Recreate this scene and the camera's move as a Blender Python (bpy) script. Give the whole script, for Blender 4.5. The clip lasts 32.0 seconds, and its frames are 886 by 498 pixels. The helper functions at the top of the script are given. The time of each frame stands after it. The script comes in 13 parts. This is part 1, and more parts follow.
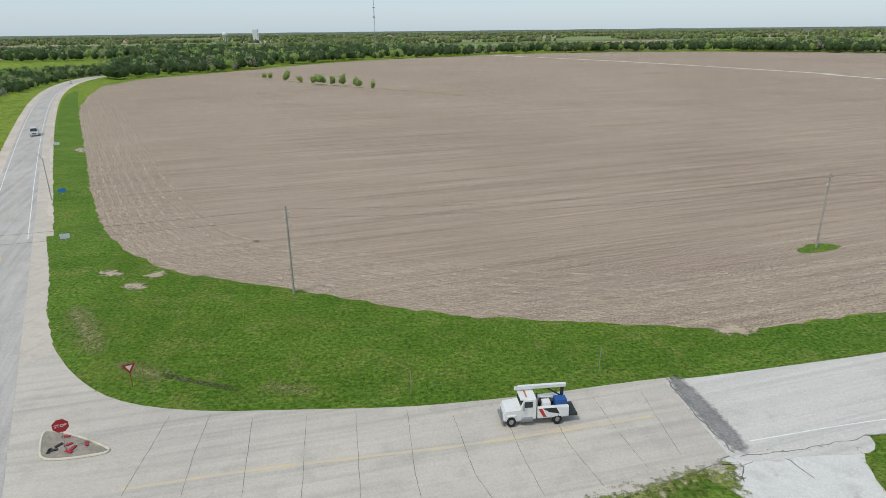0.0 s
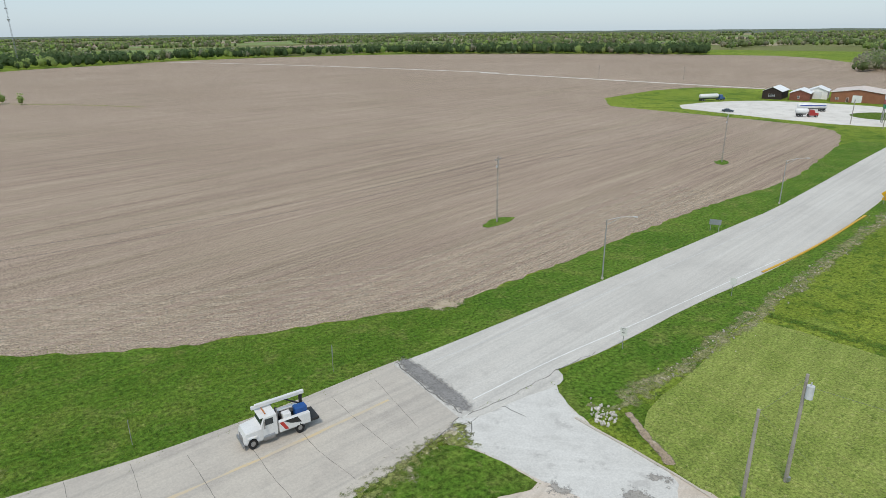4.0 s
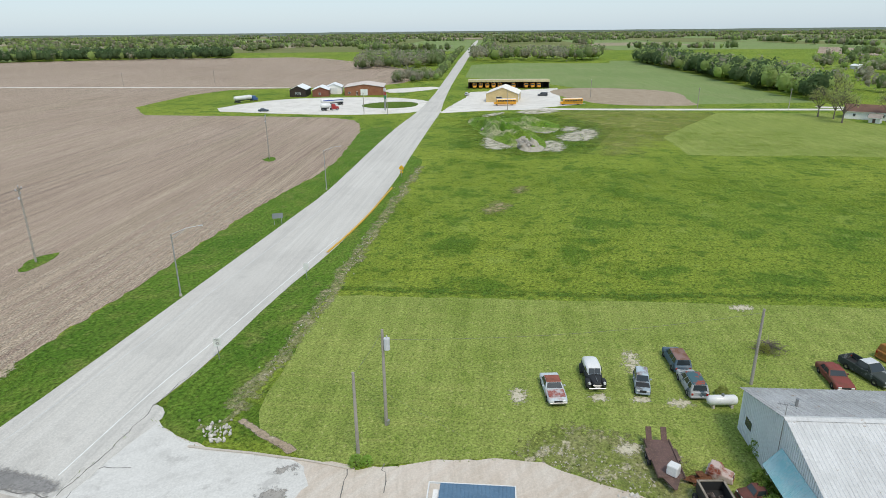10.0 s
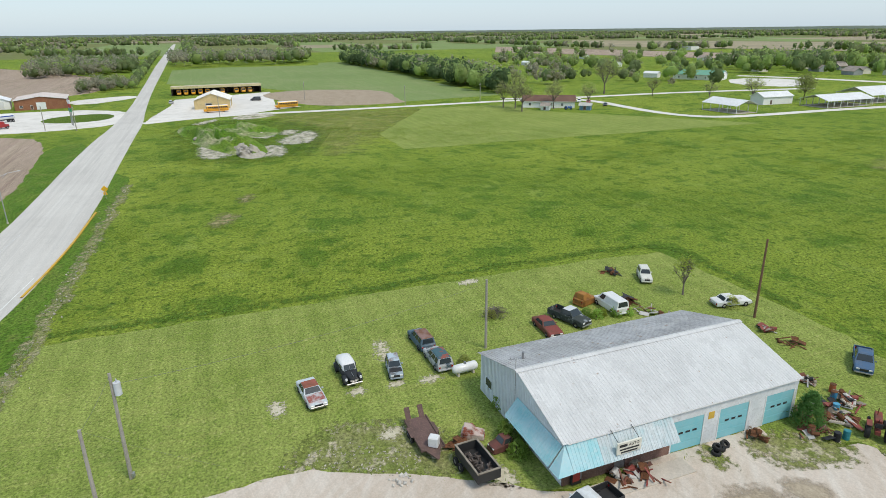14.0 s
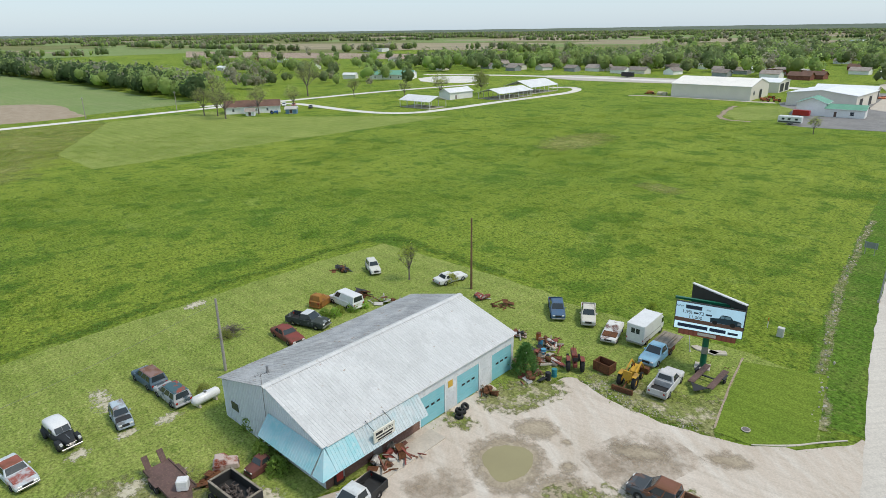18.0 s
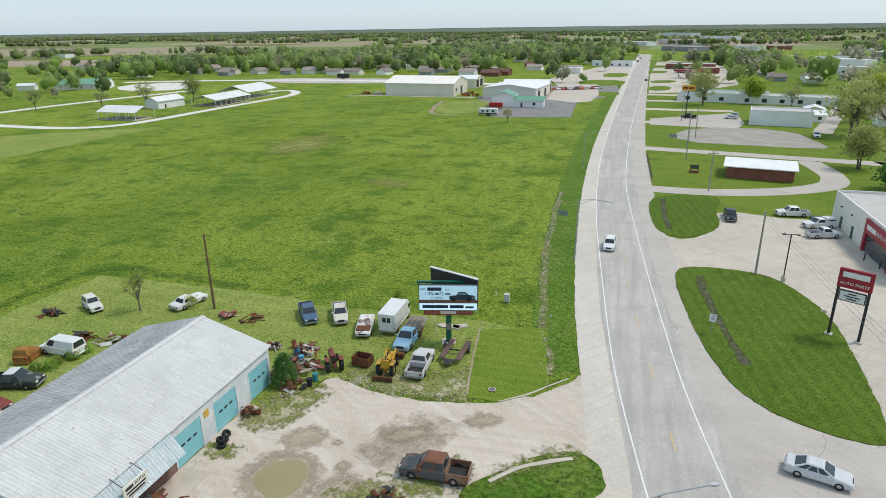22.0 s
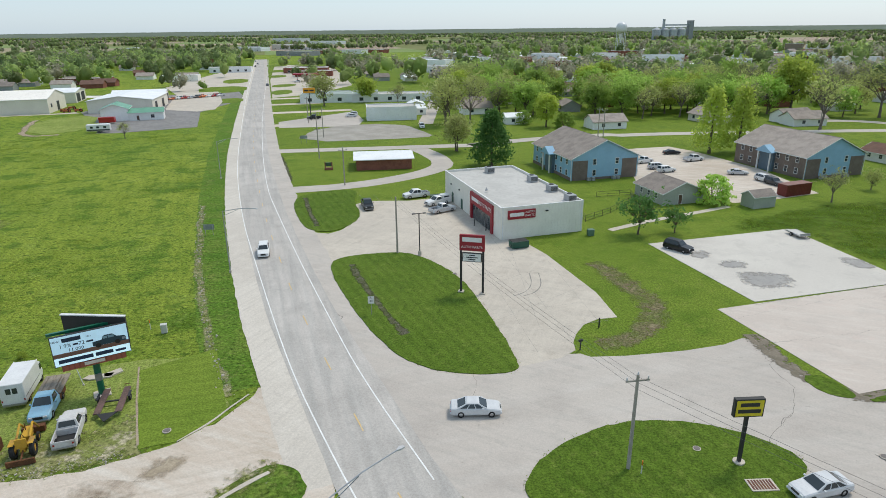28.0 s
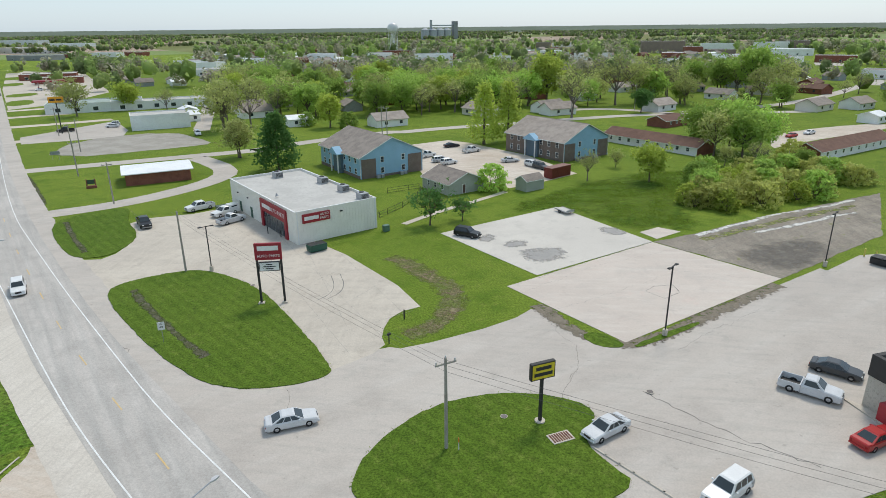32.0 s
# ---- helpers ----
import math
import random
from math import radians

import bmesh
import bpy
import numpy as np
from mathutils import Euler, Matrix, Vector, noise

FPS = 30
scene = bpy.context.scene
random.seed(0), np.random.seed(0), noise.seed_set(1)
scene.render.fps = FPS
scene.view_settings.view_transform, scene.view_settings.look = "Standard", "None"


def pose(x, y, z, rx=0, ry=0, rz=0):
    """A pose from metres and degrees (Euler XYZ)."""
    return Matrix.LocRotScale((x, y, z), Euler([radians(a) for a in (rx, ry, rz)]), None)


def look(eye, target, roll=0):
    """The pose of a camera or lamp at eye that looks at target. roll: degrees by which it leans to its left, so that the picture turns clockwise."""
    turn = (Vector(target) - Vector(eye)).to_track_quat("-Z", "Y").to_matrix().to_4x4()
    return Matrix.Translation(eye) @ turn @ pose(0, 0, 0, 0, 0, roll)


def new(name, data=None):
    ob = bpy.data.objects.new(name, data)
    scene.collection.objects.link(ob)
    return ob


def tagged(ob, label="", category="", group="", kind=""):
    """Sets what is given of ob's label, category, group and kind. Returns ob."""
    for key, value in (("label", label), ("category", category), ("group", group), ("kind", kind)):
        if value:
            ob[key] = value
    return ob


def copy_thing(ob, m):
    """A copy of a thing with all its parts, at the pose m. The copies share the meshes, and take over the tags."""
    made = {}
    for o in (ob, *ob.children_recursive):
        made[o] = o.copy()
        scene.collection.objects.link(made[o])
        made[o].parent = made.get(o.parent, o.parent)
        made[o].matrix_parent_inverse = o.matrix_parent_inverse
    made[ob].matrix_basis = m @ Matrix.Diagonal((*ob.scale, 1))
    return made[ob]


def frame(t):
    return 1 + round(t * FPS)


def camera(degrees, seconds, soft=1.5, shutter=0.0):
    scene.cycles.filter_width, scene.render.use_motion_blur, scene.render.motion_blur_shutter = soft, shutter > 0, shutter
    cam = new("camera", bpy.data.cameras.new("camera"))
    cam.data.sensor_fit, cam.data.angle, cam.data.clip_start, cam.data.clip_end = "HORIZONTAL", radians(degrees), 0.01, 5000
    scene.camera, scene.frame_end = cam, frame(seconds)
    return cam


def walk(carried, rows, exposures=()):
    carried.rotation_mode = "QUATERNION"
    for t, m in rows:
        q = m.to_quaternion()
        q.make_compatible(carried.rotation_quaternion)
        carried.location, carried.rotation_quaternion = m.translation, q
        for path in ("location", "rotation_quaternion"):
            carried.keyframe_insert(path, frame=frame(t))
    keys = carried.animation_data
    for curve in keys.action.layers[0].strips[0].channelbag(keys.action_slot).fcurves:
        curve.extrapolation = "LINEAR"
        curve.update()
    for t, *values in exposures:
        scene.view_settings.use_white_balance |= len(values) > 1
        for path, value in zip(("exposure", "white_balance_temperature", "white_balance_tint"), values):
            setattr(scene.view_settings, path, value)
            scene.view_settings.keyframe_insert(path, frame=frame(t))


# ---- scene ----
import itertools

# The camera hangs still in the air and turns to its right.
cam = camera(71.05, 32.0, 0.7)
EYE = 35.0
TURN = [  # seconds, pitch, roll, yaw
    (0, -19.55, 0.62, 0.00),
    (0.5, -19.53, 0.60, -3.38),
    (1, -19.53, 0.64, -6.75),
    (1.5, -19.54, 0.63, -10.21),
    (2, -19.55, 0.63, -13.70),
    (2.5, -19.53, 0.62, -17.16),
    (3, -19.54, 0.61, -20.57),
    (3.5, -19.48, 0.56, -23.99),
    (5.5, -19.49, 0.61, -37.34),
    (6, -19.49, 0.54, -40.71),
    (6.5, -19.52, 0.55, -44.09),
    (7, -19.51, 0.57, -47.47),
    (7.5, -19.49, 0.57, -50.83),
    (8, -19.49, 0.62, -54.19),
    (8.5, -19.48, 0.68, -57.51),
    (9, -19.48, 0.63, -60.81),
    (9.5, -19.49, 0.57, -64.15),
    (10, -19.51, 0.55, -67.53),
    (10.5, -19.49, 0.53, -70.90),
    (11, -19.50, 0.52, -74.22),
    (11.5, -19.51, 0.54, -77.52),
    (12, -19.51, 0.57, -80.71),
    (12.5, -19.54, 0.53, -83.82),
    (13, -19.54, 0.52, -86.87),
    (13.5, -19.54, 0.57, -89.89),
    (15.5, -19.58, 0.54, -102.20),
    (16, -19.57, 0.54, -105.58),
    (16.5, -19.61, 0.59, -108.94),
    (17, -19.61, 0.58, -112.35),
    (17.5, -19.60, 0.65, -115.75),
    (18, -19.57, 0.65, -119.08),
    (18.5, -19.56, 0.61, -122.40),
    (19, -19.62, 0.61, -125.73),
    (19.5, -19.65, 0.60, -129.04),
    (20, -19.67, 0.62, -132.05),
    (20.5, -19.68, 0.65, -135.07),
    (21, -19.67, 0.64, -137.94),
    (21.5, -19.66, 0.64, -140.92),
    (22, -19.62, 0.62, -143.92),
    (22.5, -19.62, 0.62, -146.96),
    (23, -19.60, 0.63, -149.87),
    (23.5, -19.61, 0.60, -152.76),
    (24, -19.60, 0.55, -155.59),
    (24.5, -19.56, 0.49, -158.46),
    (25, -19.48, 0.52, -161.24),
    (25.5, -19.42, 0.57, -163.87),
    (26, -19.41, 0.62, -166.49),
    (26.5, -19.40, 0.63, -169.14),
    (28.5, -19.53, 0.57, -179.33),
    (29, -19.53, 0.60, -181.78),
    (29.5, -19.55, 0.60, -184.21),
    (30, -19.55, 0.63, -186.70),
    (30.5, -19.58, 0.65, -189.12),
    (31, -19.60, 0.65, -191.56),
    (31.5, -19.62, 0.64, -193.99),
    (32, -19.67, 0.58, -196.39),
]
walk(cam, [(t, pose(0, 0, EYE, 90 + p, r, y)) for t, p, r, y in TURN], [(0, 0.03), (4, 0.05), (9, 0.15), (13, 0.2), (20, 0.22), (25, 0.19), (32, 0.2)])

# Bright, thinly clouded noon: a soft sun and a pale sky.
SUN_ELEV, SUN_AZ = 58, 223
world = bpy.data.worlds.new("sky")
scene.world = world
world.use_nodes = True
wn = world.node_tree.nodes
sky = wn.new("ShaderNodeTexSky")
sky.sky_type, sky.sun_disc = "NISHITA", False
sky.sun_elevation, sky.sun_rotation = radians(SUN_ELEV), radians(SUN_AZ)
sky.air_density, sky.dust_density, sky.ozone_density = 1.0, 0.7, 1.0
veil = wn.new("ShaderNodeMix")  # thin bright cloud over the blue
veil.data_type = "RGBA"
veil.inputs["Factor"].default_value = 0.6
veil.inputs[7].default_value = (5.5, 7.0, 8.4, 1)
world.node_tree.links.new(sky.outputs[0], veil.inputs[6])
world.node_tree.links.new(veil.outputs[2], wn["Background"].inputs[0])
wn["Background"].inputs[1].default_value = 0.105
sun = new("sun", bpy.data.lights.new("sun", "SUN"))
sun.data.energy, sun.data.angle, sun.data.color = 2.1, radians(14), (1.0, 0.92, 0.80)
az, el = radians(SUN_AZ), radians(SUN_ELEV)
sun.matrix_world = look((0, 0, 0), (-math.sin(az) * math.cos(el), -math.cos(az) * math.cos(el), -math.sin(el)))


# ---- materials ----
MATS = {}


def mat(name, a, b=None, c=None, scale=1.0, fine=8.0, rough=0.8, metal=0.0, bump=0.1, spec=0.3, island=0.0, rand=0.0, stretch=(1, 1, 1), turn=0.0, dist=0.02, lo=0.4, hi=0.6):
    """Two-scale mottled surface: a to b over patches, c as fine specks, with relief; scales in 1/metre."""
    if name in MATS:
        return MATS[name]
    m = bpy.data.materials.new(name)
    m.use_nodes = True
    nt = m.node_tree
    n, l = nt.nodes, nt.links
    s = n["Principled BSDF"]
    s.inputs["Roughness"].default_value, s.inputs["Metallic"].default_value = rough, metal
    s.inputs["Specular IOR Level"].default_value = spec
    b = b or [v * 0.75 for v in a]
    c = c or [v * 0.6 for v in b]
    geo = n.new("ShaderNodeNewGeometry") if stretch != "obj" else None
    mp = n.new("ShaderNodeMapping")
    mp.inputs["Scale"].default_value = stretch
    mp.inputs["Rotation"].default_value = (0, 0, radians(turn))
    l.new(geo.outputs["Position"], mp.inputs[0])

    def noise_tex(sc, det, rg):
        t = n.new("ShaderNodeTexNoise")
        t.inputs["Scale"].default_value, t.inputs["Detail"].default_value, t.inputs["Roughness"].default_value = sc, det, rg
        l.new(mp.outputs[0], t.inputs["Vector"])
        return t.outputs["Fac"]

    def ramp(fac, p, q):
        r = n.new("ShaderNodeMapRange")
        r.inputs[1].default_value, r.inputs[2].default_value = p, q
        l.new(fac, r.inputs[0])
        return r.outputs[0]

    def mix(fac, x, y):
        k = n.new("ShaderNodeMix")
        k.data_type = "RGBA"
        l.new(fac, k.inputs["Factor"])
        for sock, v in ((k.inputs[6], x), (k.inputs[7], y)):
            if isinstance(v, (list, tuple)):
                sock.default_value = (*v, 1)
            else:
                l.new(v, sock)
        return k.outputs[2]

    big = ramp(noise_tex(scale, 5, 0.6), lo, hi)
    small = noise_tex(fine, 4, 0.7)
    col = mix(big, a, b)
    col = mix(ramp(small, 0.5, 0.75), col, c)
    if island or rand:
        src = geo.outputs["Random Per Island"] if island else n.new("ShaderNodeObjectInfo").outputs["Random"]
        hs = n.new("ShaderNodeHueSaturation")
        r = n.new("ShaderNodeMapRange")
        k = island or rand
        r.inputs[3].default_value, r.inputs[4].default_value = 1 - k, 1 + k
        l.new(src, r.inputs[0])
        l.new(r.outputs[0], hs.inputs["Value"])
        l.new(col, hs.inputs["Color"])
        col = hs.outputs[0]
    l.new(col, s.inputs["Base Color"])
    if bump:
        bp = n.new("ShaderNodeBump")
        bp.inputs["Strength"].default_value, bp.inputs["Distance"].default_value = bump, dist
        l.new(small, bp.inputs["Height"])
        l.new(bp.outputs[0], s.inputs["Normal"])
    MATS[name] = m
    return m


def plain(name, col, rough=0.5, metal=0.0, spec=0.4, coat=0.0):
    """A small smooth part with slight dirt."""
    m = mat(name, col, [v * 0.88 for v in col], [v * 0.8 for v in col], scale=1.3, fine=14, rough=rough, metal=metal, spec=spec, bump=0.0)
    m.node_tree.nodes["Principled BSDF"].inputs["Coat Weight"].default_value = coat
    return m


def ground_mat(name, a, b, c, big=0.03, mid=0.25, fine=2.5, k=0.35, bump=0.5, dist=0.15, streak=None, mid_amt=0.8, rough=0.95, tint=None, band=None, speck=None):
    """Ground cover at three scales. streak: heading, length, width, colour, amount. band: heading, width, amount."""
    m = bpy.data.materials.new(name)
    m.use_nodes = True
    n, l = m.node_tree.nodes, m.node_tree.links
    s = n["Principled BSDF"]
    s.inputs["Roughness"].default_value, s.inputs["Specular IOR Level"].default_value = rough, 0.1
    pos = n.new("ShaderNodeNewGeometry").outputs["Position"]

    def tex(sc, det, rg, vec=pos):
        t = n.new("ShaderNodeTexNoise")
        t.inputs["Scale"].default_value, t.inputs["Detail"].default_value, t.inputs["Roughness"].default_value = sc, det, rg
        l.new(vec, t.inputs["Vector"])
        return t.outputs["Fac"]

    def span(fac, p, q, lo=0.0, hi=1.0):
        r = n.new("ShaderNodeMapRange")
        for i, v in enumerate((p, q, lo, hi)):
            r.inputs[i + 1].default_value = v
        l.new(fac, r.inputs[0])
        return r.outputs[0]

    def mix(fac, x, y):
        kx = n.new("ShaderNodeMix")
        kx.data_type = "RGBA"
        l.new(fac, kx.inputs["Factor"])
        for sock, v in ((kx.inputs[6], x), (kx.inputs[7], y)):
            if isinstance(v, (list, tuple)):
                sock.default_value = (*v, 1)
            else:
                l.new(v, sock)
        return kx.outputs[2]

    def turned(heading, sx, sy):
        r = n.new("ShaderNodeMapping")
        r.vector_type = "POINT"
        r.inputs["Rotation"].default_value = (0, 0, -radians(heading))
        l.new(pos, r.inputs[0])
        q = n.new("ShaderNodeMapping")
        q.inputs["Scale"].default_value = (sx, sy, 1)
        l.new(r.outputs[0], q.inputs[0])
        return q.outputs[0]

    col = mix(span(tex(big, 4, 0.6), 0.4, 0.62), a, b)
    col = mix(span(tex(mid, 5, 0.65), 0.5, 0.68, 0, mid_amt), col, c)
    f = tex(fine, 6, 0.75)
    if streak:
        for hd, ln, wd, sc, amt in streak:
            st = tex(1.0, 4, 0.6, turned(hd, 1 / ln, 1 / wd))
            col = mix(span(st, 0.47, 0.7, 0, amt), col, sc)
    for sc, lo, hi, scol, amt in speck or ():
        col = mix(span(tex(sc, 4, 0.65), lo, hi, 0, amt), col, scol)
    hs = n.new("ShaderNodeHueSaturation")
    l.new(span(f, 0.36, 0.64, 1 - k, 1 + k), hs.inputs["Value"])
    l.new(col, hs.inputs["Color"])
    col = hs.outputs[0]
    if band:
        w = n.new("ShaderNodeTexWave")
        w.inputs["Scale"].default_value, w.inputs["Distortion"].default_value, w.inputs["Detail"].default_value = 1.0, 1.2, 2
        w.inputs["Detail Scale"].default_value = 0.6
        l.new(turned(band[0], 0.01, 0.314 / band[1]), w.inputs["Vector"])
        w.bands_direction = "Y"
        h2 = n.new("ShaderNodeHueSaturation")
        l.new(span(w.outputs["Fac"], 0.3, 0.7, 1 - band[2], 1 + band[2]), h2.inputs["Value"])
        l.new(col, h2.inputs["Color"])
        col = h2.outputs[0]
    l.new(col, s.inputs["Base Color"])
    bp = n.new("ShaderNodeBump")
    bp.inputs["Strength"].default_value, bp.inputs["Distance"].default_value = bump, dist
    l.new(f, bp.inputs["Height"])
    l.new(bp.outputs[0], s.inputs["Normal"])
    MATS[name] = m
    return m


# GRASS: the small dark specks also paint in the shade between tufts.
GRASS = ground_mat("rough_grass", (0.249, 0.309, 0.042), (0.170, 0.243, 0.029), (0.120, 0.190, 0.022), big=0.011, mid=0.045, fine=2.4, k=0.6, bump=1.0, dist=0.3, mid_amt=0.75, streak=[(18, 16, 2.2, (0.253, 0.311, 0.043), 0.5), (-66, 12, 1.8, (0.106, 0.178, 0.017), 0.5)], speck=[(0.09, 0.54, 0.62, (0.084, 0.161, 0.016), 0.75), (0.3, 0.56, 0.62, (0.067, 0.137, 0.016), 0.65), (0.85, 0.57, 0.62, (0.053, 0.112, 0.013), 0.7), (1.9, 0.58, 0.63, (0.038, 0.082, 0.010), 0.55), (3.6, 0.58, 0.63, (0.043, 0.093, 0.010), 0.35), (0.16, 0.58, 0.68, (0.258, 0.327, 0.067), 0.5), (1.3, 0.6, 0.7, (0.287, 0.336, 0.070), 0.35)])
LAWN = ground_mat("mown_lawn", (0.080, 0.135, 0.015), (0.095, 0.150, 0.018), (0.060, 0.109, 0.011), big=0.05, mid=0.35, fine=5, k=0.5, bump=0.8, dist=0.1, mid_amt=0.7, band=(-62, 1.5, 0.06), speck=[(0.8, 0.56, 0.68, (0.150, 0.189, 0.037), 0.5), (0.3, 0.58, 0.68, (0.125, 0.173, 0.029), 0.5), (2.0, 0.6, 0.68, (0.035, 0.074, 0.009), 0.6)])
PALE_LAWN = ground_mat("pale_mown_grass", (0.245, 0.293, 0.072), (0.200, 0.256, 0.056), (0.155, 0.213, 0.041), big=0.05, mid=0.25, fine=4, k=0.5, bump=0.8, dist=0.1, mid_amt=0.6, streak=[(-72, 12, 0.7, (0.300, 0.313, 0.092), 0.5), (18, 12, 0.6, (0.135, 0.189, 0.031), 0.4)], band=(18, 3.3, 0.035), speck=[(0.12, 0.55, 0.66, (0.150, 0.208, 0.034), 0.6), (0.6, 0.57, 0.66, (0.105, 0.164, 0.023), 0.5), (2.2, 0.58, 0.66, (0.380, 0.367, 0.154), 0.5), (1.4, 0.61, 0.67, (0.080, 0.129, 0.018), 0.6)])
VERGE = ground_mat("lush_verge", (0.105, 0.19, 0.022), (0.075, 0.155, 0.016), (0.165, 0.205, 0.042), big=0.07, mid=0.16, fine=2.2, k=0.62, bump=1.0, dist=0.25, speck=[(0.5, 0.54, 0.66, (0.07, 0.14, 0.016), 0.5), (0.22, 0.57, 0.68, (0.2, 0.22, 0.06), 0.55), (1.6, 0.6, 0.67, (0.045, 0.095, 0.012), 0.7), (0.9, 0.6, 0.67, (0.24, 0.26, 0.075), 0.5)], streak=[(10, 7, 1.2, (0.16, 0.225, 0.035), 0.5)])
HEAD = 18.5
STRAW = (0.45, 0.365, 0.265)
SOIL = ground_mat("tilled_soil", (0.345, 0.262, 0.212), (0.290, 0.215, 0.170), (0.235, 0.170, 0.133), big=0.007, mid=0.018, fine=4, k=0.62, bump=0.8, dist=0.1, mid_amt=0.55, streak=[(HEAD, 90, 0.8, STRAW, 0.7), (HEAD, 120, 2.6, STRAW, 0.5), (HEAD, 80, 1.7, (0.2, 0.145, 0.108), 0.6), (HEAD, 90, 6.0, (0.235, 0.2, 0.135), 0.45), (HEAD, 40, 0.45, (0.5, 0.42, 0.31), 0.5)], speck=[(1.1, 0.6, 0.7, (0.5, 0.42, 0.31), 0.5), (2.6, 0.57, 0.66, (0.5, 0.42, 0.32), 0.65), (3.4, 0.56, 0.66, (0.16, 0.115, 0.085), 0.65)])
CONC = ground_mat("worn_concrete", (0.54, 0.485, 0.41), (0.48, 0.43, 0.365), (0.43, 0.38, 0.32), big=0.08, mid=0.4, fine=5, k=0.09, bump=0.15, dist=0.01, rough=0.85, streak=[(-20, 9, 1.4, (0.38, 0.345, 0.30), 0.35), (70, 6, 0.7, (0.58, 0.53, 0.45), 0.4)], speck=[(0.5, 0.62, 0.68, (0.36, 0.32, 0.27), 0.4)])
ROAD_CONC = ground_mat("worn_road_concrete", (0.52, 0.475, 0.41), (0.46, 0.42, 0.37), (0.42, 0.38, 0.335), big=0.05, mid=0.3, fine=5, k=0.09, bump=0.15, dist=0.01, rough=0.85, streak=[(14, 40, 1.3, (0.33, 0.305, 0.275), 0.6), (14, 20, 0.6, (0.58, 0.54, 0.47), 0.3)])
ASPH = ground_mat("bleached_asphalt", (0.486, 0.452, 0.416), (0.435, 0.405, 0.371), (0.362, 0.335, 0.307), big=0.05, mid=0.16, fine=6, k=0.13, bump=0.2, dist=0.01, rough=0.85, mid_amt=0.7, streak=[(-69, 30, 0.9, (0.53, 0.51, 0.475), 0.4), (-69, 25, 1.4, (0.31, 0.30, 0.28), 0.6), (-69, 8, 2.0, (0.34, 0.325, 0.30), 0.45), (-69, 60, 0.5, (0.36, 0.345, 0.32), 0.4)], speck=[(0.22, 0.6, 0.7, (0.33, 0.315, 0.295), 0.5)])
SIDE_ASPH = ground_mat("bleached_side_asphalt", (0.565, 0.54, 0.495), (0.52, 0.495, 0.455), (0.46, 0.44, 0.405), big=0.03, mid=0.12, fine=6, k=0.13, bump=0.2, dist=0.01, rough=0.85, mid_amt=0.5, streak=[(17, 60, 1.1, (0.60, 0.58, 0.54), 0.6), (17, 60, 1.4, (0.41, 0.395, 0.365), 0.5), (17, 40, 0.4, (0.42, 0.40, 0.37), 0.35)], speck=[(0.25, 0.6, 0.72, (0.41, 0.39, 0.36), 0.5)])
APRON_MAT = ground_mat("grey_apron", (0.486, 0.440, 0.391), (0.445, 0.400, 0.356), (0.383, 0.345, 0.307), big=0.04, mid=0.16, fine=6, k=0.08, bump=0.15, dist=0.01, rough=0.85, mid_amt=0.6, streak=[(20, 14, 2.4, (0.53, 0.495, 0.45), 0.45), (-25, 6, 0.8, (0.37, 0.345, 0.31), 0.4)], speck=[(0.35, 0.58, 0.7, (0.36, 0.335, 0.30), 0.5), (1.2, 0.64, 0.7, (0.30, 0.28, 0.25), 0.5)])
LOT = ground_mat("pale_gravel_concrete", (0.580, 0.505, 0.431), (0.476, 0.400, 0.322), (0.414, 0.335, 0.257), big=0.045, mid=0.12, fine=6, k=0.1, bump=0.3, dist=0.02, mid_amt=0.6, streak=[(-15, 9, 1.2, (0.63, 0.585, 0.52), 0.7), (25, 7, 0.7, (0.40, 0.34, 0.27), 0.5), (-40, 5, 0.5, (0.60, 0.55, 0.48), 0.4)], speck=[(2.2, 0.6, 0.75, (0.36, 0.31, 0.25), 0.35)])
PINK_SLAB = ground_mat("pinkish_slab", (0.56, 0.49, 0.43), (0.52, 0.455, 0.40), (0.47, 0.42, 0.375), big=0.06, mid=0.18, fine=6, k=0.08, bump=0.1, dist=0.01, rough=0.85, mid_amt=0.7, streak=[(-20, 8, 1.5, (0.60, 0.55, 0.49), 0.6)], speck=[(0.4, 0.6, 0.7, (0.42, 0.375, 0.33), 0.5), (0.2, 0.6, 0.68, (0.58, 0.48, 0.42), 0.6)])
WHITE_SLAB = ground_mat("white_slab", (0.58, 0.545, 0.49), (0.54, 0.505, 0.455), (0.47, 0.44, 0.40), big=0.06, mid=0.2, fine=6, k=0.07, bump=0.1, dist=0.01, rough=0.85, mid_amt=0.6, speck=[(0.3, 0.57, 0.68, (0.48, 0.45, 0.405), 0.6), (0.9, 0.64, 0.7, (0.4, 0.37, 0.33), 0.5)])
GRAVEL = ground_mat("white_gravel", (0.69, 0.66, 0.61), (0.63, 0.60, 0.55), (0.55, 0.52, 0.47), big=0.05, mid=0.2, fine=4, k=0.1, bump=0.3, dist=0.03)
TAR = ground_mat("dark_patch", (0.22, 0.213, 0.205), (0.26, 0.25, 0.24), (0.17, 0.165, 0.158), big=0.1, mid=0.5, fine=4, k=0.2, bump=0.3, dist=0.02)
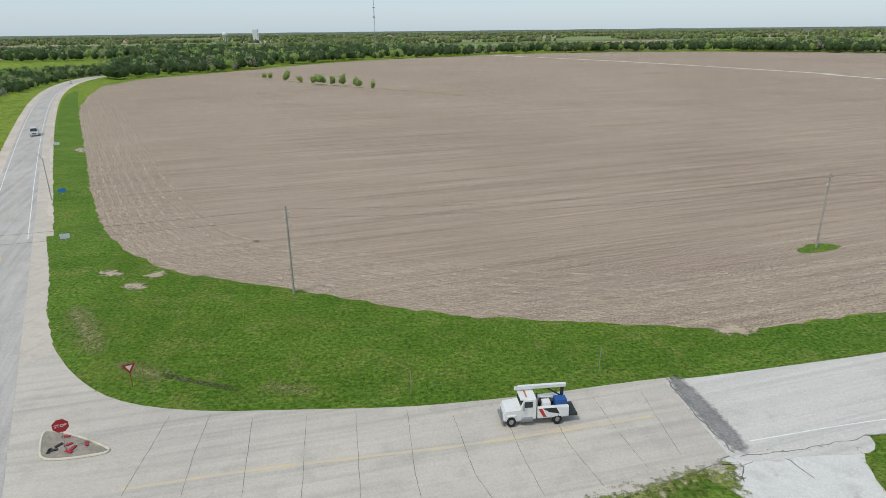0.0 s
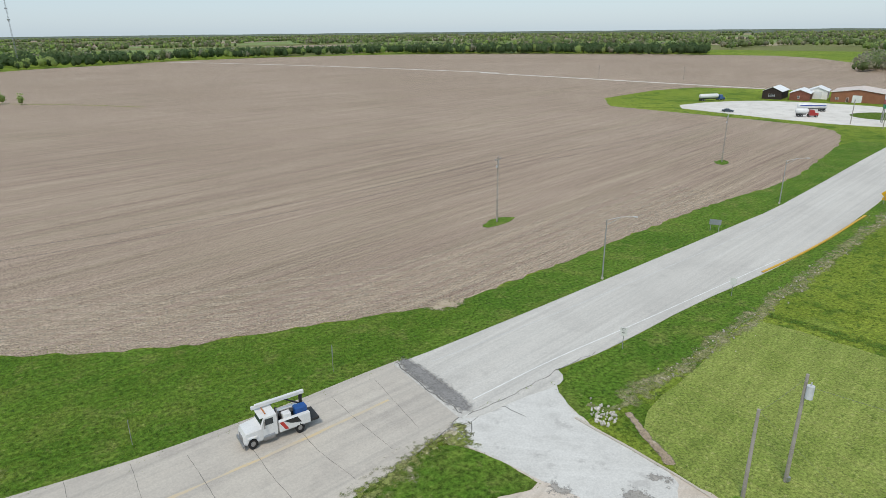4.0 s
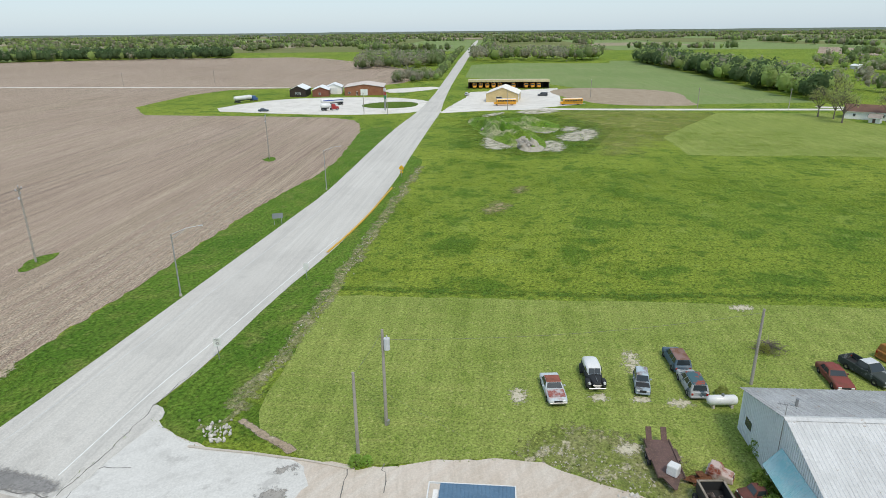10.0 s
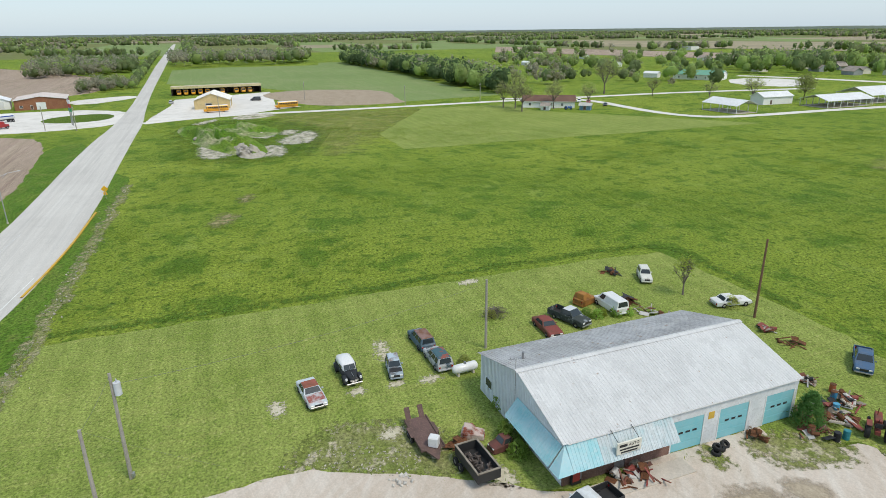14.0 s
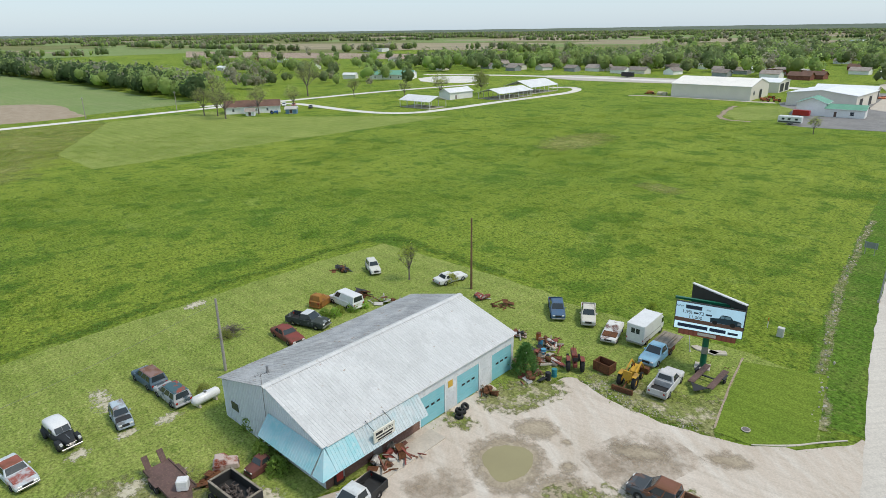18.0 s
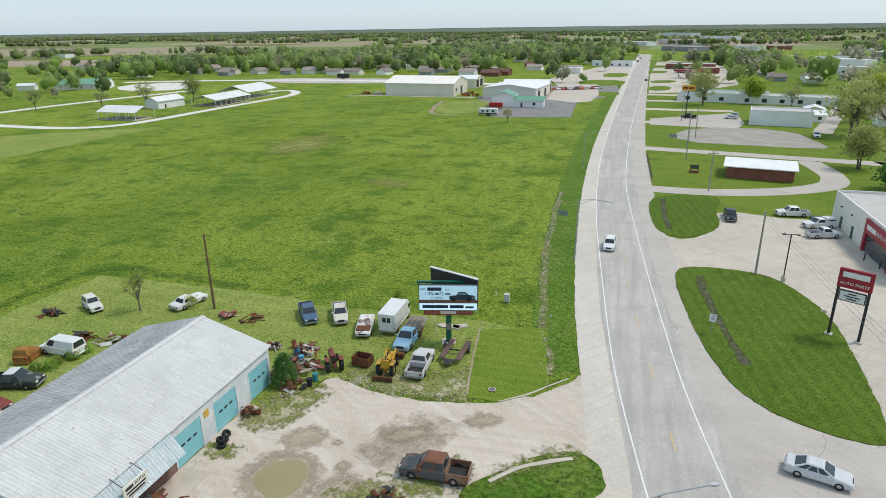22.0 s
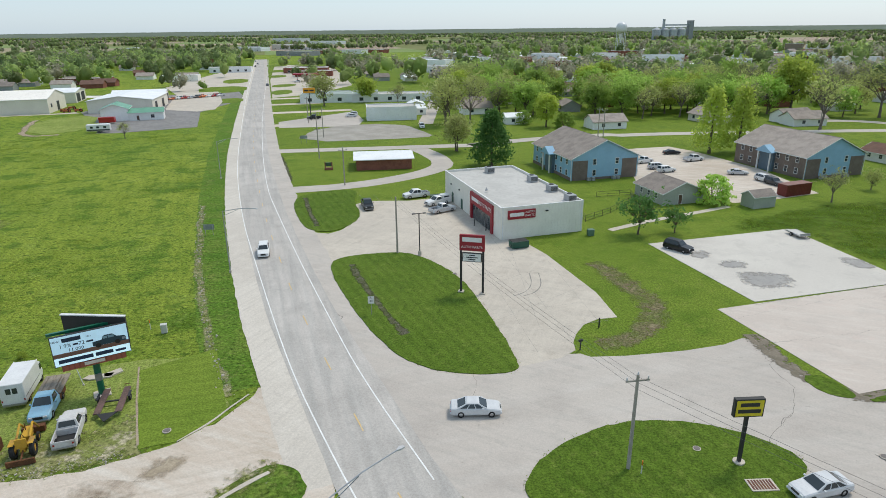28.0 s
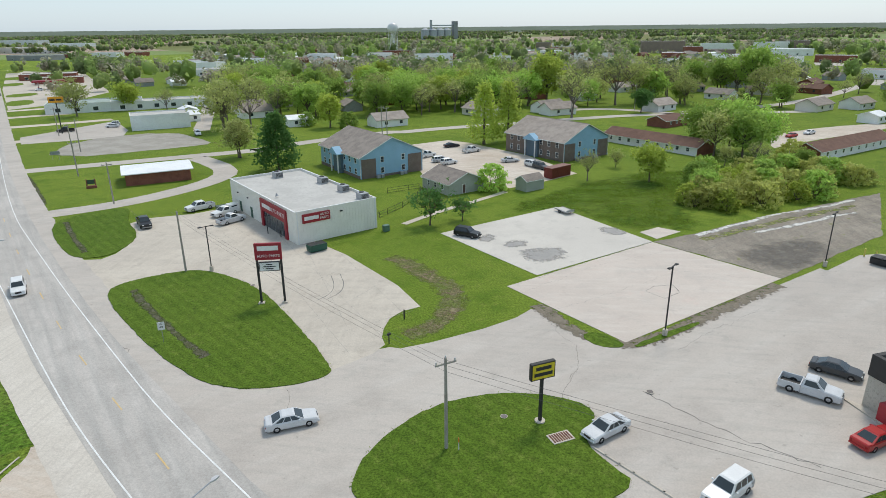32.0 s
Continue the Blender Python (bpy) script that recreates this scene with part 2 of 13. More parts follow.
OLD_TAR = ground_mat("crumbling_asphalt", (0.27, 0.235, 0.195), (0.205, 0.18, 0.15), (0.34, 0.30, 0.245), big=0.07, mid=0.2, fine=4, k=0.25, bump=0.3, dist=0.02, streak=[(70, 9, 1.5, (0.36, 0.32, 0.26), 0.6), (20, 7, 1.2, (0.2, 0.19, 0.165), 0.5)], speck=[(0.5, 0.62, 0.7, (0.17, 0.19, 0.05), 0.7)])
WHITE_LINE = mat("white_road_paint", (0.78, 0.78, 0.76), (0.68, 0.68, 0.66), (0.56, 0.56, 0.54), scale=0.8, fine=6, rough=0.7, bump=0)
YELLOW_LINE = mat("yellow_road_paint", (0.62, 0.42, 0.16), (0.58, 0.44, 0.24), (0.52, 0.45, 0.33), scale=0.8, fine=6, rough=0.7, bump=0)
FADED_YELLOW = mat("worn_yellow_paint", (0.60, 0.48, 0.30), (0.53, 0.455, 0.345), (0.50, 0.45, 0.37), scale=0.3, fine=4, rough=0.8, bump=0)
DIRT = ground_mat("bare_dirt", (0.36, 0.29, 0.21), (0.30, 0.235, 0.165), (0.44, 0.375, 0.29), big=0.2, mid=0.8, fine=3, k=0.3, bump=0.5, dist=0.08)
MUD = ground_mat("damp_mud", (0.38, 0.315, 0.23), (0.33, 0.27, 0.195), (0.43, 0.365, 0.27), big=0.3, mid=1.0, fine=4, k=0.18, bump=0.4, dist=0.03, rough=0.6)
DRY_GRASS = ground_mat("dry_grass", (0.30, 0.27, 0.13), (0.22, 0.22, 0.08), (0.36, 0.31, 0.19), big=0.2, mid=0.6, fine=3, k=0.4, bump=0.6, dist=0.1)
CROP = ground_mat("young_crop", (0.20, 0.265, 0.095), (0.175, 0.24, 0.08), (0.24, 0.27, 0.12), big=0.01, mid=0.03, fine=0.8, k=0.25, bump=0.3, dist=0.1, streak=[(18, 90, 2.5, (0.25, 0.29, 0.13), 0.5), (18, 60, 1.2, (0.15, 0.22, 0.07), 0.5)])
TAN = ground_mat("tan_stubble", (0.34, 0.29, 0.19), (0.29, 0.25, 0.165), (0.24, 0.215, 0.14), big=0.006, mid=0.02, fine=0.2, k=0.15, bump=0.0)
PASTURE = ground_mat("dull_pasture", (0.16, 0.18, 0.06), (0.20, 0.20, 0.085), (0.12, 0.15, 0.05), big=0.006, mid=0.02, fine=0.2, k=0.2, bump=0.0)


# ---- building helpers ----
def mesh_of(bm, name):
    bmesh.ops.recalc_face_normals(bm, faces=bm.faces)
    me = bpy.data.meshes.new(name)
    bm.to_mesh(me)
    bm.free()
    return me


def part(name, bm, material, parent=None, label="", m=None, smooth=False):
    me = mesh_of(bm, name)
    me.materials.append(material)
    if smooth:
        for p in me.polygons:
            p.use_smooth = True
    ob = new(name, me)
    ob.parent = parent
    if m is not None:
        ob.matrix_basis = m
    return tagged(ob, label)


def again(ob, m, parent=None):
    """Another object on the same mesh."""
    o = ob.copy()
    scene.collection.objects.link(o)
    o.parent = parent or ob.parent
    o.matrix_basis = m
    return o


def box(bm, x0, x1, y0, y1, z0, z1, bev=0.0, m=None):
    v = [bm.verts.new((x, y, z)) for z in (z0, z1) for y in (y0, y1) for x in (x0, x1)]
    fs = [bm.faces.new([v[i] for i in q]) for q in ((0, 2, 3, 1), (4, 5, 7, 6), (0, 1, 5, 4), (2, 6, 7, 3), (0, 4, 6, 2), (1, 3, 7, 5))]
    if m is not None:
        bmesh.ops.transform(bm, matrix=m, verts=v)
    if bev:
        bmesh.ops.bevel(bm, geom=list({e for f in fs for e in f.edges}), offset=bev, segments=1, affect="EDGES")
    return bm


def rod(bm, p, q, r, r2=None, seg=8):
    p, q = Vector(p), Vector(q)
    t = (q - p).to_track_quat("Z", "Y").to_matrix()
    rings = []
    for c, rad in ((p, r), (q, r if r2 is None else r2)):
        rings.append([bm.verts.new(c + t @ Vector((rad * math.cos(2 * math.pi * i / seg), rad * math.sin(2 * math.pi * i / seg), 0))) for i in range(seg)])
    for i in range(seg):
        j = (i + 1) % seg
        bm.faces.new((rings[0][i], rings[0][j], rings[1][j], rings[1][i]))
    bm.faces.new(rings[0][::-1])
    bm.faces.new(rings[1])
    return bm


def loft(bm, rings, caps=True):
    """Skin through rings of equally many points."""
    vs = [[bm.verts.new(p) for p in r] for r in rings]
    n = len(vs[0])
    for a, b in zip(vs, vs[1:]):
        for i in range(n):
            bm.faces.new((a[i], a[(i + 1) % n], b[(i + 1) % n], b[i]))
    if caps:
        bm.faces.new(vs[0][::-1])
        bm.faces.new(vs[-1])
    return bm


def prism(bm, pts, y0, y1):
    """A side outline in x and z, drawn out along y."""
    return loft(bm, [[(x, y0, z) for x, z in pts], [(x, y1, z) for x, z in pts]])


def quad(bm, *pts):
    bm.faces.new([bm.verts.new(p) for p in pts])
    return bm


def thing(name, x, y, turn=0.0, z=0.0, label="", category="", group="", kind=""):
    ob = new(name)
    ob.empty_display_size = 0.3
    ob.matrix_basis = pose(x, y, z, 0, 0, turn)
    return tagged(ob, label, category, group, kind)


def soften(pts, rounds=2, closed=True):
    for _ in range(rounds):
        out = []
        n = len(pts)
        if not closed:
            out.append(pts[0])
        for i in range(n if closed else n - 1):
            (ax, ay), (bx, by) = pts[i], pts[(i + 1) % n]
            out += [(ax * 0.75 + bx * 0.25, ay * 0.75 + by * 0.25), (ax * 0.25 + bx * 0.75, ay * 0.25 + by * 0.75)]
        if not closed:
            out.append(pts[-1])
        pts = out
    return pts


def ragged(pts, step, amp, closed=True):
    """Cut long sides into steps and shake the outline."""
    out = []
    n = len(pts)
    for i in range(n if closed else n - 1):
        a, b = Vector(pts[i]), Vector(pts[(i + 1) % n])
        k = max(1, min(400, int((b - a).length / step)))
        for j in range(k):
            p = a.lerp(b, j / k)
            w = noise.noise_vector((p.x * 0.35 / step, p.y * 0.35 / step, 3.1)) + 0.7 * noise.noise_vector((p.x * 1.1 / step, p.y * 1.1 / step, 7.7))
            out.append((p.x + amp * w.x, p.y + amp * w.y))
    if not closed:
        out.append(pts[-1])
    return out


def sheet(name, pts, z, material, rounds=2, step=0.0, amp=0.0, parent=None, label="", category="", kind="structure", depth=0.25):
    """A flat slab with the plan pts whose top lies at z."""
    if rounds:
        pts = soften(pts, rounds)
    if amp:
        pts = ragged(pts, step, amp)
    bm = bmesh.new()
    f = bm.faces.new([bm.verts.new((x, y, z)) for x, y in pts])
    ex = bmesh.ops.extrude_face_region(bm, geom=[f])
    top = [g for g in ex["geom"] if isinstance(g, bmesh.types.BMFace)]
    vs = {v for t in top for v in t.verts}
    low = [v for v in bm.verts if v not in vs]
    bmesh.ops.translate(bm, vec=(0, 0, -depth), verts=low)
    bmesh.ops.triangulate(bm, faces=[g for g in bm.faces if len(g.verts) > 4])
    ob = part(name, bm, material, parent, label)
    if not parent:
        tagged(ob, label, category, "", kind)
    return ob


def line_points(pts, step=2.0, rounds=2):
    """Points and headings at even steps along a smoothed line."""
    pts = soften(pts, rounds, False)
    out = []
    acc = 0.0
    for a, b in zip(pts, pts[1:]):
        a, b = Vector(a), Vector(b)
        d = (b - a).length
        while acc <= d and d > 0:
            p = a.lerp(b, acc / d)
            out.append((p.x, p.y, math.atan2(b.y - a.y, b.x - a.x)))
            acc += step
        acc -= d
    return out


def ribbon(name, pts, left, right, z, material, step=4.0, amp=0.0, rounds=2, dash=0.0, gap=0.0, parent=None, label="", category="", kind="structure", depth=0.05):
    """A strip beside a line, from left to right metres off it (left is negative)."""
    bm = bmesh.new()
    run = line_points(pts, step, rounds)
    prev = None
    s = 0.0
    for i, (x, y, a) in enumerate(run):
        nx, ny = math.sin(a), -math.cos(a)
        w1 = amp * noise.noise((x * 0.4, y * 0.4, 1)) if amp else 0
        w2 = amp * noise.noise((x * 0.4, y * 0.4, 9)) if amp else 0
        cur = [bm.verts.new((x + nx * (left + w1), y + ny * (left + w1), z)), bm.verts.new((x + nx * (right + w2), y + ny * (right + w2), z)),
               bm.verts.new((x + nx * (right + w2), y + ny * (right + w2), z - depth)), bm.verts.new((x + nx * (left + w1), y + ny * (left + w1), z - depth))]
        if prev and not (dash and (i * step) % (dash + gap) >= dash):
            for k in range(4):
                bm.faces.new((prev[k], prev[(k + 1) % 4], cur[(k + 1) % 4], cur[k]))
        prev = cur
    ob = part(name, bm, material, parent, label)
    if not parent:
        tagged(ob, label, category, "", kind)
    return ob


SOFT = {}


def soft(m, scale=1.1, cut=0.5, amp=3.4, blur=0.26):
    """The same material with a ragged, thinning rim, led by the mesh's "edge" value."""
    key = (m.name, scale, cut, amp, blur)
    if key in SOFT:
        return SOFT[key]
    k = m.copy()
    n, l = k.node_tree.nodes, k.node_tree.links
    o = n["Material Output"]
    src = o.inputs[0].links[0].from_socket
    a = n.new("ShaderNodeAttribute")
    a.attribute_name = "edge"
    t = n.new("ShaderNodeTexNoise")
    t.inputs["Scale"].default_value, t.inputs["Detail"].default_value, t.inputs["Roughness"].default_value = scale, 6, 0.7
    l.new(n.new("ShaderNodeNewGeometry").outputs["Position"], t.inputs["Vector"])
    s = n.new("ShaderNodeMath")
    s.operation = "MULTIPLY_ADD"
    l.new(t.outputs["Fac"], s.inputs[0])
    s.inputs[1].default_value = amp
    l.new(a.outputs["Fac"], s.inputs[2])
    r = n.new("ShaderNodeMapRange")
    r.inputs[1].default_value, r.inputs[2].default_value = cut + amp / 2 - blur, cut + amp / 2 + blur
    l.new(s.outputs[0], r.inputs[0])
    x = n.new("ShaderNodeMixShader")
    l.new(r.outputs[0], x.inputs[0])
    l.new(n.new("ShaderNodeBsdfTransparent").outputs[0], x.inputs[1])
    l.new(src, x.inputs[2])
    l.new(x.outputs[0], o.inputs[0])
    SOFT[key] = k
    return k


def soft_sheet(name, pts, z, material, label="", category="", rim=0.0, scale=1.1, cut=0.5, amp=3.4, blur=0.26, **rest):
    """A thin spread of dirt, damp or weeds on the ground whose rim frays out."""
    p = np.array(soften(list(pts), 2))
    lo, hi = p.min(0) - 0.6, p.max(0) + 0.6
    size = float((hi - lo).max())
    w = rim or max(0.35, min(1.4, size * 0.16))
    step = max(0.22, size / 36)
    xs, ys = np.arange(lo[0], hi[0] + step, step), np.arange(lo[1], hi[1] + step, step)
    gx, gy = np.meshgrid(xs, ys)
    q = np.stack([gx.ravel(), gy.ravel()], 1)
    a, b = p, np.roll(p, -1, 0)
    ab = b - a
    t = np.clip(((q[:, None] - a) * ab).sum(2) / np.maximum((ab ** 2).sum(1), 1e-9), 0, 1)
    d = np.sqrt((((a + t[..., None] * ab) - q[:, None]) ** 2).sum(2)).min(1)
    cr = ((a[:, 1] > q[:, None, 1]) != (b[:, 1] > q[:, None, 1])) & (q[:, None, 0] < ab[:, 0] * (q[:, None, 1] - a[:, 1]) / np.where(ab[:, 1] == 0, 1e-9, ab[:, 1]) + a[:, 0])
    e = np.clip(0.5 + np.where(cr.sum(1) % 2 == 1, d, -d) / (2 * w), 0, 1)
    bm = bmesh.new()
    lay = bm.verts.layers.float.new("edge")
    nx = len(xs)
    vs = {}

    def vert(i):
        if i not in vs:
            vs[i] = bm.verts.new((q[i, 0], q[i, 1], z))
            vs[i][lay] = e[i]
        return vs[i]

    for j in range(len(ys) - 1):
        for i in range(nx - 1):
            ids = (j * nx + i, j * nx + i + 1, (j + 1) * nx + i + 1, (j + 1) * nx + i)
            if max(e[k] for k in ids) > 0.02:
                bm.faces.new([vert(k) for k in ids])
    return tagged(part(name, bm, soft(material, scale, cut, amp, blur), None, label), "", category, "", "structure")


def soft_ribbon(name, pts, half, z, material, label="", category="", step=1.0, scale=1.1, cut=0.5, shift=0.0, amp=3.4, blur=0.26):
    """A frayed strip along a line."""
    bm = bmesh.new()
    lay = bm.verts.layers.float.new("edge")
    prev = None
    for x, y, a in line_points(pts, step, 2):
        nx, ny = math.sin(a), -math.cos(a)
        w = half * (1 + 0.5 * noise.noise((x * 0.2, y * 0.2, 4)))
        sh = half * 0.6 * noise.noise((x * 0.15, y * 0.15, 7)) + shift
        cur = []
        for u, e in ((-1, 0.0), (-0.4, 0.85), (0.4, 0.85), (1, 0.0)):
            v = bm.verts.new((x + nx * (u * w + sh), y + ny * (u * w + sh), z))
            v[lay] = e
            cur.append(v)
        if prev:
            for k in range(3):
                bm.faces.new((prev[k], prev[k + 1], cur[k + 1], cur[k]))
        prev = cur
    return tagged(part(name, bm, soft(material, scale, cut, amp, blur), None, label), "", category, "", "structure")


# ---- ground ----
bm = bmesh.new()
bmesh.ops.create_grid(bm, x_segments=60, y_segments=60, size=5600)
tagged(part("ground", bm, GRASS, None, "flat green spring grassland that runs out to the horizon"), "", "ground", "", "structure")

FIELD = [(-250.8, 477.7), (-190.3, 328.9), (-117.2, 201.7), (-74.1, 126.1), (-57.1, 101.5), (-42.6, 89.2), (-32.9, 86.1), (-21.7, 81.8), (-13.2, 78.6), (-2.2, 73.8), (5.8, 72), (15.7, 70.6), (25.3, 69.5), (32.5, 68.1), (37.4, 68.2), (44.4, 69.8), (55.6, 72.4), (77.2, 78.4), (101.5, 84.6), (117.1, 87.6), (131.4, 89.8), (148.7, 94.5), (166.4, 101.9), (208.2, 119.2), (230.1, 137.6), (223.9, 173), (203.6, 250.7), (311.7, 288.5), (344.6, 250.1), (371.4, 190.9), (487.8, 210.9), (613.6, 327.2), (765.4, 513.4), (713.7, 613.1), (688.3, 705.9), (425.6, 941.6), (109.8, 941), (-34.1, 821.9), (42.4, 877.5), (-110.9, 772.6), (-197, 583.3)]
sheet("field", FIELD, 0.03, SOIL, rounds=1, step=1.2, amp=0.7, label="tilled brown farm field with pale straw residue in rows", category="field")
ribbon("field_lane", [(66.2, 889.6), (195.7, 689), (306, 444), (275.4, 501.4), (320.9, 341.8), (345.6, 248.6)], -2.0, 2.0, 0.06, GRAVEL, amp=0.5, label="narrow pale gravel lane across the field", category="lane", kind="structure")

SHOULDER = ground_mat("packed_fine_gravel", (0.57, 0.525, 0.46), (0.52, 0.475, 0.415), (0.61, 0.565, 0.50), big=0.06, mid=0.3, fine=6, k=0.12, bump=0.2, dist=0.015, speck=[(0.7, 0.6, 0.68, (0.40, 0.36, 0.32), 0.4)], streak=[(69, 14, 0.5, (0.44, 0.40, 0.355), 0.4)])
# Highway that runs from the town past the crossroads to the woods.
HW_EAST = [(266.3, -757.1), (140.2, -378.9), (91.2, -236.3), (65.7, -163.2), (46.6, -115.5), (34.9, -89.9), (24.1, -66.6), (18.5, -55.2), (11.7, -43.1), (9.2, -38.9), (4.5, -31)]
HW_WEST = [(279.1, -848.5), (159, -473)] + [(92, -262.6), (65, -182.8), (49.1, -138.6), (39.6, -117), (28.8, -92.7), (19.3, -72.3), (12.1, -57.1), (2.9, -40.8)]
HW_NORTH = [(-78.1, 104.2), (-115.7, 167.2), (-169.9, 259.8), (-228.1, 363.5), (-267, 446.1), (-287.7, 510.4), (-291.3, 555.2), (-295, 681.3), (-277.5, 873.6)]
HW_SOUTH = [(283.8, -831.1), (165.3, -472.5), (98.2, -271.1), (71.4, -192.9), (57.5, -155.2), (43, -118.2), (31.2, -90.9), (23.7, -74.2), (15.6, -58.2), (8.2, -43.7)] + [(7.5, -42.2)]
HIGHWAY = HW_SOUTH + HW_NORTH
ribbon("highway", HIGHWAY, -4.3, 4.3, 0.07, ASPH, label="bleached grey two-lane asphalt highway", category="road", amp=0.1)
ribbon("highway_shoulder", HIGHWAY[:11], 3.0, 7.6, 0.058, SHOULDER, amp=0.18, label="pale gravel shoulder along the highway", category="shoulder", step=1.0)
ribbon("highway_shoulder", HIGHWAY[:11], -7.8, -3.0, 0.056, APRON_MAT, amp=0.3, label="pale gravel shoulder along the highway", category="shoulder", step=1.0)
ribbon("highway_shoulder", HW_NORTH[:7], -7.0, 7.4, 0.052, LOT, amp=0.35, label="pale gravel shoulder along the highway", category="shoulder", step=1.0)
ribbon("edge_line", HW_EAST, -0.07, 0.07, 0.085, WHITE_LINE, label="white painted edge line", category="road marking", step=1.5)
ribbon("edge_line", HW_WEST, -0.07, 0.07, 0.085, WHITE_LINE, label="white painted edge line", category="road marking", step=1.5)
for off in (-3.4, 3.4):
    ribbon("edge_line", HW_NORTH, off - 0.07, off + 0.07, 0.085, WHITE_LINE, label="white painted edge line", category="road marking")
ribbon("centre_line", HIGHWAY, -0.07, 0.07, 0.085, YELLOW_LINE, dash=3, gap=9, step=1.0, label="broken yellow centre line", category="road marking")

sheet("highway_shoulder", [(-252.5, 414.9), (-151.2, 240.1), (-107.7, 166.8), (-84, 126.5), (-70.7, 104), (-61.8, 90.2), (-56.6, 81.3), (-52.5, 73.8), (-45.7, 64.5), (-46.7, 61.9), (-49.3, 62), (-57.1, 73.9), (-73, 101.1), (-100.5, 147.2), (-155.7, 240.5), (-230.7, 370)], 0.062, CONC, rounds=1, step=0.7, amp=0.2, label="pale gravel shoulder beside the highway", category="shoulder")

# Side road that leaves the crossroads and runs off straight to the horizon.
SIDE_ROAD_FAR = [(22.7, 56.9), (22.7, 56.9), (24, 56.6), (38.1, 59.5), (59.4, 64.3), (88.9, 71.1), (97.6, 73.2), (114.2, 76.9), (138.5, 84.4), (179.2, 97.3), (215.3, 108.2), (246.8, 116.3), (285.7, 127.9), (354.9, 150.7), (811.5, 310), (1983.8, 705.9)]
SIDE_ROAD_NEAR = [(1985, 696.5), (661.8, 247.4), (416.2, 164.9), (305.1, 125.9), (259.5, 108.8), (222.3, 97.2), (164.9, 78.6), (127.7, 66.3), (95.7, 57.6), (81.4, 54.7), (64.2, 52.1), (46.4, 48), (38.6, 47.2), (34.1, 46.6), (25.9, 44.7)] + [(24.6, 44.3), (24.3, 44.2), (24.3, 44.2)]
sheet("side_road", SIDE_ROAD_FAR + SIDE_ROAD_NEAR, 0.07, SIDE_ASPH, rounds=1, label="bleached asphalt road that curves and then runs straight", category="road")
CONC_EDGE = [(23.5, 57.2), (23.5, 57.2), (18.2, 56.2), (10.9, 54.5), (1.6, 52.9), (-5, 52.1), (-16.1, 51.9), (-22.6, 51.7), (-29.1, 52.5), (-33.7, 54), (-38.1, 56.8), (-43.3, 61.6), (-49.5, 68.9), (-52.7, 73.8), (-56.9, 71.4), (-49.4, 55.1), (-36.4, 37.2), (-11.5, 33.3), (8.7, 36.7), (14.1, 39.5), (21.5, 42.8), (25.1, 44.8), (25.1, 44.8)]
sheet("concrete_road", CONC_EDGE, 0.06, ROAD_CONC, rounds=1, label="worn pale concrete road slabs with dark joints", category="road")

# Gravel and concrete yard before the shop.
YARD = [(21, 42.9), (24.7, 44.5), (30.1, 45.2), (36.7, 45.6), (35.1, 43.1), (34.3, 38.1), (35, 34.3), (36.3, 29.2), (37.2, 23.8), (36.9, 23.6), (39.8, 18.8), (42.3, 14), (43.6, 10.3), (43, 5.3), (41.4, -5.6), (39.2, -11.6), (42.7, -21.4), (45.8, -33.2), (43.5, -35.1), (44.4, -40), (39.7, -39.6), (35.8, -40.5), (30.6, -42.9), (28.9, -43.9), (26.3, -46.4), (23.5, -50.3), (22.1, -56.3), (17.9, -53.4), (11.6, -42.5)] + [(8, -24), (20, -8), (24, 14)]
sheet("yard", YARD, 0.05, LOT, rounds=1, step=0.7, amp=0.35, label="pale gravelly concrete yard with worn patches", category="yard")

PALE_SLAB = ground_mat("chalky_concrete", (0.60, 0.585, 0.55), (0.55, 0.535, 0.50), (0.49, 0.475, 0.445), big=0.08, mid=0.3, fine=5, k=0.1, bump=0.2, dist=0.01, rough=0.85, streak=[(-35, 7, 1.0, (0.66, 0.645, 0.61), 0.6)], speck=[(0.35, 0.6, 0.66, (0.42, 0.405, 0.38), 0.6)])
sheet("yard_slab", [(21.3, 43.0), (24.8, 44.7), (30.0, 45.3), (36.6, 45.6), (35.0, 42.6), (34.4, 38.0), (35.2, 34.2), (36.4, 28.6), (33.0, 25.5), (28.0, 29.5), (26.6, 32.2), (24.6, 37.0)], 0.054, PALE_SLAB, rounds=1, step=0.6, amp=0.2, label="chalky pale concrete where the yard meets the road", category="pavement")

# Pavement on the store side of the highway.
APRON = [(2.1, -59), (-4.8, -61.4), (-11.3, -63.7), (-13.4, -62.3), (-27.3, -65.2), (-33.1, -68.8), (-33.8, -60.7), (-37.1, -55.1), (-43.7, -56.6), (-69, -64.8), (-82.5, -69), (-72.1, -51.6), (-54.7, -34.3), (-42.8, -26.7), (-10.7, -31.6), (2.3, -39.9), (10.6, -53.9), (19.7, -73.9), (10.7, -64.9)]
sheet("apron", APRON, 0.05, APRON_MAT, rounds=1, label="grey worn concrete apron and drive", category="pavement")
sheet("apron", [(-56.4, -58.3), (-67.5, -63.2), (-75.7, -65.6), (-83.4, -68.3), (-89.6, -70.5), (-93.5, -70), (-98, -63), (-76, -42), (-54.7, -30), (-50, -40)], 0.046, APRON_MAT, rounds=0, label="grey worn concrete apron beside the shop", category="pavement")
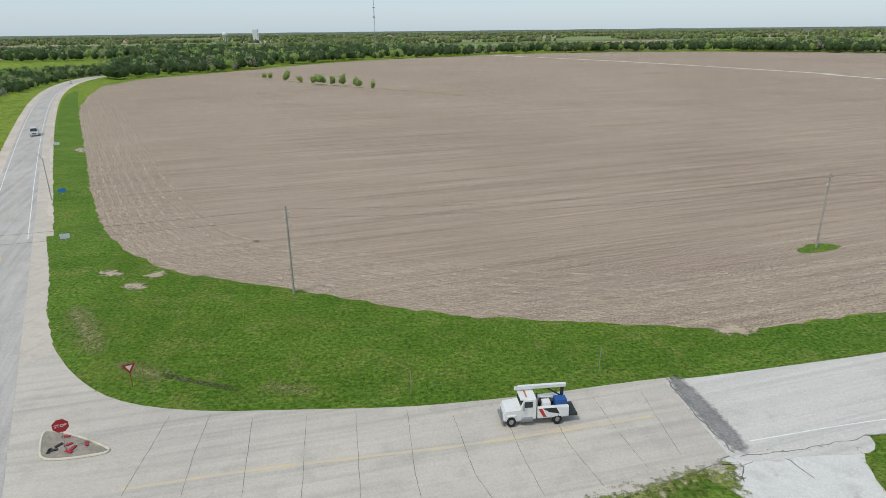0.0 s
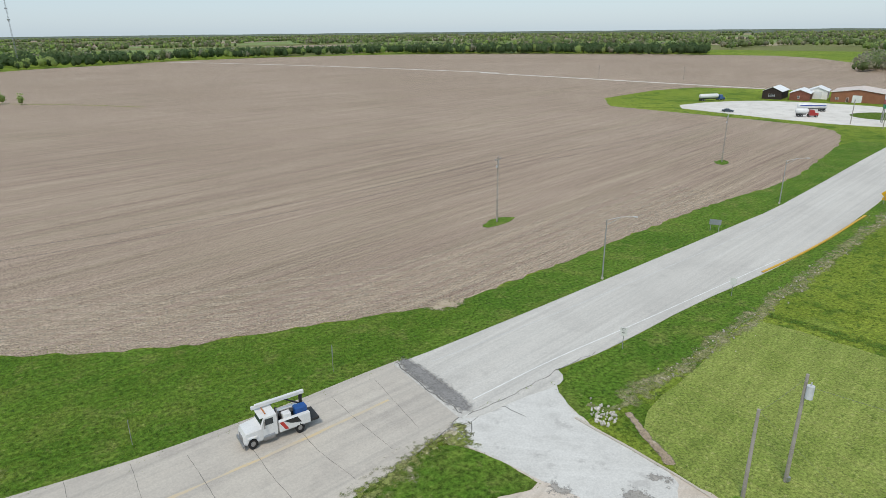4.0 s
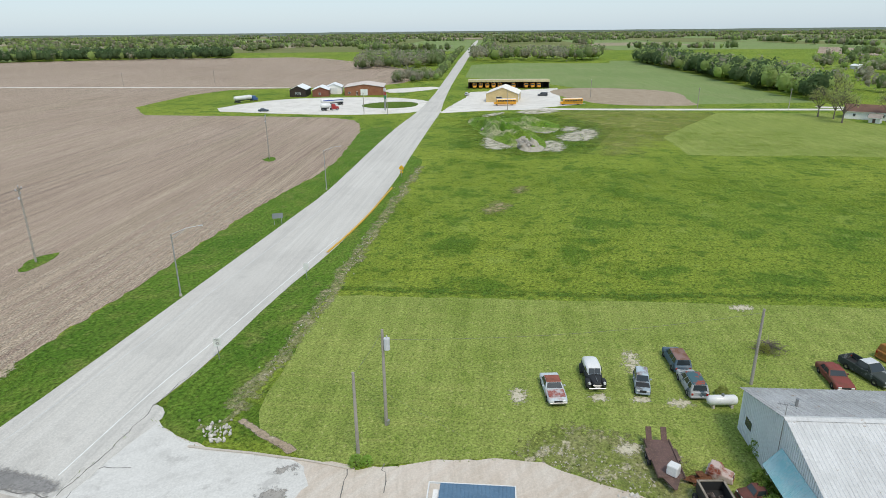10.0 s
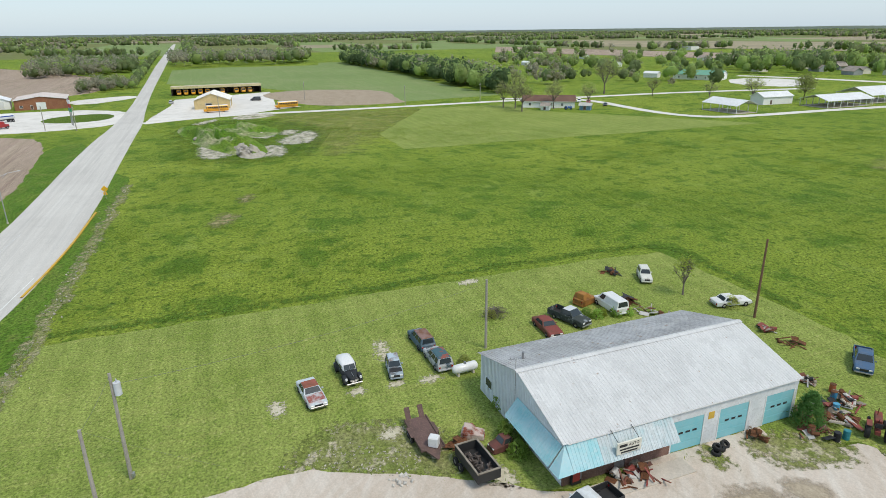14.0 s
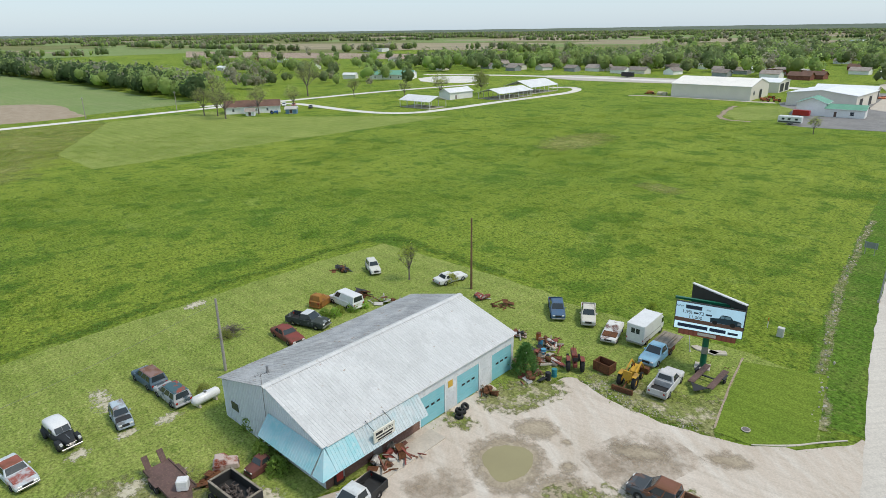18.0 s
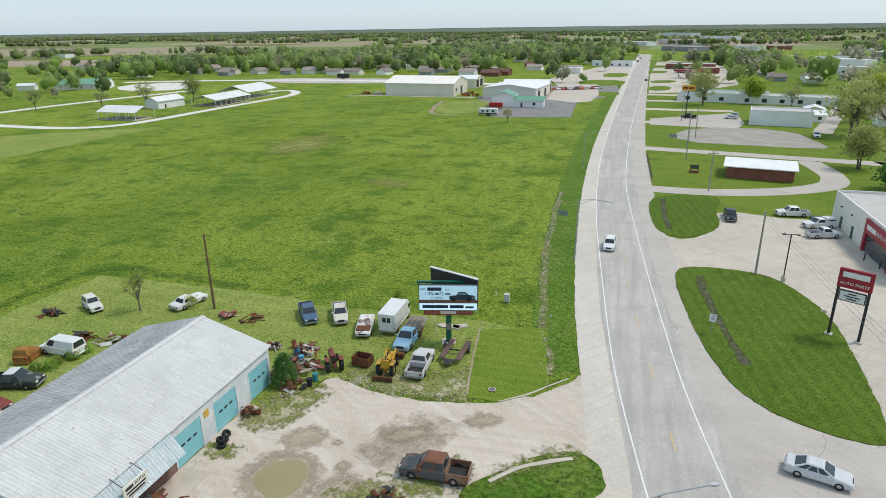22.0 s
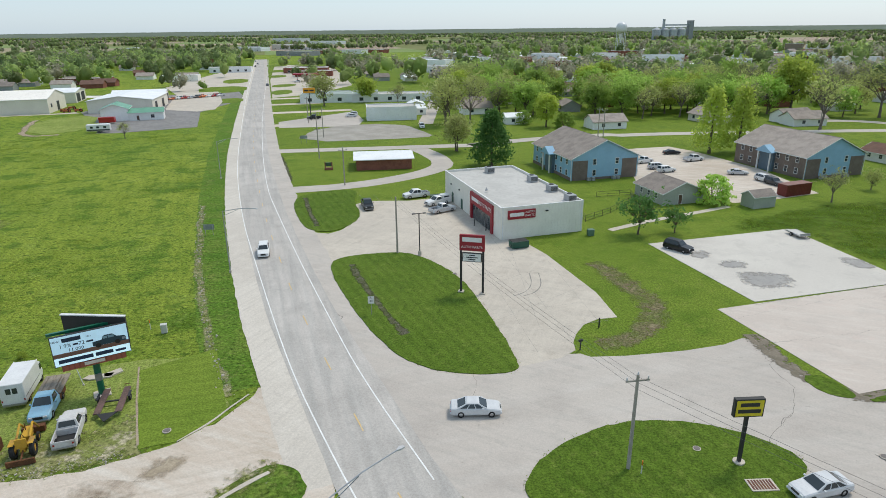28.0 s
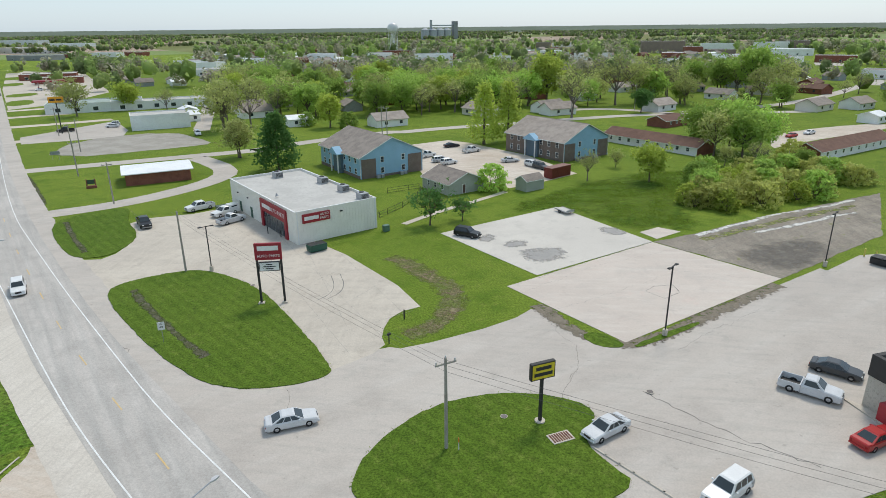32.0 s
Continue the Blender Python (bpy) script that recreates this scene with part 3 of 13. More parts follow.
STORE_LOT = [(55.9, -160.7), (41.3, -132.3), (37.1, -114.8), (30.6, -107.1), (25.9, -106), (23, -116.4), (27.7, -129), (10.5, -129.9), (7.3, -137.7), (-2.5, -106.9), (-8.7, -103.8), (-19.3, -73.4), (-14, -72), (-11.4, -66.9), (-11.4, -63.2), (-4.7, -60.1), (2.1, -57), (12, -65.2), (24.7, -91.8), (33.4, -101), (49.9, -134.5)]
sheet("store_lot", STORE_LOT, 0.055, CONC, rounds=1, label="pale concrete parking lot", category="parking lot")
sheet("slab_lot", [(-29.2, -102.1), (-56.7, -111.2), (-62.4, -86.4), (-37.3, -78.4)], 0.08, WHITE_SLAB, rounds=0, label="empty pale concrete slab with damp patches", category="parking lot")
sheet("slab_lot", [(-31.5, -75.9), (-62.3, -86.2), (-70.5, -66.4), (-38.4, -56.1)], 0.07, PINK_SLAB, rounds=0, label="empty pinkish concrete slab with hairline cracks", category="parking lot")
sheet("old_lot", [(-62.7, -86.4), (-72.1, -87.9), (-89.6, -92.3), (-106, -95.3), (-128.1, -99.2), (-102, -77), (-70.7, -66.4)], 0.06, OLD_TAR, rounds=0, step=1, amp=0.3, label="dark crumbling asphalt lot", category="parking lot")

TOWN_GRASS = ground_mat("town_grass", (0.125, 0.186, 0.022), (0.155, 0.212, 0.028), (0.085, 0.145, 0.015), big=0.03, mid=0.2, fine=4, k=0.5, bump=0.8, dist=0.1, speck=[(0.6, 0.55, 0.7, (0.190, 0.223, 0.044), 0.5), (0.25, 0.57, 0.7, (0.075, 0.145, 0.014), 0.5)])
sheet("town_lawn", [(239.5, -696.6), (117.5, -322.7), (58.6, -161.4), (32.7, -98.3), (11.1, -58), (-3.7, -38.6), (-46, -29.4), (-141, -53.1), (-376.9, -174.2), (-497.5, -481), (-217, -992.3)], 0.022, TOWN_GRASS, rounds=0, label="green grass of the town side", category="lawn")

# Raised grass islands between the drives.
ISLANDS = [
    [(23.9, -90.6), (21.6, -94.6), (12.9, -97), (8.4, -94.3), (2.7, -86.5), (-0.4, -77.5), (-4.9, -60.9), (-4.3, -59), (-1.1, -58.3), (3.6, -58.6), (8.2, -61.1), (12.5, -67.1), (17.5, -76.5)],
    [(-3.5, -39.9), (-5, -43.9), (-8.6, -47.8), (-14.3, -50.7), (-20.2, -50.7), (-25.3, -48.7), (-28.7, -45), (-24.7, -41.3), (-25.3, -37.8), (-26.6, -34.2), (-10.7, -31.6)],
    [(41.2, -130.5), (36.5, -136.9), (27.8, -140.2), (26.9, -128.3), (22.8, -118), (24.8, -109), (28.6, -106.8), (33.1, -109.9)],
    [(23.5, -31.9), (22, -36), (20.2, -40.1), (18, -42.8), (16, -42.9), (14.4, -41.7), (13.2, -39.6), (17.2, -31.6)],
    [(9.4, 38), (15.4, 39.9), (20.8, 42), (23.4, 38.9), (24.9, 35.9), (26, 31.9)],
]
for i, pts in enumerate(ISLANDS):
    sheet("grass_island", pts, 0.14, VERGE if i > 2 else LAWN, rounds=2, step=0.6, amp=0.15, label="mown green grass island between drives", category="lawn")
sheet("mown_yard", [(67.7, 44.6), (67.7, 44.6), (67.7, 44.6), (75.8, 20.4), (85.6, -9.6), (92, -29.6), (93.9, -39.9), (93.9, -39.9), (75.6, -47.1), (59.9, -52.4), (60.1, -50.5), (38.1, -60.3), (30.3, -61.1), (30.3, -61.1), (30.3, -61.1), (24.5, -51.6), (24.5, -51.6), (29.1, -44.2), (44.1, -40.5), (45.2, -33.6)] + [(39.2, -11.6)] + [(42.1, 1.9), (43.8, 10.4), (40, 18.8), (37.1, 23.6), (36.4, 29.7), (39, 36.1), (45.9, 38.7), (57.6, 42.4)], 0.035, PALE_LAWN, rounds=1, step=1.5, amp=0.5, label="pale mown grass with mower stripes", category="lawn")


# ---- vehicles ----
GLASS = plain("tinted_car_glass", (0.03, 0.04, 0.045), rough=0.08, spec=0.6)
RUBBER = plain("tyre_rubber", (0.02, 0.02, 0.02), rough=0.85)
RIM = plain("wheel_rim", (0.45, 0.45, 0.46), rough=0.35, metal=0.7)
CHROME = plain("dull_chrome", (0.36, 0.36, 0.36), rough=0.38, metal=0.7)
BLACK = plain("black_trim", (0.03, 0.03, 0.03), rough=0.6)
LAMP = plain("headlamp_lens", (0.7, 0.7, 0.68), rough=0.15, spec=0.6)
TAIL = plain("tail_lamp_lens", (0.35, 0.02, 0.02), rough=0.2)
RUST = mat("rust", (0.16, 0.07, 0.035), (0.10, 0.05, 0.03), (0.24, 0.11, 0.05), scale=1.2, fine=7, rough=0.9, bump=0.2, spec=0.1)
OLD_WOOD = mat("weathered_boards", (0.30, 0.26, 0.21), (0.22, 0.19, 0.15), (0.15, 0.13, 0.10), scale=0.8, fine=9, rough=0.9, bump=0.2)


def paint(name, col, rough=0.3, dirt=0.8):
    return mat("paint_" + name, col, [v * 0.9 for v in col], [v * dirt for v in col], scale=0.7, fine=6, rough=rough, spec=0.5, bump=0.0)


def worn(name, col, rust=(0.17, 0.08, 0.045), lo=0.45, hi=0.62, scale=0.9):
    return mat("worn_" + name, col, rust, [v * 0.8 for v in col], scale=scale, fine=8, rough=0.7, spec=0.2, bump=0.05, lo=lo, hi=hi)


def wheel(parent, x, y, r=0.34, w=0.22, rim=None):
    s = 1 if y > 0 else -1
    bm = bmesh.new()
    prof = [(0.55, -w / 2), (0.93, -w / 2), (1.0, -w * 0.36), (1.0, w * 0.36), (0.93, w / 2), (0.55, w / 2), (0.5, w * 0.25)]
    rings = []
    for i in range(16):
        a = 2 * math.pi * i / 16
        rings.append([(r * k * math.cos(a), d, r * k * math.sin(a)) for k, d in prof])
    loft(bm, rings + [rings[0]], caps=False)
    tyre = part("wheel", bm, RUBBER, parent, "", pose(x, y, r), smooth=False)
    bm = bmesh.new()
    rod(bm, (0, -w * 0.3, 0), (0, w * 0.3, 0), r * 0.62, seg=12)
    rod(bm, (0, s * w * 0.3, 0), (0, s * w * 0.38, 0), r * 0.2, seg=8)
    part("rim", bm, rim or RIM, tyre)
    return tyre


SHAPES = {  # length, width, height, belt, hood, deck, cabin base rear/front, roof rear/front, wheel radius
    "sedan": (4.8, 1.82, 1.46, 0.95, 0.93, 1.0, -1.85, 1.12, -0.95, 0.28, 0.33),
    "coupe": (5.1, 1.95, 1.42, 0.92, 0.92, 0.92, -1.65, 0.7, -1.2, 0.15, 0.34),
    "old": (4.7, 1.75, 1.75, 1.12, 1.08, 1.1, -1.9, 0.55, -1.75, 0.1, 0.36),
    "hatch": (3.9, 1.65, 1.40, 0.9, 0.88, 0.9, -1.85, 0.75, -1.5, 0.15, 0.3),
    "suv": (4.7, 1.86, 1.75, 1.08, 1.05, 1.08, -2.25, 0.95, -2.0, 0.3, 0.36),
    "jeep": (3.9, 1.65, 1.75, 1.08, 1.02, 1.08, -1.85, 0.5, -1.75, 0.15, 0.36),
    "minivan": (4.8, 1.9, 1.75, 1.05, 1.0, 1.05, -2.3, 1.3, -2.15, 0.45, 0.34),
    "van": (5.3, 2.0, 2.05, 1.2, 1.12, 1.2, -2.6, 1.55, -2.55, 0.95, 0.36),
    "pickup": (5.6, 1.98, 1.85, 1.15, 1.12, 1.12, -0.75, 1.3, -0.55, 0.55, 0.38),
    "crew": (5.8, 2.0, 1.9, 1.18, 1.15, 1.15, -1.0, 1.45, -0.85, 0.75, 0.4),
    "cab": (3.0, 1.8, 1.75, 1.05, 1.0, 1.05, -1.35, 0.3, -1.2, -0.1, 0.36),
}


def ring(x, zb, zt, w, r=0.1):
    return [(x, -w * 0.93, zb), (x, -w, zb + 0.14), (x, -w, zt - r), (x, -w * 0.9, zt), (x, w * 0.9, zt), (x, w, zt - r), (x, w, zb + 0.14), (x, w * 0.93, zb)]


def car(name, x, y, turn, shape, body_mat, label, category="car", group="", roof_mat=None, hood_mat=None, wheels=True, z=0.07, scale=1.0, glass=True, bed_mat=None):
    L, W, H, belt, hood, deck, cr, cf, rr, rf, wr = SHAPES[shape]
    ob = thing(name, x, y, turn, z, label, category, group)
    ob.scale = (scale,) * 3
    w, h = W / 2, L / 2
    zb = 0.24 if wheels else 0.02
    bed = shape in ("pickup", "crew")
    bm = bmesh.new()
    back = cr if bed else -h
    if not bed:
        rings = [ring(-h, zb + 0.1, deck - 0.12, w * 0.9), ring(-h + 0.12, zb, deck - 0.03, w * 0.97), ring(-h + 0.5, zb, deck, w), ring(cr, zb, belt, w)]
    else:
        rings = [ring(cr, zb, belt, w)]
    rings += [ring((cr + cf) / 2, zb, belt, w), ring(cf, zb, belt * 0.5 + hood * 0.5, w), ring(h - 0.6, zb, hood - 0.06, w * 0.98), ring(h - 0.14, zb + 0.02, hood - 0.16, w * 0.95), ring(h, zb + 0.12, hood - 0.3, w * 0.86)]
    loft(bm, rings)
    part("body", bm, body_mat, ob)
    if bed:
        bm = bmesh.new()
        t = 0.09
        box(bm, -h, cr - 0.03, -w, -w + t, 0.5, belt - 0.02, 0.02)
        box(bm, -h, cr - 0.03, w - t, w, 0.5, belt - 0.02, 0.02)
        box(bm, cr - 0.12, cr - 0.03, -w + t, w - t, 0.5, belt - 0.02)
        box(bm, -h, cr - 0.03, -w + 0.02, w - 0.02, 0.34, 0.5)
        part("bed", bm, bed_mat or body_mat, ob)
        bm = bmesh.new()
        box(bm, -h - 0.03, -h + 0.05, -w + t + 0.01, w - t - 0.01, 0.52, belt - 0.03, 0.02)
        part("tailgate", bm, bed_mat or body_mat, ob)
        bm = bmesh.new()
        box(bm, -h + 0.05, cr - 0.13, -w + t + 0.005, w - t - 0.005, 0.505, 0.53)
        part("bed_liner", bm, BLACK, ob)
    if hood_mat:
        bm = bmesh.new()
        box(bm, cf + 0.05, h - 0.5, -w * 0.86, w * 0.86, hood - 0.12, hood + 0.012, 0.02)
        part("hood", bm, hood_mat, ob)
    # cabin
    wi = w * 0.76
    B = [(cr, -w * 0.95, belt - 0.02), (cf, -w * 0.95, belt - 0.02), (cf, w * 0.95, belt - 0.02), (cr, w * 0.95, belt - 0.02)]
    T = [(rr, -wi, H - 0.07), (rf, -wi, H - 0.07), (rf, wi, H - 0.07), (rr, wi, H - 0.07)]
    R = [(rr + 0.12, -wi + 0.12, H), (rf - 0.15, -wi + 0.12, H), (rf - 0.15, wi - 0.12, H), (rr + 0.12, wi - 0.12, H)]
    bm = bmesh.new()
    loft(bm, [B, T])
    part("cabin", bm, body_mat, ob)
    bm = bmesh.new()
    loft(bm, [T, R])
    part("roof", bm, roof_mat or body_mat, ob)

    def pane(nm, i, j, u0, u1, v0=0.12, v1=0.94):
        b0, b1, t0, t1 = Vector(B[i]), Vector(B[j]), Vector(T[i]), Vector(T[j])
        f = lambda u, v: b0.lerp(b1, u).lerp(t0.lerp(t1, u), v)
        n = (b1 - b0).cross(t0 - b0).normalized() * 0.012
        bm = bmesh.new()
        loft(bm, [[f(u, v) - n * 0.5 for u, v in ((u0, v0), (u1, v0), (u1, v1), (u0, v1))], [f(u, v) + n for u, v in ((u0, v0), (u1, v0), (u1, v1), (u0, v1))]])
        part(nm, bm, GLASS, ob)

    if glass:
        pane("windshield", 1, 2, 0.06, 0.94, 0.08)
        pane("rear_window", 3, 0, 0.1, 0.9, 0.2 if bed else 0.12)
        cuts = {"pickup": [(0.12, 0.86)], "coupe": [(0.08, 0.42), (0.46, 0.88)], "cab": [(0.15, 0.85)], "crew": [(0.06, 0.42), (0.47, 0.88)], "van": [(0.72, 0.94)]}.get(shape, [(0.08, 0.3), (0.34, 0.6), (0.64, 0.9)] if shape in ("suv", "minivan", "sedan") else [(0.08, 0.48), (0.54, 0.9)])
        for i, j in ((0, 1), (2, 3)):
            for u0, u1 in cuts:
                if i == 2:
                    u0, u1 = 1 - u1, 1 - u0
                pane("side_window", i, j, u0, u1)
    for s in (-1, 1):
        bm = bmesh.new()
        box(bm, h - 0.12, h - 0.01 + 0.02, s * w * 0.62 - 0.17, s * w * 0.62 + 0.17, hood - 0.38, hood - 0.22, 0.02)
        part("headlight", bm, LAMP, ob)
        bm = bmesh.new()
        box(bm, -h - 0.035, -h + 0.06, s * w * 0.76 - 0.1, s * w * 0.76 + 0.1, deck - 0.42, deck - 0.2, 0.02)
        part("tail_light", bm, TAIL, ob)
        if glass:
            bm = bmesh.new()
            box(bm, cf - 0.55, cf - 0.4, s * (w + 0.1) - 0.09, s * (w + 0.1) + 0.09, belt, belt + 0.14, 0.02)
            part("mirror", bm, body_mat, ob)
    bm = bmesh.new()
    box(bm, h - 0.05, h + 0.025, -w * 0.42, w * 0.42, hood - 0.5, hood - 0.24)
    part("grille", bm, BLACK, ob)
    for s, e in ((1, h), (-1, -h)):
        bm = bmesh.new()
        box(bm, e - 0.09, e + 0.09, -w * 0.9, w * 0.9, zb + 0.1, zb + 0.28, 0.03)
        part("bumper", bm, CHROME if bed or shape in ("coupe", "old") else body_mat, ob)
    if wheels:
        for sx in (h * 0.62, -h * 0.6):
            for s in (-1, 1):
                wheel(ob, sx, s * (w - 0.09), wr)
    return ob


def bus(x, y, turn, z=0.05, group="school buses"):
    ob = thing("school_bus", x, y, turn, z, "yellow school bus with black rub rails and white roof", "bus", group)
    Y = paint("bus_yellow", (0.72, 0.33, 0.02))
    bm = bmesh.new()
    sec = lambda x, w, z0, z1: [(x, -w, z0), (x, -w, z1 - 0.35), (x, -w * 0.8, z1), (x, w * 0.8, z1), (x, w, z1 - 0.35), (x, w, z0)]
    loft(bm, [sec(-5.3, 1.2, 0.6, 3.05), sec(-5.2, 1.22, 0.55, 3.1), sec(4.0, 1.22, 0.55, 3.1), sec(4.15, 1.15, 0.6, 3.0)])
    part("body", bm, Y, ob)
    bm = bmesh.new()
    loft(bm, [ring(4.1, 0.55, 1.75, 1.1), ring(5.2, 0.6, 1.55, 1.0), ring(5.4, 0.7, 1.3, 0.9)])
    part("hood", bm, Y, ob)
    bm = bmesh.new()
    box(bm, -5.1, 3.9, -0.95, 0.95, 3.1, 3.13)
    part("roof_panel", bm, paint("bus_roof", (0.75, 0.75, 0.72)), ob)
    bm = bmesh.new()
    box(bm, 4.14, 4.17, -1.0, 1.0, 1.8, 2.7)
    part("windshield", bm, GLASS, ob)
    for s in (-1, 1):
        for i in range(11):
            bm = bmesh.new()
            box(bm, -4.9 + i * 0.78, -4.9 + i * 0.78 + 0.62, s * 1.225 - 0.01, s * 1.225 + 0.01, 1.95, 2.6)
            part("window", bm, GLASS, ob)
        for zz in (1.1, 1.7):
            bm = bmesh.new()
            box(bm, -5.15, 4.0, s * 1.23 - 0.015, s * 1.23 + 0.015, zz, zz + 0.1)
            part("rub_rail", bm, BLACK, ob)
        for xx in (-3.2, 3.9):
            wheel(ob, xx, s * 1.05, 0.48, 0.28)
    bm = bmesh.new()
    box(bm, -5.33, -5.3, -0.85, 0.85, 1.7, 2.6)
    part("rear_window", bm, GLASS, ob)
    return ob


def tanker(x, y, turn, z=0.06, stripe=False, length=11.0, cab=None, label="white tank trailer on dual axles", name="tank_trailer"):
    ob = thing(name, x, y, turn, z, label, "trailer")
    bm = bmesh.new()
    rings = []
    for xx, k in ((-length / 2, 0.4), (-length / 2 + 0.25, 0.8), (-length / 2 + 0.7, 1), (length / 2 - 0.7, 1), (length / 2 - 0.25, 0.8), (length / 2, 0.4)):
        rings.append([(xx, 1.1 * k * math.cos(2 * math.pi * i / 16), 2.3 + 1.1 * k * math.sin(2 * math.pi * i / 16)) for i in range(16)])
    loft(bm, rings)
    part("tank", bm, paint("tank_white", (0.75, 0.75, 0.74)), ob, smooth=True)
    bm = bmesh.new()
    box(bm, -length / 2 + 0.5, length / 2 - 1, -0.5, 0.5, 0.9, 1.25)
    part("chassis", bm, BLACK, ob)
    if stripe:
        for s in (-1, 1):
            bm = bmesh.new()
            box(bm, -length / 2 + 0.8, length / 2 - 0.8, s * 1.06 - 0.05, s * 1.06 + 0.05, 2.3, 2.75)
            part("stripe", bm, paint("blue_stripe", (0.03, 0.06, 0.3)), ob)
    for xx in (-length / 2 + 1.2, -length / 2 + 2.4):
        for s in (-1, 1):
            wheel(ob, xx, s * 0.95, 0.5, 0.4)
    if cab:
        bm = bmesh.new()
        loft(bm, [ring(length / 2 + 0.2, 0.6, 2.9, 1.15), ring(length / 2 + 1.9, 0.6, 2.8, 1.15), ring(length / 2 + 2.1, 0.6, 1.8, 1.1), ring(length / 2 + 3.5, 0.6, 1.6, 0.95)])
        part("cab", bm, cab, ob)
        bm = bmesh.new()
        quad(bm, (length / 2 + 1.93, -0.9, 2.65), (length / 2 + 1.93, 0.9, 2.65), (length / 2 + 2.13, 0.95, 1.9), (length / 2 + 2.13, -0.95, 1.9))
        part("windshield", bm, GLASS, ob)
        for xx in (length / 2 + 0.2, length / 2 + 2.8):
            for s in (-1, 1):
                wheel(ob, xx, s * 0.95, 0.5, 0.32)
    return ob


# ---- buildings ----
def ribbed(name, a, b, pitch=0.3, along="x", rough=0.55, metal=0.0, rust=None):
    """Sheet metal: streaks along the slope and stains."""
    return mat(name, a, b, rust or [v * 0.8 for v in b], scale=0.25, fine=3.0, rough=rough, metal=metal, bump=0.05, spec=0.3)


SHINGLE = mat("grey_shingles", (0.300, 0.256, 0.221), (0.225, 0.192, 0.168), (0.375, 0.327, 0.281), scale=0.5, fine=5, rough=0.95, bump=0.2, rand=0.25)
SHINGLE_BROWN = mat("brown_shingles", (0.17, 0.095, 0.07), (0.13, 0.075, 0.055), (0.22, 0.14, 0.11), scale=0.5, fine=5, rough=0.95, bump=0.2)
SIDING = mat("white_siding", (0.82, 0.81, 0.79), (0.76, 0.75, 0.73), (0.68, 0.67, 0.65), scale=0.3, fine=4, rough=0.7, rand=0.15)
TRIM = plain("white_trim", (0.75, 0.75, 0.73), 0.6)
DARK_GLASS = plain("window_glass", (0.04, 0.05, 0.06), 0.08, spec=0.6)
BRICK = mat("red_brick_far", (0.24, 0.09, 0.06), (0.18, 0.065, 0.045), (0.30, 0.15, 0.11), scale=0.6, fine=6, rough=0.9, bump=0.2)
WHITE_METAL = mat("white_sheet_metal", (0.82, 0.83, 0.83), (0.75, 0.76, 0.76), (0.66, 0.66, 0.65), scale=0.2, fine=2, rough=0.5, bump=0.02)


def opening(parent, wall_m, u, z0, w, h, frame_mat, pane_mat, name="window", proud=0.05, bars=0, panels=0):
    """A framed window or door on the outside of a wall; wall_m maps x along, y out, z up."""
    bm = bmesh.new()
    t = 0.09
    for a, b, c, d in ((u, u + w, z0 - 0.0, z0 + t), (u, u + w, z0 + h - t, z0 + h), (u, u + t, z0 + t, z0 + h - t), (u + w - t, u + w, z0 + t, z0 + h - t)):
        box(bm, a, b, -0.06, proud, c, d)
    for k in range(bars):
        zz = z0 + h * (k + 1) / (bars + 1)
        box(bm, u + t, u + w - t, -0.04, proud - 0.01, zz - 0.03, zz + 0.03)
    fr = part(name, bm, frame_mat, parent, "", wall_m)
    bm = bmesh.new()
    box(bm, u + t, u + w - t, -0.04, proud - 0.035, z0 + t, z0 + h - t)
    part("pane" if name == "window" else "leaf", bm, pane_mat, fr)
    return fr


def wall_poses(L, W):
    """Poses of the four walls' outer faces: x along the wall, y outward, starting at its left end seen from outside."""
    return {
        "S": pose(-L / 2, -W / 2, 0) @ Matrix.Diagonal((1, -1, 1, 1)),
        "E": pose(L / 2, -W / 2, 0, 0, 0, 90) @ Matrix.Diagonal((1, -1, 1, 1)),
        "N": pose(L / 2, W / 2, 0, 0, 0, 180) @ Matrix.Diagonal((1, -1, 1, 1)),
        "W": pose(-L / 2, W / 2, 0, 0, 0, -90) @ Matrix.Diagonal((1, -1, 1, 1)),
    }


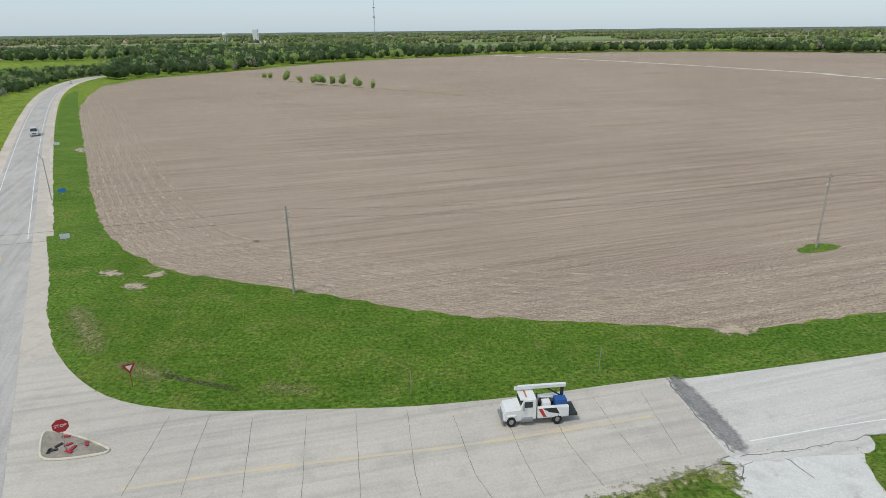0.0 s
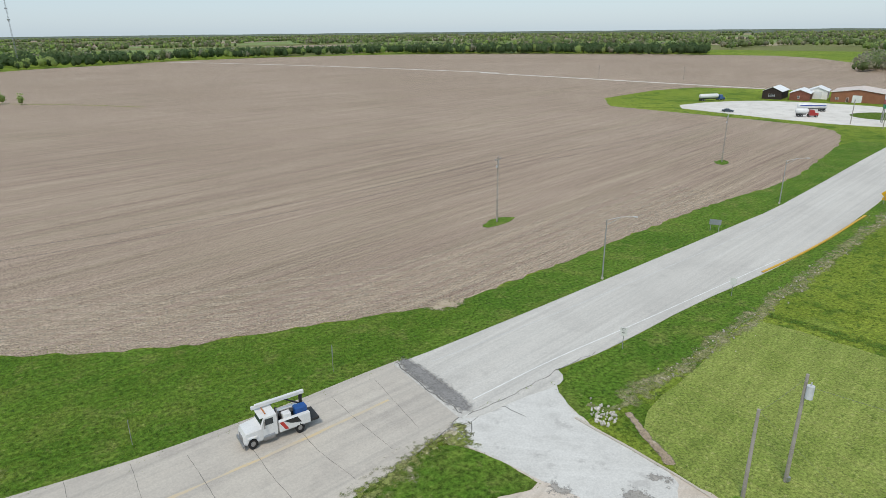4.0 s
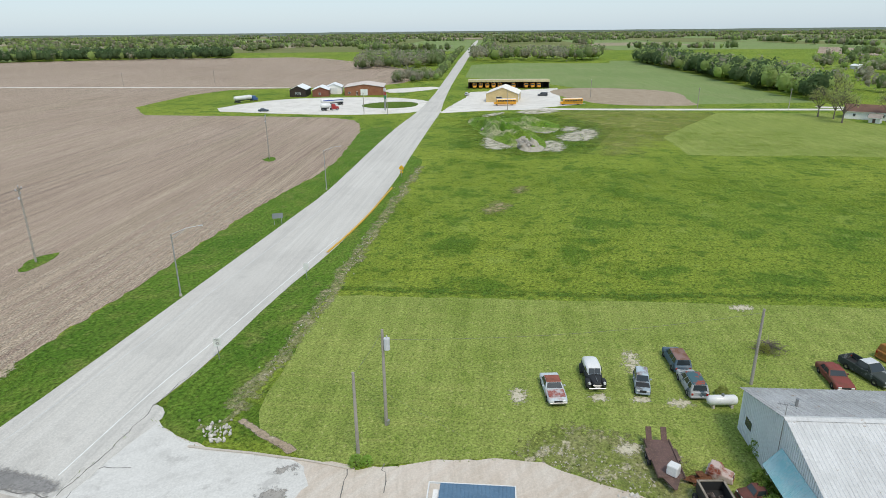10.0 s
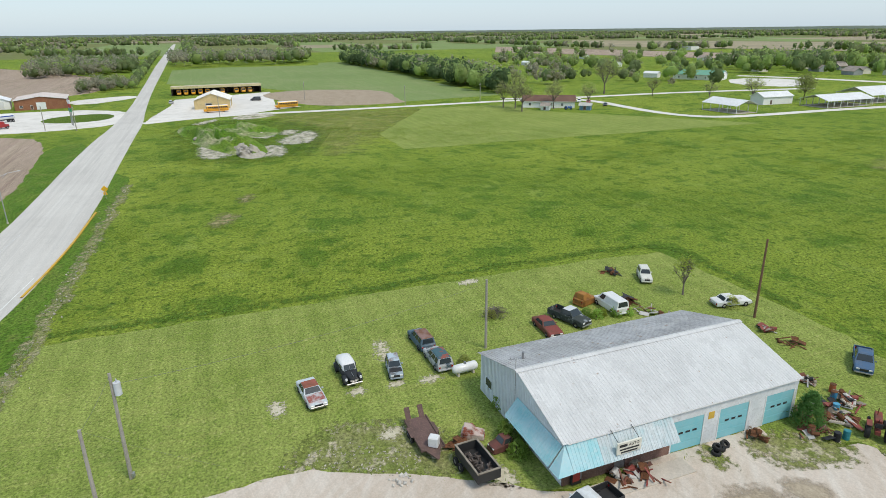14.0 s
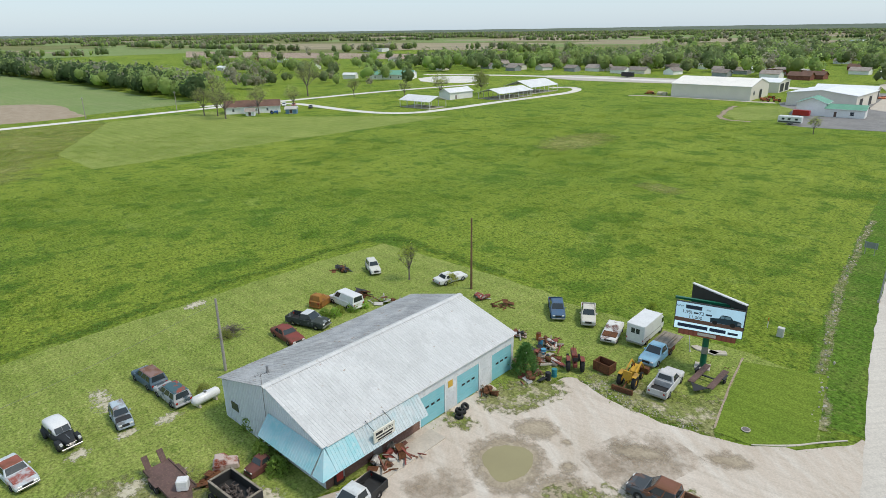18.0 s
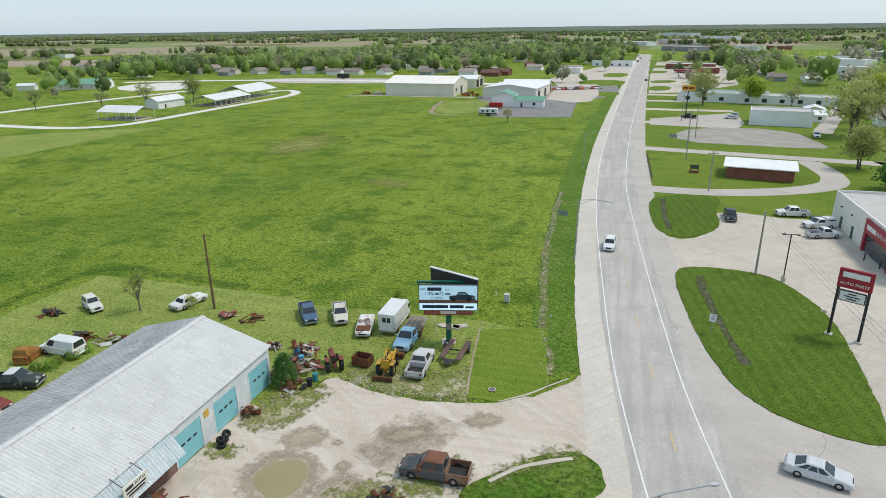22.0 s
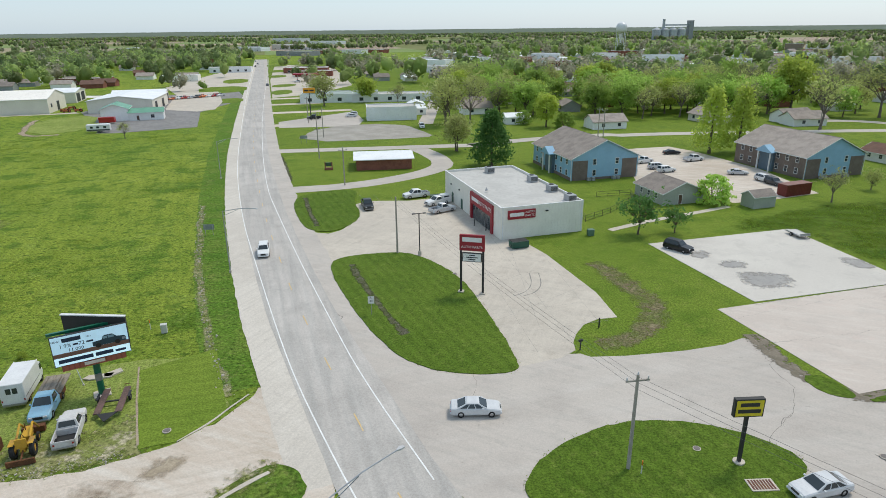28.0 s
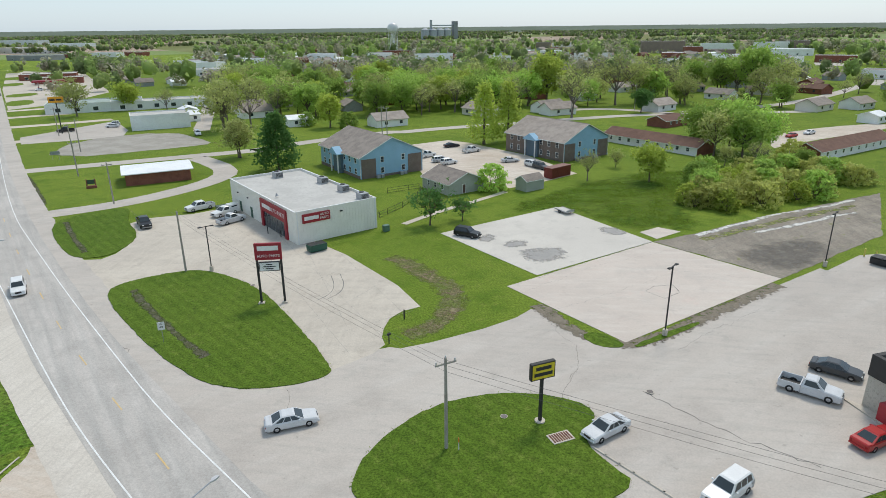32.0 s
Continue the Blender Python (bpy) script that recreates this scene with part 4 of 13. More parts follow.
def gable(name, x, y, turn, L, W, eave, ridge, wall_mat, roof_mat, label, category="house", group="", over=0.4, ops=(), gable_mat=None, z=0.0, chimney=False, cap=None, fascia=TRIM):
    """A house with its ridge along x. ops: (side, u, z0, w, h, kind)."""
    ob = thing(name, x, y, turn, z, label, category, group)
    t = 0.15
    for s in (-1, 1):
        bm = bmesh.new()
        box(bm, -L / 2, L / 2, s * W / 2 - (t if s > 0 else 0), s * W / 2 + (0 if s > 0 else t), 0, eave)
        part("wall", bm, wall_mat, ob)
        bm = bmesh.new()
        x0 = s * L / 2 - (t if s > 0 else 0)
        loft(bm, [[(x0 + d, -W / 2 + t, 0), (x0 + d, W / 2 - t, 0), (x0 + d, W / 2 - t, eave), (x0 + d, 0, ridge - 0.02), (x0 + d, -W / 2 + t, eave)] for d in (0, t)])
        part("wall", bm, gable_mat or wall_mat, ob)
    k = (ridge - eave) / (W / 2)
    for s in (-1, 1):
        bm = bmesh.new()
        e = W / 2 + over
        a, b = (0.0, ridge), (s * e, eave - k * over)
        th = 0.14
        loft(bm, [[(xx, a[0], a[1]), (xx, a[0], a[1] + th), (xx, b[0], b[1] + th), (xx, b[0], b[1])] for xx in (-L / 2 - over, L / 2 + over)])
        part("roof", bm, roof_mat, ob)
        bm = bmesh.new()
        box(bm, -L / 2 - over, L / 2 + over, s * e - 0.03, s * e + 0.03, b[1] - 0.06, b[1] + th - 0.02)
        part("fascia", bm, fascia, ob)
        bm = bmesh.new()
        loft(bm, [[(s * (L / 2 + over) + d, a[0], a[1] - 0.05), (s * (L / 2 + over) + d, a[0], a[1] + th + 0.01), (s * (L / 2 + over) + d, b2, b[1] + th + 0.01), (s * (L / 2 + over) + d, b2, b[1] - 0.05)] for d in (-0.03, 0.03) for b2 in (e,)])
        part("barge_board", bm, fascia, ob)
        bm = bmesh.new()
        loft(bm, [[(s * (L / 2 + over) + d, a[0], a[1] - 0.05), (s * (L / 2 + over) + d, a[0], a[1] + th + 0.01), (s * (L / 2 + over) + d, -e, b[1] + th + 0.01), (s * (L / 2 + over) + d, -e, b[1] - 0.05)] for d in (-0.03, 0.03)])
        part("barge_board", bm, fascia, ob)
    bm = bmesh.new()
    loft(bm, [[(xx, -0.2, ridge + 0.14 - 0.2 * k), (xx, 0, ridge + 0.18), (xx, 0.2, ridge + 0.14 - 0.2 * k)] for xx in (-L / 2 - over, L / 2 + over)])
    part("ridge_cap", bm, cap or roof_mat, ob)
    if chimney:
        bm = bmesh.new()
        box(bm, L * 0.2, L * 0.2 + 0.7, 0.6, 1.3, eave, ridge + 0.9, 0.02)
        part("chimney", bm, BRICK, ob)
    wp = wall_poses(L, W)
    # "dark" openings get a black leaf, painted shade for the inside of open fronts
    for side, u, z0, w, h, kind in ops:
        opening(ob, wp[side], u, z0, w, h, TRIM, {"window": DARK_GLASS, "door": plain("dark_door", (0.12, 0.07, 0.05)), "garage": WHITE_METAL, "dark": BLACK}.get(kind, DARK_GLASS), "window" if kind == "window" else "door", bars=1 if kind == "window" else 0)
    return ob


def flat_block(name, x, y, turn, L, W, H, wall_mat, roof_mat, label, category="building", ops=(), z=0.0, cap=TRIM, group=""):
    """A low building with a flat roof behind a small parapet."""
    ob = thing(name, x, y, turn, z, label, category, group)
    t = 0.2
    for nm, a in (("wall", (-L / 2, L / 2, -W / 2, -W / 2 + t)), ("wall", (-L / 2, L / 2, W / 2 - t, W / 2)), ("wall", (-L / 2, -L / 2 + t, -W / 2 + t, W / 2 - t)), ("wall", (L / 2 - t, L / 2, -W / 2 + t, W / 2 - t))):
        bm = bmesh.new()
        box(bm, *a, 0, H)
        part(nm, bm, wall_mat, ob)
        bm = bmesh.new()
        box(bm, a[0] - 0.04, a[1] + 0.04, a[2] - 0.04, a[3] + 0.04, H, H + 0.12)
        part("coping", bm, cap, ob)
    bm = bmesh.new()
    box(bm, -L / 2 + t, L / 2 - t, -W / 2 + t, W / 2 - t, H - 0.5, H - 0.3)
    part("roof", bm, roof_mat, ob)
    wp = wall_poses(L, W)
    for side, u, z0, w, h, kind in ops:
        opening(ob, wp[side], u, z0, w, h, TRIM, {"window": DARK_GLASS, "door": plain("dark_door", (0.12, 0.07, 0.05)), "garage": WHITE_METAL}.get(kind, DARK_GLASS), "window" if kind == "window" else "door")
    return ob


def windows_row(side, n, L, w=1.0, h=1.2, z0=1.0, inset=1.2):
    step = (L - 2 * inset) / n
    return [(side, inset + step * (i + 0.5) - w / 2, z0, w, h, "window") for i in range(n)]


def plain_house(name, x, y, turn, L, W, eave, ridge, wall_mat, roof_mat, label, group="", near=True):
    """A house far off: walls, roof, two windows and a door."""
    ob = thing(name, x, y, turn, 0, label, "house", group)
    bm = bmesh.new()
    loft(bm, [[(xx, -W / 2, 0), (xx, -W / 2, eave), (xx, 0, ridge), (xx, W / 2, eave), (xx, W / 2, 0)] for xx in (-L / 2, L / 2)])
    part("shell", bm, wall_mat, ob)
    k = (ridge - eave) / (W / 2)
    bm = bmesh.new()
    o = 0.5
    e, d = W / 2 + o, eave - k * o
    loft(bm, [[(xx, -e, d + 0.04), (xx, -e, d + 0.2), (xx, 0, ridge + 0.2), (xx, e, d + 0.2), (xx, e, d + 0.04), (xx, 0, ridge + 0.04)] for xx in (-L / 2 - o, L / 2 + o)])
    part("roof", bm, roof_mat, ob)
    for s in (-1, 1) if near else ():
        for u in (-0.28, 0.2):
            part("window", box(bmesh.new(), u * L - 0.6, u * L + 0.6, s * W / 2 - 0.05, s * W / 2 + 0.05, 1.0, 2.2), DARK_GLASS, ob)
    if near:
        part("door", box(bmesh.new(), -L / 2 - 0.05, -L / 2 + 0.05, -0.5, 0.5, 0, 2.1), TRIM, ob)
    return ob


# ---- trees and shrubs ----
def leafy(m):
    """Let light through the blades."""
    n, l = m.node_tree.nodes, m.node_tree.links
    s, o = n["Principled BSDF"], n["Material Output"]
    t = n.new("ShaderNodeBsdfTranslucent")
    k = n.new("ShaderNodeMixShader")
    k.inputs[0].default_value = 0.62
    l.new(s.inputs["Base Color"].links[0].from_socket, t.inputs[0])
    l.new(s.outputs[0], k.inputs[1])
    l.new(t.outputs[0], k.inputs[2])
    l.new(k.outputs[0], o.inputs[0])
    return m


def leaf_mat(name, a, b, c, k=0.3):
    m = mat(name, a, b, c, scale=0.4, fine=2.5, rough=0.7, spec=0.15, bump=0.0, rand=k)
    return leafy(m)


LEAF = leaf_mat("spring_leaves", (0.37, 0.52, 0.115), (0.32, 0.47, 0.10), (0.45, 0.58, 0.17))
LEAF_DARK = leaf_mat("deep_leaves", (0.14, 0.28, 0.08), (0.11, 0.24, 0.065), (0.19, 0.33, 0.09), 0.2)
LEAF_YELLOW = leaf_mat("young_yellow_leaves", (0.42, 0.50, 0.09), (0.35, 0.44, 0.08), (0.5, 0.55, 0.14), 0.2)
LEAF_OLIVE = leaf_mat("olive_leaves", (0.43, 0.47, 0.16), (0.36, 0.40, 0.14), (0.5, 0.52, 0.22), 0.25)
LEAF_PALE = leaf_mat("pale_olive_leaves", (0.50, 0.53, 0.16), (0.43, 0.46, 0.13), (0.57, 0.58, 0.22), 0.2)
BARK = mat("bark", (0.14, 0.11, 0.085), (0.10, 0.08, 0.065), (0.18, 0.15, 0.12), scale=1.5, fine=9, rough=0.95, bump=0.3)
TWIG = mat("bare_twigs", (0.17, 0.14, 0.12), (0.13, 0.11, 0.095), (0.2, 0.16, 0.14), scale=1.5, fine=9, rough=0.95, bump=0.0)


def cluster_mesh(rng, centres, size, per, leaf):
    """Loose leaf blades round each centre, as one mesh of four-cornered blades."""
    c = np.repeat(np.asarray(centres), per, axis=0)
    n = len(c)
    c = c + rng.normal(0, 1, (n, 3)) * np.asarray(size)
    d1 = rng.normal(0, 1, (n, 3))
    d1 /= np.linalg.norm(d1, axis=1)[:, None]
    d2 = np.cross(d1, rng.normal(0, 1, (n, 3)))
    d2 /= np.linalg.norm(d2, axis=1)[:, None]
    s = leaf * rng.uniform(0.6, 1.35, (n, 1))
    v = np.stack([c - d1 * s, c + d2 * s * 0.55, c + d1 * s, c - d2 * s * 0.55], axis=1).reshape(-1, 3)
    return v, np.arange(4 * n).reshape(-1, 4)


def mesh_from(name, v, f, material):
    me = bpy.data.meshes.new(name)
    me.from_pydata([tuple(p) for p in v], [], [tuple(q) for q in f])
    me.materials.append(material)
    return me


def tree_thing(seed, h, spread, leaf_material, label, kind="broad", clusters=300, per=13, leaf=0.33, category="tree", trunk_r=None, bare=0.0):
    """One tree: a tapered trunk that forks into limbs, and a crown of leaf clumps set on the limbs' ends."""
    rng = np.random.default_rng(seed)
    ob = thing("tree" if category == "tree" else category.replace(" ", "_"), 0, -400 - seed, 0, 0, label, category)
    r = trunk_r or h * 0.022
    bm = bmesh.new()
    fork = h * (0.28 if kind != "cone" else 0.9)
    lean = rng.normal(0, 0.02, 2) * h
    top = Vector((lean[0], lean[1], fork))
    tips = []
    if kind != "bush":
        rod(bm, (0, 0, -0.1), (0, 0, h * 0.06), r * 1.5, r * 1.05, 7)
        rod(bm, (0, 0, h * 0.06), top, r * 1.05, r * 0.75 if kind != "cone" else r * 0.2, 7)
    nl = 12 if kind == "broad" else 8
    limbs = []
    if kind in ("broad", "bare"):
        for i in range(nl):
            a = 2 * math.pi * (i + rng.uniform(-0.3, 0.3)) / nl
            up = rng.uniform(0.35, 0.95) if i else 1.0
            out = spread * 0.5 * (1.15 - up * 0.75) * rng.uniform(0.8, 1.2)
            end = Vector((math.cos(a) * out, math.sin(a) * out, fork + (h - fork) * up * 0.85))
            limbs.append((top, end))
            mid = top.lerp(end, 0.5) + Vector((0, 0, h * 0.03))
            rod(bm, top, mid, r * 0.5, r * 0.34, 5)
            rod(bm, mid, end, r * 0.34, r * 0.1, 5)
            for k in range(8 if kind == "bare" else 4):
                s = mid.lerp(end, rng.uniform(0, 0.9))
                e = s + Vector((rng.normal(0, 0.12) * h, rng.normal(0, 0.12) * h, rng.uniform(0.05, 0.2) * h))
                rod(bm, s, e, r * 0.2, r * 0.05, 4)
                tips.append(e)
                if kind == "bare":
                    for _ in range(4):
                        e2 = s.lerp(e, rng.uniform(0.3, 1)) + Vector((rng.normal(0, 0.07) * h, rng.normal(0, 0.07) * h, rng.uniform(0.02, 0.12) * h))
                        rod(bm, s.lerp(e, 0.5), e2, r * 0.1, r * 0.03, 3)
                        tips.append(e2)
            tips.append(end)
    if kind != "bush":
        part("trunk", bm, BARK if kind != "bare" else TWIG, ob)
    else:
        bm.free()
        bm = bmesh.new()
        for i in range(7):
            a = i * 0.9
            rod(bm, (0, 0, -0.05), (math.cos(a) * spread * 0.3, math.sin(a) * spread * 0.3, h * 0.7), r, r * 0.3, 4)
        part("stem", bm, BARK, ob)
    cs = []
    while len(cs) < clusters:
        if kind in ("broad", "bare"):
            t = tips[rng.integers(len(tips))]
            p = Vector(t) + Vector(rng.normal(0, 0.085 * h, 3)) * (0.5 if kind == "bare" else 1)
            if kind == "broad" and len(cs) % 5 < 2:
                a, u = rng.uniform(0, 2 * math.pi), rng.uniform(-0.85, 0.9)
                rad = spread * 0.5 * math.sqrt(1 - u * u) * rng.uniform(0.75, 1.0) * (0.8 + 0.4 * noise.noise((math.cos(a) * 1.5, math.sin(a) * 1.5, u * 2 + seed)))
                p = Vector((rad * math.cos(a), rad * math.sin(a), h * (0.58 + 0.38 * u)))
            if p.z < h * 0.22:
                continue
        elif kind == "cone":
            u = rng.uniform(0.12, 1.0)
            rad = spread * 0.5 * (1 - u) ** 0.7 * min(1, u * 6) * rng.uniform(0.55, 1.05) + 0.15
            a = rng.uniform(0, 2 * math.pi)
            p = Vector((rad * math.cos(a), rad * math.sin(a), h * u))
        else:
            a, u = rng.uniform(0, 2 * math.pi), rng.uniform(0.08, 1)
            rad = spread * 0.5 * math.sqrt(max(0.0, 1 - (u * 0.95) ** 2)) * rng.uniform(0.5, 1.0)
            p = Vector((rad * math.cos(a), rad * math.sin(a), h * u * 0.92 + 0.1 * h * noise.noise((rad, a, 1))))
        cs.append(p)
    v, f = cluster_mesh(rng, cs, (0.045 * h, 0.045 * h, 0.03 * h), per, leaf)
    v[:, 2] = np.maximum(v[:, 2], 0.05)
    c = new("crown", mesh_from("crown", v, f, leaf_material))
    c.parent = ob
    return ob


PHI = (1 + 5 ** 0.5) / 2
ICO_V = np.array([(-1, PHI, 0), (1, PHI, 0), (-1, -PHI, 0), (1, -PHI, 0), (0, -1, PHI), (0, 1, PHI), (0, -1, -PHI), (0, 1, -PHI), (PHI, 0, -1), (PHI, 0, 1), (-PHI, 0, -1), (-PHI, 0, 1)]) / 1.902
ICO_F = np.array([q for q in itertools.combinations(range(12), 3) if all(np.linalg.norm(ICO_V[a] - ICO_V[b]) < 1.1 for a, b in itertools.combinations(q, 2))])


def ico_ball():
    """A ball of 42 corners, for the near crowns."""
    v = [Vector(q) for q in ICO_V]
    mid, f = {}, []

    def half(a, b):
        k = (min(a, b), max(a, b))
        if k not in mid:
            mid[k] = len(v)
            v.append(((v[a] + v[b]) / 2).normalized())
        return mid[k]

    for a, b, c in ICO_F:
        ab, bc, ca = half(a, b), half(b, c), half(c, a)
        f += [(a, ab, ca), (b, bc, ab), (c, ca, bc), (ab, bc, ca)]
    return np.array([tuple(q) for q in v]), np.array(f)


def outward(v, f):
    """Turn each triangle so that it faces away from the middle."""
    t = v[f]
    n = np.cross(t[:, 1] - t[:, 0], t[:, 2] - t[:, 0])
    flip = (n * t.mean(1)).sum(1) < 0
    g = f.copy()
    g[flip] = g[flip][:, ::-1]
    return g


BALL_V, BALL_F = ico_ball()
BALL_F, ICO_F = outward(BALL_V, BALL_F), outward(ICO_V, ICO_F)


def far_wood(name, spots, heights, material, label, blades=34, seed=5):
    """Many far trees as one body of foliage: a lumpy crown each, broken up by loose leaf clumps; plainer with distance."""
    rng = np.random.default_rng(seed)
    thin = material is WOOD_GREY
    sp_all, hh_all = np.asarray(spots, float), np.asarray(heights, float)
    close = np.hypot(sp_all[:, 0], sp_all[:, 1]) < 700
    n3 = int(close.sum())
    if n3:
        lobes = np.repeat(sp_all[close], 3, axis=0)
        hl = np.repeat(hh_all[close], 3)
        lobes = lobes + rng.normal(0, 0.17, lobes.shape) * hl[:, None]
        hl = hl * np.tile([1.0, 0.82, 0.68], n3) * rng.uniform(0.9, 1.05, 3 * n3)
        sp_all, hh_all = np.concatenate([sp_all[~close], lobes]), np.concatenate([hh_all[~close], hl])
    dist = np.hypot(sp_all[:, 0], sp_all[:, 1])
    vs, fs, smooth, base = [], [], [], 0
    for lo, hi, near, nb, size in ((0, 760, False, 34, 0.07), (760, 1100, True, 30, 0.085), (1100, 1900, False, 8, 0.13), (1900, 9e9, False, 0, 0)):
        pick = (dist >= lo) & (dist < hi)
        sp, hh = sp_all[pick], hh_all[pick]
        N = len(sp)
        if not N:
            continue
        bv, bf = (BALL_V, BALL_F) if near else (ICO_V, ICO_F)
        k = len(bv)
        wide = hh * rng.uniform(0.3, 0.46, N)
        axes = np.stack([wide, wide * rng.uniform(0.85, 1.2, N), hh * 0.46], 1)[:, None]
        mid = np.stack([sp[:, 0], sp[:, 1], hh * 0.54], 1)[:, None]
        lump = rng.uniform(0.62, 1.08, (N, k, 1)) * (0.5 if thin and nb > 20 else 0.88 if nb else 1.0)
        core = bv[None] * lump * axes + mid
        core[..., 2] = np.maximum(core[..., 2], hh[:, None] * 0.03)
        vs.append(core.reshape(-1, 3))
        fs.append((bf[None] + k * np.arange(N)[:, None, None]).reshape(-1, 3) + base)
        smooth.append(np.ones(N * len(bf), bool))
        base += N * k
        if nb:
            d = rng.normal(0, 1, (N, nb, 3))
            d[..., 2] = np.where(d[..., 2] < -0.6, -d[..., 2], d[..., 2])
            d /= np.linalg.norm(d, axis=2)[..., None]
            c = mid + d * axes * rng.uniform(0.7, 1.12, (N, nb, 1)) * (1 + 0.12 * np.sin(5 * d[..., :1] + 7 * d[..., 1:2] + rng.uniform(0, 6, (N, 1, 1))))
            d1 = np.cross(d + 0.55 * rng.normal(0, 1, d.shape), rng.normal(0, 1, d.shape))
            d1 /= np.linalg.norm(d1, axis=2)[..., None]
            d2 = np.cross(d + 0.45 * rng.normal(0, 1, d.shape), d1)
            d2 /= np.linalg.norm(d2, axis=2)[..., None]
            r = hh[:, None, None] * size * rng.uniform(0.5, 1.5, (N, nb, 1))
            tri = np.stack([c - d1 * r - d2 * r * 0.5, c + d1 * r - d2 * r * 0.4, c + d2 * r], axis=2)
            vs.append(tri.reshape(-1, 3))
            fs.append(np.arange(3 * N * nb).reshape(-1, 3) + base)
            smooth.append(np.zeros(N * nb, bool))
            base += 3 * N * nb
    v, f = np.concatenate(vs), np.concatenate(fs)
    me = bpy.data.meshes.new(name)
    me.vertices.add(len(v))
    me.vertices.foreach_set("co", v.ravel())
    me.loops.add(3 * len(f))
    me.loops.foreach_set("vertex_index", f.ravel())
    me.polygons.add(len(f))
    me.polygons.foreach_set("loop_start", np.arange(0, 3 * len(f), 3))
    me.polygons.foreach_set("use_smooth", np.concatenate(smooth))
    me.update(calc_edges=True)
    me.materials.append(material)
    return tagged(new(name, me), label, "woodland", "", "stuff")


def wood_mat(name, a, b, c):
    return leafy(mat(name, a, b, c, scale=0.03, fine=0.8, rough=0.85, spec=0.08, bump=0.0, island=0.22))


# Far leaf tones are paled and blued to carry some distance haze in the colour.
WOOD = wood_mat("far_foliage", (0.225, 0.30, 0.125), (0.26, 0.305, 0.14), (0.175, 0.24, 0.095))
WOOD_FRESH = wood_mat("far_fresh_foliage", (0.36, 0.47, 0.16), (0.40, 0.48, 0.18), (0.28, 0.39, 0.12))
WOOD_GREY = wood_mat("far_budding_twigs", (0.38, 0.365, 0.26), (0.41, 0.39, 0.28), (0.32, 0.31, 0.21))


WOOD_DEEP = wood_mat("far_deep_foliage", (0.115, 0.18, 0.075), (0.14, 0.20, 0.09), (0.09, 0.145, 0.06))


def fill(poly, n, seed=1, gap=0.0):
    """n spots inside a plan outline, at least gap apart."""
    rng = random.Random(seed)
    xs, ys = [p[0] for p in poly], [p[1] for p in poly]
    out = []
    tries = 0
    while len(out) < n and tries < n * 60:
        tries += 1
        x, y = rng.uniform(min(xs), max(xs)), rng.uniform(min(ys), max(ys))
        if inside(x, y, poly) and (not gap or all((x - a) ** 2 + (y - b) ** 2 > gap * gap for a, b in out)):
            out.append((x, y))
    return out


def inside(x, y, poly):
    c = False
    for (ax, ay), (bx, by) in zip(poly, poly[1:] + poly[:1]):
        if (ay > y) != (by > y) and x < (bx - ax) * (y - ay) / (by - ay) + ax:
            c = not c
    return c


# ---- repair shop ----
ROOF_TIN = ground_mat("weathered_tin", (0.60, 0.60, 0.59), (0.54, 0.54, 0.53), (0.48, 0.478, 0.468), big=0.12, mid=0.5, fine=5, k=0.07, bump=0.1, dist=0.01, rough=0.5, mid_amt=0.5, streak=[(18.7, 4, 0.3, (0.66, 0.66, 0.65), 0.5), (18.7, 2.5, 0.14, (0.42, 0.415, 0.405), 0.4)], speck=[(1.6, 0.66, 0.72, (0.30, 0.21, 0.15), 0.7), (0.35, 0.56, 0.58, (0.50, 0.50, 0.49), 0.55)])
DARK_TIN = ground_mat("dark_rusty_tin", (0.42, 0.425, 0.43), (0.31, 0.31, 0.31), (0.5, 0.5, 0.49), big=0.15, mid=0.4, fine=5, k=0.15, bump=0.1, dist=0.01, rough=0.6, streak=[(18.7, 3, 0.3, (0.24, 0.235, 0.23), 0.6), (18.7, 2, 0.2, (0.55, 0.54, 0.53), 0.5)], speck=[(1.3, 0.62, 0.68, (0.27, 0.19, 0.14), 0.7)])
WALL_TIN = mat("pale_blue_wall_tin", (0.72, 0.77, 0.80), (0.66, 0.71, 0.74), (0.6, 0.64, 0.67), scale=0.3, fine=3, rough=0.6)
AQUA = mat("faded_aqua_tin", (0.26, 0.52, 0.56), (0.36, 0.56, 0.60), (0.45, 0.58, 0.6), scale=0.5, fine=2.5, rough=0.6)
AQUA_GREY = ground_mat("aqua_worn_to_grey", (0.52, 0.57, 0.58), (0.43, 0.51, 0.53), (0.33, 0.50, 0.53), big=0.3, mid=0.6, fine=5, k=0.1, bump=0.1, dist=0.01, rough=0.6, streak=[(18.7, 2.2, 0.16, (0.36, 0.35, 0.34), 0.5), (18.7, 3, 0.3, (0.6, 0.63, 0.64), 0.5)])
AQUA_DOOR = mat("aqua_door", (0.20, 0.50, 0.55), (0.24, 0.52, 0.57), (0.3, 0.5, 0.53), scale=0.7, fine=5, rough=0.55)


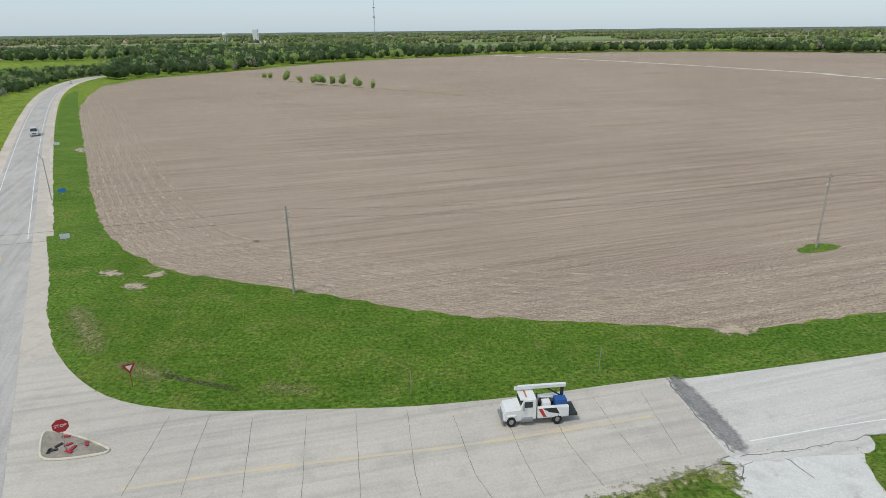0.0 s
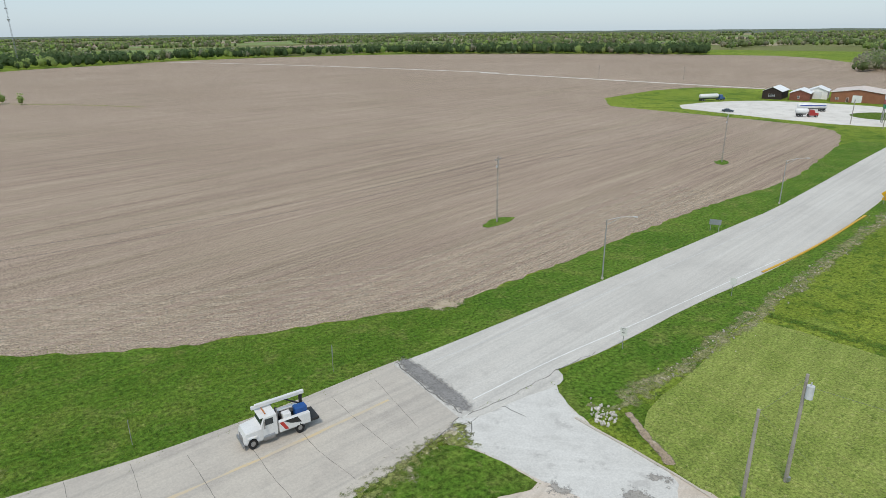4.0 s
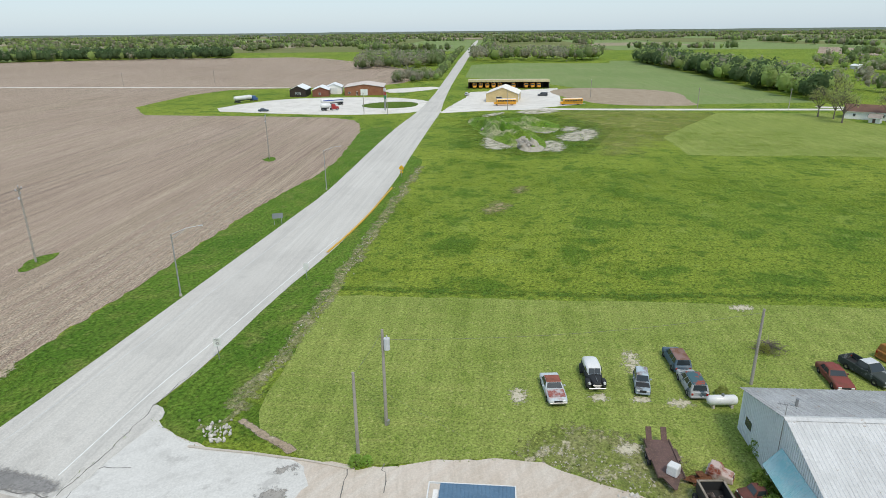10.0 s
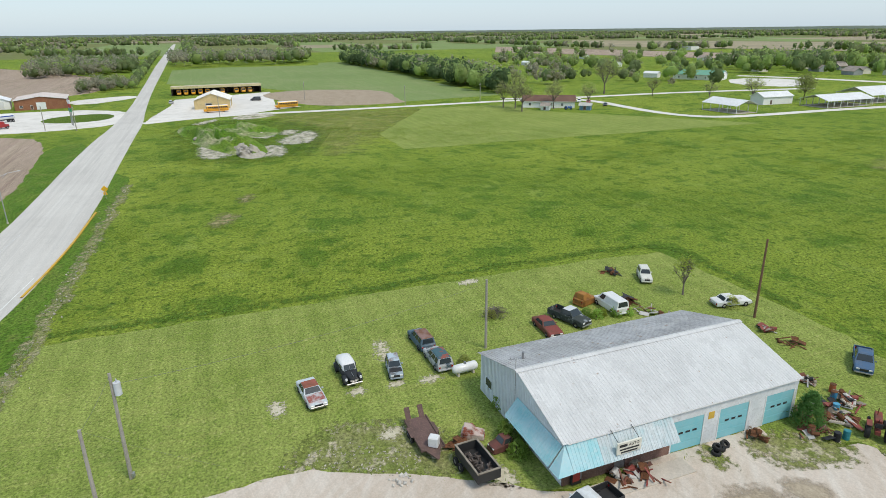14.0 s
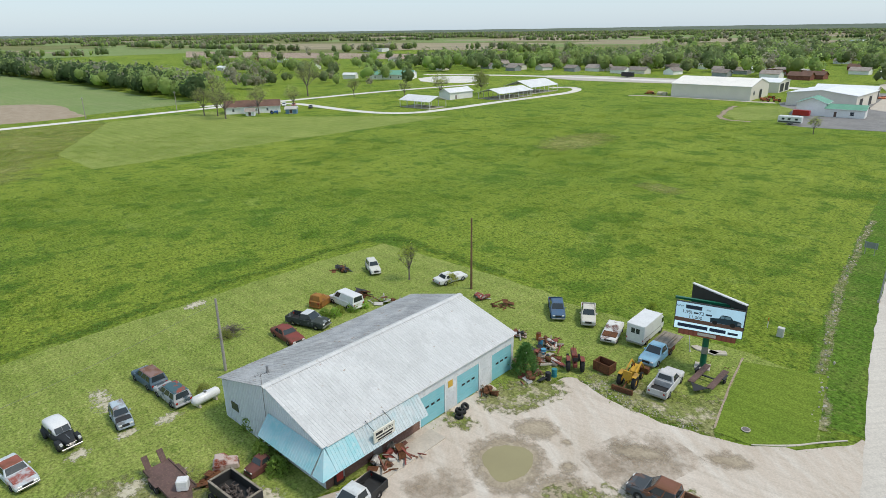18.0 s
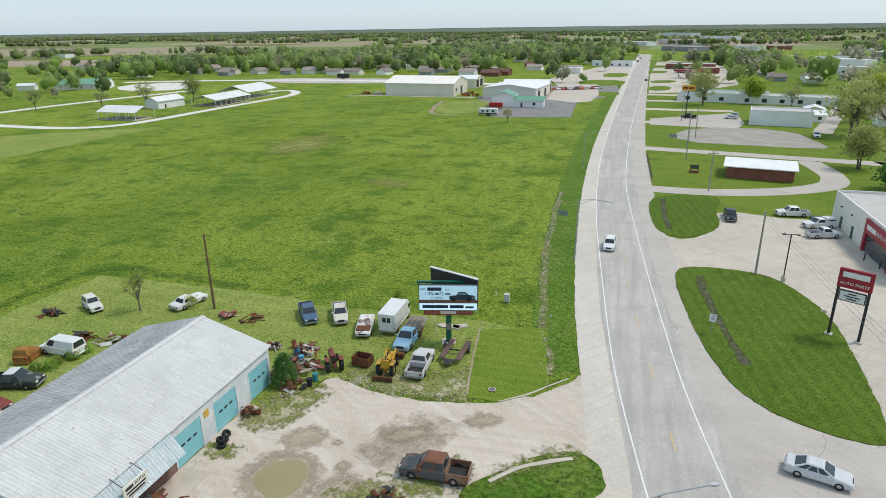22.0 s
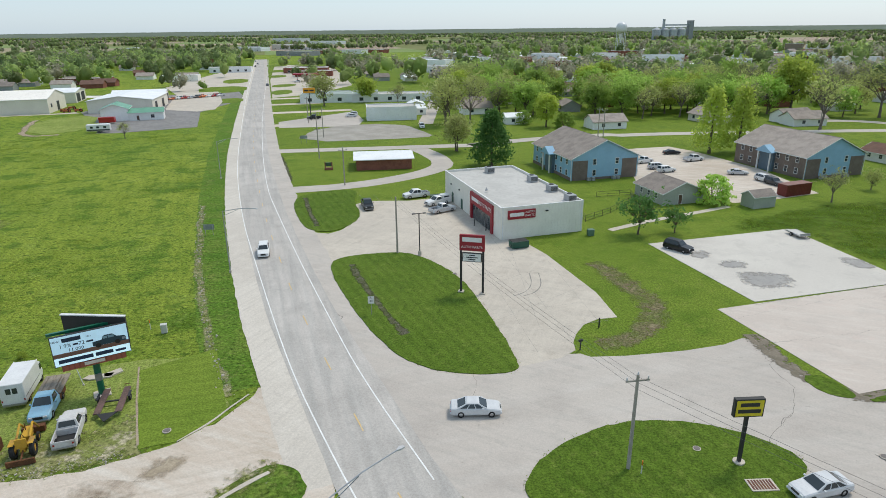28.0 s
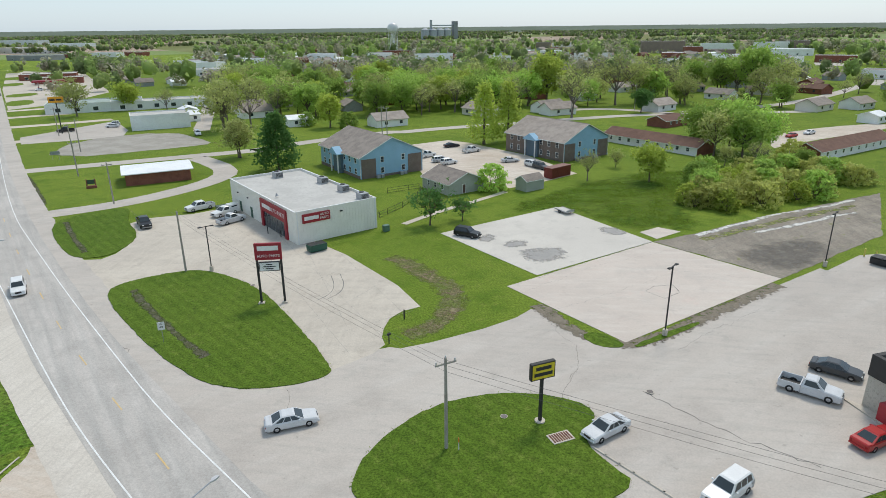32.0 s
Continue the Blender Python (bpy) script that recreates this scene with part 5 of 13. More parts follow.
def tin_panel(length, width=0.92, rib=0.024, th=0.02):
    """A corrugated sheet: x across the ribs, y down its length."""
    prof = []
    n = 3
    for i in range(n):
        a = i * width / n
        prof += [(a, 0), (a + width / n * 0.7, 0), (a + width / n * 0.78, rib), (a + width / n * 0.92, rib)]
    prof.append((width, 0))
    bm = bmesh.new()
    rows = [[bm.verts.new((x, y, z)) for x, z in prof] for y in (0, length)]
    low = [[bm.verts.new((x, y, z - th)) for x, z in prof] for y in (0, length)]
    k = len(prof)
    for i in range(k - 1):
        bm.faces.new((rows[0][i], rows[0][i + 1], rows[1][i + 1], rows[1][i]))
        bm.faces.new((low[0][i], low[1][i], low[1][i + 1], low[0][i + 1]))
        for r in (0, 1):
            bm.faces.new((rows[r][i], low[r][i], low[r][i + 1], rows[r][i + 1]))
    return bm


def panel_run(parent, name, material, length, frame_m, count, step=0.92):
    """A row of equal sheets on one mesh. frame_m maps x along the row, y down the sheets, z outward."""
    first = part(name, tin_panel(length), material, parent, "", frame_m)
    for i in range(1, count):
        again(first, frame_m @ pose(i * step, 0, 0), parent)


def word(text, size, material, m, parent, name="lettering", depth=0.01, align="CENTER"):
    cu = bpy.data.curves.new(name, "FONT")
    cu.body, cu.size, cu.extrude, cu.align_x, cu.align_y = text, size, depth, align, "CENTER"
    cu.resolution_u = 2
    tmp = bpy.data.objects.new(name, cu)
    me = bpy.data.meshes.new_from_object(tmp)
    bpy.data.objects.remove(tmp)
    me.materials.append(material)
    ob = new(name, me)
    ob.parent = parent
    ob.matrix_basis = m
    return ob


def frame_of(origin, ax, ay):
    """A pose with its x and y axes given."""
    ax, ay = Vector(ax).normalized(), Vector(ay).normalized()
    az = ax.cross(ay).normalized()
    ay = az.cross(ax)
    return Matrix.Translation(origin) @ Matrix((ax, ay, az)).transposed().to_4x4()


SL, SW, SE, SR = 25.4, 15.6, 4.2, 6.5
shop = thing("repair_shop", 51.7, -20.7, -71.3, 0.05, "pale blue tin repair shop with aqua awning and three doors", "shop")
k = Vector((0, SW / 2 + 0.15, SR - SE)).normalized()
slope_len = math.hypot(SW / 2 + 0.15, SR - SE) + 0.05
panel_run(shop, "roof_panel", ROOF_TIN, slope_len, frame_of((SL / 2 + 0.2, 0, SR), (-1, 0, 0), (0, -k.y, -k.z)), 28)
# back slope: a darker base than the front, with rust specks and streaks
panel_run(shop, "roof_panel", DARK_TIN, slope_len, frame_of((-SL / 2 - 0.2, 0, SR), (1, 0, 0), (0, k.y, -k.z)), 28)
bm = bmesh.new()
loft(bm, [[(x, -0.35, SR - 0.04), (x, 0, SR + 0.07), (x, 0.35, SR - 0.04), (x, 0, SR + 0.03)] for x in (-SL / 2 - 0.25, SL / 2 + 0.25)])
part("ridge_cap", bm, ROOF_TIN, shop)
for s in (-1, 1):
    bm = bmesh.new()
    x0 = s * (SL / 2 - 0.14)
    loft(bm, [[(x0 + d, -SW / 2 + 0.14, 0), (x0 + d, SW / 2 - 0.14, 0), (x0 + d, SW / 2 - 0.14, SE - 0.06), (x0 + d, 0, SR - 0.1), (x0 + d, -SW / 2 + 0.14, SE - 0.06)] for d in (-0.06, 0.06)])
    part("gable_wall", bm, WALL_TIN, shop)
    for i in range(17):
        y = -SW / 2 + 0.15 + i * 0.9
        w = min(0.86, SW / 2 - 0.1 - y)
        top = lambda yy: SE - 0.05 + (SR - SE - 0.03) * (1 - abs(yy) / (SW / 2))
        bm = bmesh.new()
        xo = s * (SL / 2 - 0.05)
        for j in range(3):
            a, b = y + w * j / 3, y + w * (j / 3 + 0.2)
            loft(bm, [[(xo, a, 0.1), (xo + s * 0.035, a + 0.02, 0.1), (xo + s * 0.035, b, 0.1), (xo, b + 0.03, 0.1)], [(xo, a, top(a)), (xo + s * 0.035, a + 0.02, top(a)), (xo + s * 0.035, b, top(b)), (xo, b + 0.03, top(b))]])
        part("wall_rib", bm, WALL_TIN, shop)
bm = bmesh.new()
box(bm, -SL / 2 + 0.1, SL / 2 - 0.1, SW / 2 - 0.14, SW / 2, 0, SE - 0.05)
part("back_wall", bm, WALL_TIN, shop)
DOORS = [(-1.85, 1.6), (3.3, 6.75), (8.75, 12.25)]
FRONT_TIN = mat("front_tin", (0.70, 0.72, 0.73), (0.6, 0.63, 0.64), (0.5, 0.5, 0.5), scale=0.5, fine=4, rough=0.6)
edges = [-SL / 2 + 0.1] + [v for d in DOORS for v in d] + [SL / 2 - 0.1]
for a, b in zip(edges[2::2], edges[3::2]):
    part("front_wall", box(bmesh.new(), a, b, -SW / 2 - 0.0, -SW / 2 + 0.14, 0, SE - 0.05), FRONT_TIN, shop)
for a, b in DOORS:
    part("lintel", box(bmesh.new(), a, b, -SW / 2, -SW / 2 + 0.14, 3.15, SE - 0.05), FRONT_TIN, shop)
part("front_wall", box(bmesh.new(), edges[0], edges[1], -SW / 2, -SW / 2 + 0.14, 2.6, SE - 0.05), FRONT_TIN, shop)
for a, b in DOORS:
    d = part("garage_door", box(bmesh.new(), a, b, -SW / 2 + 0.06, -SW / 2 + 0.12, 0.02, 3.15), AQUA_DOOR, shop, "faded aqua sectional garage door")
    for j in range(4):
        part("section", box(bmesh.new(), a + 0.02, b - 0.02, -SW / 2 + 0.03, -SW / 2 + 0.06, 0.05 + j * 0.78, 0.05 + j * 0.78 + 0.74, 0.01), AQUA_DOOR, d)
    for j in range(3):
        u = a + (b - a) * (0.2 + 0.22 * j) + 0.1
        part("pane", box(bmesh.new(), u, u + 0.46, -SW / 2 + 0.015, -SW / 2 + 0.05, 1.72, 1.92), BLACK, d)
    for u in (a - 0.07, b - 0.05):
        part("jamb", box(bmesh.new(), u, u + 0.12, -SW / 2 - 0.03, -SW / 2 + 0.1, 0, 3.15), TRIM, shop)
# brick shop front under the awning
OLD_BRICK = mat("shop_brick", (0.22, 0.13, 0.10), (0.16, 0.09, 0.07), (0.3, 0.2, 0.16), scale=0.8, fine=7, rough=0.9, bump=0.2)
for a, b, z1 in ((edges[0], -9.6, 2.6), (-9.6, -8.4, 0.9), (-8.4, -7.6, 2.6), (-6.5, -5.9, 2.6), (-5.9, -2.6, 0.9), (-2.6, edges[1], 2.6)):
    part("brick_front", box(bmesh.new(), a, b, -SW / 2, -SW / 2 + 0.14, 0, z1), OLD_BRICK, shop)
for a, b in ((-9.6, -8.4), (-5.9, -4.3), (-4.2, -2.6)):
    part("shop_window", box(bmesh.new(), a, b, -SW / 2 + 0.05, -SW / 2 + 0.09, 0.9, 2.6), DARK_GLASS, shop)
part("entrance_door", box(bmesh.new(), -7.6, -6.5, -SW / 2 + 0.05, -SW / 2 + 0.1, 0.02, 2.6), plain("weathered_door", (0.25, 0.22, 0.2)), shop)
part("side_window", box(bmesh.new(), -SL / 2 + 0.02 - 0.04, -SL / 2 + 0.1, 5.1, 6.3, 1.5, 2.3), DARK_GLASS, shop)
# awning: sheets that slope out from the eaves along the front and round the corner
tilt = Vector((0, -1.45, -1.75)).normalized()
al = math.hypot(1.45, 1.75)
for i in range(11):
    fm = frame_of((-SL / 2 + 0.15 + (i + 1) * 0.94, -SW / 2 - 0.02, SE - 0.1), (-1, 0, 0), tilt)
    part("awning_sheet", tin_panel(al, 0.93), AQUA_GREY if i > 2 else AQUA, shop, "", fm)
for i in range(8):
    fm = frame_of((-SL / 2 - 0.02, -SW / 2 + 0.1 + i * 0.94, SE - 0.35), (0, 1, 0), (-1.25, 0, -1.6))
    part("awning_sheet", tin_panel(math.hypot(1.25, 1.6), 0.93), AQUA, shop, "", fm)
bm = bmesh.new()
q = [(-SL / 2 + 0.1, -SW / 2 - 0.02, SE - 0.12), (-SL / 2 - 1.25, -SW / 2 - 0.1, SE - 1.95), (-SL / 2 - 1.2, -SW / 2 - 1.4, SE - 1.98), (-SL / 2 + 0.2, -SW / 2 - 1.47, SE - 1.85)]
loft(bm, [[Vector(p) for p in q], [Vector(p) - Vector((0, 0, 0.03)) for p in q]])
part("awning_corner", bm, AQUA, shop)
sgn = part("shop_sign", box(bmesh.new(), -8.55, -6.2, -SW / 2 - 1.35, -SW / 2 - 1.2, 2.75, 3.85, 0.02), plain("sign_cream", (0.72, 0.70, 0.60)), shop, "cream lightbox sign on brackets")
word("AUTO", 0.36, BLACK, frame_of((-6.95, -SW / 2 - 1.36, 3.55), (1, 0, 0), (0, 0, 1)), sgn)
for zz, w in ((3.2, 0.95), (2.93, 0.8)):
    part("text_bar", box(bmesh.new(), -7.37 - w, -7.37 + w, -SW / 2 - 1.365, -SW / 2 - 1.34, zz - 0.07, zz + 0.07), BLACK, sgn)
part("text_bar", box(bmesh.new(), -8.35, -7.6, -SW / 2 - 1.365, -SW / 2 - 1.34, 3.43, 3.67), BLACK, sgn)
for x in (-8.4, -6.4):
    part("bracket", rod(bmesh.new(), (x, -SW / 2 - 1.25, 3.8), (x, -SW / 2 - 0.1, 4.35), 0.03, seg=5), BLACK, shop)
part("notice", box(bmesh.new(), 2.05, 2.7, -SW / 2 - 0.03, -SW / 2 - 0.0, 2.5, 3.2), plain("amber_notice", (0.62, 0.4, 0.06)), shop)
part("antenna", rod(bmesh.new(), (-SL / 2 - 0.06, 0.2, 2.2), (-SL / 2 - 0.06, 0.2, 7.6), 0.03, seg=5), CHROME, shop)
bm = bmesh.new()
rod(bm, (-SL / 2 - 0.7, 0.4, 7.5), (-SL / 2 + 0.7, 0.0, 7.5), 0.012, seg=4)
for u in (-0.5, -0.2, 0.15, 0.5):
    rod(bm, (-SL / 2 + u - 0.1, 0.2 - u * 0.28 - 0.35, 7.5), (-SL / 2 + u + 0.1, 0.2 - u * 0.28 + 0.35, 7.5), 0.008, seg=4)
part("aerial", bm, BLACK, shop)
part("roof_vent", rod(bmesh.new(), (-SL / 2 + 2.2, 3.0, 5.4), (-SL / 2 + 2.2, 3.0, 6.3), 0.12, seg=8), CHROME, shop)
bm = bmesh.new()
for i in range(9):
    rng_x = -SL / 2 + 0.3 + i * 2.75
    part("gutter", box(bmesh.new(), rng_x, rng_x + 2.74, -SW / 2 - 0.22, -SW / 2 - 0.14, SE - 0.12, SE - 0.02), TRIM, shop)
sheet("shop_step", [(39.2, -11.0), (37.6, -11.6), (41.3, -22.8), (43.1, -22.2)], 0.16, CONC, rounds=0, label="worn concrete walk before the shop front", category="walk")

vend = thing("vending_machine", 40.70, -12.34, -71.3, 0.16, "black drink vending machine with red lit front", "vending machine")
part("cabinet", box(bmesh.new(), -0.45, 0.45, -0.4, 0.4, 0, 1.85, 0.03), BLACK, vend)
part("front_panel", box(bmesh.new(), -0.4, 0.25, -0.43, -0.4, 0.35, 1.75), plain("vending_red", (0.4, 0.05, 0.04)), vend)
part("button_column", box(bmesh.new(), 0.27, 0.4, -0.43, -0.4, 0.5, 1.6), CHROME, vend)

# ---- billboard ----
bb = thing("billboard", 38.3, -53.1, 34.0, 0, "digital billboard on a green steel pole", "billboard")
bb.scale = (1, 1, 0.96)
GREEN = paint("pole_green", (0.01, 0.13, 0.07))
part("pole", rod(bmesh.new(), (0, 0, 0), (0, 0, 5.2), 0.33, seg=14), GREEN, bb)
part("footing", box(bmesh.new(), -0.8, 0.8, -0.7, 0.7, 0, 0.16, 0.03), CONC, bb)
part("service_box", box(bmesh.new(), -0.3, 0.3, 0.33, 0.5, 1.9, 2.7), CHROME, bb)
FACE = plain("screen_pale_blue", (0.34, 0.50, 0.60), 0.4)
STRIP = plain("screen_light_blue", (0.50, 0.70, 0.78), 0.4)
for m, c in ((FACE, (0.33, 0.50, 0.60)), (STRIP, (0.52, 0.72, 0.80))):
    lit = m.node_tree.nodes["Principled BSDF"]
    lit.inputs["Emission Color"].default_value = (*c, 1)
    lit.inputs["Emission Strength"].default_value = 0.6
face = part("screen", box(bmesh.new(), -3.35, 3.35, 0.9, 1.15, 4.8, 8.1, 0.02), BLACK, bb)
part("panel", box(bmesh.new(), -3.28, 3.28, 1.15, 1.16, 4.87, 8.03), FACE, face)
part("banner", box(bmesh.new(), -3.28, 3.28, 1.16, 1.166, 5.75, 6.2), plain("screen_dark_earth", (0.17, 0.085, 0.06)), face)
INK = plain("screen_ink", (0.015, 0.03, 0.06))
fm = lambda u, z, d=1.17: frame_of((-u, d, z), (-1, 0, 0), (0, 0, 1))
word("NEW", 0.3, INK, fm(-2.9, 7.55), face)
word("1.9%", 0.55, INK, fm(-2.15, 6.95), face)
word("72", 0.55, INK, fm(-0.75, 6.95), face)
word("11,000", 0.5, INK, fm(-1.3, 6.42), face)
word("2023", 0.22, INK, fm(-0.1, 7.5), face)
part("text_bar", box(bmesh.new(), 0.75, 2.35, 1.16, 1.172, 7.35, 7.78), INK, face)
part("white_strip", box(bmesh.new(), -3.28, 3.28, 1.16, 1.167, 4.87, 5.75), STRIP, face)
for a, b, h in ((-2.9, -1.95, 0.26), (-1.75, -0.2, 0.4), (0.0, 2.95, 0.4)):
    part("text_bar", box(bmesh.new(), a, b, 1.167, 1.174, 5.12, 5.12 + h), plain("screen_navy", (0.012, 0.03, 0.07)), face)
part("text_bar", box(bmesh.new(), 1.05, 1.5, 1.16, 1.172, 6.86, 7.04), INK, face)
part("text_bar", box(bmesh.new(), -0.25, 0.35, 1.16, 1.172, 6.86, 7.04), INK, face)
bm = bmesh.new()
loft(bm, [[(-x, d, z) for x, z in ((0.15, 6.22), (0.12, 6.72), (0.95, 6.8), (1.1, 7.16), (1.3, 7.24), (1.95, 7.22), (2.3, 6.86), (2.95, 6.76), (3.08, 6.6), (3.08, 6.2))] for d in (1.166, 1.172)])
part("pictured_truck", bm, plain("screen_truck", (0.02, 0.05, 0.07)), face)
for u0, u1 in ((1.08, 1.45), (1.52, 2.05)):
    part("pictured_window", box(bmesh.new(), -u1, -u0, 1.172, 1.176, 6.85, 7.12), plain("screen_window", (0.20, 0.32, 0.38)), face)
for u in (0.6, 2.3):
    part("pictured_wheel", rod(bmesh.new(), (-u, 1.172, 6.24), (-u, 1.178, 6.24), 0.25, seg=16), plain("screen_wheel", (0.012, 0.012, 0.014)), face)
part("pictured_grille", box(bmesh.new(), -3.06, -2.72, 1.172, 1.176, 6.36, 6.62), plain("screen_grille", (0.25, 0.28, 0.30)), face)
part("skirt", box(bmesh.new(), -2.8, 2.8, 0.85, 1.05, 4.15, 4.8), plain("skirt_red", (0.28, 0.08, 0.05), 0.7), bb)
for i in range(12):
    part("slat", box(bmesh.new(), -2.75 + i * 0.46, -2.45 + i * 0.46, 1.05, 1.09, 4.17, 4.79), plain("skirt_red_light", (0.34, 0.1, 0.06), 0.7), bb)
part("name_plate", box(bmesh.new(), -0.9, 0.9, 1.09, 1.14, 4.35, 4.7, 0.02), plain("plate_cream", (0.65, 0.58, 0.5)), bb)
back = frame_of((-3.35, 0.75, 0), (math.cos(radians(-35)), math.sin(radians(-35)), 0), (0, 0, 1))
bp = part("rear_screen", box(bmesh.new(), 0, 6.7, 5.6, 8.6, -0.12, 0.12, 0.02), BLACK, bb, "", back)
part("rear_frame", box(bmesh.new(), 0, 6.75, 8.6, 8.72, -0.16, 0.16), TRIM, bp)
for i in range(4):
    part("rear_strut", box(bmesh.new(), 0.7 + i * 1.7, 0.82 + i * 1.7, 5.7, 8.5, 0.12, 0.26), GREEN, bp)
part("beam", box(bmesh.new(), -3.0, 3.0, 0.35, 0.6, 5.0, 5.3), GREEN, bb)
part("beam", box(bmesh.new(), -2.8, 3.6, -0.5, -0.2, 7.7, 7.95), GREEN, bb)
for x in (-2, 0, 2):
    part("upright", box(bmesh.new(), x - 0.1, x + 0.1, 0.6, 0.9, 4.9, 8.0), GREEN, bb)

# ---- parts store ----
STORE_WALL = mat("cream_ribbed_steel", (0.80, 0.78, 0.71), (0.74, 0.72, 0.65), (0.66, 0.64, 0.58), scale=0.3, fine=4, rough=0.6)
STORE_ROOF = mat("pale_membrane_roof", (0.52, 0.505, 0.47), (0.45, 0.435, 0.405), (0.39, 0.375, 0.35), scale=0.18, fine=1.5, rough=0.8)
RED = paint("sign_red", (0.30, 0.014, 0.026), 0.5)
ML, MW, MH = 32.3, 15.9, 5.7
store = flat_block("parts_store", -5.9, -121.4, -69.6, ML, MW, MH, STORE_WALL, STORE_ROOF, "cream ribbed-steel auto parts store with red front", "store", z=0.05)
wp = wall_poses(ML, MW)
for side, run in (("E", MW), ("N", ML), ("W", MW)):
    first = None
    for i in range(int(run / 0.6)):
        m = wp[side] @ pose(i * 0.6, 0, 0)
        if first is None:
            first = part("wall_rib", box(bmesh.new(), 0.1, 0.3, 0.0, 0.035, 0.1, MH - 0.05), STORE_WALL, store, "", m)
        else:
            again(first, m, store)
lot_side = Matrix.Translation((-ML / 2, MW / 2, 0.0))
a, b = 3.4, 15.2
for u in (a, b - 0.9):
    part("red_pier", box(bmesh.new(), u, u + 0.9, -0.05, 0.35, 0, 5.3, 0.02), RED, store, "", lot_side)
part("red_header", box(bmesh.new(), a + 0.9, b - 0.9, -0.05, 0.35, 3.1, 5.3), RED, store, "", lot_side)
for i in range(6):
    u = a + 1.0 + i * (b - a - 2.0) / 6
    f = part("shop_window", box(bmesh.new(), u + 0.04, u + 1.58, 0.0, 0.1, 0.1, 3.05), CHROME, store, "", lot_side)
    part("pane", box(bmesh.new(), u + 0.12, u + 1.5, 0.1, 0.12, 0.2, 2.95), DARK_GLASS, f)
word("AUTO PARTS", 1.05, TRIM, lot_side @ frame_of((a + 3.6, 0.37, 4.2), (-1, 0, 0), (0, 0, 1)), store)
part("name_bar", box(bmesh.new(), b - 4.9, b - 1.1, 0.35, 0.4, 3.85, 4.6, 0.03), TRIM, store, "", lot_side)
for u, w in ((20.5, 1.0), (26.5, 1.0)):
    f = part("door", box(bmesh.new(), u, u + w, 0.0, 0.06, 0, 2.15), plain("green_steel_door", (0.05, 0.12, 0.08)), store, "", lot_side)
for u in (22.0, 27.5):
    part("wall_lamp", box(bmesh.new(), u, u + 0.4, 0, 0.3, 3.7, 3.9, 0.03), BLACK, store, "", lot_side)
end = frame_of((-ML / 2, MW / 2, 0), (0, -1, 0), (-1, 0, 0)) @ Matrix.Rotation(0, 4, "X")
END = Matrix.Translation((-ML / 2, MW / 2, 0))
sg = part("wall_sign", box(bmesh.new(), -0.3, 0, -6.4, -1.2, 3.6, 5.2, 0.03), RED, store, "dark red store sign", END)
ef = lambda u, z: frame_of((-0.31, -u, z), (0, -1, 0), (0, 0, 1))
word("AUTO", 0.62, TRIM, ef(5.3, 4.75), sg)
word("PARTS", 0.62, TRIM, ef(5.3, 4.1), sg)
part("name_bar", box(bmesh.new(), -0.33, -0.3, -4.2, -1.5, 4.1, 4.75, 0.02), TRIM, sg)
part("wall_lamp", box(bmesh.new(), -0.3, 0, -8.9, -8.4, 4.5, 4.7, 0.03), BLACK, store, "", END)
for u in (0.2, MW - 0.4):
    part("corner_trim", box(bmesh.new(), -0.06, 0.0, -u - 0.2, -u, 0, MH), TRIM, store, "", END)
HVAC = plain("grey_steel_casing", (0.38, 0.39, 0.40), 0.5, 0.3)
for x, y in ((-14.3, -6.2), (-6.8, -6.3), (1.8, -6.2), (12.4, -1.0)):
    ac = part("rooftop_unit", box(bmesh.new(), x - 1.0, x + 1.0, y - 0.8, y + 0.8, MH - 0.3, MH + 0.95, 0.04), HVAC, store)
    part("fan_grille", rod(bmesh.new(), (x + 0.3, y, MH + 0.95), (x + 0.3, y, MH + 1.05), 0.5, seg=14), BLACK, ac)
    for j in range(5):
        part("louvre", box(bmesh.new(), x - 1.03, x - 1.0, y - 0.7, y + 0.7, MH + 0.0 + j * 0.17, MH + 0.09 + j * 0.17), BLACK, ac)
part("roof_dish", rod(bmesh.new(), (-3.5, 5.8, MH), (-3.3, 5.8, MH + 0.6), 0.35, 0.05, 10), CHROME, store)

# ---- apartment houses ----
BLUE = mat("blue_lap_siding", (0.27, 0.45, 0.59), (0.245, 0.41, 0.54), (0.32, 0.49, 0.61), scale=0.4, fine=5, rough=0.7)
TAUPE = mat("taupe_brick", (0.185, 0.145, 0.12), (0.15, 0.115, 0.095), (0.24, 0.2, 0.17), scale=0.6, fine=7, rough=0.9, bump=0.2)
LAP = mat("sage_lap_siding", (0.36, 0.38, 0.33), (0.32, 0.34, 0.29), (0.4, 0.41, 0.37), scale=0.4, fine=5, rough=0.7)


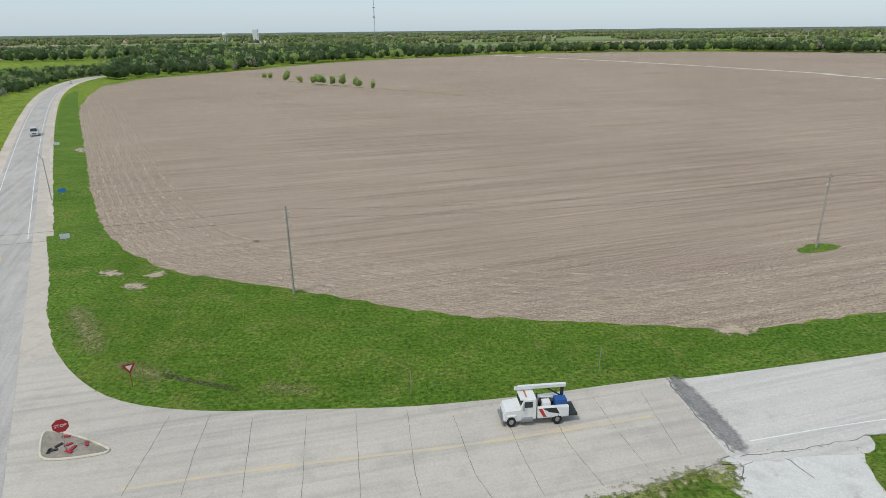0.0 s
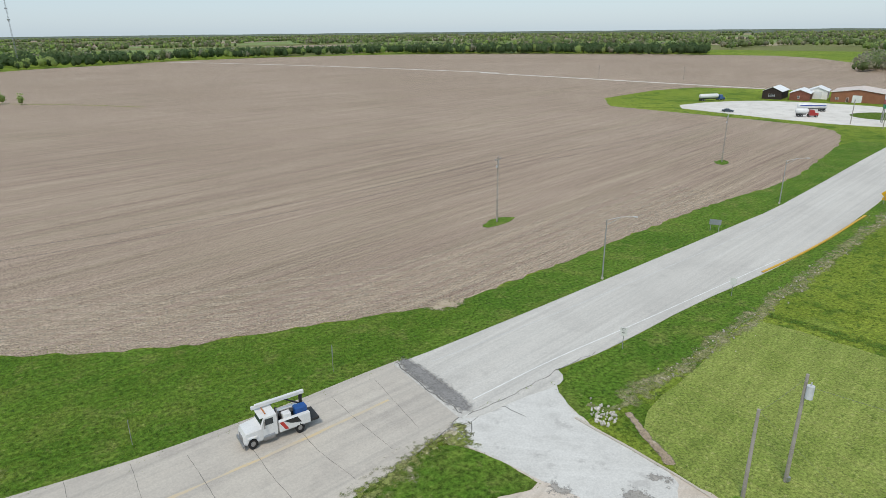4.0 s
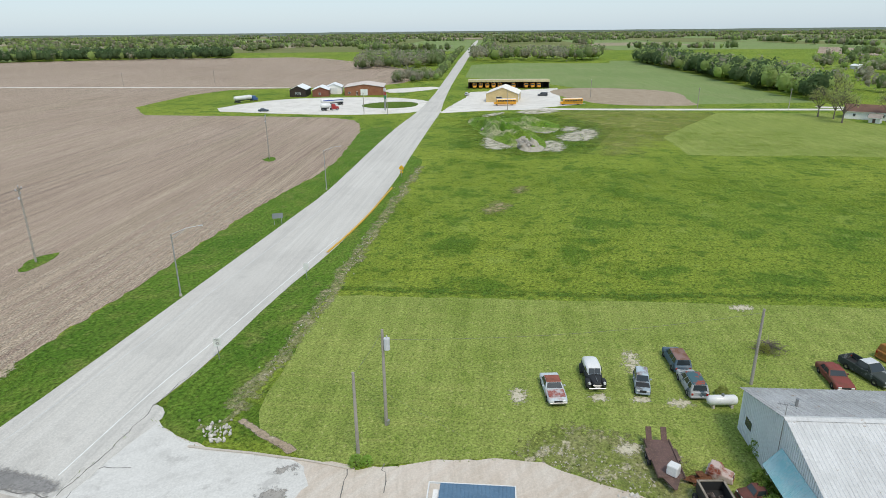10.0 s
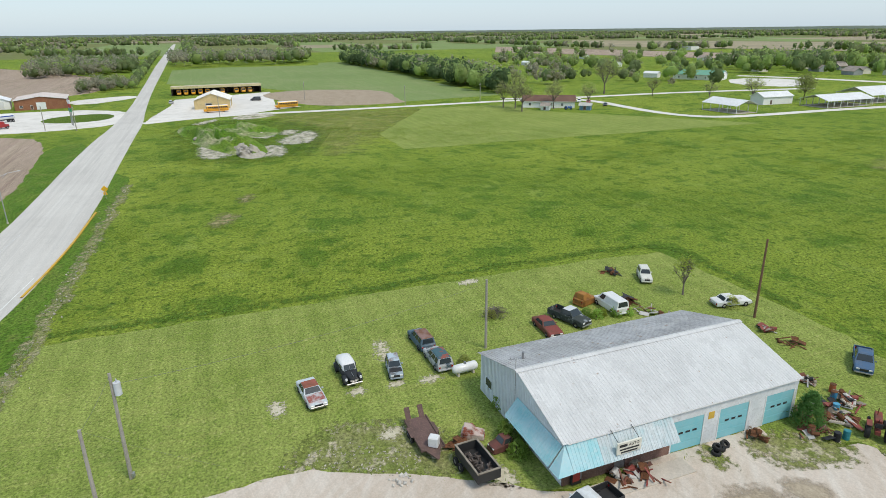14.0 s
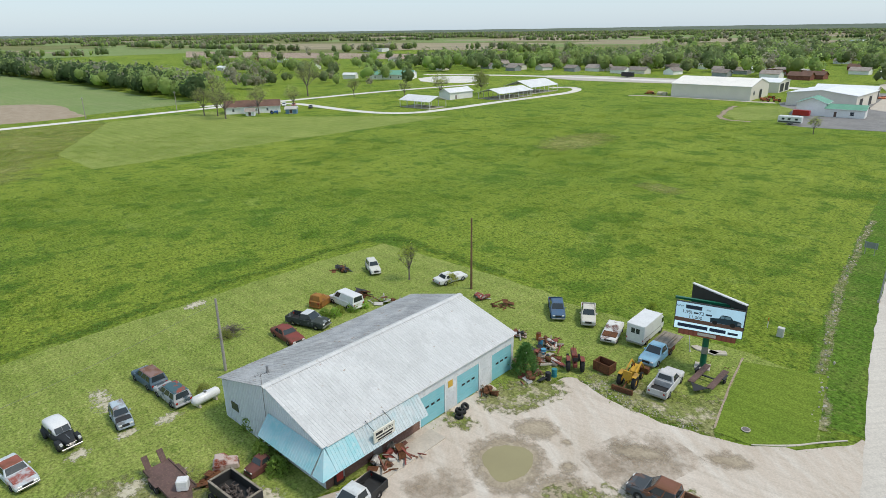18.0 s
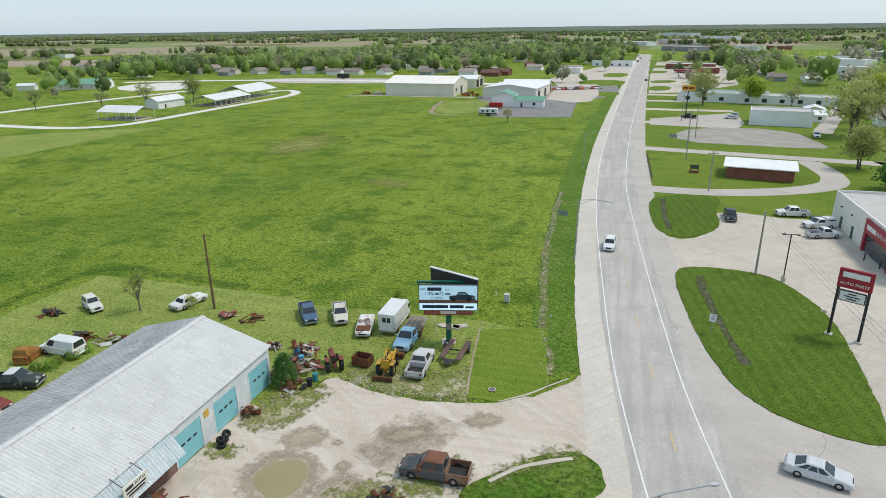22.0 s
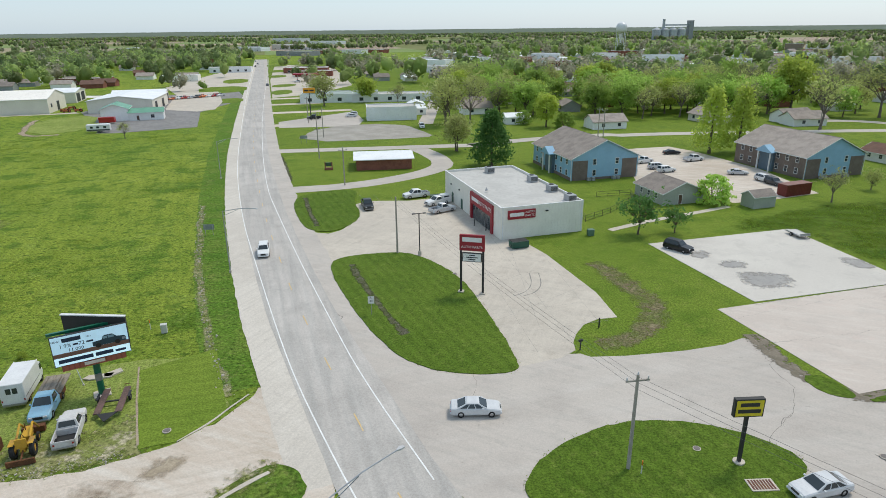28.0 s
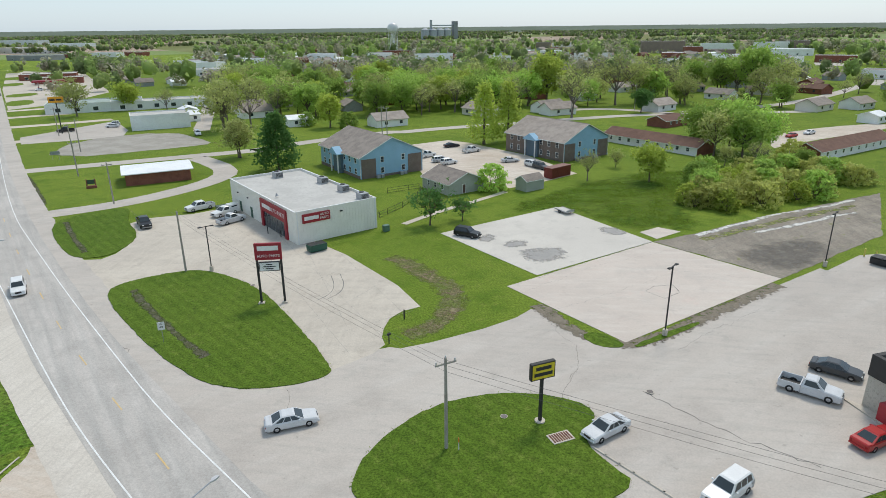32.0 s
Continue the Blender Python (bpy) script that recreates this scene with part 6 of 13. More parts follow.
def apartments(x, y, turn, front_mat, label):
    """Two storeys, ridge along x; the near gable is at -x and the entrance side at +y."""
    L, W = 23.5, 17.8
    gw = []
    for z0 in (0.9, 3.6):
        gw += [("W", 5.6, z0, 1.0, 1.5, "window"), ("W", 11.6, z0, 1.0, 1.5, "window")]
        for u in (2.0, 5.0, 8.2, 14.2, 17.2, 20.4):
            gw.append(("N", u, z0, 1.1, 1.5, "window"))
            gw.append(("S", u, z0, 1.1, 1.5, "window"))
    ob = gable("apartment_house", x, y, turn, L, W, 5.4, 9.5, front_mat, SHINGLE, label, "apartments", over=0.5, ops=gw, gable_mat=BLUE)
    for s in (-1, 1):
        part("brick_pier", box(bmesh.new(), -L / 2 - 0.06, -L / 2, s * 6.6 - 2.0, s * 6.6 + 2.0, 0, 4.8), TAUPE, ob)
    part("brick_base", box(bmesh.new(), -L / 2 - 0.04, -L / 2, -4.55, 4.55, 0, 0.6), TAUPE, ob)
    part("brick_base", box(bmesh.new(), -L / 2, L / 2, W / 2, W / 2 + 0.06, 0, 0.8), TAUPE, ob)
    # solid bay in darkened siding blue; the entry's shade is put into its colour
    pc = part("entrance_bay", box(bmesh.new(), -2.2, 2.2, W / 2 - 0.1, W / 2 + 0.7, 0, 5.3), plain("shaded_entry", (0.10, 0.15, 0.19)), ob)
    for u in (-2.0, 2.0):
        part("porch_post", box(bmesh.new(), u - 0.14, u + 0.14, W / 2 + 1.3, W / 2 + 1.58, 0, 5.0), TRIM, pc)
    bm = bmesh.new()
    loft(bm, [[(-2.6, yy, 5.0), (0, yy, 6.6), (2.6, yy, 5.0), (2.6, yy, 4.8), (-2.6, yy, 4.8)] for yy in (W / 2 - 0.2, W / 2 + 1.9)])
    part("porch_gable", bm, BLUE, pc)
    for i in range(5):
        part("roof_vent", box(bmesh.new(), -9 + i * 4.2, -8.5 + i * 4.2, -1.6, -1.1, 8.9, 9.25, 0.03), BLACK, ob)
    for yy in (-3.6, 3.0):
        for dd in (0, 1.1):
            part("condenser", box(bmesh.new(), -L / 2 - 1.3, -L / 2 - 0.5, yy + dd, yy + dd + 0.8, 0, 0.8, 0.04), HVAC, ob)
    for yy in (W / 2 + 0.1, -W / 2 - 0.1):
        part("downspout", rod(bmesh.new(), (-L / 2 - 0.12, yy, 0), (-L / 2 - 0.12, yy, 5.2), 0.06, seg=5), TRIM, ob)
    return ob


apartments(-27.3, -162.5, -72.3, BLUE, "two-storey blue-sided apartment house with grey shingle roof")
apartments(-82.6, -165.0, -70.5, TAUPE, "two-storey taupe brick apartment house with blue gable")


# ---- smaller buildings near the store ----
gable("laundry_house", -41.2, -133.2, -71.0, 10.5, 9.8, 2.6, 4.6, LAP, SHINGLE, "low sage-sided house with grey shingle roof", "house", ops=windows_row("N", 3, 10.5) + [("W", 3.6, 0.05, 1.0, 2.1, "door")])
gable("garden_shed", -57.6, -127.0, 20.0, 5.4, 3.6, 2.4, 3.4, LAP, SHINGLE, "small sage shed with white roll door", "shed", over=0.2, ops=[("W", 0.6, 0.05, 2.2, 2.1, "garage")])
cont = thing("shipping_container", -69.2, -136.5, 24.0, 0, "dark red steel shipping container", "container")
CONT_RED = mat("container_red", (0.17, 0.03, 0.025), (0.14, 0.03, 0.02), (0.2, 0.06, 0.04), scale=0.5, fine=5, rough=0.6)
part("body", box(bmesh.new(), -3.6, 3.6, -1.25, 1.25, 0.1, 2.6, 0.03), CONT_RED, cont)
for s in (-1, 1):
    for i in range(16):
        part("rib", box(bmesh.new(), -3.4 + i * 0.43, -3.2 + i * 0.43, s * 1.25 - 0.03, s * 1.25 + 0.03, 0.25, 2.45), CONT_RED, cont)
part("roof_sheet", box(bmesh.new(), -3.62, 3.62, -1.27, 1.27, 2.6, 2.66), plain("faded_red_sheet", (0.24, 0.12, 0.10), 0.7), cont)

# brick office with a pale roof
office = gable("brick_office", 25.8, -166.4, -169.4, 14.6, 11.0, 2.9, 3.5, BRICK, WHITE_METAL, "low red brick office with pale metal roof", "office", over=0.7, ops=[("N", 8.5, 0.05, 1.8, 2.2, "garage"), ("N", 11.0, 0.9, 1.4, 1.3, "window")])
stand = thing("brick_planter_sign", 39.62, -160.74, 10.0, 0, "small brick framed yard sign", "sign")
part("plinth", box(bmesh.new(), -1.1, 1.1, -0.4, 0.4, 0, 0.6, 0.03), BRICK, stand)
for s in (-1, 1):
    part("post", box(bmesh.new(), s * 0.9 - 0.12, s * 0.9 + 0.12, -0.12, 0.12, 0.6, 2.2), BRICK, stand)
part("panel", box(bmesh.new(), -0.78, 0.78, -0.05, 0.05, 1.0, 2.0), plain("sign_green", (0.05, 0.09, 0.06)), stand)

# long low houses by the shrubs
for x, y, turn, L in ((-115.2, -163.0, 110.0, 33.0), (-161.5, -139.5, 16.0, 40.0)):
    ops = windows_row("N", 9, L, 1.1, 1.2, 1.0) + windows_row("S", 9, L, 1.1, 1.2, 1.0)
    gable("ranch_house", x, y, turn, L, 8.6, 2.5, 4.3, SIDING, SHINGLE_BROWN, "long low white ranch house with brown shingle roof", "house", "ranch houses", ops=ops, gable_mat=BRICK)
gable("ranch_house", -144.41, -198.85, 20, 13, 8, 2.5, 4.0, BRICK, SHINGLE_BROWN, "short brick ranch house with brown roof", "house", ops=windows_row("N", 3, 13))

# halls and shops along the highway
CREAM = mat("cream_sheet", (0.72, 0.67, 0.58), (0.68, 0.63, 0.545), (0.62, 0.575, 0.50), scale=0.2, fine=2, rough=0.6)
gable("machine_hall", 221.0, -287.7, 19.8, 39.2, 30.0, 6.6, 9.6, CREAM, mat("cream_roof", (0.86, 0.82, 0.75), (0.81, 0.77, 0.70), None, scale=0.2, fine=2, rough=0.9), "long cream steel machine hall with pale roof", "hall", over=0.3, ops=[("W", 4, 2.2, 2.5, 2.0, "dark"), ("W", 14, 0.05, 4.5, 4.4, "dark")])
gable("dealer_hall", 169.3, -299.3, -75.0, 34.0, 28.0, 5.6, 7.4, CREAM, WHITE_METAL, "cream steel dealership hall with low white roof", "hall", over=0.4, ops=[("S", 5, 0.05, 5, 4.2, "dark"), ("S", 20, 0.05, 5, 4.2, "dark")])
GREEN_ROOF = mat("green_metal_roof", (0.16, 0.36, 0.25), (0.14, 0.32, 0.22), None, scale=0.3, fine=3, rough=0.5)
gable("green_roofed_office", 153.4, -259.5, -68.0, 12.0, 10.5, 5.0, 7.0, SIDING, GREEN_ROOF, "tall white office block with green metal roof", "office", over=0.5)
gable("office_wing", 141.3, -261.6, 22.0, 13.5, 8.0, 3.3, 4.7, SIDING, GREEN_ROOF, "low white office wing with green metal roof", "office", over=0.5, ops=[("N", 8.5, 0.9, 1.5, 1.5, "window"), ("N", 3.0, 0.05, 1.1, 2.1, "door")])
gable("rack_shed", 222.0, -333.0, 19.8, 12.0, 22.0, 5.5, 7.0, CREAM, WHITE_METAL, "pale open-fronted rack shed behind the machine hall", "shed", ops=[("W", 2, 0.3, 7.5, 4.6, "dark"), ("W", 12, 0.3, 7.5, 4.6, "dark")])
sheet("hall_strip", [(251, -254.6), (234.3, -266.1), (195.8, -279.4), (188, -285), (184, -281), (194.6, -276.2), (233.4, -263.2), (250, -252)], 0.068, CONC, rounds=0, label="pale concrete strip along the machine hall", category="pavement")
sheet("dealer_lot", [(160, -252), (147, -243), (141, -222.5), (133.6, -222.9), (109.3, -237.9), (128.3, -284.8), (127.6, -341.9), (150.1, -390.9), (186.6, -361.6), (190, -325.5), (185, -284)], 0.05, TAR, rounds=0, label="dark asphalt lot beside the dealership", category="parking lot")
sheet("dealer_yard", [(149.2, -292.9), (130.5, -286.3), (125.5, -294.9), (134.7, -327.3), (160.5, -385.2), (181, -374)], 0.09, CONC, rounds=0, label="pale concrete sales lot", category="parking lot")
gable("open_shed", 180.0, -330.0, 20.0, 26, 14, 4.6, 6.2, CREAM, WHITE_METAL, "cream open-fronted equipment shed", "shed", ops=[("W", 1, 0.05, 5, 4, "dark"), ("W", 7.5, 0.05, 5, 4, "dark")])
flat_block("storage_block", 36.5, -261.5, 10.5, 20.4, 13, 5.4, WHITE_METAL, STORE_ROOF, "plain white steel storage building", "building")


def shopblock(x, y, turn, L, W, H, m, label, roof=None):
    return flat_block("commercial_building", x, y, turn, L, W, H, m, roof or STORE_ROOF, label, "building", ops=windows_row("N", max(2, int(L / 7)), L, 2.2, 1.8, 0.8), group="buildings along the highway")


PALE_GREEN_ROOF = mat("pale_green_roof", (0.36, 0.42, 0.38), (0.3, 0.36, 0.33), None, scale=0.2, fine=2, rough=0.7)
shopblock(72.82, -331.59, 10, 40, 20, 4.2, WHITE_METAL, "low white shop with pale green roof", PALE_GREEN_ROOF)
shopblock(43.28, -332.43, 10, 46, 14, 3.8, SIDING, "long low white building with flat roof")
shopblock(152.79, -565.42, 10, 38, 22, 4.5, BRICK, "brown brick shop with flat roof")
shopblock(225.39, -576.26, 14, 36, 16, 4.5, WHITE_METAL, "white metal workshop beside the highway")
shopblock(38.81, -561.77, 10, 46, 20, 5, SIDING, "pale flat-roofed store beside the highway")
shopblock(521.42, -1163.17, 10, 40, 20, 5, SIDING, "pale flat-roofed store beside the highway")
shopblock(330.39, -1245.54, 10, 60, 26, 5, WHITE_METAL, "white flat-roofed store beside the highway")
shopblock(236.84, -1022.17, 10, 50, 22, 5, BRICK, "brick store with flat roof")
gable("roadside_house", 224.03, -482.59, 14, 16, 12, 3.2, 5.4, CREAM, SHINGLE, "small grey-roofed roadside workshop", "house")

shopblock(263.56, -616.67, 10, 26, 14, 5, WHITE_METAL, "white workshop with red trim beside the highway")
shopblock(285.16, -451.04, 10, 34, 16, 4.2, BRICK, "low brown building behind the depot")
shopblock(456.99, -1292.02, 10, 60, 22, 5.5, SIDING, "long pale store beside the highway")
shopblock(53.31, -720.91, 10, 50, 20, 5, WHITE_METAL, "long white store behind the trees")
shopblock(430.53, -1803.57, 10, 90, 40, 7, SIDING, "large pale store at the town's far end")
shopblock(697.17, -1279.88, 100, 30, 16, 6, WHITE_METAL, "white barn on the plain")

# fuel stop canopy beside the highway
fs = thing("fuel_canopy", 126.74, -464.39, 10, 0, "red-edged fuel station canopy", "canopy")
part("canopy_roof", box(bmesh.new(), -9, 9, -4, 4, 4.6, 5.6, 0.05), RED, fs)
part("soffit", box(bmesh.new(), -8.9, 8.9, -3.9, 3.9, 4.55, 4.6), TRIM, fs)
for x in (-6, 0, 6):
    part("column", box(bmesh.new(), x - 0.2, x + 0.2, -0.2, 0.2, 0, 4.6), CHROME, fs)
    part("pump", box(bmesh.new(), x - 0.3, x + 0.3, 0.6, 1.2, 0, 1.9, 0.04), RED, fs)
flat_block("fuel_shop", 134.37, -519.50, 10, 30, 14, 4.2, BRICK, STORE_ROOF, "brown fuel station shop", "shop")

# picnic shelters and white hall on the fairground
SHELTER_ROOF = mat("white_shelter_roof", (0.74, 0.74, 0.73), (0.68, 0.68, 0.67), None, scale=0.2, fine=2, rough=0.5)


def shelter(x, y, turn, L, W, eave, ridge, label):
    ob = thing("picnic_shelter", x, y, turn, 0, label, "shelter", "picnic shelters")
    kk = (ridge - eave) / (W / 2)
    for s in (-1, 1):
        bm = bmesh.new()
        e = W / 2 + 0.5
        loft(bm, [[(xx, 0, ridge), (xx, 0, ridge + 0.12), (xx, s * e, eave - 0.5 * kk + 0.12), (xx, s * e, eave - 0.5 * kk)] for xx in (-L / 2 - 0.5, L / 2 + 0.5)])
        part("roof", bm, SHELTER_ROOF, ob)
        n = max(3, int(L / 4))
        for i in range(n + 1):
            part("post", box(bmesh.new(), -L / 2 + i * L / n - 0.1, -L / 2 + i * L / n + 0.1, s * W / 2 - 0.1, s * W / 2 + 0.1, 0, eave), TRIM, ob)
    part("floor_slab", box(bmesh.new(), -L / 2, L / 2, -W / 2, W / 2, 0, 0.12), CONC, ob)
    for i in range(max(2, int(L / 5))):
        tb = part("picnic_bench", box(bmesh.new(), -L / 2 + 2 + i * 4.6, -L / 2 + 4 + i * 4.6, -0.6, 0.6, 0.7, 0.78), OLD_WOOD, ob)
    return ob


shelter(267.1, -137.2, 20.3, 18.6, 11.8, 3.4, 5.4, "white-roofed open picnic shelter")
shelter(281.1, -194.2, -71.5, 28.5, 14, 3.2, 5.2, "long white-roofed open picnic shelter")
shelter(297.3, -223.1, -72.0, 26.5, 18, 3.8, 6.8, "long white-roofed open picnic shelter")
gable("white_hall", 292.0, -169.8, -74, 17.4, 8, 3.6, 5.4, SIDING, SHELTER_ROOF, "white hall beside the shelters", "hall", ops=[("S", 4, 0.05, 1.2, 2.1, "door"), ("N", 6, 1, 1.2, 1.2, "window")])
gable("white_house", 294.2, -64.0, -104.0, 24, 11, 3.0, 5.2, SIDING, SHINGLE_BROWN, "white house with brown roof beside bare trees", "house", ops=windows_row("S", 4, 22) + windows_row("N", 4, 22))
gable("green_roofed_hall", 438.11, -200.82, 50, 32, 16, 3.4, 6.0, SIDING, GREEN_ROOF, "low pale hall with green roof", "hall", ops=windows_row("N", 5, 32))
gable("small_stand", 459.82, -175.10, 50, 10, 7, 3, 4.2, SIDING, SHELTER_ROOF, "small white stand with grey roof", "shed")
LANE = [(329.7, -46.8), (333.4, -67.8), (318.1, -91.1), (286.5, -98.7), (260.1, -108.2), (248.5, -122.2), (253, -144.4), (261.9, -171.3), (270.5, -204.2), (279.4, -236.9), (291.9, -254.6), (308.7, -261.2), (309.2, -245)]
ribbon("fair_lane", LANE, -2.6, 2.6, 0.05, GRAVEL, amp=0.3, label="pale gravel lane round the fairground", category="lane")
CROSS = [(285.9, 66.3), (291.4, 44.2), (303.1, 6.3), (312.9, -23.2), (321.8, -51.2), (334.5, -95.9), (349.6, -149.2), (360.7, -235.1)]
ribbon("cross_road", [(259.3, 109), (274.6, 92.4), (285.9, 69.4)] + CROSS, -2.8, 2.8, 0.055, GRAVEL, amp=0.2, label="pale gravel road across the fields", category="road")
ribbon("rear_street", [(251.4, -387.6), (306.1, -340.3), (361.8, -320.4), (426.7, -277.7), (465.2, -238.4)], -5, 5, 0.05, GRAVEL, amp=0.2, label="pale street before the houses", category="street")
ribbon("rear_street", [(351.1, -324.1), (251.8, -355.3), (209.3, -358.5)], -6, 6, 0.058, GRAVEL, amp=0.2, label="pale street before the houses", category="street")

# fuel depot across the side road
sheet("depot_yard", [(229.7, 216.5), (268.5, 219.2), (295, 204.3), (311.8, 161.4), (304.7, 139), (297.8, 131.5), (285, 121.6), (261.2, 118.7), (250.2, 123.6), (237.3, 146.2), (232.1, 179.3)], 0.045, GRAVEL, rounds=1, step=2, amp=0.6, label="white gravel depot yard", category="yard")
sheet("depot_island", [(269.3, 156.8), (285, 156.5), (295, 143.3), (288.7, 131.6), (271.2, 128.8), (262.3, 143.8)], 0.12, LAWN, rounds=2, label="oval grass island in the depot yard", category="lawn")
sheet("depot_drive", [(349.1, 188.5), (379.1, 166.6), (375.9, 158.1), (365.2, 154.2), (330.1, 167.6)], 0.05, GRAVEL, rounds=1, label="gravel drive behind the depot", category="drive")
DARK_BOARD = mat("dark_boards", (0.05, 0.035, 0.03), (0.04, 0.03, 0.025), None, scale=0.5, fine=5, rough=0.8)
gable("depot_shed", 305.0, 214.5, 24.0, 16, 9, 4.0, 6.0, DARK_BOARD, WHITE_METAL, "dark board shed with white roof", "shed", ops=[("W", 3, 1.2, 3, 1.4, "window")])
gable("depot_shed", 310.0, 203.5, 28.0, 16, 9, 3.6, 5.2, BRICK, WHITE_METAL, "red brick shed with white roof", "shed", ops=[("W", 3.5, 1, 1, 1.2, "window")])
gable("depot_shed", 323.0, 203.0, 28.0, 14, 9, 4.0, 5.8, SIDING, WHITE_METAL, "white shed with large door", "shed", ops=[("W", 2.5, 0.05, 4, 3.6, "garage")])
ORANGE_BRICK = mat("orange_brick", (0.30, 0.13, 0.07), (0.25, 0.105, 0.06), (0.36, 0.2, 0.13), scale=0.4, fine=5, rough=0.9)
gable("depot_hall", 327.0, 184.5, 25.0, 24, 22, 4.6, 6.2, ORANGE_BRICK, mat("pinkish_roof", (0.66, 0.58, 0.53), (0.61, 0.53, 0.48), None, scale=0.2, fine=2, rough=0.8), "orange brick depot hall with white roof", "hall", ops=[("W", 9, 0.05, 4, 3.4, "garage"), ("W", 6.5, 0.05, 1.1, 2.2, "door"), ("W", 2, 1, 1.4, 1.2, "window")])
tanker(265.72, 222.93, -11.8, cab=paint("cab_blue", (0.05, 0.12, 0.3)), label="white tanker truck with blue cab", name="tanker_truck")
tanker(268.10, 170.35, 143.6, stripe=True, length=12, label="white tank trailer with dark blue stripe")
tanker(248.48, 161.71, -42.5, length=5, cab=paint("cab_red", (0.35, 0.03, 0.03)), label="short white tanker with red cab", name="tanker_truck")
car("car", 236.81, 187.75, -52.4, "sedan", paint("slate", (0.06, 0.08, 0.1)), "dark sedan parked on the depot gravel")
depot_sign = thing("price_sign", 257.96, 135.75, 40, 0, "tall price sign with red and green panels", "sign")
part("post", box(bmesh.new(), -1.2, -0.9, -0.15, 0.15, 0, 9), CHROME, depot_sign)
part("post", box(bmesh.new(), 0.9, 1.2, -0.15, 0.15, 0, 9), CHROME, depot_sign)
for i, c in enumerate(((0.7, 0.7, 0.7), (0.4, 0.03, 0.03), (0.02, 0.25, 0.1))):
    part("panel", box(bmesh.new(), -1.6, 1.6, -0.2, 0.2, 8.6 - i * 1.6, 10.0 - i * 1.6, 0.03), plain("price_panel" + str(i), c), depot_sign)

# bus yard
sheet("bus_yard", [(276.1, 112.5), (322.1, 120.3), (351.3, 128.6), (390.9, 85.7), (320.8, 68.2), (311.5, 54.3), (289.6, 70.4), (261.8, 108.9)], 0.045, GRAVEL, rounds=0, step=2, amp=0.4, label="white gravel bus yard", category="yard")
sheet("crop_field", [(626.1, 227.4), (669.2, 194.9), (685.6, 97.6)] + [(741.6, 104.9), (743.6, 79.4), (510.2, 2.5), (405, -28), (350.9, -49.3), (324.4, 5.9), (416.9, 96.1), (461.2, 172.8)], 0.035, CROP, rounds=0, label="smooth green field of young crop", category="field")
sheet("bare_ground", [(376.7, 90.4), (399.8, 70.2), (397.9, 34.8), (383, 13.9), (329.6, 6.1), (320.5, 0.5), (307.3, 42.7), (339.6, 72)], 0.055, DIRT, rounds=2, step=3, amp=1, label="bare brown stockpile ground", category="dirt")
barn = thing("bus_shed", 381.0, 114.0, -70.5, 0, "long open bus shed with cream fascia", "shed")
part("roof", box(bmesh.new(), -25, 25, -0.5, 10, 4.7, 4.95), mat("tan_shed_roof", (0.58, 0.52, 0.38), (0.53, 0.47, 0.34), None, scale=0.2, fine=2, rough=0.8), barn)
part("fascia", box(bmesh.new(), -25.1, 25.1, -0.7, -0.45, 3.9, 5.3), mat("cream_fascia", (0.60, 0.52, 0.30), (0.55, 0.47, 0.27), None, scale=0.2, fine=2, rough=0.6), barn)
part("back_wall", box(bmesh.new(), -25, 25, 9.8, 10, 0, 4.7), DARK_BOARD, barn)
for x in (-25, 24.8):
    part("end_wall", box(bmesh.new(), x, x + 0.2, 0, 9.8, 0, 4.7), DARK_BOARD, barn)
for i in range(14):
    part("post", box(bmesh.new(), -24.4 + i * 3.75 - 0.12, -24.4 + i * 3.75 + 0.12, -0.4, -0.16, 0, 4.0), DARK_BOARD, barn)
for u in (-21, -17.2, -13.2, -9.3, -5.4, 3.0, 10.8, 14.8, 18.6):
    a = radians(-70.5)
    bus(381.0 + u * math.cos(a) - 4.0 * math.sin(a), 114.0 + u * math.sin(a) + 4.0 * math.cos(a), 199.5 - 180 + 180)
YELLOW_TIN = mat("cream_yellow_tin", (0.62, 0.48, 0.24), (0.56, 0.43, 0.21), None, scale=0.2, fine=2, rough=0.6)
gable("yellow_garage", 316.0, 97.0, 12.0, 20, 16, 4.2, 7.2, YELLOW_TIN, MATS["cream_roof"], "cream-yellow steel garage with white roof", "garage", ops=[("S", 3, 0.05, 4, 3.6, "garage"), ("W", 5, 0.8, 3, 2, "window")])
bus(293.68, 89.47, 114.8)
bus(305.29, 59.88, 116.5)


# ---- cars on the lots and in the grass ----
WHITE = paint("white", (0.72, 0.72, 0.71))
SILVER = paint("silver", (0.60, 0.61, 0.62), 0.3)
CARBLACK = paint("black", (0.015, 0.015, 0.017))
GREYC = paint("charcoal", (0.06, 0.065, 0.07))
REDC = paint("bright_red", (0.4, 0.02, 0.02))
car("pickup", 22.96, -123.97, 107.4, "crew", CARBLACK, "black crew-cab pickup on the concrete lot", "pickup")
car("pickup", 13.60, -132.43, 27.3, "crew", WHITE, "white crew-cab pickup on the concrete lot", "pickup")
capped = car("pickup", 8.49, -126.86, 38.1, "pickup", WHITE, "white pickup with a covered bed", "pickup")
L, W, H, belt, hood, deck, cr = SHAPES["pickup"][:7]
bm = bmesh.new()
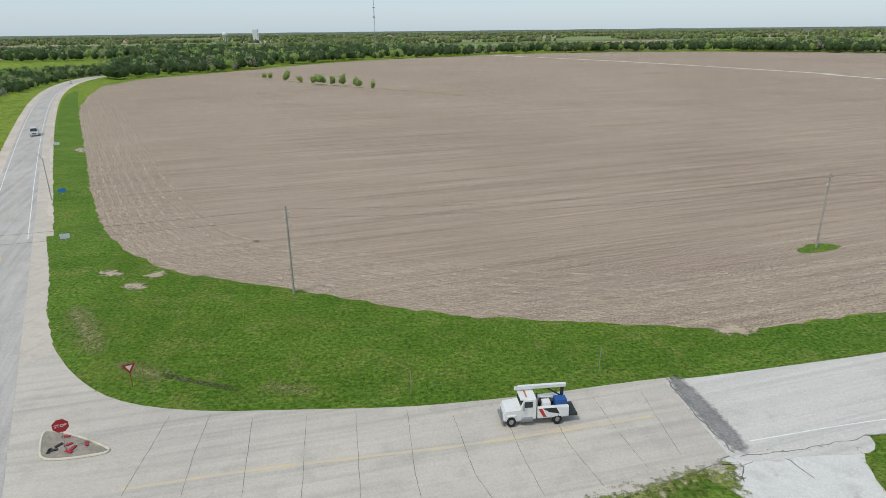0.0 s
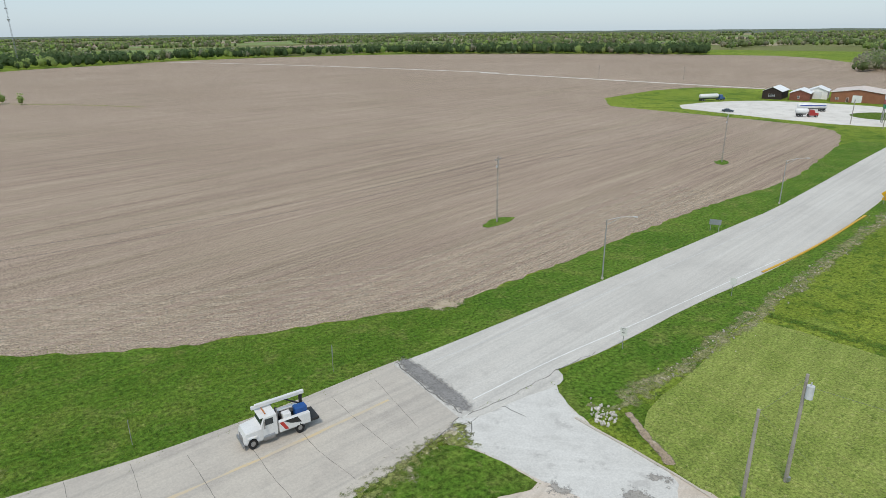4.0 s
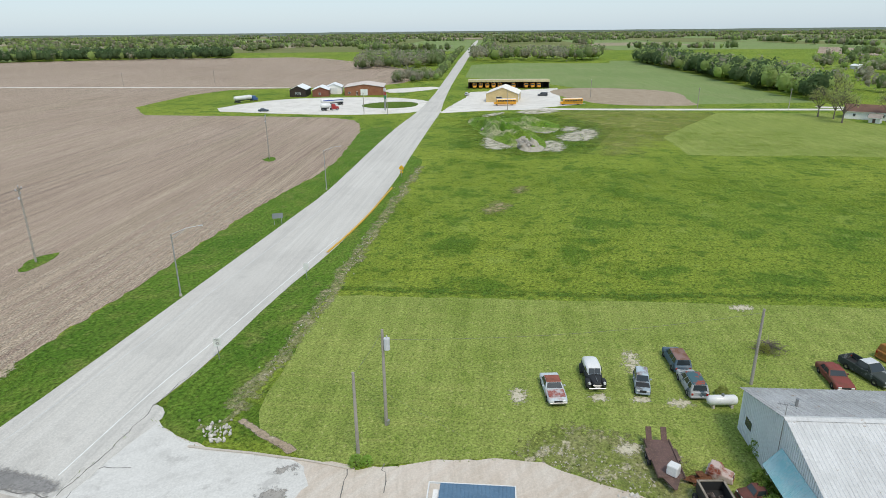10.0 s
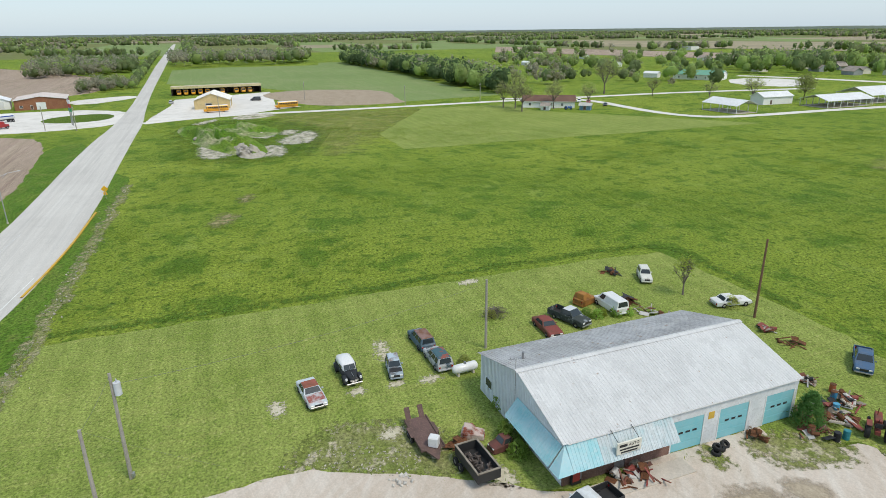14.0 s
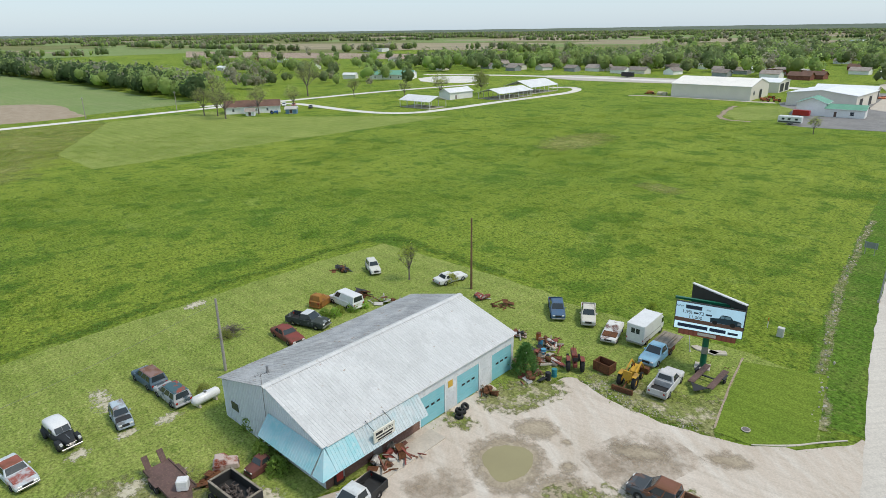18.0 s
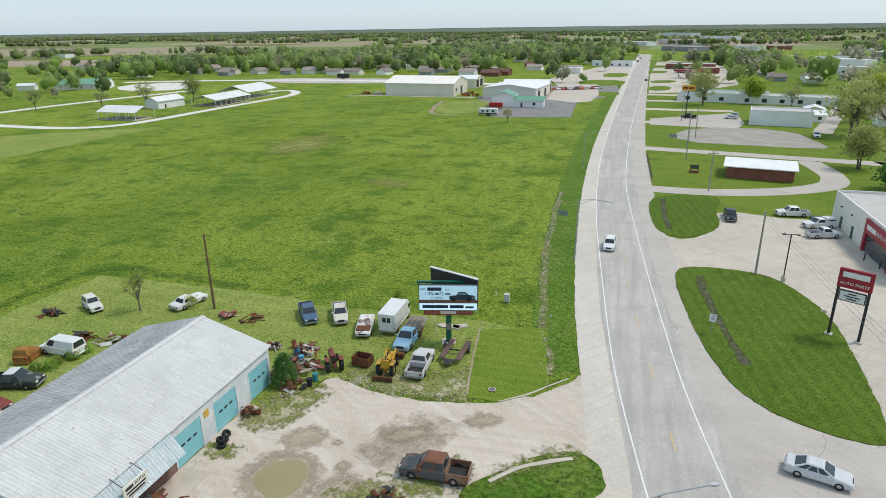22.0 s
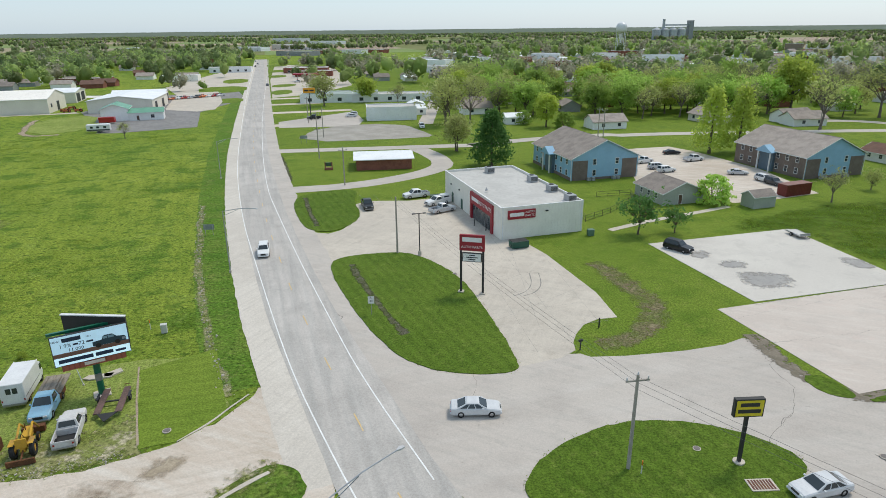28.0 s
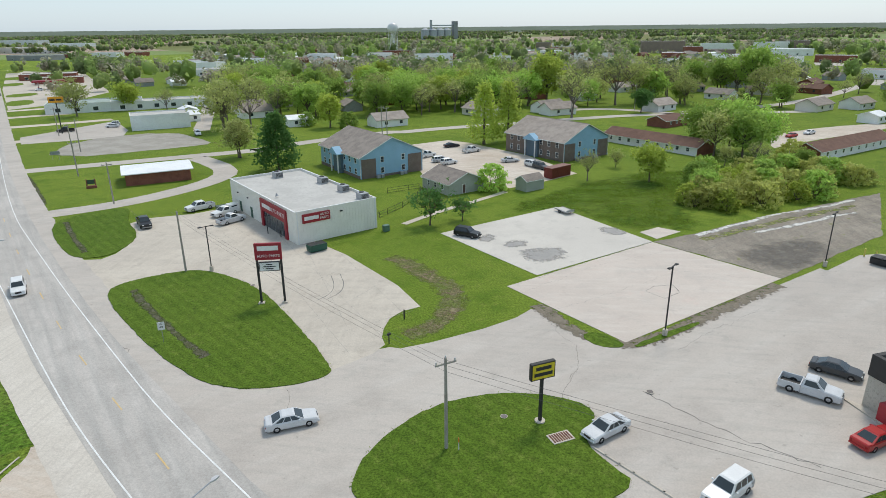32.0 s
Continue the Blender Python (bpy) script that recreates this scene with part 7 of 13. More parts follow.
loft(bm, [[(-L / 2 + 0.02, -W / 2 + 0.03, belt - 0.03), (cr - 0.03, -W / 2 + 0.03, belt - 0.03), (cr - 0.03, W / 2 - 0.03, belt - 0.03), (-L / 2 + 0.02, W / 2 - 0.03, belt - 0.03)],
          [(-L / 2 + 0.12, -W / 2 + 0.16, H + 0.08), (cr - 0.03, -W / 2 + 0.16, H + 0.08), (cr - 0.03, W / 2 - 0.16, H + 0.08), (-L / 2 + 0.12, W / 2 - 0.16, H + 0.08)]])
part("bed_cap", bm, WHITE, capped, "white bed cap")
for s in (-1, 1):
    part("cap_window", box(bmesh.new(), -L / 2 + 0.4, cr - 0.3, s * (W / 2 - 0.1) - 0.015, s * (W / 2 - 0.1) + 0.015, belt + 0.2, H - 0.15), GLASS, capped)
car("pickup", 7.14, -121.10, -142.4, "pickup", SILVER, "silver pickup on the concrete lot", "pickup")
car("suv", -33.26, -99.02, 132.8, "suv", CARBLACK, "black sport-utility car on the empty slab")
car("car", -27.28, -41.56, 17.2, "sedan", SILVER, "silver sedan parked beside the grass island")
car("car", 0.02, -51.33, -176.5, "sedan", SILVER, "silver sedan turning across the apron")
car("pickup", -50.07, -41.29, 124.9, "pickup", SILVER, "silver extended-cab pickup before the shop", "pickup")
car("car", -55.72, -43.48, 123.7, "sedan", GREYC, "dark grey sedan before the shop")
car("car", -49.17, -33.30, -172.7, "sedan", REDC, "bright red sedan parked on the apron")
car("suv", -32.20, -31.68, 19.0, "suv", WHITE, "white small sport-utility car")
car("suv", 35.41, -95.18, 106.7, "suv", WHITE, "white sport-utility car driving on the highway")
for p, d, c, s in (((-45.05, -170.31), -149.2, WHITE, "pickup"), ((-56.21, -182.96), -175.0, CARBLACK, "sedan"), ((-59.34, -173.15), -156.0, WHITE, "crew"), ((-46.76, -162.57), -174.7, SILVER, "minivan"), ((-48.01, -158.91), -161.0, WHITE, "suv"), ((-64.76, -156.19), 175.5, SILVER, "sedan"), ((-68.08, -148.73), 113.8, WHITE, "suv"), ((-68.95, -145.59), 108.1, GREYC, "suv")):
    car("car", *p, d, s, c, "parked car on the apartment lot", "car", "cars on the apartment lot")


def vintage_car(x, y, turn, label):
    """A rounded delivery car: bulging wings, a long nose, a tall turtle-backed body."""
    ob = thing("vintage_car", x, y, turn, 0.04, label, "car")
    ob.scale = (1.1,) * 3
    dark = worn("old_black", (0.03, 0.033, 0.036), (0.16, 0.14, 0.12), 0.58, 0.72)

    def oval(xx, w, z0, z1, k=0.62):
        return [(xx, w * math.copysign(abs(math.cos(a)) ** k, math.cos(a)), (z0 + z1) / 2 + (z1 - z0) / 2 * math.copysign(abs(math.sin(a)) ** k, math.sin(a))) for a in (2 * math.pi * i / 16 for i in range(16))]

    bm = bmesh.new()
    loft(bm, [oval(-2.25, 0.5, 0.45, 0.95), oval(-2.0, 0.72, 0.35, 1.12), oval(-1.0, 0.8, 0.32, 1.18), oval(0.7, 0.78, 0.32, 1.14), oval(1.2, 0.56, 0.34, 1.1), oval(1.95, 0.4, 0.36, 1.0), oval(2.15, 0.28, 0.42, 0.9)])
    part("body", bm, dark, ob, smooth=True)
    bm = bmesh.new()
    loft(bm, [oval(-2.15, 0.35, 0.95, 1.2), oval(-1.95, 0.6, 0.95, 1.5), oval(-1.5, 0.72, 0.95, 1.72), oval(-0.6, 0.74, 0.95, 1.78), oval(0.2, 0.72, 0.95, 1.74), oval(0.5, 0.66, 0.95, 1.55), oval(0.8, 0.6, 0.95, 1.2)])
    part("roof", bm, WHITE, ob, "white painted turtle-back roof", smooth=True)
    part("windshield", loft(bmesh.new(), [[(0.84, -0.55, 1.2), (0.84, 0.55, 1.2), (0.52, 0.52, 1.58), (0.52, -0.52, 1.58)], [(0.87, -0.55, 1.21), (0.87, 0.55, 1.21), (0.55, 0.52, 1.59), (0.55, -0.52, 1.59)]]), GLASS, ob)
    part("centre_pillar", rod(bmesh.new(), (0.87, 0, 1.2), (0.55, 0, 1.6), 0.02, seg=5), CHROME, ob)
    for s in (-1, 1):
        part("side_window", box(bmesh.new(), -0.15, 0.4, s * 0.735 - 0.02, s * 0.735 + 0.02, 1.22, 1.52, 0.01), GLASS, ob)
        for xx, ln, nm in ((1.35, 0.62, "front_wing"), (-1.35, 0.6, "rear_wing")):
            bm = bmesh.new()
            loft(bm, [[(q[0], q[1] + s * 0.72, q[2]) for q in oval(xx + d * ln, 0.22 * k + 0.02, 0.3 + (1 - k) * 0.1, 0.36 + 0.58 * k)] for d, k in ((-1.1, 0.2), (-0.8, 0.7), (-0.3, 1.0), (0.4, 1.0), (0.85, 0.75), (1.05, 0.25))])
            part(nm, bm, dark, ob, smooth=True)
            wheel(ob, xx, s * 0.78, 0.34, 0.2)
        part("headlight", rod(bmesh.new(), (1.86, s * 0.7, 0.82), (2.03, s * 0.7, 0.82), 0.12, seg=10), LAMP, ob)
        part("door_handle", box(bmesh.new(), 0.0, 0.14, s * 0.79 - 0.015, s * 0.79 + 0.015, 1.02, 1.06), CHROME, ob)
    for zz in (0.5, 0.6, 0.7):
        part("grille_bar", box(bmesh.new(), 2.06, 2.16, -0.42 + (0.7 - zz), 0.42 - (0.7 - zz), zz, zz + 0.045, 0.01), CHROME, ob)
    part("hood_ridge", box(bmesh.new(), 0.85, 2.0, -0.02, 0.02, 1.05, 1.1), CHROME, ob)
    for xx in (2.22, -2.3):
        part("bumper", box(bmesh.new(), xx - 0.05, xx + 0.05, -0.8, 0.8, 0.36, 0.5, 0.03), CHROME, ob)
    return ob


# ---- old vehicles and scrap round the shop ----
FADED_RED = worn("faded_white_red", (0.46, 0.44, 0.44), (0.30, 0.09, 0.07), 0.4, 0.5, 0.7)
RED_ROOF = worn("rusty_red_roof", (0.30, 0.10, 0.07), (0.2, 0.08, 0.05))
PALE_BLUE_WORN = worn("pale_blue_white", (0.50, 0.55, 0.57), (0.40, 0.22, 0.20), 0.52, 0.68)
car("coupe", 54.6, 10.85, -155.5, "coupe", PALE_BLUE_WORN, "weathered pale and red vintage hardtop on the lawn", "car", roof_mat=RED_ROOF, hood_mat=FADED_RED, z=0.04)
vintage_car(58.5, 7.6, -157.5, "black vintage panel car with white rounded roof on the lawn")
car("jeep", 58.9, 2.65, -170.0, "jeep", worn("jeep_grey", (0.30, 0.36, 0.40), (0.12, 0.12, 0.12), 0.5, 0.6), "stripped grey jeep on the lawn", "car", roof_mat=worn("jeep_roof", (0.42, 0.5, 0.55)), hood_mat=BLACK, z=0.04, scale=0.92)
car("minivan", 65.3, -0.35, 20.0, "minivan", worn("van_blue", (0.09, 0.14, 0.18), (0.22, 0.24, 0.26), 0.5, 0.7), "faded blue minivan with rusty roof", "car", roof_mat=worn("van_rust_roof", (0.25, 0.16, 0.14)), z=0.04)
car("minivan", 60.7, -2.1, 19.5, "minivan", worn("van_silver", (0.40, 0.41, 0.42), (0.05, 0.08, 0.1), 0.5, 0.56), "dark and silver minivan with red patched roof", "car", roof_mat=worn("van_patch_roof", (0.06, 0.12, 0.14), (0.3, 0.08, 0.05), 0.5, 0.55), z=0.04)
car("sedan", 67.62, -15.81, -165.1, "coupe", worn("brown_red", (0.22, 0.06, 0.05), (0.13, 0.06, 0.04)), "rusty maroon sedan behind the shop", "car", z=0.04)
car("pickup", 69.99, -19.10, -143.2, "pickup", worn("dark_green_grey", (0.05, 0.06, 0.055), (0.25, 0.27, 0.28), 0.55, 0.65), "dark old pickup overgrown with weeds", "pickup", roof_mat=SILVER, z=0.04)
car("van", 73.26, -25.36, 18.4, "van", WHITE, "white panel van behind the shop", "van", z=0.04)
car("truck_cab", 75.12, -22.46, -54.2, "cab", worn("orange_rust", (0.34, 0.16, 0.04), (0.18, 0.08, 0.04)), "rusty orange truck cab", "scrap", wheels=False, glass=False, z=0.04)
car("jeep", 82.69, -33.33, 171.2, "jeep", worn("cream_white", (0.6, 0.6, 0.55), (0.3, 0.26, 0.2), 0.55, 0.7), "stripped white jeep in the grass", "car", z=0.04)
car("sedan", 73.28, -41.56, -82.7, "coupe", worn("white_shell", (0.66, 0.66, 0.64), (0.4, 0.38, 0.34), 0.55, 0.7), "white car shell overgrown with brush", "car", z=0.04)
car("pickup", 57.01, -48.13, 145.8, "crew", worn("truck_blue", (0.07, 0.13, 0.22), (0.1, 0.14, 0.2)), "dark blue pickup on the lawn", "pickup", z=0.04, scale=0.92)
car("pickup", 53.60, -50.44, 138.5, "crew", worn("tan_white", (0.58, 0.55, 0.48), (0.4, 0.34, 0.28), 0.55, 0.7), "tan old pickup on the lawn", "pickup", z=0.04, scale=0.92)
car("sedan", 48.61, -49.77, 125.2, "coupe", worn("wreck_white", (0.66, 0.65, 0.62), (0.16, 0.08, 0.06), 0.52, 0.6), "white wreck without hood or glass", "car", hood_mat=RUST, glass=False, z=0.04)
car("pickup", 37.36, -46.47, -67.5, "pickup", worn("grey_white", (0.56, 0.55, 0.54), (0.42, 0.4, 0.38), 0.5, 0.7), "grey old pickup with a blue coil in its bed", "pickup", z=0.04)
car("pickup", 25.66, -33.51, 21.5, "crew", worn("primer_grey", (0.10, 0.11, 0.12), (0.2, 0.09, 0.05), 0.5, 0.56), "old grey and rust pickup at the yard's edge", "pickup", bed_mat=worn("rust_bed", (0.24, 0.12, 0.07), (0.3, 0.22, 0.16)), roof_mat=worn("rust_roof", (0.2, 0.09, 0.06)), hood_mat=worn("rust_hood", (0.06, 0.07, 0.08), (0.22, 0.12, 0.08)))
car("truck_cab", 47.23, -4.71, -101.2, "cab", worn("red_white_cab", (0.50, 0.40, 0.36), (0.26, 0.07, 0.04), 0.45, 0.55), "rusty red and white truck cab", "scrap", wheels=False, glass=False, z=0.04, scale=0.68)
car("truck_cab", 45.43, -7.00, 115.2, "cab", worn("brown_cab", (0.15, 0.06, 0.05), (0.1, 0.05, 0.04)), "brown rusty truck cab under a bush", "scrap", wheels=False, z=0.04, scale=0.7)

coil = thing("hose_coil", 38.20, -46.73, 0, 0.6, "bright blue coiled hose in a truck bed", "hose")
bm = bmesh.new()
for j in range(3):
    for i in range(14):
        a, b = 2 * math.pi * i / 14, 2 * math.pi * (i + 1) / 14
        r = 0.5 - j * 0.08
        rod(bm, (r * math.cos(a), r * math.sin(a), j * 0.08), (r * math.cos(b), r * math.sin(b), j * 0.08), 0.06, seg=5)
part("loops", bm, plain("hose_blue", (0.02, 0.1, 0.4)), coil)

# white box van
bv = thing("box_van", 46.41, -52.96, -70.1, 0.04, "tall white box van on the lawn", "van")
bv.scale = (0.84, 0.9, 0.88)
part("box", box(bmesh.new(), -3.6, 2.2, -1.2, 1.2, 0.55, 3.1, 0.06), WHITE, bv)
bm = bmesh.new()
loft(bm, [ring(2.2, 0.5, 2.7, 1.15), ring(3.0, 0.5, 2.5, 1.1), ring(3.3, 0.5, 1.5, 1.05), ring(3.8, 0.55, 1.3, 0.95)])
part("cab", bm, WHITE, bv)
for s in (-1, 1):
    part("side_window", box(bmesh.new(), 2.4, 3.0, s * 1.14 - 0.02, s * 1.14 + 0.02, 1.6, 2.3), GLASS, bv)
    part("rear_pane", box(bmesh.new(), -3.63, -3.6, s * 0.32 - 0.25, s * 0.32 + 0.25, 1.9, 2.6), GLASS, bv)
    for x in (-2.2, 2.6):
        wheel(bv, x, s * 1.0, 0.4, 0.25)
part("bumper", box(bmesh.new(), -3.75, -3.6, -1.1, 1.1, 0.45, 0.65), CHROME, bv)
for s in (-1, 1):
    part("roof_edge", box(bmesh.new(), -3.62, 2.22, s * 1.16 - 0.06, s * 1.16 + 0.06, 3.06, 3.16, 0.02), WHITE, bv)
    part("rear_door", box(bmesh.new(), -3.625, -3.595, s * 0.55 - 0.5, s * 0.55 + 0.5, 0.75, 2.85, 0.01), WHITE, bv)
    part("rub_strip", box(bmesh.new(), -3.5, 2.1, s * 1.21 - 0.015, s * 1.21 + 0.015, 1.3, 1.38), CHROME, bv)
    part("tail_light", box(bmesh.new(), -3.63, -3.6, s * 1.08 - 0.06, s * 1.08 + 0.06, 0.95, 1.2), TAIL, bv)
    part("rust_streak", box(bmesh.new(), -2.9, -1.4, s * 1.203 - 0.004, s * 1.203 + 0.004, 0.58, 0.72), RUST, bv)

# blue flatbed truck with boards
fb = car("flatbed_truck", 42.15, -50.22, 109.4, "pickup", worn("light_blue", (0.27, 0.47, 0.60), (0.3, 0.42, 0.5), 0.5, 0.7), "light blue flatbed truck loaded with old boards", "truck", z=0.04, bed_mat=RUST)
part("flat_deck", box(bmesh.new(), -4.6, -0.8, -1.15, 1.15, 1.15, 1.25), OLD_WOOD, fb)
rb = random.Random(3)
for i in range(12):
    y = -0.8 + i * 0.14
    part("board", box(bmesh.new(), -3.6 + rb.uniform(-0.5, 0.3), -0.9, y, y + 0.12, 1.25 + rb.uniform(0, 0.15), 1.4 + rb.uniform(0, 0.2)), OLD_WOOD, fb)


def tractor(x, y, turn, body_mat, label, loader=False):
    ob = thing("tractor", x, y, turn, 0.04, label, "tractor")
    part("hood", box(bmesh.new(), 0.1, 1.9, -0.3, 0.3, 0.85, 1.4, 0.05), body_mat, ob)
    part("frame", box(bmesh.new(), -1.0, 1.9, -0.22, 0.22, 0.5, 0.9, 0.03), body_mat, ob)
    part("seat", box(bmesh.new(), -0.85, -0.35, -0.28, 0.28, 1.15, 1.3, 0.03), BLACK, ob)
    part("backrest", box(bmesh.new(), -0.9, -0.82, -0.26, 0.26, 1.3, 1.65, 0.03), BLACK, ob)
    part("steering_column", rod(bmesh.new(), (0.1, 0, 1.2), (-0.15, 0, 1.7), 0.03, seg=6), BLACK, ob)
    part("exhaust", rod(bmesh.new(), (1.2, 0.1, 1.4), (1.2, 0.1, 2.1), 0.04, seg=6), RUST, ob)
    part("grille", box(bmesh.new(), 1.9, 1.95, -0.25, 0.25, 0.75, 1.35), BLACK, ob)
    for s in (-1, 1):
        wheel(ob, -0.75, s * 0.75, 0.72, 0.38, body_mat)
        wheel(ob, 1.5, s * 0.62, 0.4, 0.22, body_mat)
        part("fender", box(bmesh.new(), -1.3, -0.2, s * 0.75 - 0.22, s * 0.75 + 0.22, 1.46, 1.52, 0.02), body_mat, ob)
    if loader:
        for s in (-1, 1):
            bm = bmesh.new()
            rod(bm, (-0.2, s * 0.5, 1.5), (1.4, s * 0.5, 2.0), 0.1, seg=6)
            rod(bm, (1.4, s * 0.5, 2.0), (2.7, s * 0.5, 0.6), 0.09, seg=6)
            part("loader_arm", bm, body_mat, ob)
        part("bucket", box(bmesh.new(), 2.6, 3.2, -0.95, 0.95, 0.1, 0.7, 0.04), RUST, ob)
        part("blade", box(bmesh.new(), -2.3, -2.1, -1.1, 1.1, 0.05, 0.6, 0.03), RUST, ob)
        part("blade_arm", rod(bmesh.new(), (-2.1, 0, 0.4), (-0.9, 0, 0.7), 0.08, seg=6), RUST, ob)
        part("roll_post", box(bmesh.new(), -1.1, -0.95, -0.45, 0.45, 1.0, 1.9), body_mat, ob)
    return ob


tractor(45.18, -41.04, 144.7 + 180, worn("tractor_red", (0.22, 0.06, 0.045), (0.14, 0.07, 0.05)), "rusty red farm tractor at the yard's edge")
tractor(39.78, -43.90, -66.2, worn("tractor_yellow", (0.55, 0.32, 0.04), (0.3, 0.18, 0.06), 0.5, 0.7), "yellow loader tractor with rusty bucket", True)

bin_ = thing("steel_bin", 43.01, -43.35, 15, 0.04, "open rusty steel bin", "bin")
for a in ((-1.0, 1.0, -0.7, -0.62), (-1.0, 1.0, 0.62, 0.7), (-1.0, -0.92, -0.62, 0.62), (0.92, 1.0, -0.62, 0.62)):
    part("side", box(bmesh.new(), *a, 0.1, 1.15), RUST, bin_)
part("floor_plate", box(bmesh.new(), -0.95, 0.95, -0.65, 0.65, 0.06, 0.14), RUST, bin_)

tank = thing("propane_tank", 58.23, -4.92, -67.3, 0.04, "white propane tank on short legs", "tank")
bm = bmesh.new()
loft(bm, [[(x, 0.5 * kk * math.cos(2 * math.pi * i / 14), 0.75 + 0.5 * kk * math.sin(2 * math.pi * i / 14)) for i in range(14)] for x, kk in ((-1.5, 0.25), (-1.4, 0.7), (-1.2, 1), (1.2, 1), (1.4, 0.7), (1.5, 0.25))])
part("shell", bm, WHITE, tank, smooth=True)
part("dome", rod(bmesh.new(), (0, 0, 1.22), (0, 0, 1.42), 0.16, 0.13, 10), CHROME, tank)
for x in (-0.9, 0.9):
    part("leg", box(bmesh.new(), x - 0.1, x + 0.1, -0.4, 0.4, 0, 0.35), CONC, tank)

# flat trailer with ramps and a white box
tr = thing("flat_trailer", 46.99, -0.34, -161.5, 0.04, "brown tilt trailer with raised ramps", "trailer")
DECK = mat("brown_deck_plate", (0.14, 0.085, 0.075), (0.10, 0.065, 0.055), (0.2, 0.13, 0.1), scale=0.6, fine=5, rough=0.8)
part("deck", box(bmesh.new(), -2.6, 2.3, -1.05, 1.05, 0.62, 0.74, 0.02), DECK, tr)
for s in (-1, 1):
    part("ramp", box(bmesh.new(), 0, 1.15, -0.25, 0.25, -0.05, 0.05, 0.02), DECK, tr, "", pose(-2.55, s * 0.65, 0.7, 0, -125, 0))
    part("rail", box(bmesh.new(), -2.6, 2.3, s * 1.05 - 0.05, s * 1.05 + 0.05, 0.6, 0.85), DECK, tr)
    part("mudguard", box(bmesh.new(), -1.3, 0.3, s * 1.2 - 0.14, s * 1.2 + 0.14, 0.78, 0.84, 0.03), DECK, tr)
    for x in (-0.9, -0.1):
        wheel(tr, x, s * 1.2, 0.36, 0.22)
part("tongue", loft(bmesh.new(), [[(2.3, -0.7, 0.6), (2.3, 0.7, 0.6), (2.3, 0.7, 0.7), (2.3, -0.7, 0.7)], [(3.6, -0.1, 0.55), (3.6, 0.1, 0.55), (3.6, 0.1, 0.65), (3.6, -0.1, 0.65)]]), DECK, tr)
wb = thing("generator_box", *((Matrix(tr.matrix_basis) @ Vector((1.9, 0.2, 0)))[:2]), 70, 0.78, "small white machine casing on the trailer", "machine")
part("casing", box(bmesh.new(), -0.45, 0.45, -0.4, 0.4, 0, 0.95, 0.08), WHITE, wb)
part("fan", rod(bmesh.new(), (0.45, 0, 0.5), (0.48, 0, 0.5), 0.22, seg=12), BLACK, wb)

dt = thing("dump_trailer", 42.44, -4.63, -158.0, 0.04, "black dump trailer half full of scrap", "trailer")
for a in ((-2.1, 2.1, -1.05, -0.95), (-2.1, 2.1, 0.95, 1.05), (-2.1, -2.0, -0.95, 0.95), (2.0, 2.1, -0.95, 0.95)):
    part("side_board", box(bmesh.new(), *a, 0.7, 1.6), BLACK, dt)
    part("top_rail", box(bmesh.new(), a[0] - 0.03, a[1] + 0.03, a[2] - 0.03, a[3] + 0.03, 1.6, 1.68), OLD_WOOD, dt)
part("floor_plate", box(bmesh.new(), -2.0, 2.0, -0.95, 0.95, 0.65, 0.75), BLACK, dt)
for x in (-1.6, -0.7):
    for s in (-1, 1):
        wheel(dt, x, s * 1.2, 0.38, 0.24)
sc = thing("scrap_metal", dt.location.x, dt.location.y, 40, 0.8, "heap of dark scrap metal in a trailer", "scrap", kind="stuff")
bm = bmesh.new()
for i in range(60):
    box(bm, -0.35 * rb.random(), 0.35 * rb.random() + 0.05, -0.06, 0.06, -0.05, 0.06, 0, pose(rb.uniform(-1.4, 1.4), rb.uniform(-0.6, 0.6), rb.uniform(0, 0.35), rb.uniform(0, 180), rb.uniform(0, 60), rb.uniform(0, 360)))
part("pieces", bm, mat("dark_scrap", (0.06, 0.05, 0.045), (0.14, 0.12, 0.11), (0.1, 0.06, 0.04), scale=2, fine=9, rough=0.7, island=0.5), sc)

gt = car("flatbed_truck", 37.35, -12.56, 115.8, "pickup", worn("pale_truck", (0.6, 0.62, 0.62), (0.5, 0.5, 0.48)), "pale pickup with steel bed before the shop", "pickup", bed_mat=BLACK)

# ramp trailer beside the billboard
rt = thing("ramp_trailer", 36.04, -51.23, -72.2, 0.04, "car trailer with two brown plank tracks", "trailer")
for s in (-1, 1):
    part("track", box(bmesh.new(), -2.3, 2.3, s * 0.95 - 0.32, s * 0.95 + 0.32, 0.5, 0.6, 0.02), DECK, rt)
    part("mudguard", box(bmesh.new(), 0.0, 1.2, s * 1.45 - 0.12, s * 1.45 + 0.12, 0.7, 0.76, 0.02), BLACK, rt)
    wheel(rt, 0.6, s * 1.42, 0.34, 0.2)
    part("loop", rod(bmesh.new(), (2.3, s * 0.95 - 0.3, 0.9), (2.3, s * 0.95 + 0.3, 0.9), 0.03, seg=5), RUST, rt)
part("drawbar", loft(bmesh.new(), [[(-2.3, -0.9, 0.5), (-2.3, 0.9, 0.5), (-2.3, 0.9, 0.56), (-2.3, -0.9, 0.56)], [(-3.7, -0.06, 0.5), (-3.7, 0.06, 0.5), (-3.7, 0.06, 0.56), (-3.7, -0.06, 0.56)]]), BLACK, rt)
part("cross_member", box(bmesh.new(), -0.1, 0.1, -0.9, 0.9, 0.4, 0.5), BLACK, rt)


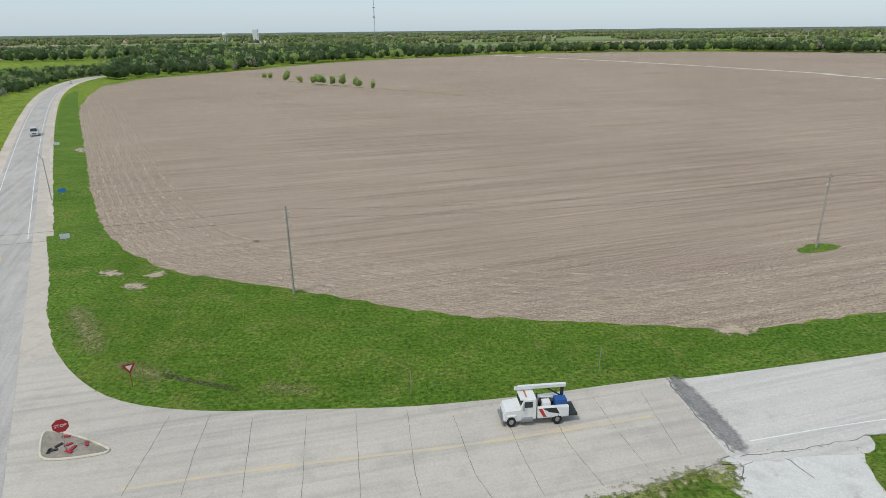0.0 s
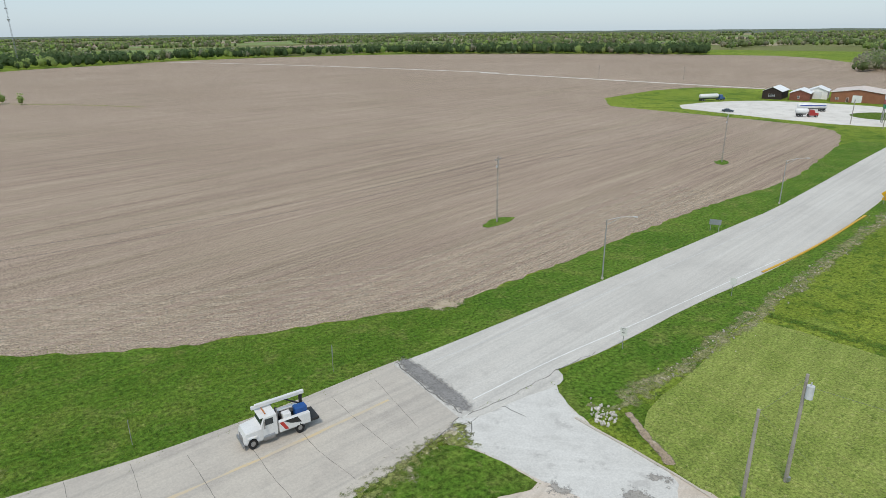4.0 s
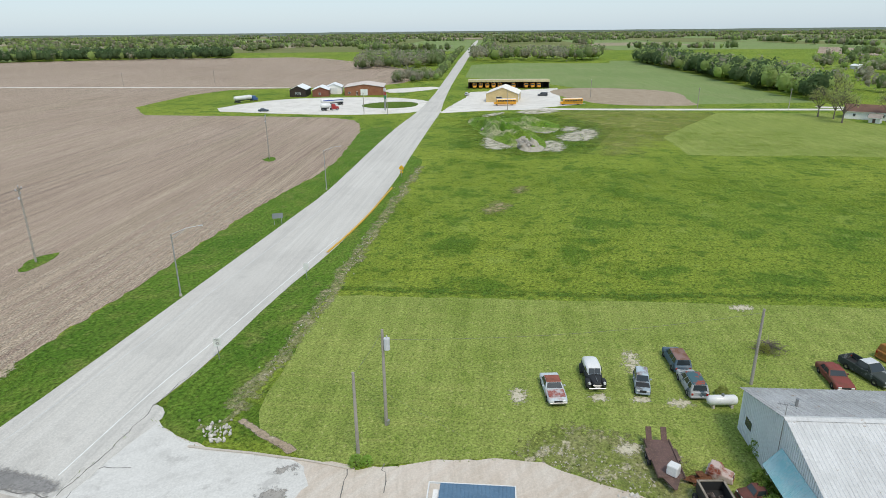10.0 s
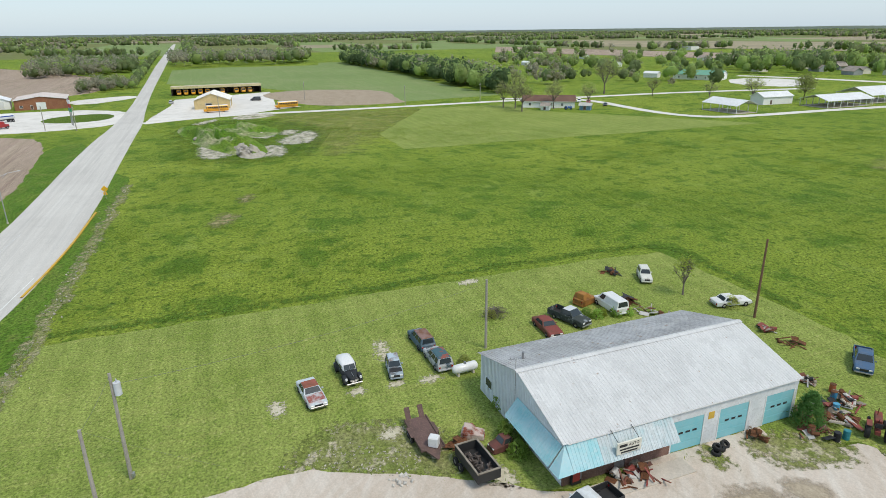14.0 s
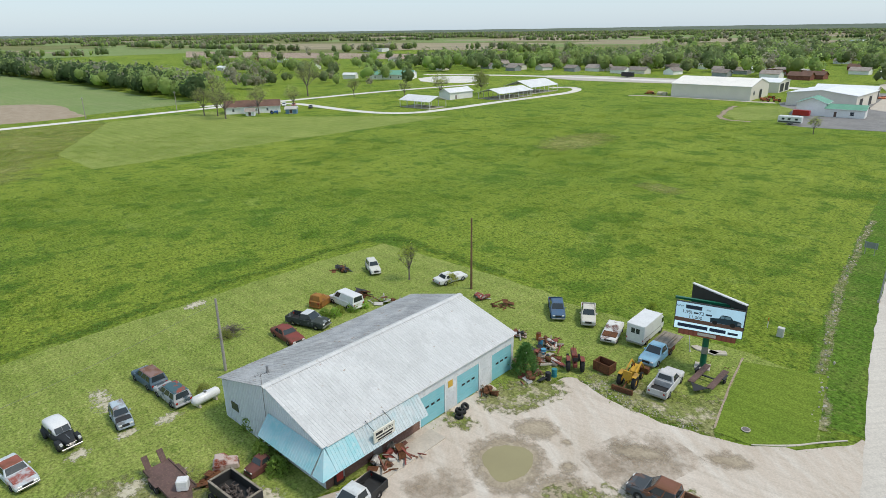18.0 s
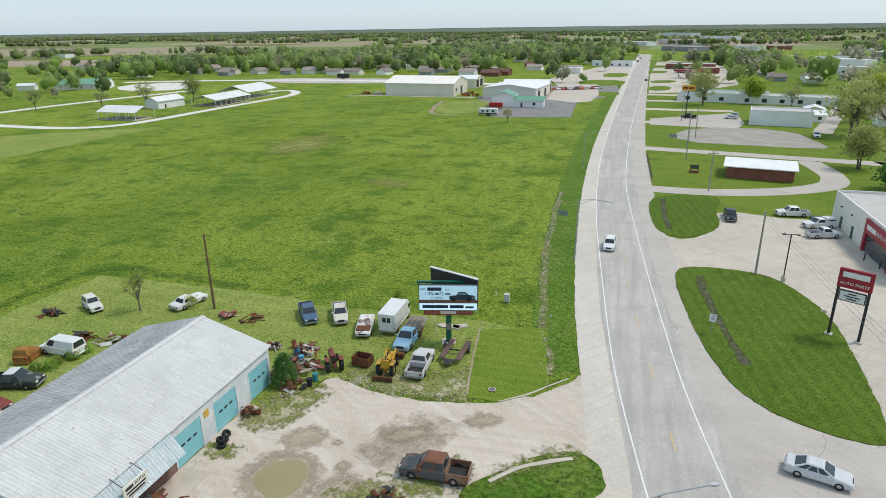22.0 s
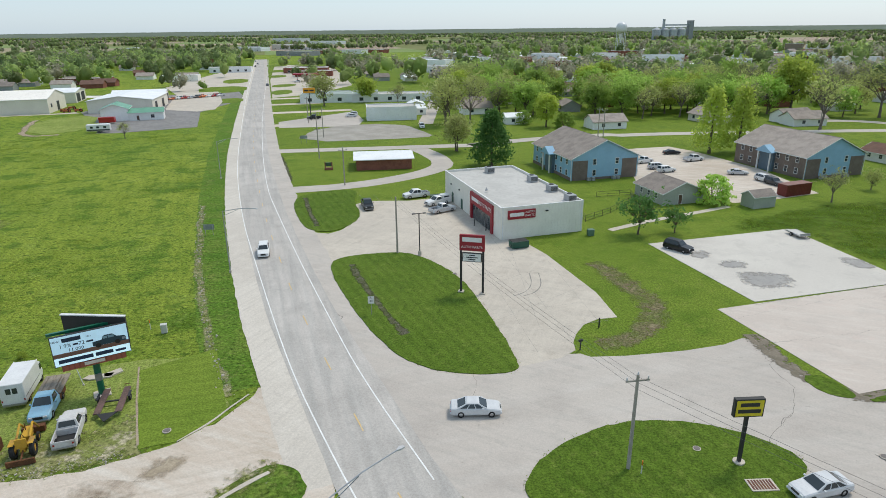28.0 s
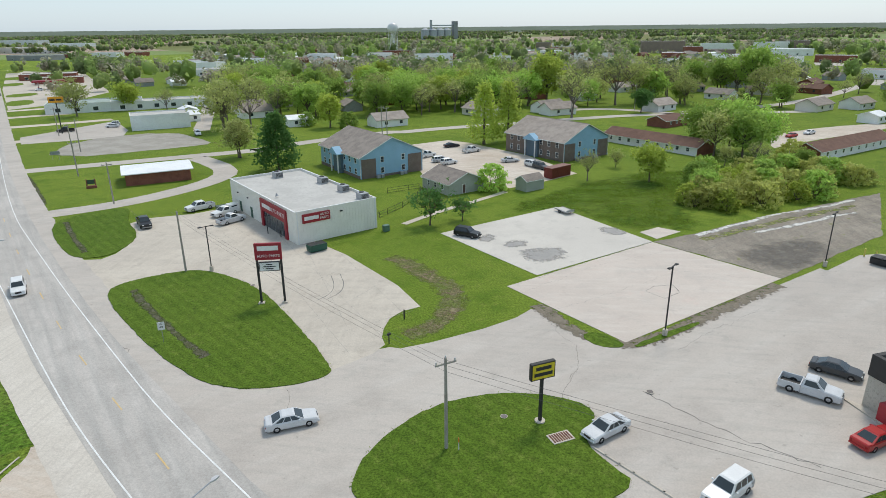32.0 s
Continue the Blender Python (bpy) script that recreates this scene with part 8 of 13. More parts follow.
def scrap_heap(x, y, n, r, seed, mats, label):
    """Boards, sheets and drums lying over one another."""
    q = random.Random(seed)
    ob = thing("scrap_heap", x, y, 0, 0.04, label, "scrap", kind="stuff")
    for i in range(n):
        px, py = q.gauss(0, r * 0.45), q.gauss(0, r * 0.45)
        hgt = max(0.05, 0.7 * (1 - math.hypot(px, py) / (1.4 * r))) * q.random()
        m = pose(px, py, hgt + 0.1, q.uniform(-25, 25), q.uniform(-25, 25), q.uniform(0, 360))
        kind = q.random()
        bm = bmesh.new()
        if kind < 0.5:
            box(bm, -q.uniform(0.4, 1.1), q.uniform(0.4, 1.1), -0.07, 0.07, -0.03, 0.03)
            nm = "board"
        elif kind < 0.8:
            box(bm, -q.uniform(0.3, 0.7), q.uniform(0.3, 0.7), -q.uniform(0.2, 0.5), q.uniform(0.2, 0.5), -0.015, 0.015)
            nm = "metal_sheet"
        else:
            rod(bm, (-0.35, 0, 0), (0.35, 0, 0), q.uniform(0.15, 0.3), seg=10)
            nm = "drum"
        part(nm, bm, mats[q.randrange(len(mats))], ob, "", m)
    return ob


JUNK = [RUST, OLD_WOOD, worn("junk_brown", (0.2, 0.1, 0.08)), plain("pale_scrap", (0.5, 0.48, 0.45)), BLACK, worn("junk_red", (0.26, 0.07, 0.06))]
scrap_heap(48.52, -39.31, 42, 2.2, 1, JUNK, "heap of boards, sheets and rusty drums")
scrap_heap(50.54, -41.96, 30, 1.5, 2, JUNK, "heap of pale broken pallets")
scrap_heap(45.88, -36.12, 22, 1.3, 4, JUNK, "heap of rusty drums and cans")
scrap_heap(54.17, -39.97, 16, 1.0, 6, JUNK, "rusty scrap beside the shop wall")
scrap_heap(65.72, -42.25, 16, 1.2, 7, JUNK, "rusty machine parts in the grass")
scrap_heap(62.37, -43.34, 12, 1.0, 8, [RUST], "rusty frame in the grass")
scrap_heap(74.75, -28.37, 22, 1.6, 9, [RUST, BLACK], "rusty engine parts behind the shop")
scrap_heap(71.19, -30.31, 14, 2.0, 10, [RUST, plain("pale_scrap", (0.5, 0.48, 0.45)), OLD_WOOD], "sheets and boards behind the shop")
scrap_heap(85.37, -29.49, 18, 1.4, 11, [RUST, BLACK], "rusty truck frame in the grass")
scrap_heap(45.79, -3.39, 20, 1.1, 12, [RUST], "rusty bed frame in the grass")
scrap_heap(41.37, -18.38, 22, 1.4, 13, JUNK, "car parts along the shop front")
scrap_heap(40.76, -16.22, 16, 1.0, 14, JUNK, "iron parts along the shop front")
scrap_heap(45.55, -30.19, 12, 0.8, 15, [OLD_WOOD, RUST], "short boards before the garage door")
scrap_heap(27.22, -28.98, 18, 1.2, 16, [RUST, BLACK], "rusty machine at the yard's edge")
for p, c, nm in (((44.80, -37.97), (0.03, 0.22, 0.25), "teal"), ((44.58, -36.96), (0.02, 0.02, 0.025), "black"), ((48.87, -39.70), (0.08, 0.3, 0.45), "blue"), ((47.10, -35.64), (0.2, 0.05, 0.04), "red")):
    d = thing("oil_drum", *p, 0, 0.04, nm + " steel drum among the scrap", "drum", "drums")
    bm = bmesh.new()
    rod(bm, (0, 0, 0), (0, 0, 0.88), 0.29, seg=14)
    part("barrel", bm, plain("drum_" + nm, c, 0.6), d)
    for zz in (0.02, 0.3, 0.58, 0.84):
        part("hoop", rod(bmesh.new(), (0, 0, zz), (0, 0, zz + 0.03), 0.305, seg=14), plain("drum_" + nm, c, 0.6), d)

tyre0 = None
for i in range(4):
    x, y = 43.42, -25.47
    t = thing("tyre", x + (0.0, 0.55, 1.1, 0.35)[i], y - (0.0, 0.65, 1.3, 0.2)[i], 30 + 40 * i, (0.05, 0.05, 0.05, 0.38)[i], "worn black tyre piled before the shop", "tyre", "tyres before the shop")
    t.matrix_basis = t.matrix_basis @ pose(0, 0, 0.15, (90, 90, 55, 75)[i], 0, 0) @ pose(0, 0, -0.42)
    bm = bmesh.new()
    prof = [(0.5, -0.14), (0.92, -0.16), (1, -0.1), (1, 0.1), (0.92, 0.16), (0.5, 0.14)]
    rg = [[(0.42 * k * math.cos(2 * math.pi * j / 16), d, 0.42 + 0.42 * k * math.sin(2 * math.pi * j / 16)) for k, d in prof] for j in range(17)]
    loft(bm, rg, caps=False)
    part("tread", bm, RUBBER, t)


# ---- poles, lamps, signs and wires ----
POLE_WOOD = mat("pole_wood", (0.36, 0.33, 0.29), (0.29, 0.26, 0.225), (0.43, 0.40, 0.36), scale=0.8, fine=8, rough=0.9)
POLE_BROWN = mat("pole_wood_brown", (0.20, 0.115, 0.07), (0.16, 0.09, 0.055), None, scale=0.8, fine=8, rough=0.9)
STEEL = plain("galvanised_steel", (0.42, 0.43, 0.44), 0.45, 0.6)
INSUL = plain("grey_porcelain", (0.55, 0.55, 0.57), 0.3)


def power_pole(x, y, h, m=None, arm=True, label="weathered wooden power pole", pots=0, turn=0.0):
    ob = thing("power_pole", x, y, turn, 0, label, "pole", "power poles")
    part("shaft", rod(bmesh.new(), (0, 0, -0.1), (0, 0, h), 0.17, 0.12, 10), m or POLE_WOOD, ob)
    if arm:
        part("cross_arm", box(bmesh.new(), -1.0, 1.0, -0.06, 0.06, h - 0.6, h - 0.46), m or POLE_WOOD, ob)
        for u in (-0.9, 0, 0.9):
            part("insulator", rod(bmesh.new(), (u, 0, h - 0.46 if u else h), (u, 0, h - 0.2 if u else h + 0.25), 0.06, seg=7), INSUL, ob)
    for i in range(pots):
        part("insulator", rod(bmesh.new(), (0.25 * (-1) ** i, 0.1, h - 1.2 - 0.8 * i), (0.25 * (-1) ** i, 0.1, h - 0.8 - 0.8 * i), 0.16, seg=8), INSUL, ob)
    return ob


power_pole(-21.4, 80.4, 12.8, arm=False, pots=3)
power_pole(61.6, 97.2, 12.6, arm=True, pots=2, turn=30)
power_pole(145.6, 115.1, 12.6, arm=True, pots=2, turn=30)
power_pole(38.9, 24.5, 8.1, arm=False, label="short grey wooden pole with guy wire")
tp = power_pole(43.5, 24.1, 10.0, arm=False, label="wooden pole with a grey transformer")
part("transformer", rod(bmesh.new(), (0.0, -0.42, 8.1), (0.0, -0.42, 9.2), 0.28, seg=14), plain("transformer_grey", (0.62, 0.64, 0.66), 0.4), tp)
part("bushing", rod(bmesh.new(), (0.0, -0.42, 9.2), (0.0, -0.42, 9.5), 0.05, seg=6), INSUL, tp)
part("meter", box(bmesh.new(), -0.15, 0.15, -0.3, -0.12, 0.2, 0.6), STEEL, tp)
power_pole(63.7, -7.8, 8.6, arm=False)
power_pole(69.3, -42.7, 10.5, POLE_BROWN, arm=False, label="brown wooden pole at the lawn's corner")
power_pole(-12.8, -43.7, 9.1, arm=True, turn=12)
power_pole(13.2, -96.2, 9.7, arm=False)
for p, h in (((52.73, -201.69), 10), ((31.77, -143.55), 9), ((45.87, -175.80), 9), ((-41.39, -209.48), 10), ((276.85, 83.13), 9), ((316.98, -34.18), 9), ((244.93, 139.58), 9), ((242.99, 126.91), 9), ((342.07, 57.04), 9), ((310.16, 3.29), 9), ((53.54, -213.09), 10), ((68.52, -249.69), 10), ((321.01, 370.01), 9), ((359.20, 324.80), 9), ((-40.16, -212.00), 10), ((-157.16, -240.19), 11), ((-122.55, -232.25), 11)):
    power_pole(*p, h, arm=True, turn=20)


def road_lamp(x, y, turn, h=9.8, arm=3.6):
    ob = thing("street_lamp", x, y, turn, 0, "galvanised street lamp with one curved arm", "street lamp", "street lamps")
    part("base", rod(bmesh.new(), (0, 0, 0), (0, 0, 0.35), 0.2, seg=8), CONC, ob)
    part("shaft", rod(bmesh.new(), (0, 0, 0.3), (0, 0, h - 0.6), 0.11, 0.07, 8), STEEL, ob)
    bm = bmesh.new()
    rod(bm, (0, 0, h - 0.7), (arm * 0.55, 0, h - 0.1), 0.05, seg=6)
    rod(bm, (arm * 0.55, 0, h - 0.1), (arm, 0, h), 0.05, seg=6)
    rod(bm, (0, 0, h - 1.4), (arm * 0.5, 0, h - 0.25), 0.035, seg=5)
    part("arm", bm, STEEL, ob)
    bm = bmesh.new()
    loft(bm, [[(arm, -0.06, h - 0.03), (arm, 0.06, h - 0.03), (arm, 0.06, h + 0.05), (arm, -0.06, h + 0.05)], [(arm + 0.25, -0.15, h - 0.06), (arm + 0.25, 0.15, h - 0.06), (arm + 0.25, 0.15, h + 0.08), (arm + 0.25, -0.15, h + 0.08)], [(arm + 0.6, -0.1, h - 0.05), (arm + 0.6, 0.1, h - 0.05), (arm + 0.6, 0.1, h + 0.04), (arm + 0.6, -0.1, h + 0.04)]])
    part("lamp_head", bm, plain("lamp_grey", (0.5, 0.5, 0.5), 0.4), ob)
    return ob


road_lamp(59.7, 64.9, -40)
road_lamp(119.8, 79.3, -40)
road_lamp(37.86, -86.83, 170.8, 10.5, 5.2)
road_lamp(64.70, -150.25, -169.3, 10.0, 4.6)
road_lamp(-87.23, 133.46, 135.5, 10.0, 4.0)
road_lamp(9.3, -28.9, -132.6, 9.2, 6.2)


def lot_lamp(x, y, h, turn, heads=2):
    ob = thing("parking_lamp", x, y, turn, 0.05, "dark steel parking lot lamp on a concrete foot", "lamp post", "parking lamps")
    part("foot", rod(bmesh.new(), (0, 0, 0), (0, 0, 0.8), 0.3, seg=12), CONC, ob)
    part("shaft", box(bmesh.new(), -0.07, 0.07, -0.07, 0.07, 0.8, h), BLACK, ob)
    part("arm", box(bmesh.new(), -0.8, 0.8, -0.04, 0.04, h - 0.1, h), BLACK, ob)
    for s in (-1, 1):
        part("lamp_head", box(bmesh.new(), s * 0.9 - 0.25, s * 0.9 + 0.25, -0.18, 0.18, h - 0.12, h + 0.02, 0.03), BLACK, ob)
    return ob


lot_lamp(-43.8, -56.3, 8.9, 30)
lot_lamp(9.4, -95.3, 7.2, 20)
lot_lamp(-80.45, -68.38, 8.5, 30)

# store pylon sign
ps = thing("pylon_sign", 0.7, -80.2, -10.0, 0.14, "dark red store pylon sign on two black posts", "sign")
for u in (-1.55, 1.55):
    part("post", box(bmesh.new(), u - 0.14, u + 0.14, -0.14, 0.14, 0, 6.2), BLACK, ps)
    part("footing", box(bmesh.new(), u - 0.4, u + 0.4, -0.4, 0.4, -0.1, 0.12), CONC, ps)
part("sign_box", box(bmesh.new(), -1.75, 1.75, -0.2, 0.2, 6.2, 8.5, 0.03), RED, ps)
part("name_bar", box(bmesh.new(), -1.35, 1.35, 0.2, 0.22, 7.5, 8.15, 0.01), TRIM, ps)
word("AUTO PARTS", 0.5, TRIM, frame_of((0, 0.21, 6.75), (-1, 0, 0), (0, 0, 1)), ps)
rd = part("reader_board", box(bmesh.new(), -1.35, 1.35, -0.15, 0.15, 4.6, 5.9, 0.02), BLACK, ps)
part("reader_face", box(bmesh.new(), -1.25, 1.25, 0.15, 0.16, 4.7, 5.8), TRIM, rd)
for zz, w in ((5.55, 0.4), (5.25, 0.8), (4.95, 0.5)):
    part("text_bar", box(bmesh.new(), -w, w, 0.16, 0.17, zz - 0.07, zz + 0.07), BLACK, rd)

# yellow store sign on one post
ds = thing("post_sign", -22.3, -44.9, 6.0, 0.14, "black and yellow shop sign on one black post", "sign")
part("post", box(bmesh.new(), -0.13, 0.13, -0.13, 0.13, 0, 4.6), BLACK, ds)
part("footing", rod(bmesh.new(), (0, 0, -0.1), (0, 0, 0.12), 0.5, seg=12), CONC, ds)
part("sign_box", box(bmesh.new(), -1.25, 1.25, -0.22, 0.22, 4.6, 6.3, 0.03), BLACK, ds)
part("sign_face", box(bmesh.new(), -1.13, 1.13, 0.22, 0.235, 4.72, 6.18), plain("sign_yellow", (0.66, 0.52, 0.02), 0.4), ds)
part("name_bar", box(bmesh.new(), -0.8, 0.8, 0.235, 0.25, 5.6, 5.95), BLACK, ds)
part("name_bar", box(bmesh.new(), -0.95, 0.95, 0.235, 0.25, 5.0, 5.35), BLACK, ds)

# orange roadside sign in the town
os_ = thing("post_sign", 69.05, -256.27, 15, 0, "orange sign panel on a tall black post", "sign")
part("post", rod(bmesh.new(), (0, 0, 0), (0, 0, 11.5), 0.2, seg=8), BLACK, os_)
part("sign_box", box(bmesh.new(), -2.4, 2.4, -0.25, 0.25, 11, 13, 0.04), plain("sign_orange", (0.72, 0.33, 0.02)), os_)
for s in (-1, 1):
    part("text_bar", box(bmesh.new(), s * 1.05 - 0.85, s * 1.05 + 0.85, 0.25, 0.27, 11.7, 12.3), BLACK, os_)


def road_sign(x, y, turn, h, shape, face, label, back=None, w=0.75, text=(), post=None, z=0.0):
    """Plate whose face looks along local -y."""
    ob = thing("road_sign", x, y, turn, z, label, "road sign", "road signs")
    part("post", box(bmesh.new(), -0.035, 0.035, 0.0, 0.05, 0, h), post or STEEL, ob)
    n, rot = {"octagon": (8, 22.5), "triangle": (3, -90), "diamond": (4, 0), "square": (4, 45)}[shape]
    r = w / 2 / math.cos(math.pi / n) if n > 3 else w / 1.7
    bm = bmesh.new()
    k = 1.25 if shape == "square" else 1.0
    loft(bm, [[(r * math.cos(radians(rot) + 2 * math.pi * i / n), d, k * r * math.sin(radians(rot) + 2 * math.pi * i / n) + h) for i in range(n)] for d in (-0.02, 0.0)])
    pl = part("plate", bm, face, ob)
    for t, size, dz in text:
        word(t, size, back or BLACK, frame_of((0, -0.022, h + dz), (1, 0, 0), (0, 0, 1)), pl, depth=0.004)
    return ob


SIGN_RED = plain("sign_face_red", (0.40, 0.02, 0.03), 0.4)
SIGN_YEL = plain("sign_face_amber", (0.75, 0.42, 0.01), 0.4)
SIGN_BACK = plain("sign_back_grey", (0.30, 0.33, 0.34), 0.5, 0.5)
SIGN_WHITE = plain("sign_face_white", (0.75, 0.75, 0.73), 0.4)
RED_POST = plain("red_post", (0.35, 0.05, 0.03), 0.5)
road_sign(-33.7, 45.8, 27, 2.6, "octagon", SIGN_RED, "red octagonal stop sign on the traffic island", TRIM, 1.25, [("STOP", 0.42, 0)], z=0.15)
ys = road_sign(-32.8, 56.3, 30, 2.4, "triangle", SIGN_RED, "red and white yield sign on a red post", None, 1.3, post=RED_POST)
bm = bmesh.new()
loft(bm, [[(0.4 * math.cos(radians(-90) + 2 * math.pi * i / 3), d, 2.4 + 0.4 * math.sin(radians(-90) + 2 * math.pi * i / 3)) for i in range(3)] for d in (-0.03, -0.02)])
part("white_field", bm, SIGN_WHITE, ys)
road_sign(13.63, -72.56, math.degrees(math.atan2(*[s * v for s, v in zip((-1, 1), (13.63, -72.56))])) - 8, 2.2, "square", SIGN_WHITE, "white speed limit sign on the grass island", BLACK, 0.8, [("SPEED", 0.16, 0.38), ("LIMIT", 0.16, 0.2), ("40", 0.4, -0.15)])
road_sign(47.49, 47.37, math.degrees(math.atan2(*[s * v for s, v in zip((-1, 1), (47.49, 47.37))])) - 12, 2.2, "square", SIGN_WHITE, "white speed limit sign beside the road", BLACK, 0.8, [("SPEED", 0.16, 0.38), ("LIMIT", 0.16, 0.2), ("45", 0.4, -0.15)])
road_sign(71.05, 51.61, math.degrees(math.atan2(*[s * v for s, v in zip((-1, 1), (71.05, 51.61))])) - 12, 2.2, "square", SIGN_WHITE, "white route marker sign beside the road", BLACK, 0.8, ())
road_sign(16.37, 58.33, 80, 2.6, "square", SIGN_BACK, "grey back of a road sign", w=0.85)
road_sign(-3.60, 54.62, 80, 2.6, "square", SIGN_BACK, "narrow grey sign post", w=0.12)
os2 = road_sign(137.94, 68.69, 100, 2.2, "diamond", SIGN_YEL, "amber diamond warning sign with plate", w=1.1)
part("sub_plate", box(bmesh.new(), -0.4, 0.4, -0.02, 0.0, 0.9, 1.5), SIGN_YEL, os2)
for p, w, h, nm in (((92.74, 72.84), 2.0, 2.2, "grey"), ((48.69, -104.87), 1.9, 2.0, "grey"), ((57.41, -201.79), 2.4, 2.4, "grey")):
    ob = thing("guide_sign", *p, -50 if p[1] > 0 else 10, 0, "grey back of a road guide sign on two posts", "road sign", "guide signs")
    for s in (-1, 1):
        part("post", box(bmesh.new(), s * w * 0.35 - 0.04, s * w * 0.35 + 0.04, -0.04, 0.04, 0, h), STEEL, ob)
    part("plate", box(bmesh.new(), -w / 2, w / 2, -0.06, -0.03, h - 0.9, h + 0.1), SIGN_BACK, ob)
for p, c in (((-87.73, 138.45), (0.03, 0.2, 0.5)), ((-126.35, 202.30), (0.6, 0.62, 0.65)), ((-67.48, 104.52), (0.6, 0.62, 0.68))):
    ob = thing("roadside_sign", *p, 20, 0, "small low sign in the verge", "sign", "verge signs")
    part("post", box(bmesh.new(), -0.04, 0.04, -0.03, 0.03, 0, 1.2), STEEL, ob)
    part("plate", box(bmesh.new(), -0.8, 0.8, -0.06, -0.03, 0.6, 1.5), plain("verge_sign%d" % int(c[2] * 100), c), ob)

# traffic island with knocked-down markers
isl = [(-37.6, 48.7), (-36.4, 48.8), (-33.1, 47.6), (-30.3, 46.2), (-29.9, 45.8), (-30.2, 45.4), (-33, 44.7), (-35.2, 44.6), (-36.2, 45.9)]
sheet("traffic_island", isl, 0.15, mat("island_grit", (0.33, 0.29, 0.24), (0.25, 0.22, 0.18), None, scale=1, fine=6, rough=0.9), rounds=1, label="triangular gritty traffic island", category="traffic island")
pts = soften(isl, 2)
bm = bmesh.new()
for i in range(len(pts)):
    a, b = Vector((*pts[i], 0.12)), Vector((*pts[(i + 1) % len(pts)], 0.12))
    rod(bm, a, b, 0.12, seg=6)
tagged(part("island_kerb", bm, plain("kerb_cream", (0.62, 0.58, 0.46), 0.8), None, "cream painted kerb round the traffic island"), "", "kerb", "", "structure")
for i, p in enumerate(([(-34.9, 47.8), (-34, 46.6), (-33.3, 46.1), (-32.4, 46.7), (-33.4, 45.6), (-34.9, 45.8), (-34.8, 46.5), (-35.2, 45.7)])):
    ob = thing("fallen_marker", *p, 40 * i, 0.2, "fallen red and white road marker", "road marker", "fallen markers")
    part("plate", box(bmesh.new(), -0.35, 0.35, -0.13, 0.13, 0, 0.06), SIGN_RED if i < 5 else BLACK, ob)

# wires
WIRE = plain("wire", (0.12, 0.12, 0.12), 0.6)


def wire(a, b, sag=0.5, r=0.014, n=10):
    bm = bmesh.new()
    a, b = Vector(a), Vector(b)
    side = (b - a).cross(Vector((0, 0, 1))).normalized() * r
    pts = [a.lerp(b, i / n) - Vector((0, 0, 4 * sag * (i / n) * (1 - i / n))) for i in range(n + 1)]
    loft(bm, [[p + side, p + Vector((0, 0, r)), p - side, p - Vector((0, 0, r))] for p in pts])
    ob = part("overhead_wire", bm, WIRE, None)
    return tagged(ob, "thin dark overhead wire between poles", "wire", "overhead wires")


for dz in (0, 0.5, 1.1):
    wire((-12.8, -43.7, 8.9 - dz), (13.2, -96.2, 9.6 - dz), 0.7)
    wire((-12.8, -43.7, 8.9 - dz), (-60, 2, 9 - dz), 0.7)
for dz in (0.2, 1.4):
    wire((-21.4, 80.4, 12.6 - dz), (-120, 60, 12 - dz), 1.0)
    wire((-21.4, 80.4, 12.6 - dz), (61.6, 97.2, 12.4 - dz), 1.2)
    wire((61.6, 97.2, 12.4 - dz), (145.6, 115.1, 12.4 - dz), 1.2)
wire((38.9, 24.5, 8.0), (44.5, 17, 0.1), 0.1, 0.01)
wire((43.5, 24.1, 9.8), (38.9, 24.5, 7.9), 0.2)
wire((43.5, 24.1, 9.0), (63.7, -7.8, 8.2), 0.8)

# landmarks on the horizon
for (x, y, h, r) in ((-581, 1748, 33, 7), (-197.9, -929.2, 42, 7.6)):
    wt = thing("water_tower", x, y, 0, 0, "white water tower on legs", "water tower", "water towers")
    bm = bmesh.new()
    loft(bm, [[(r * k * math.cos(2 * math.pi * i / 16), r * k * math.sin(2 * math.pi * i / 16), h * z) for i in range(16)] for z, k in ((0.66, 0.3), (0.7, 0.85), (0.76, 1), (0.88, 1), (0.96, 0.7), (1.0, 0.15))])
    part("tank", bm, WHITE, wt, smooth=True)
    for i in range(6):
        a = 2 * math.pi * i / 6
        part("leg", rod(bmesh.new(), (r * 0.85 * math.cos(a), r * 0.85 * math.sin(a), 0), (r * 0.8 * math.cos(a), r * 0.8 * math.sin(a), h * 0.72), r * 0.06, seg=6), WHITE, wt)
    part("riser", rod(bmesh.new(), (0, 0, 0), (0, 0, h * 0.7), r * 0.12, seg=8), WHITE, wt)
gt_ = thing("white_tower", -529, 1852, 0, 0, "tall white concrete tower", "tower")
part("shaft", box(bmesh.new(), -7, 7, -6, 6, 0, 39, 0.5), WHITE, gt_)
part("low_wing", box(bmesh.new(), -40, 40, -8, 8, 0, 8), WHITE, gt_)
mast = thing("radio_mast", -93.2, 896.1, 0, 0, "tall lattice radio mast", "mast")
bm = bmesh.new()
for i in range(3):
    a = 2 * math.pi * i / 3
    rod(bm, (0.7 * math.cos(a), 0.7 * math.sin(a), 0), (0.5 * math.cos(a), 0.5 * math.sin(a), 74), 0.14, seg=4)
part("lattice", bm, STEEL, mast)
bm = bmesh.new()
for j in range(40):
    for i in range(3):
        a, b = 2 * math.pi * i / 3, 2 * math.pi * (i + 1) / 3
        rod(bm, (0.65 * math.cos(a), 0.65 * math.sin(a), j * 1.85), (0.65 * math.cos(b), 0.65 * math.sin(b), j * 1.85 + 1.85), 0.06, seg=3)
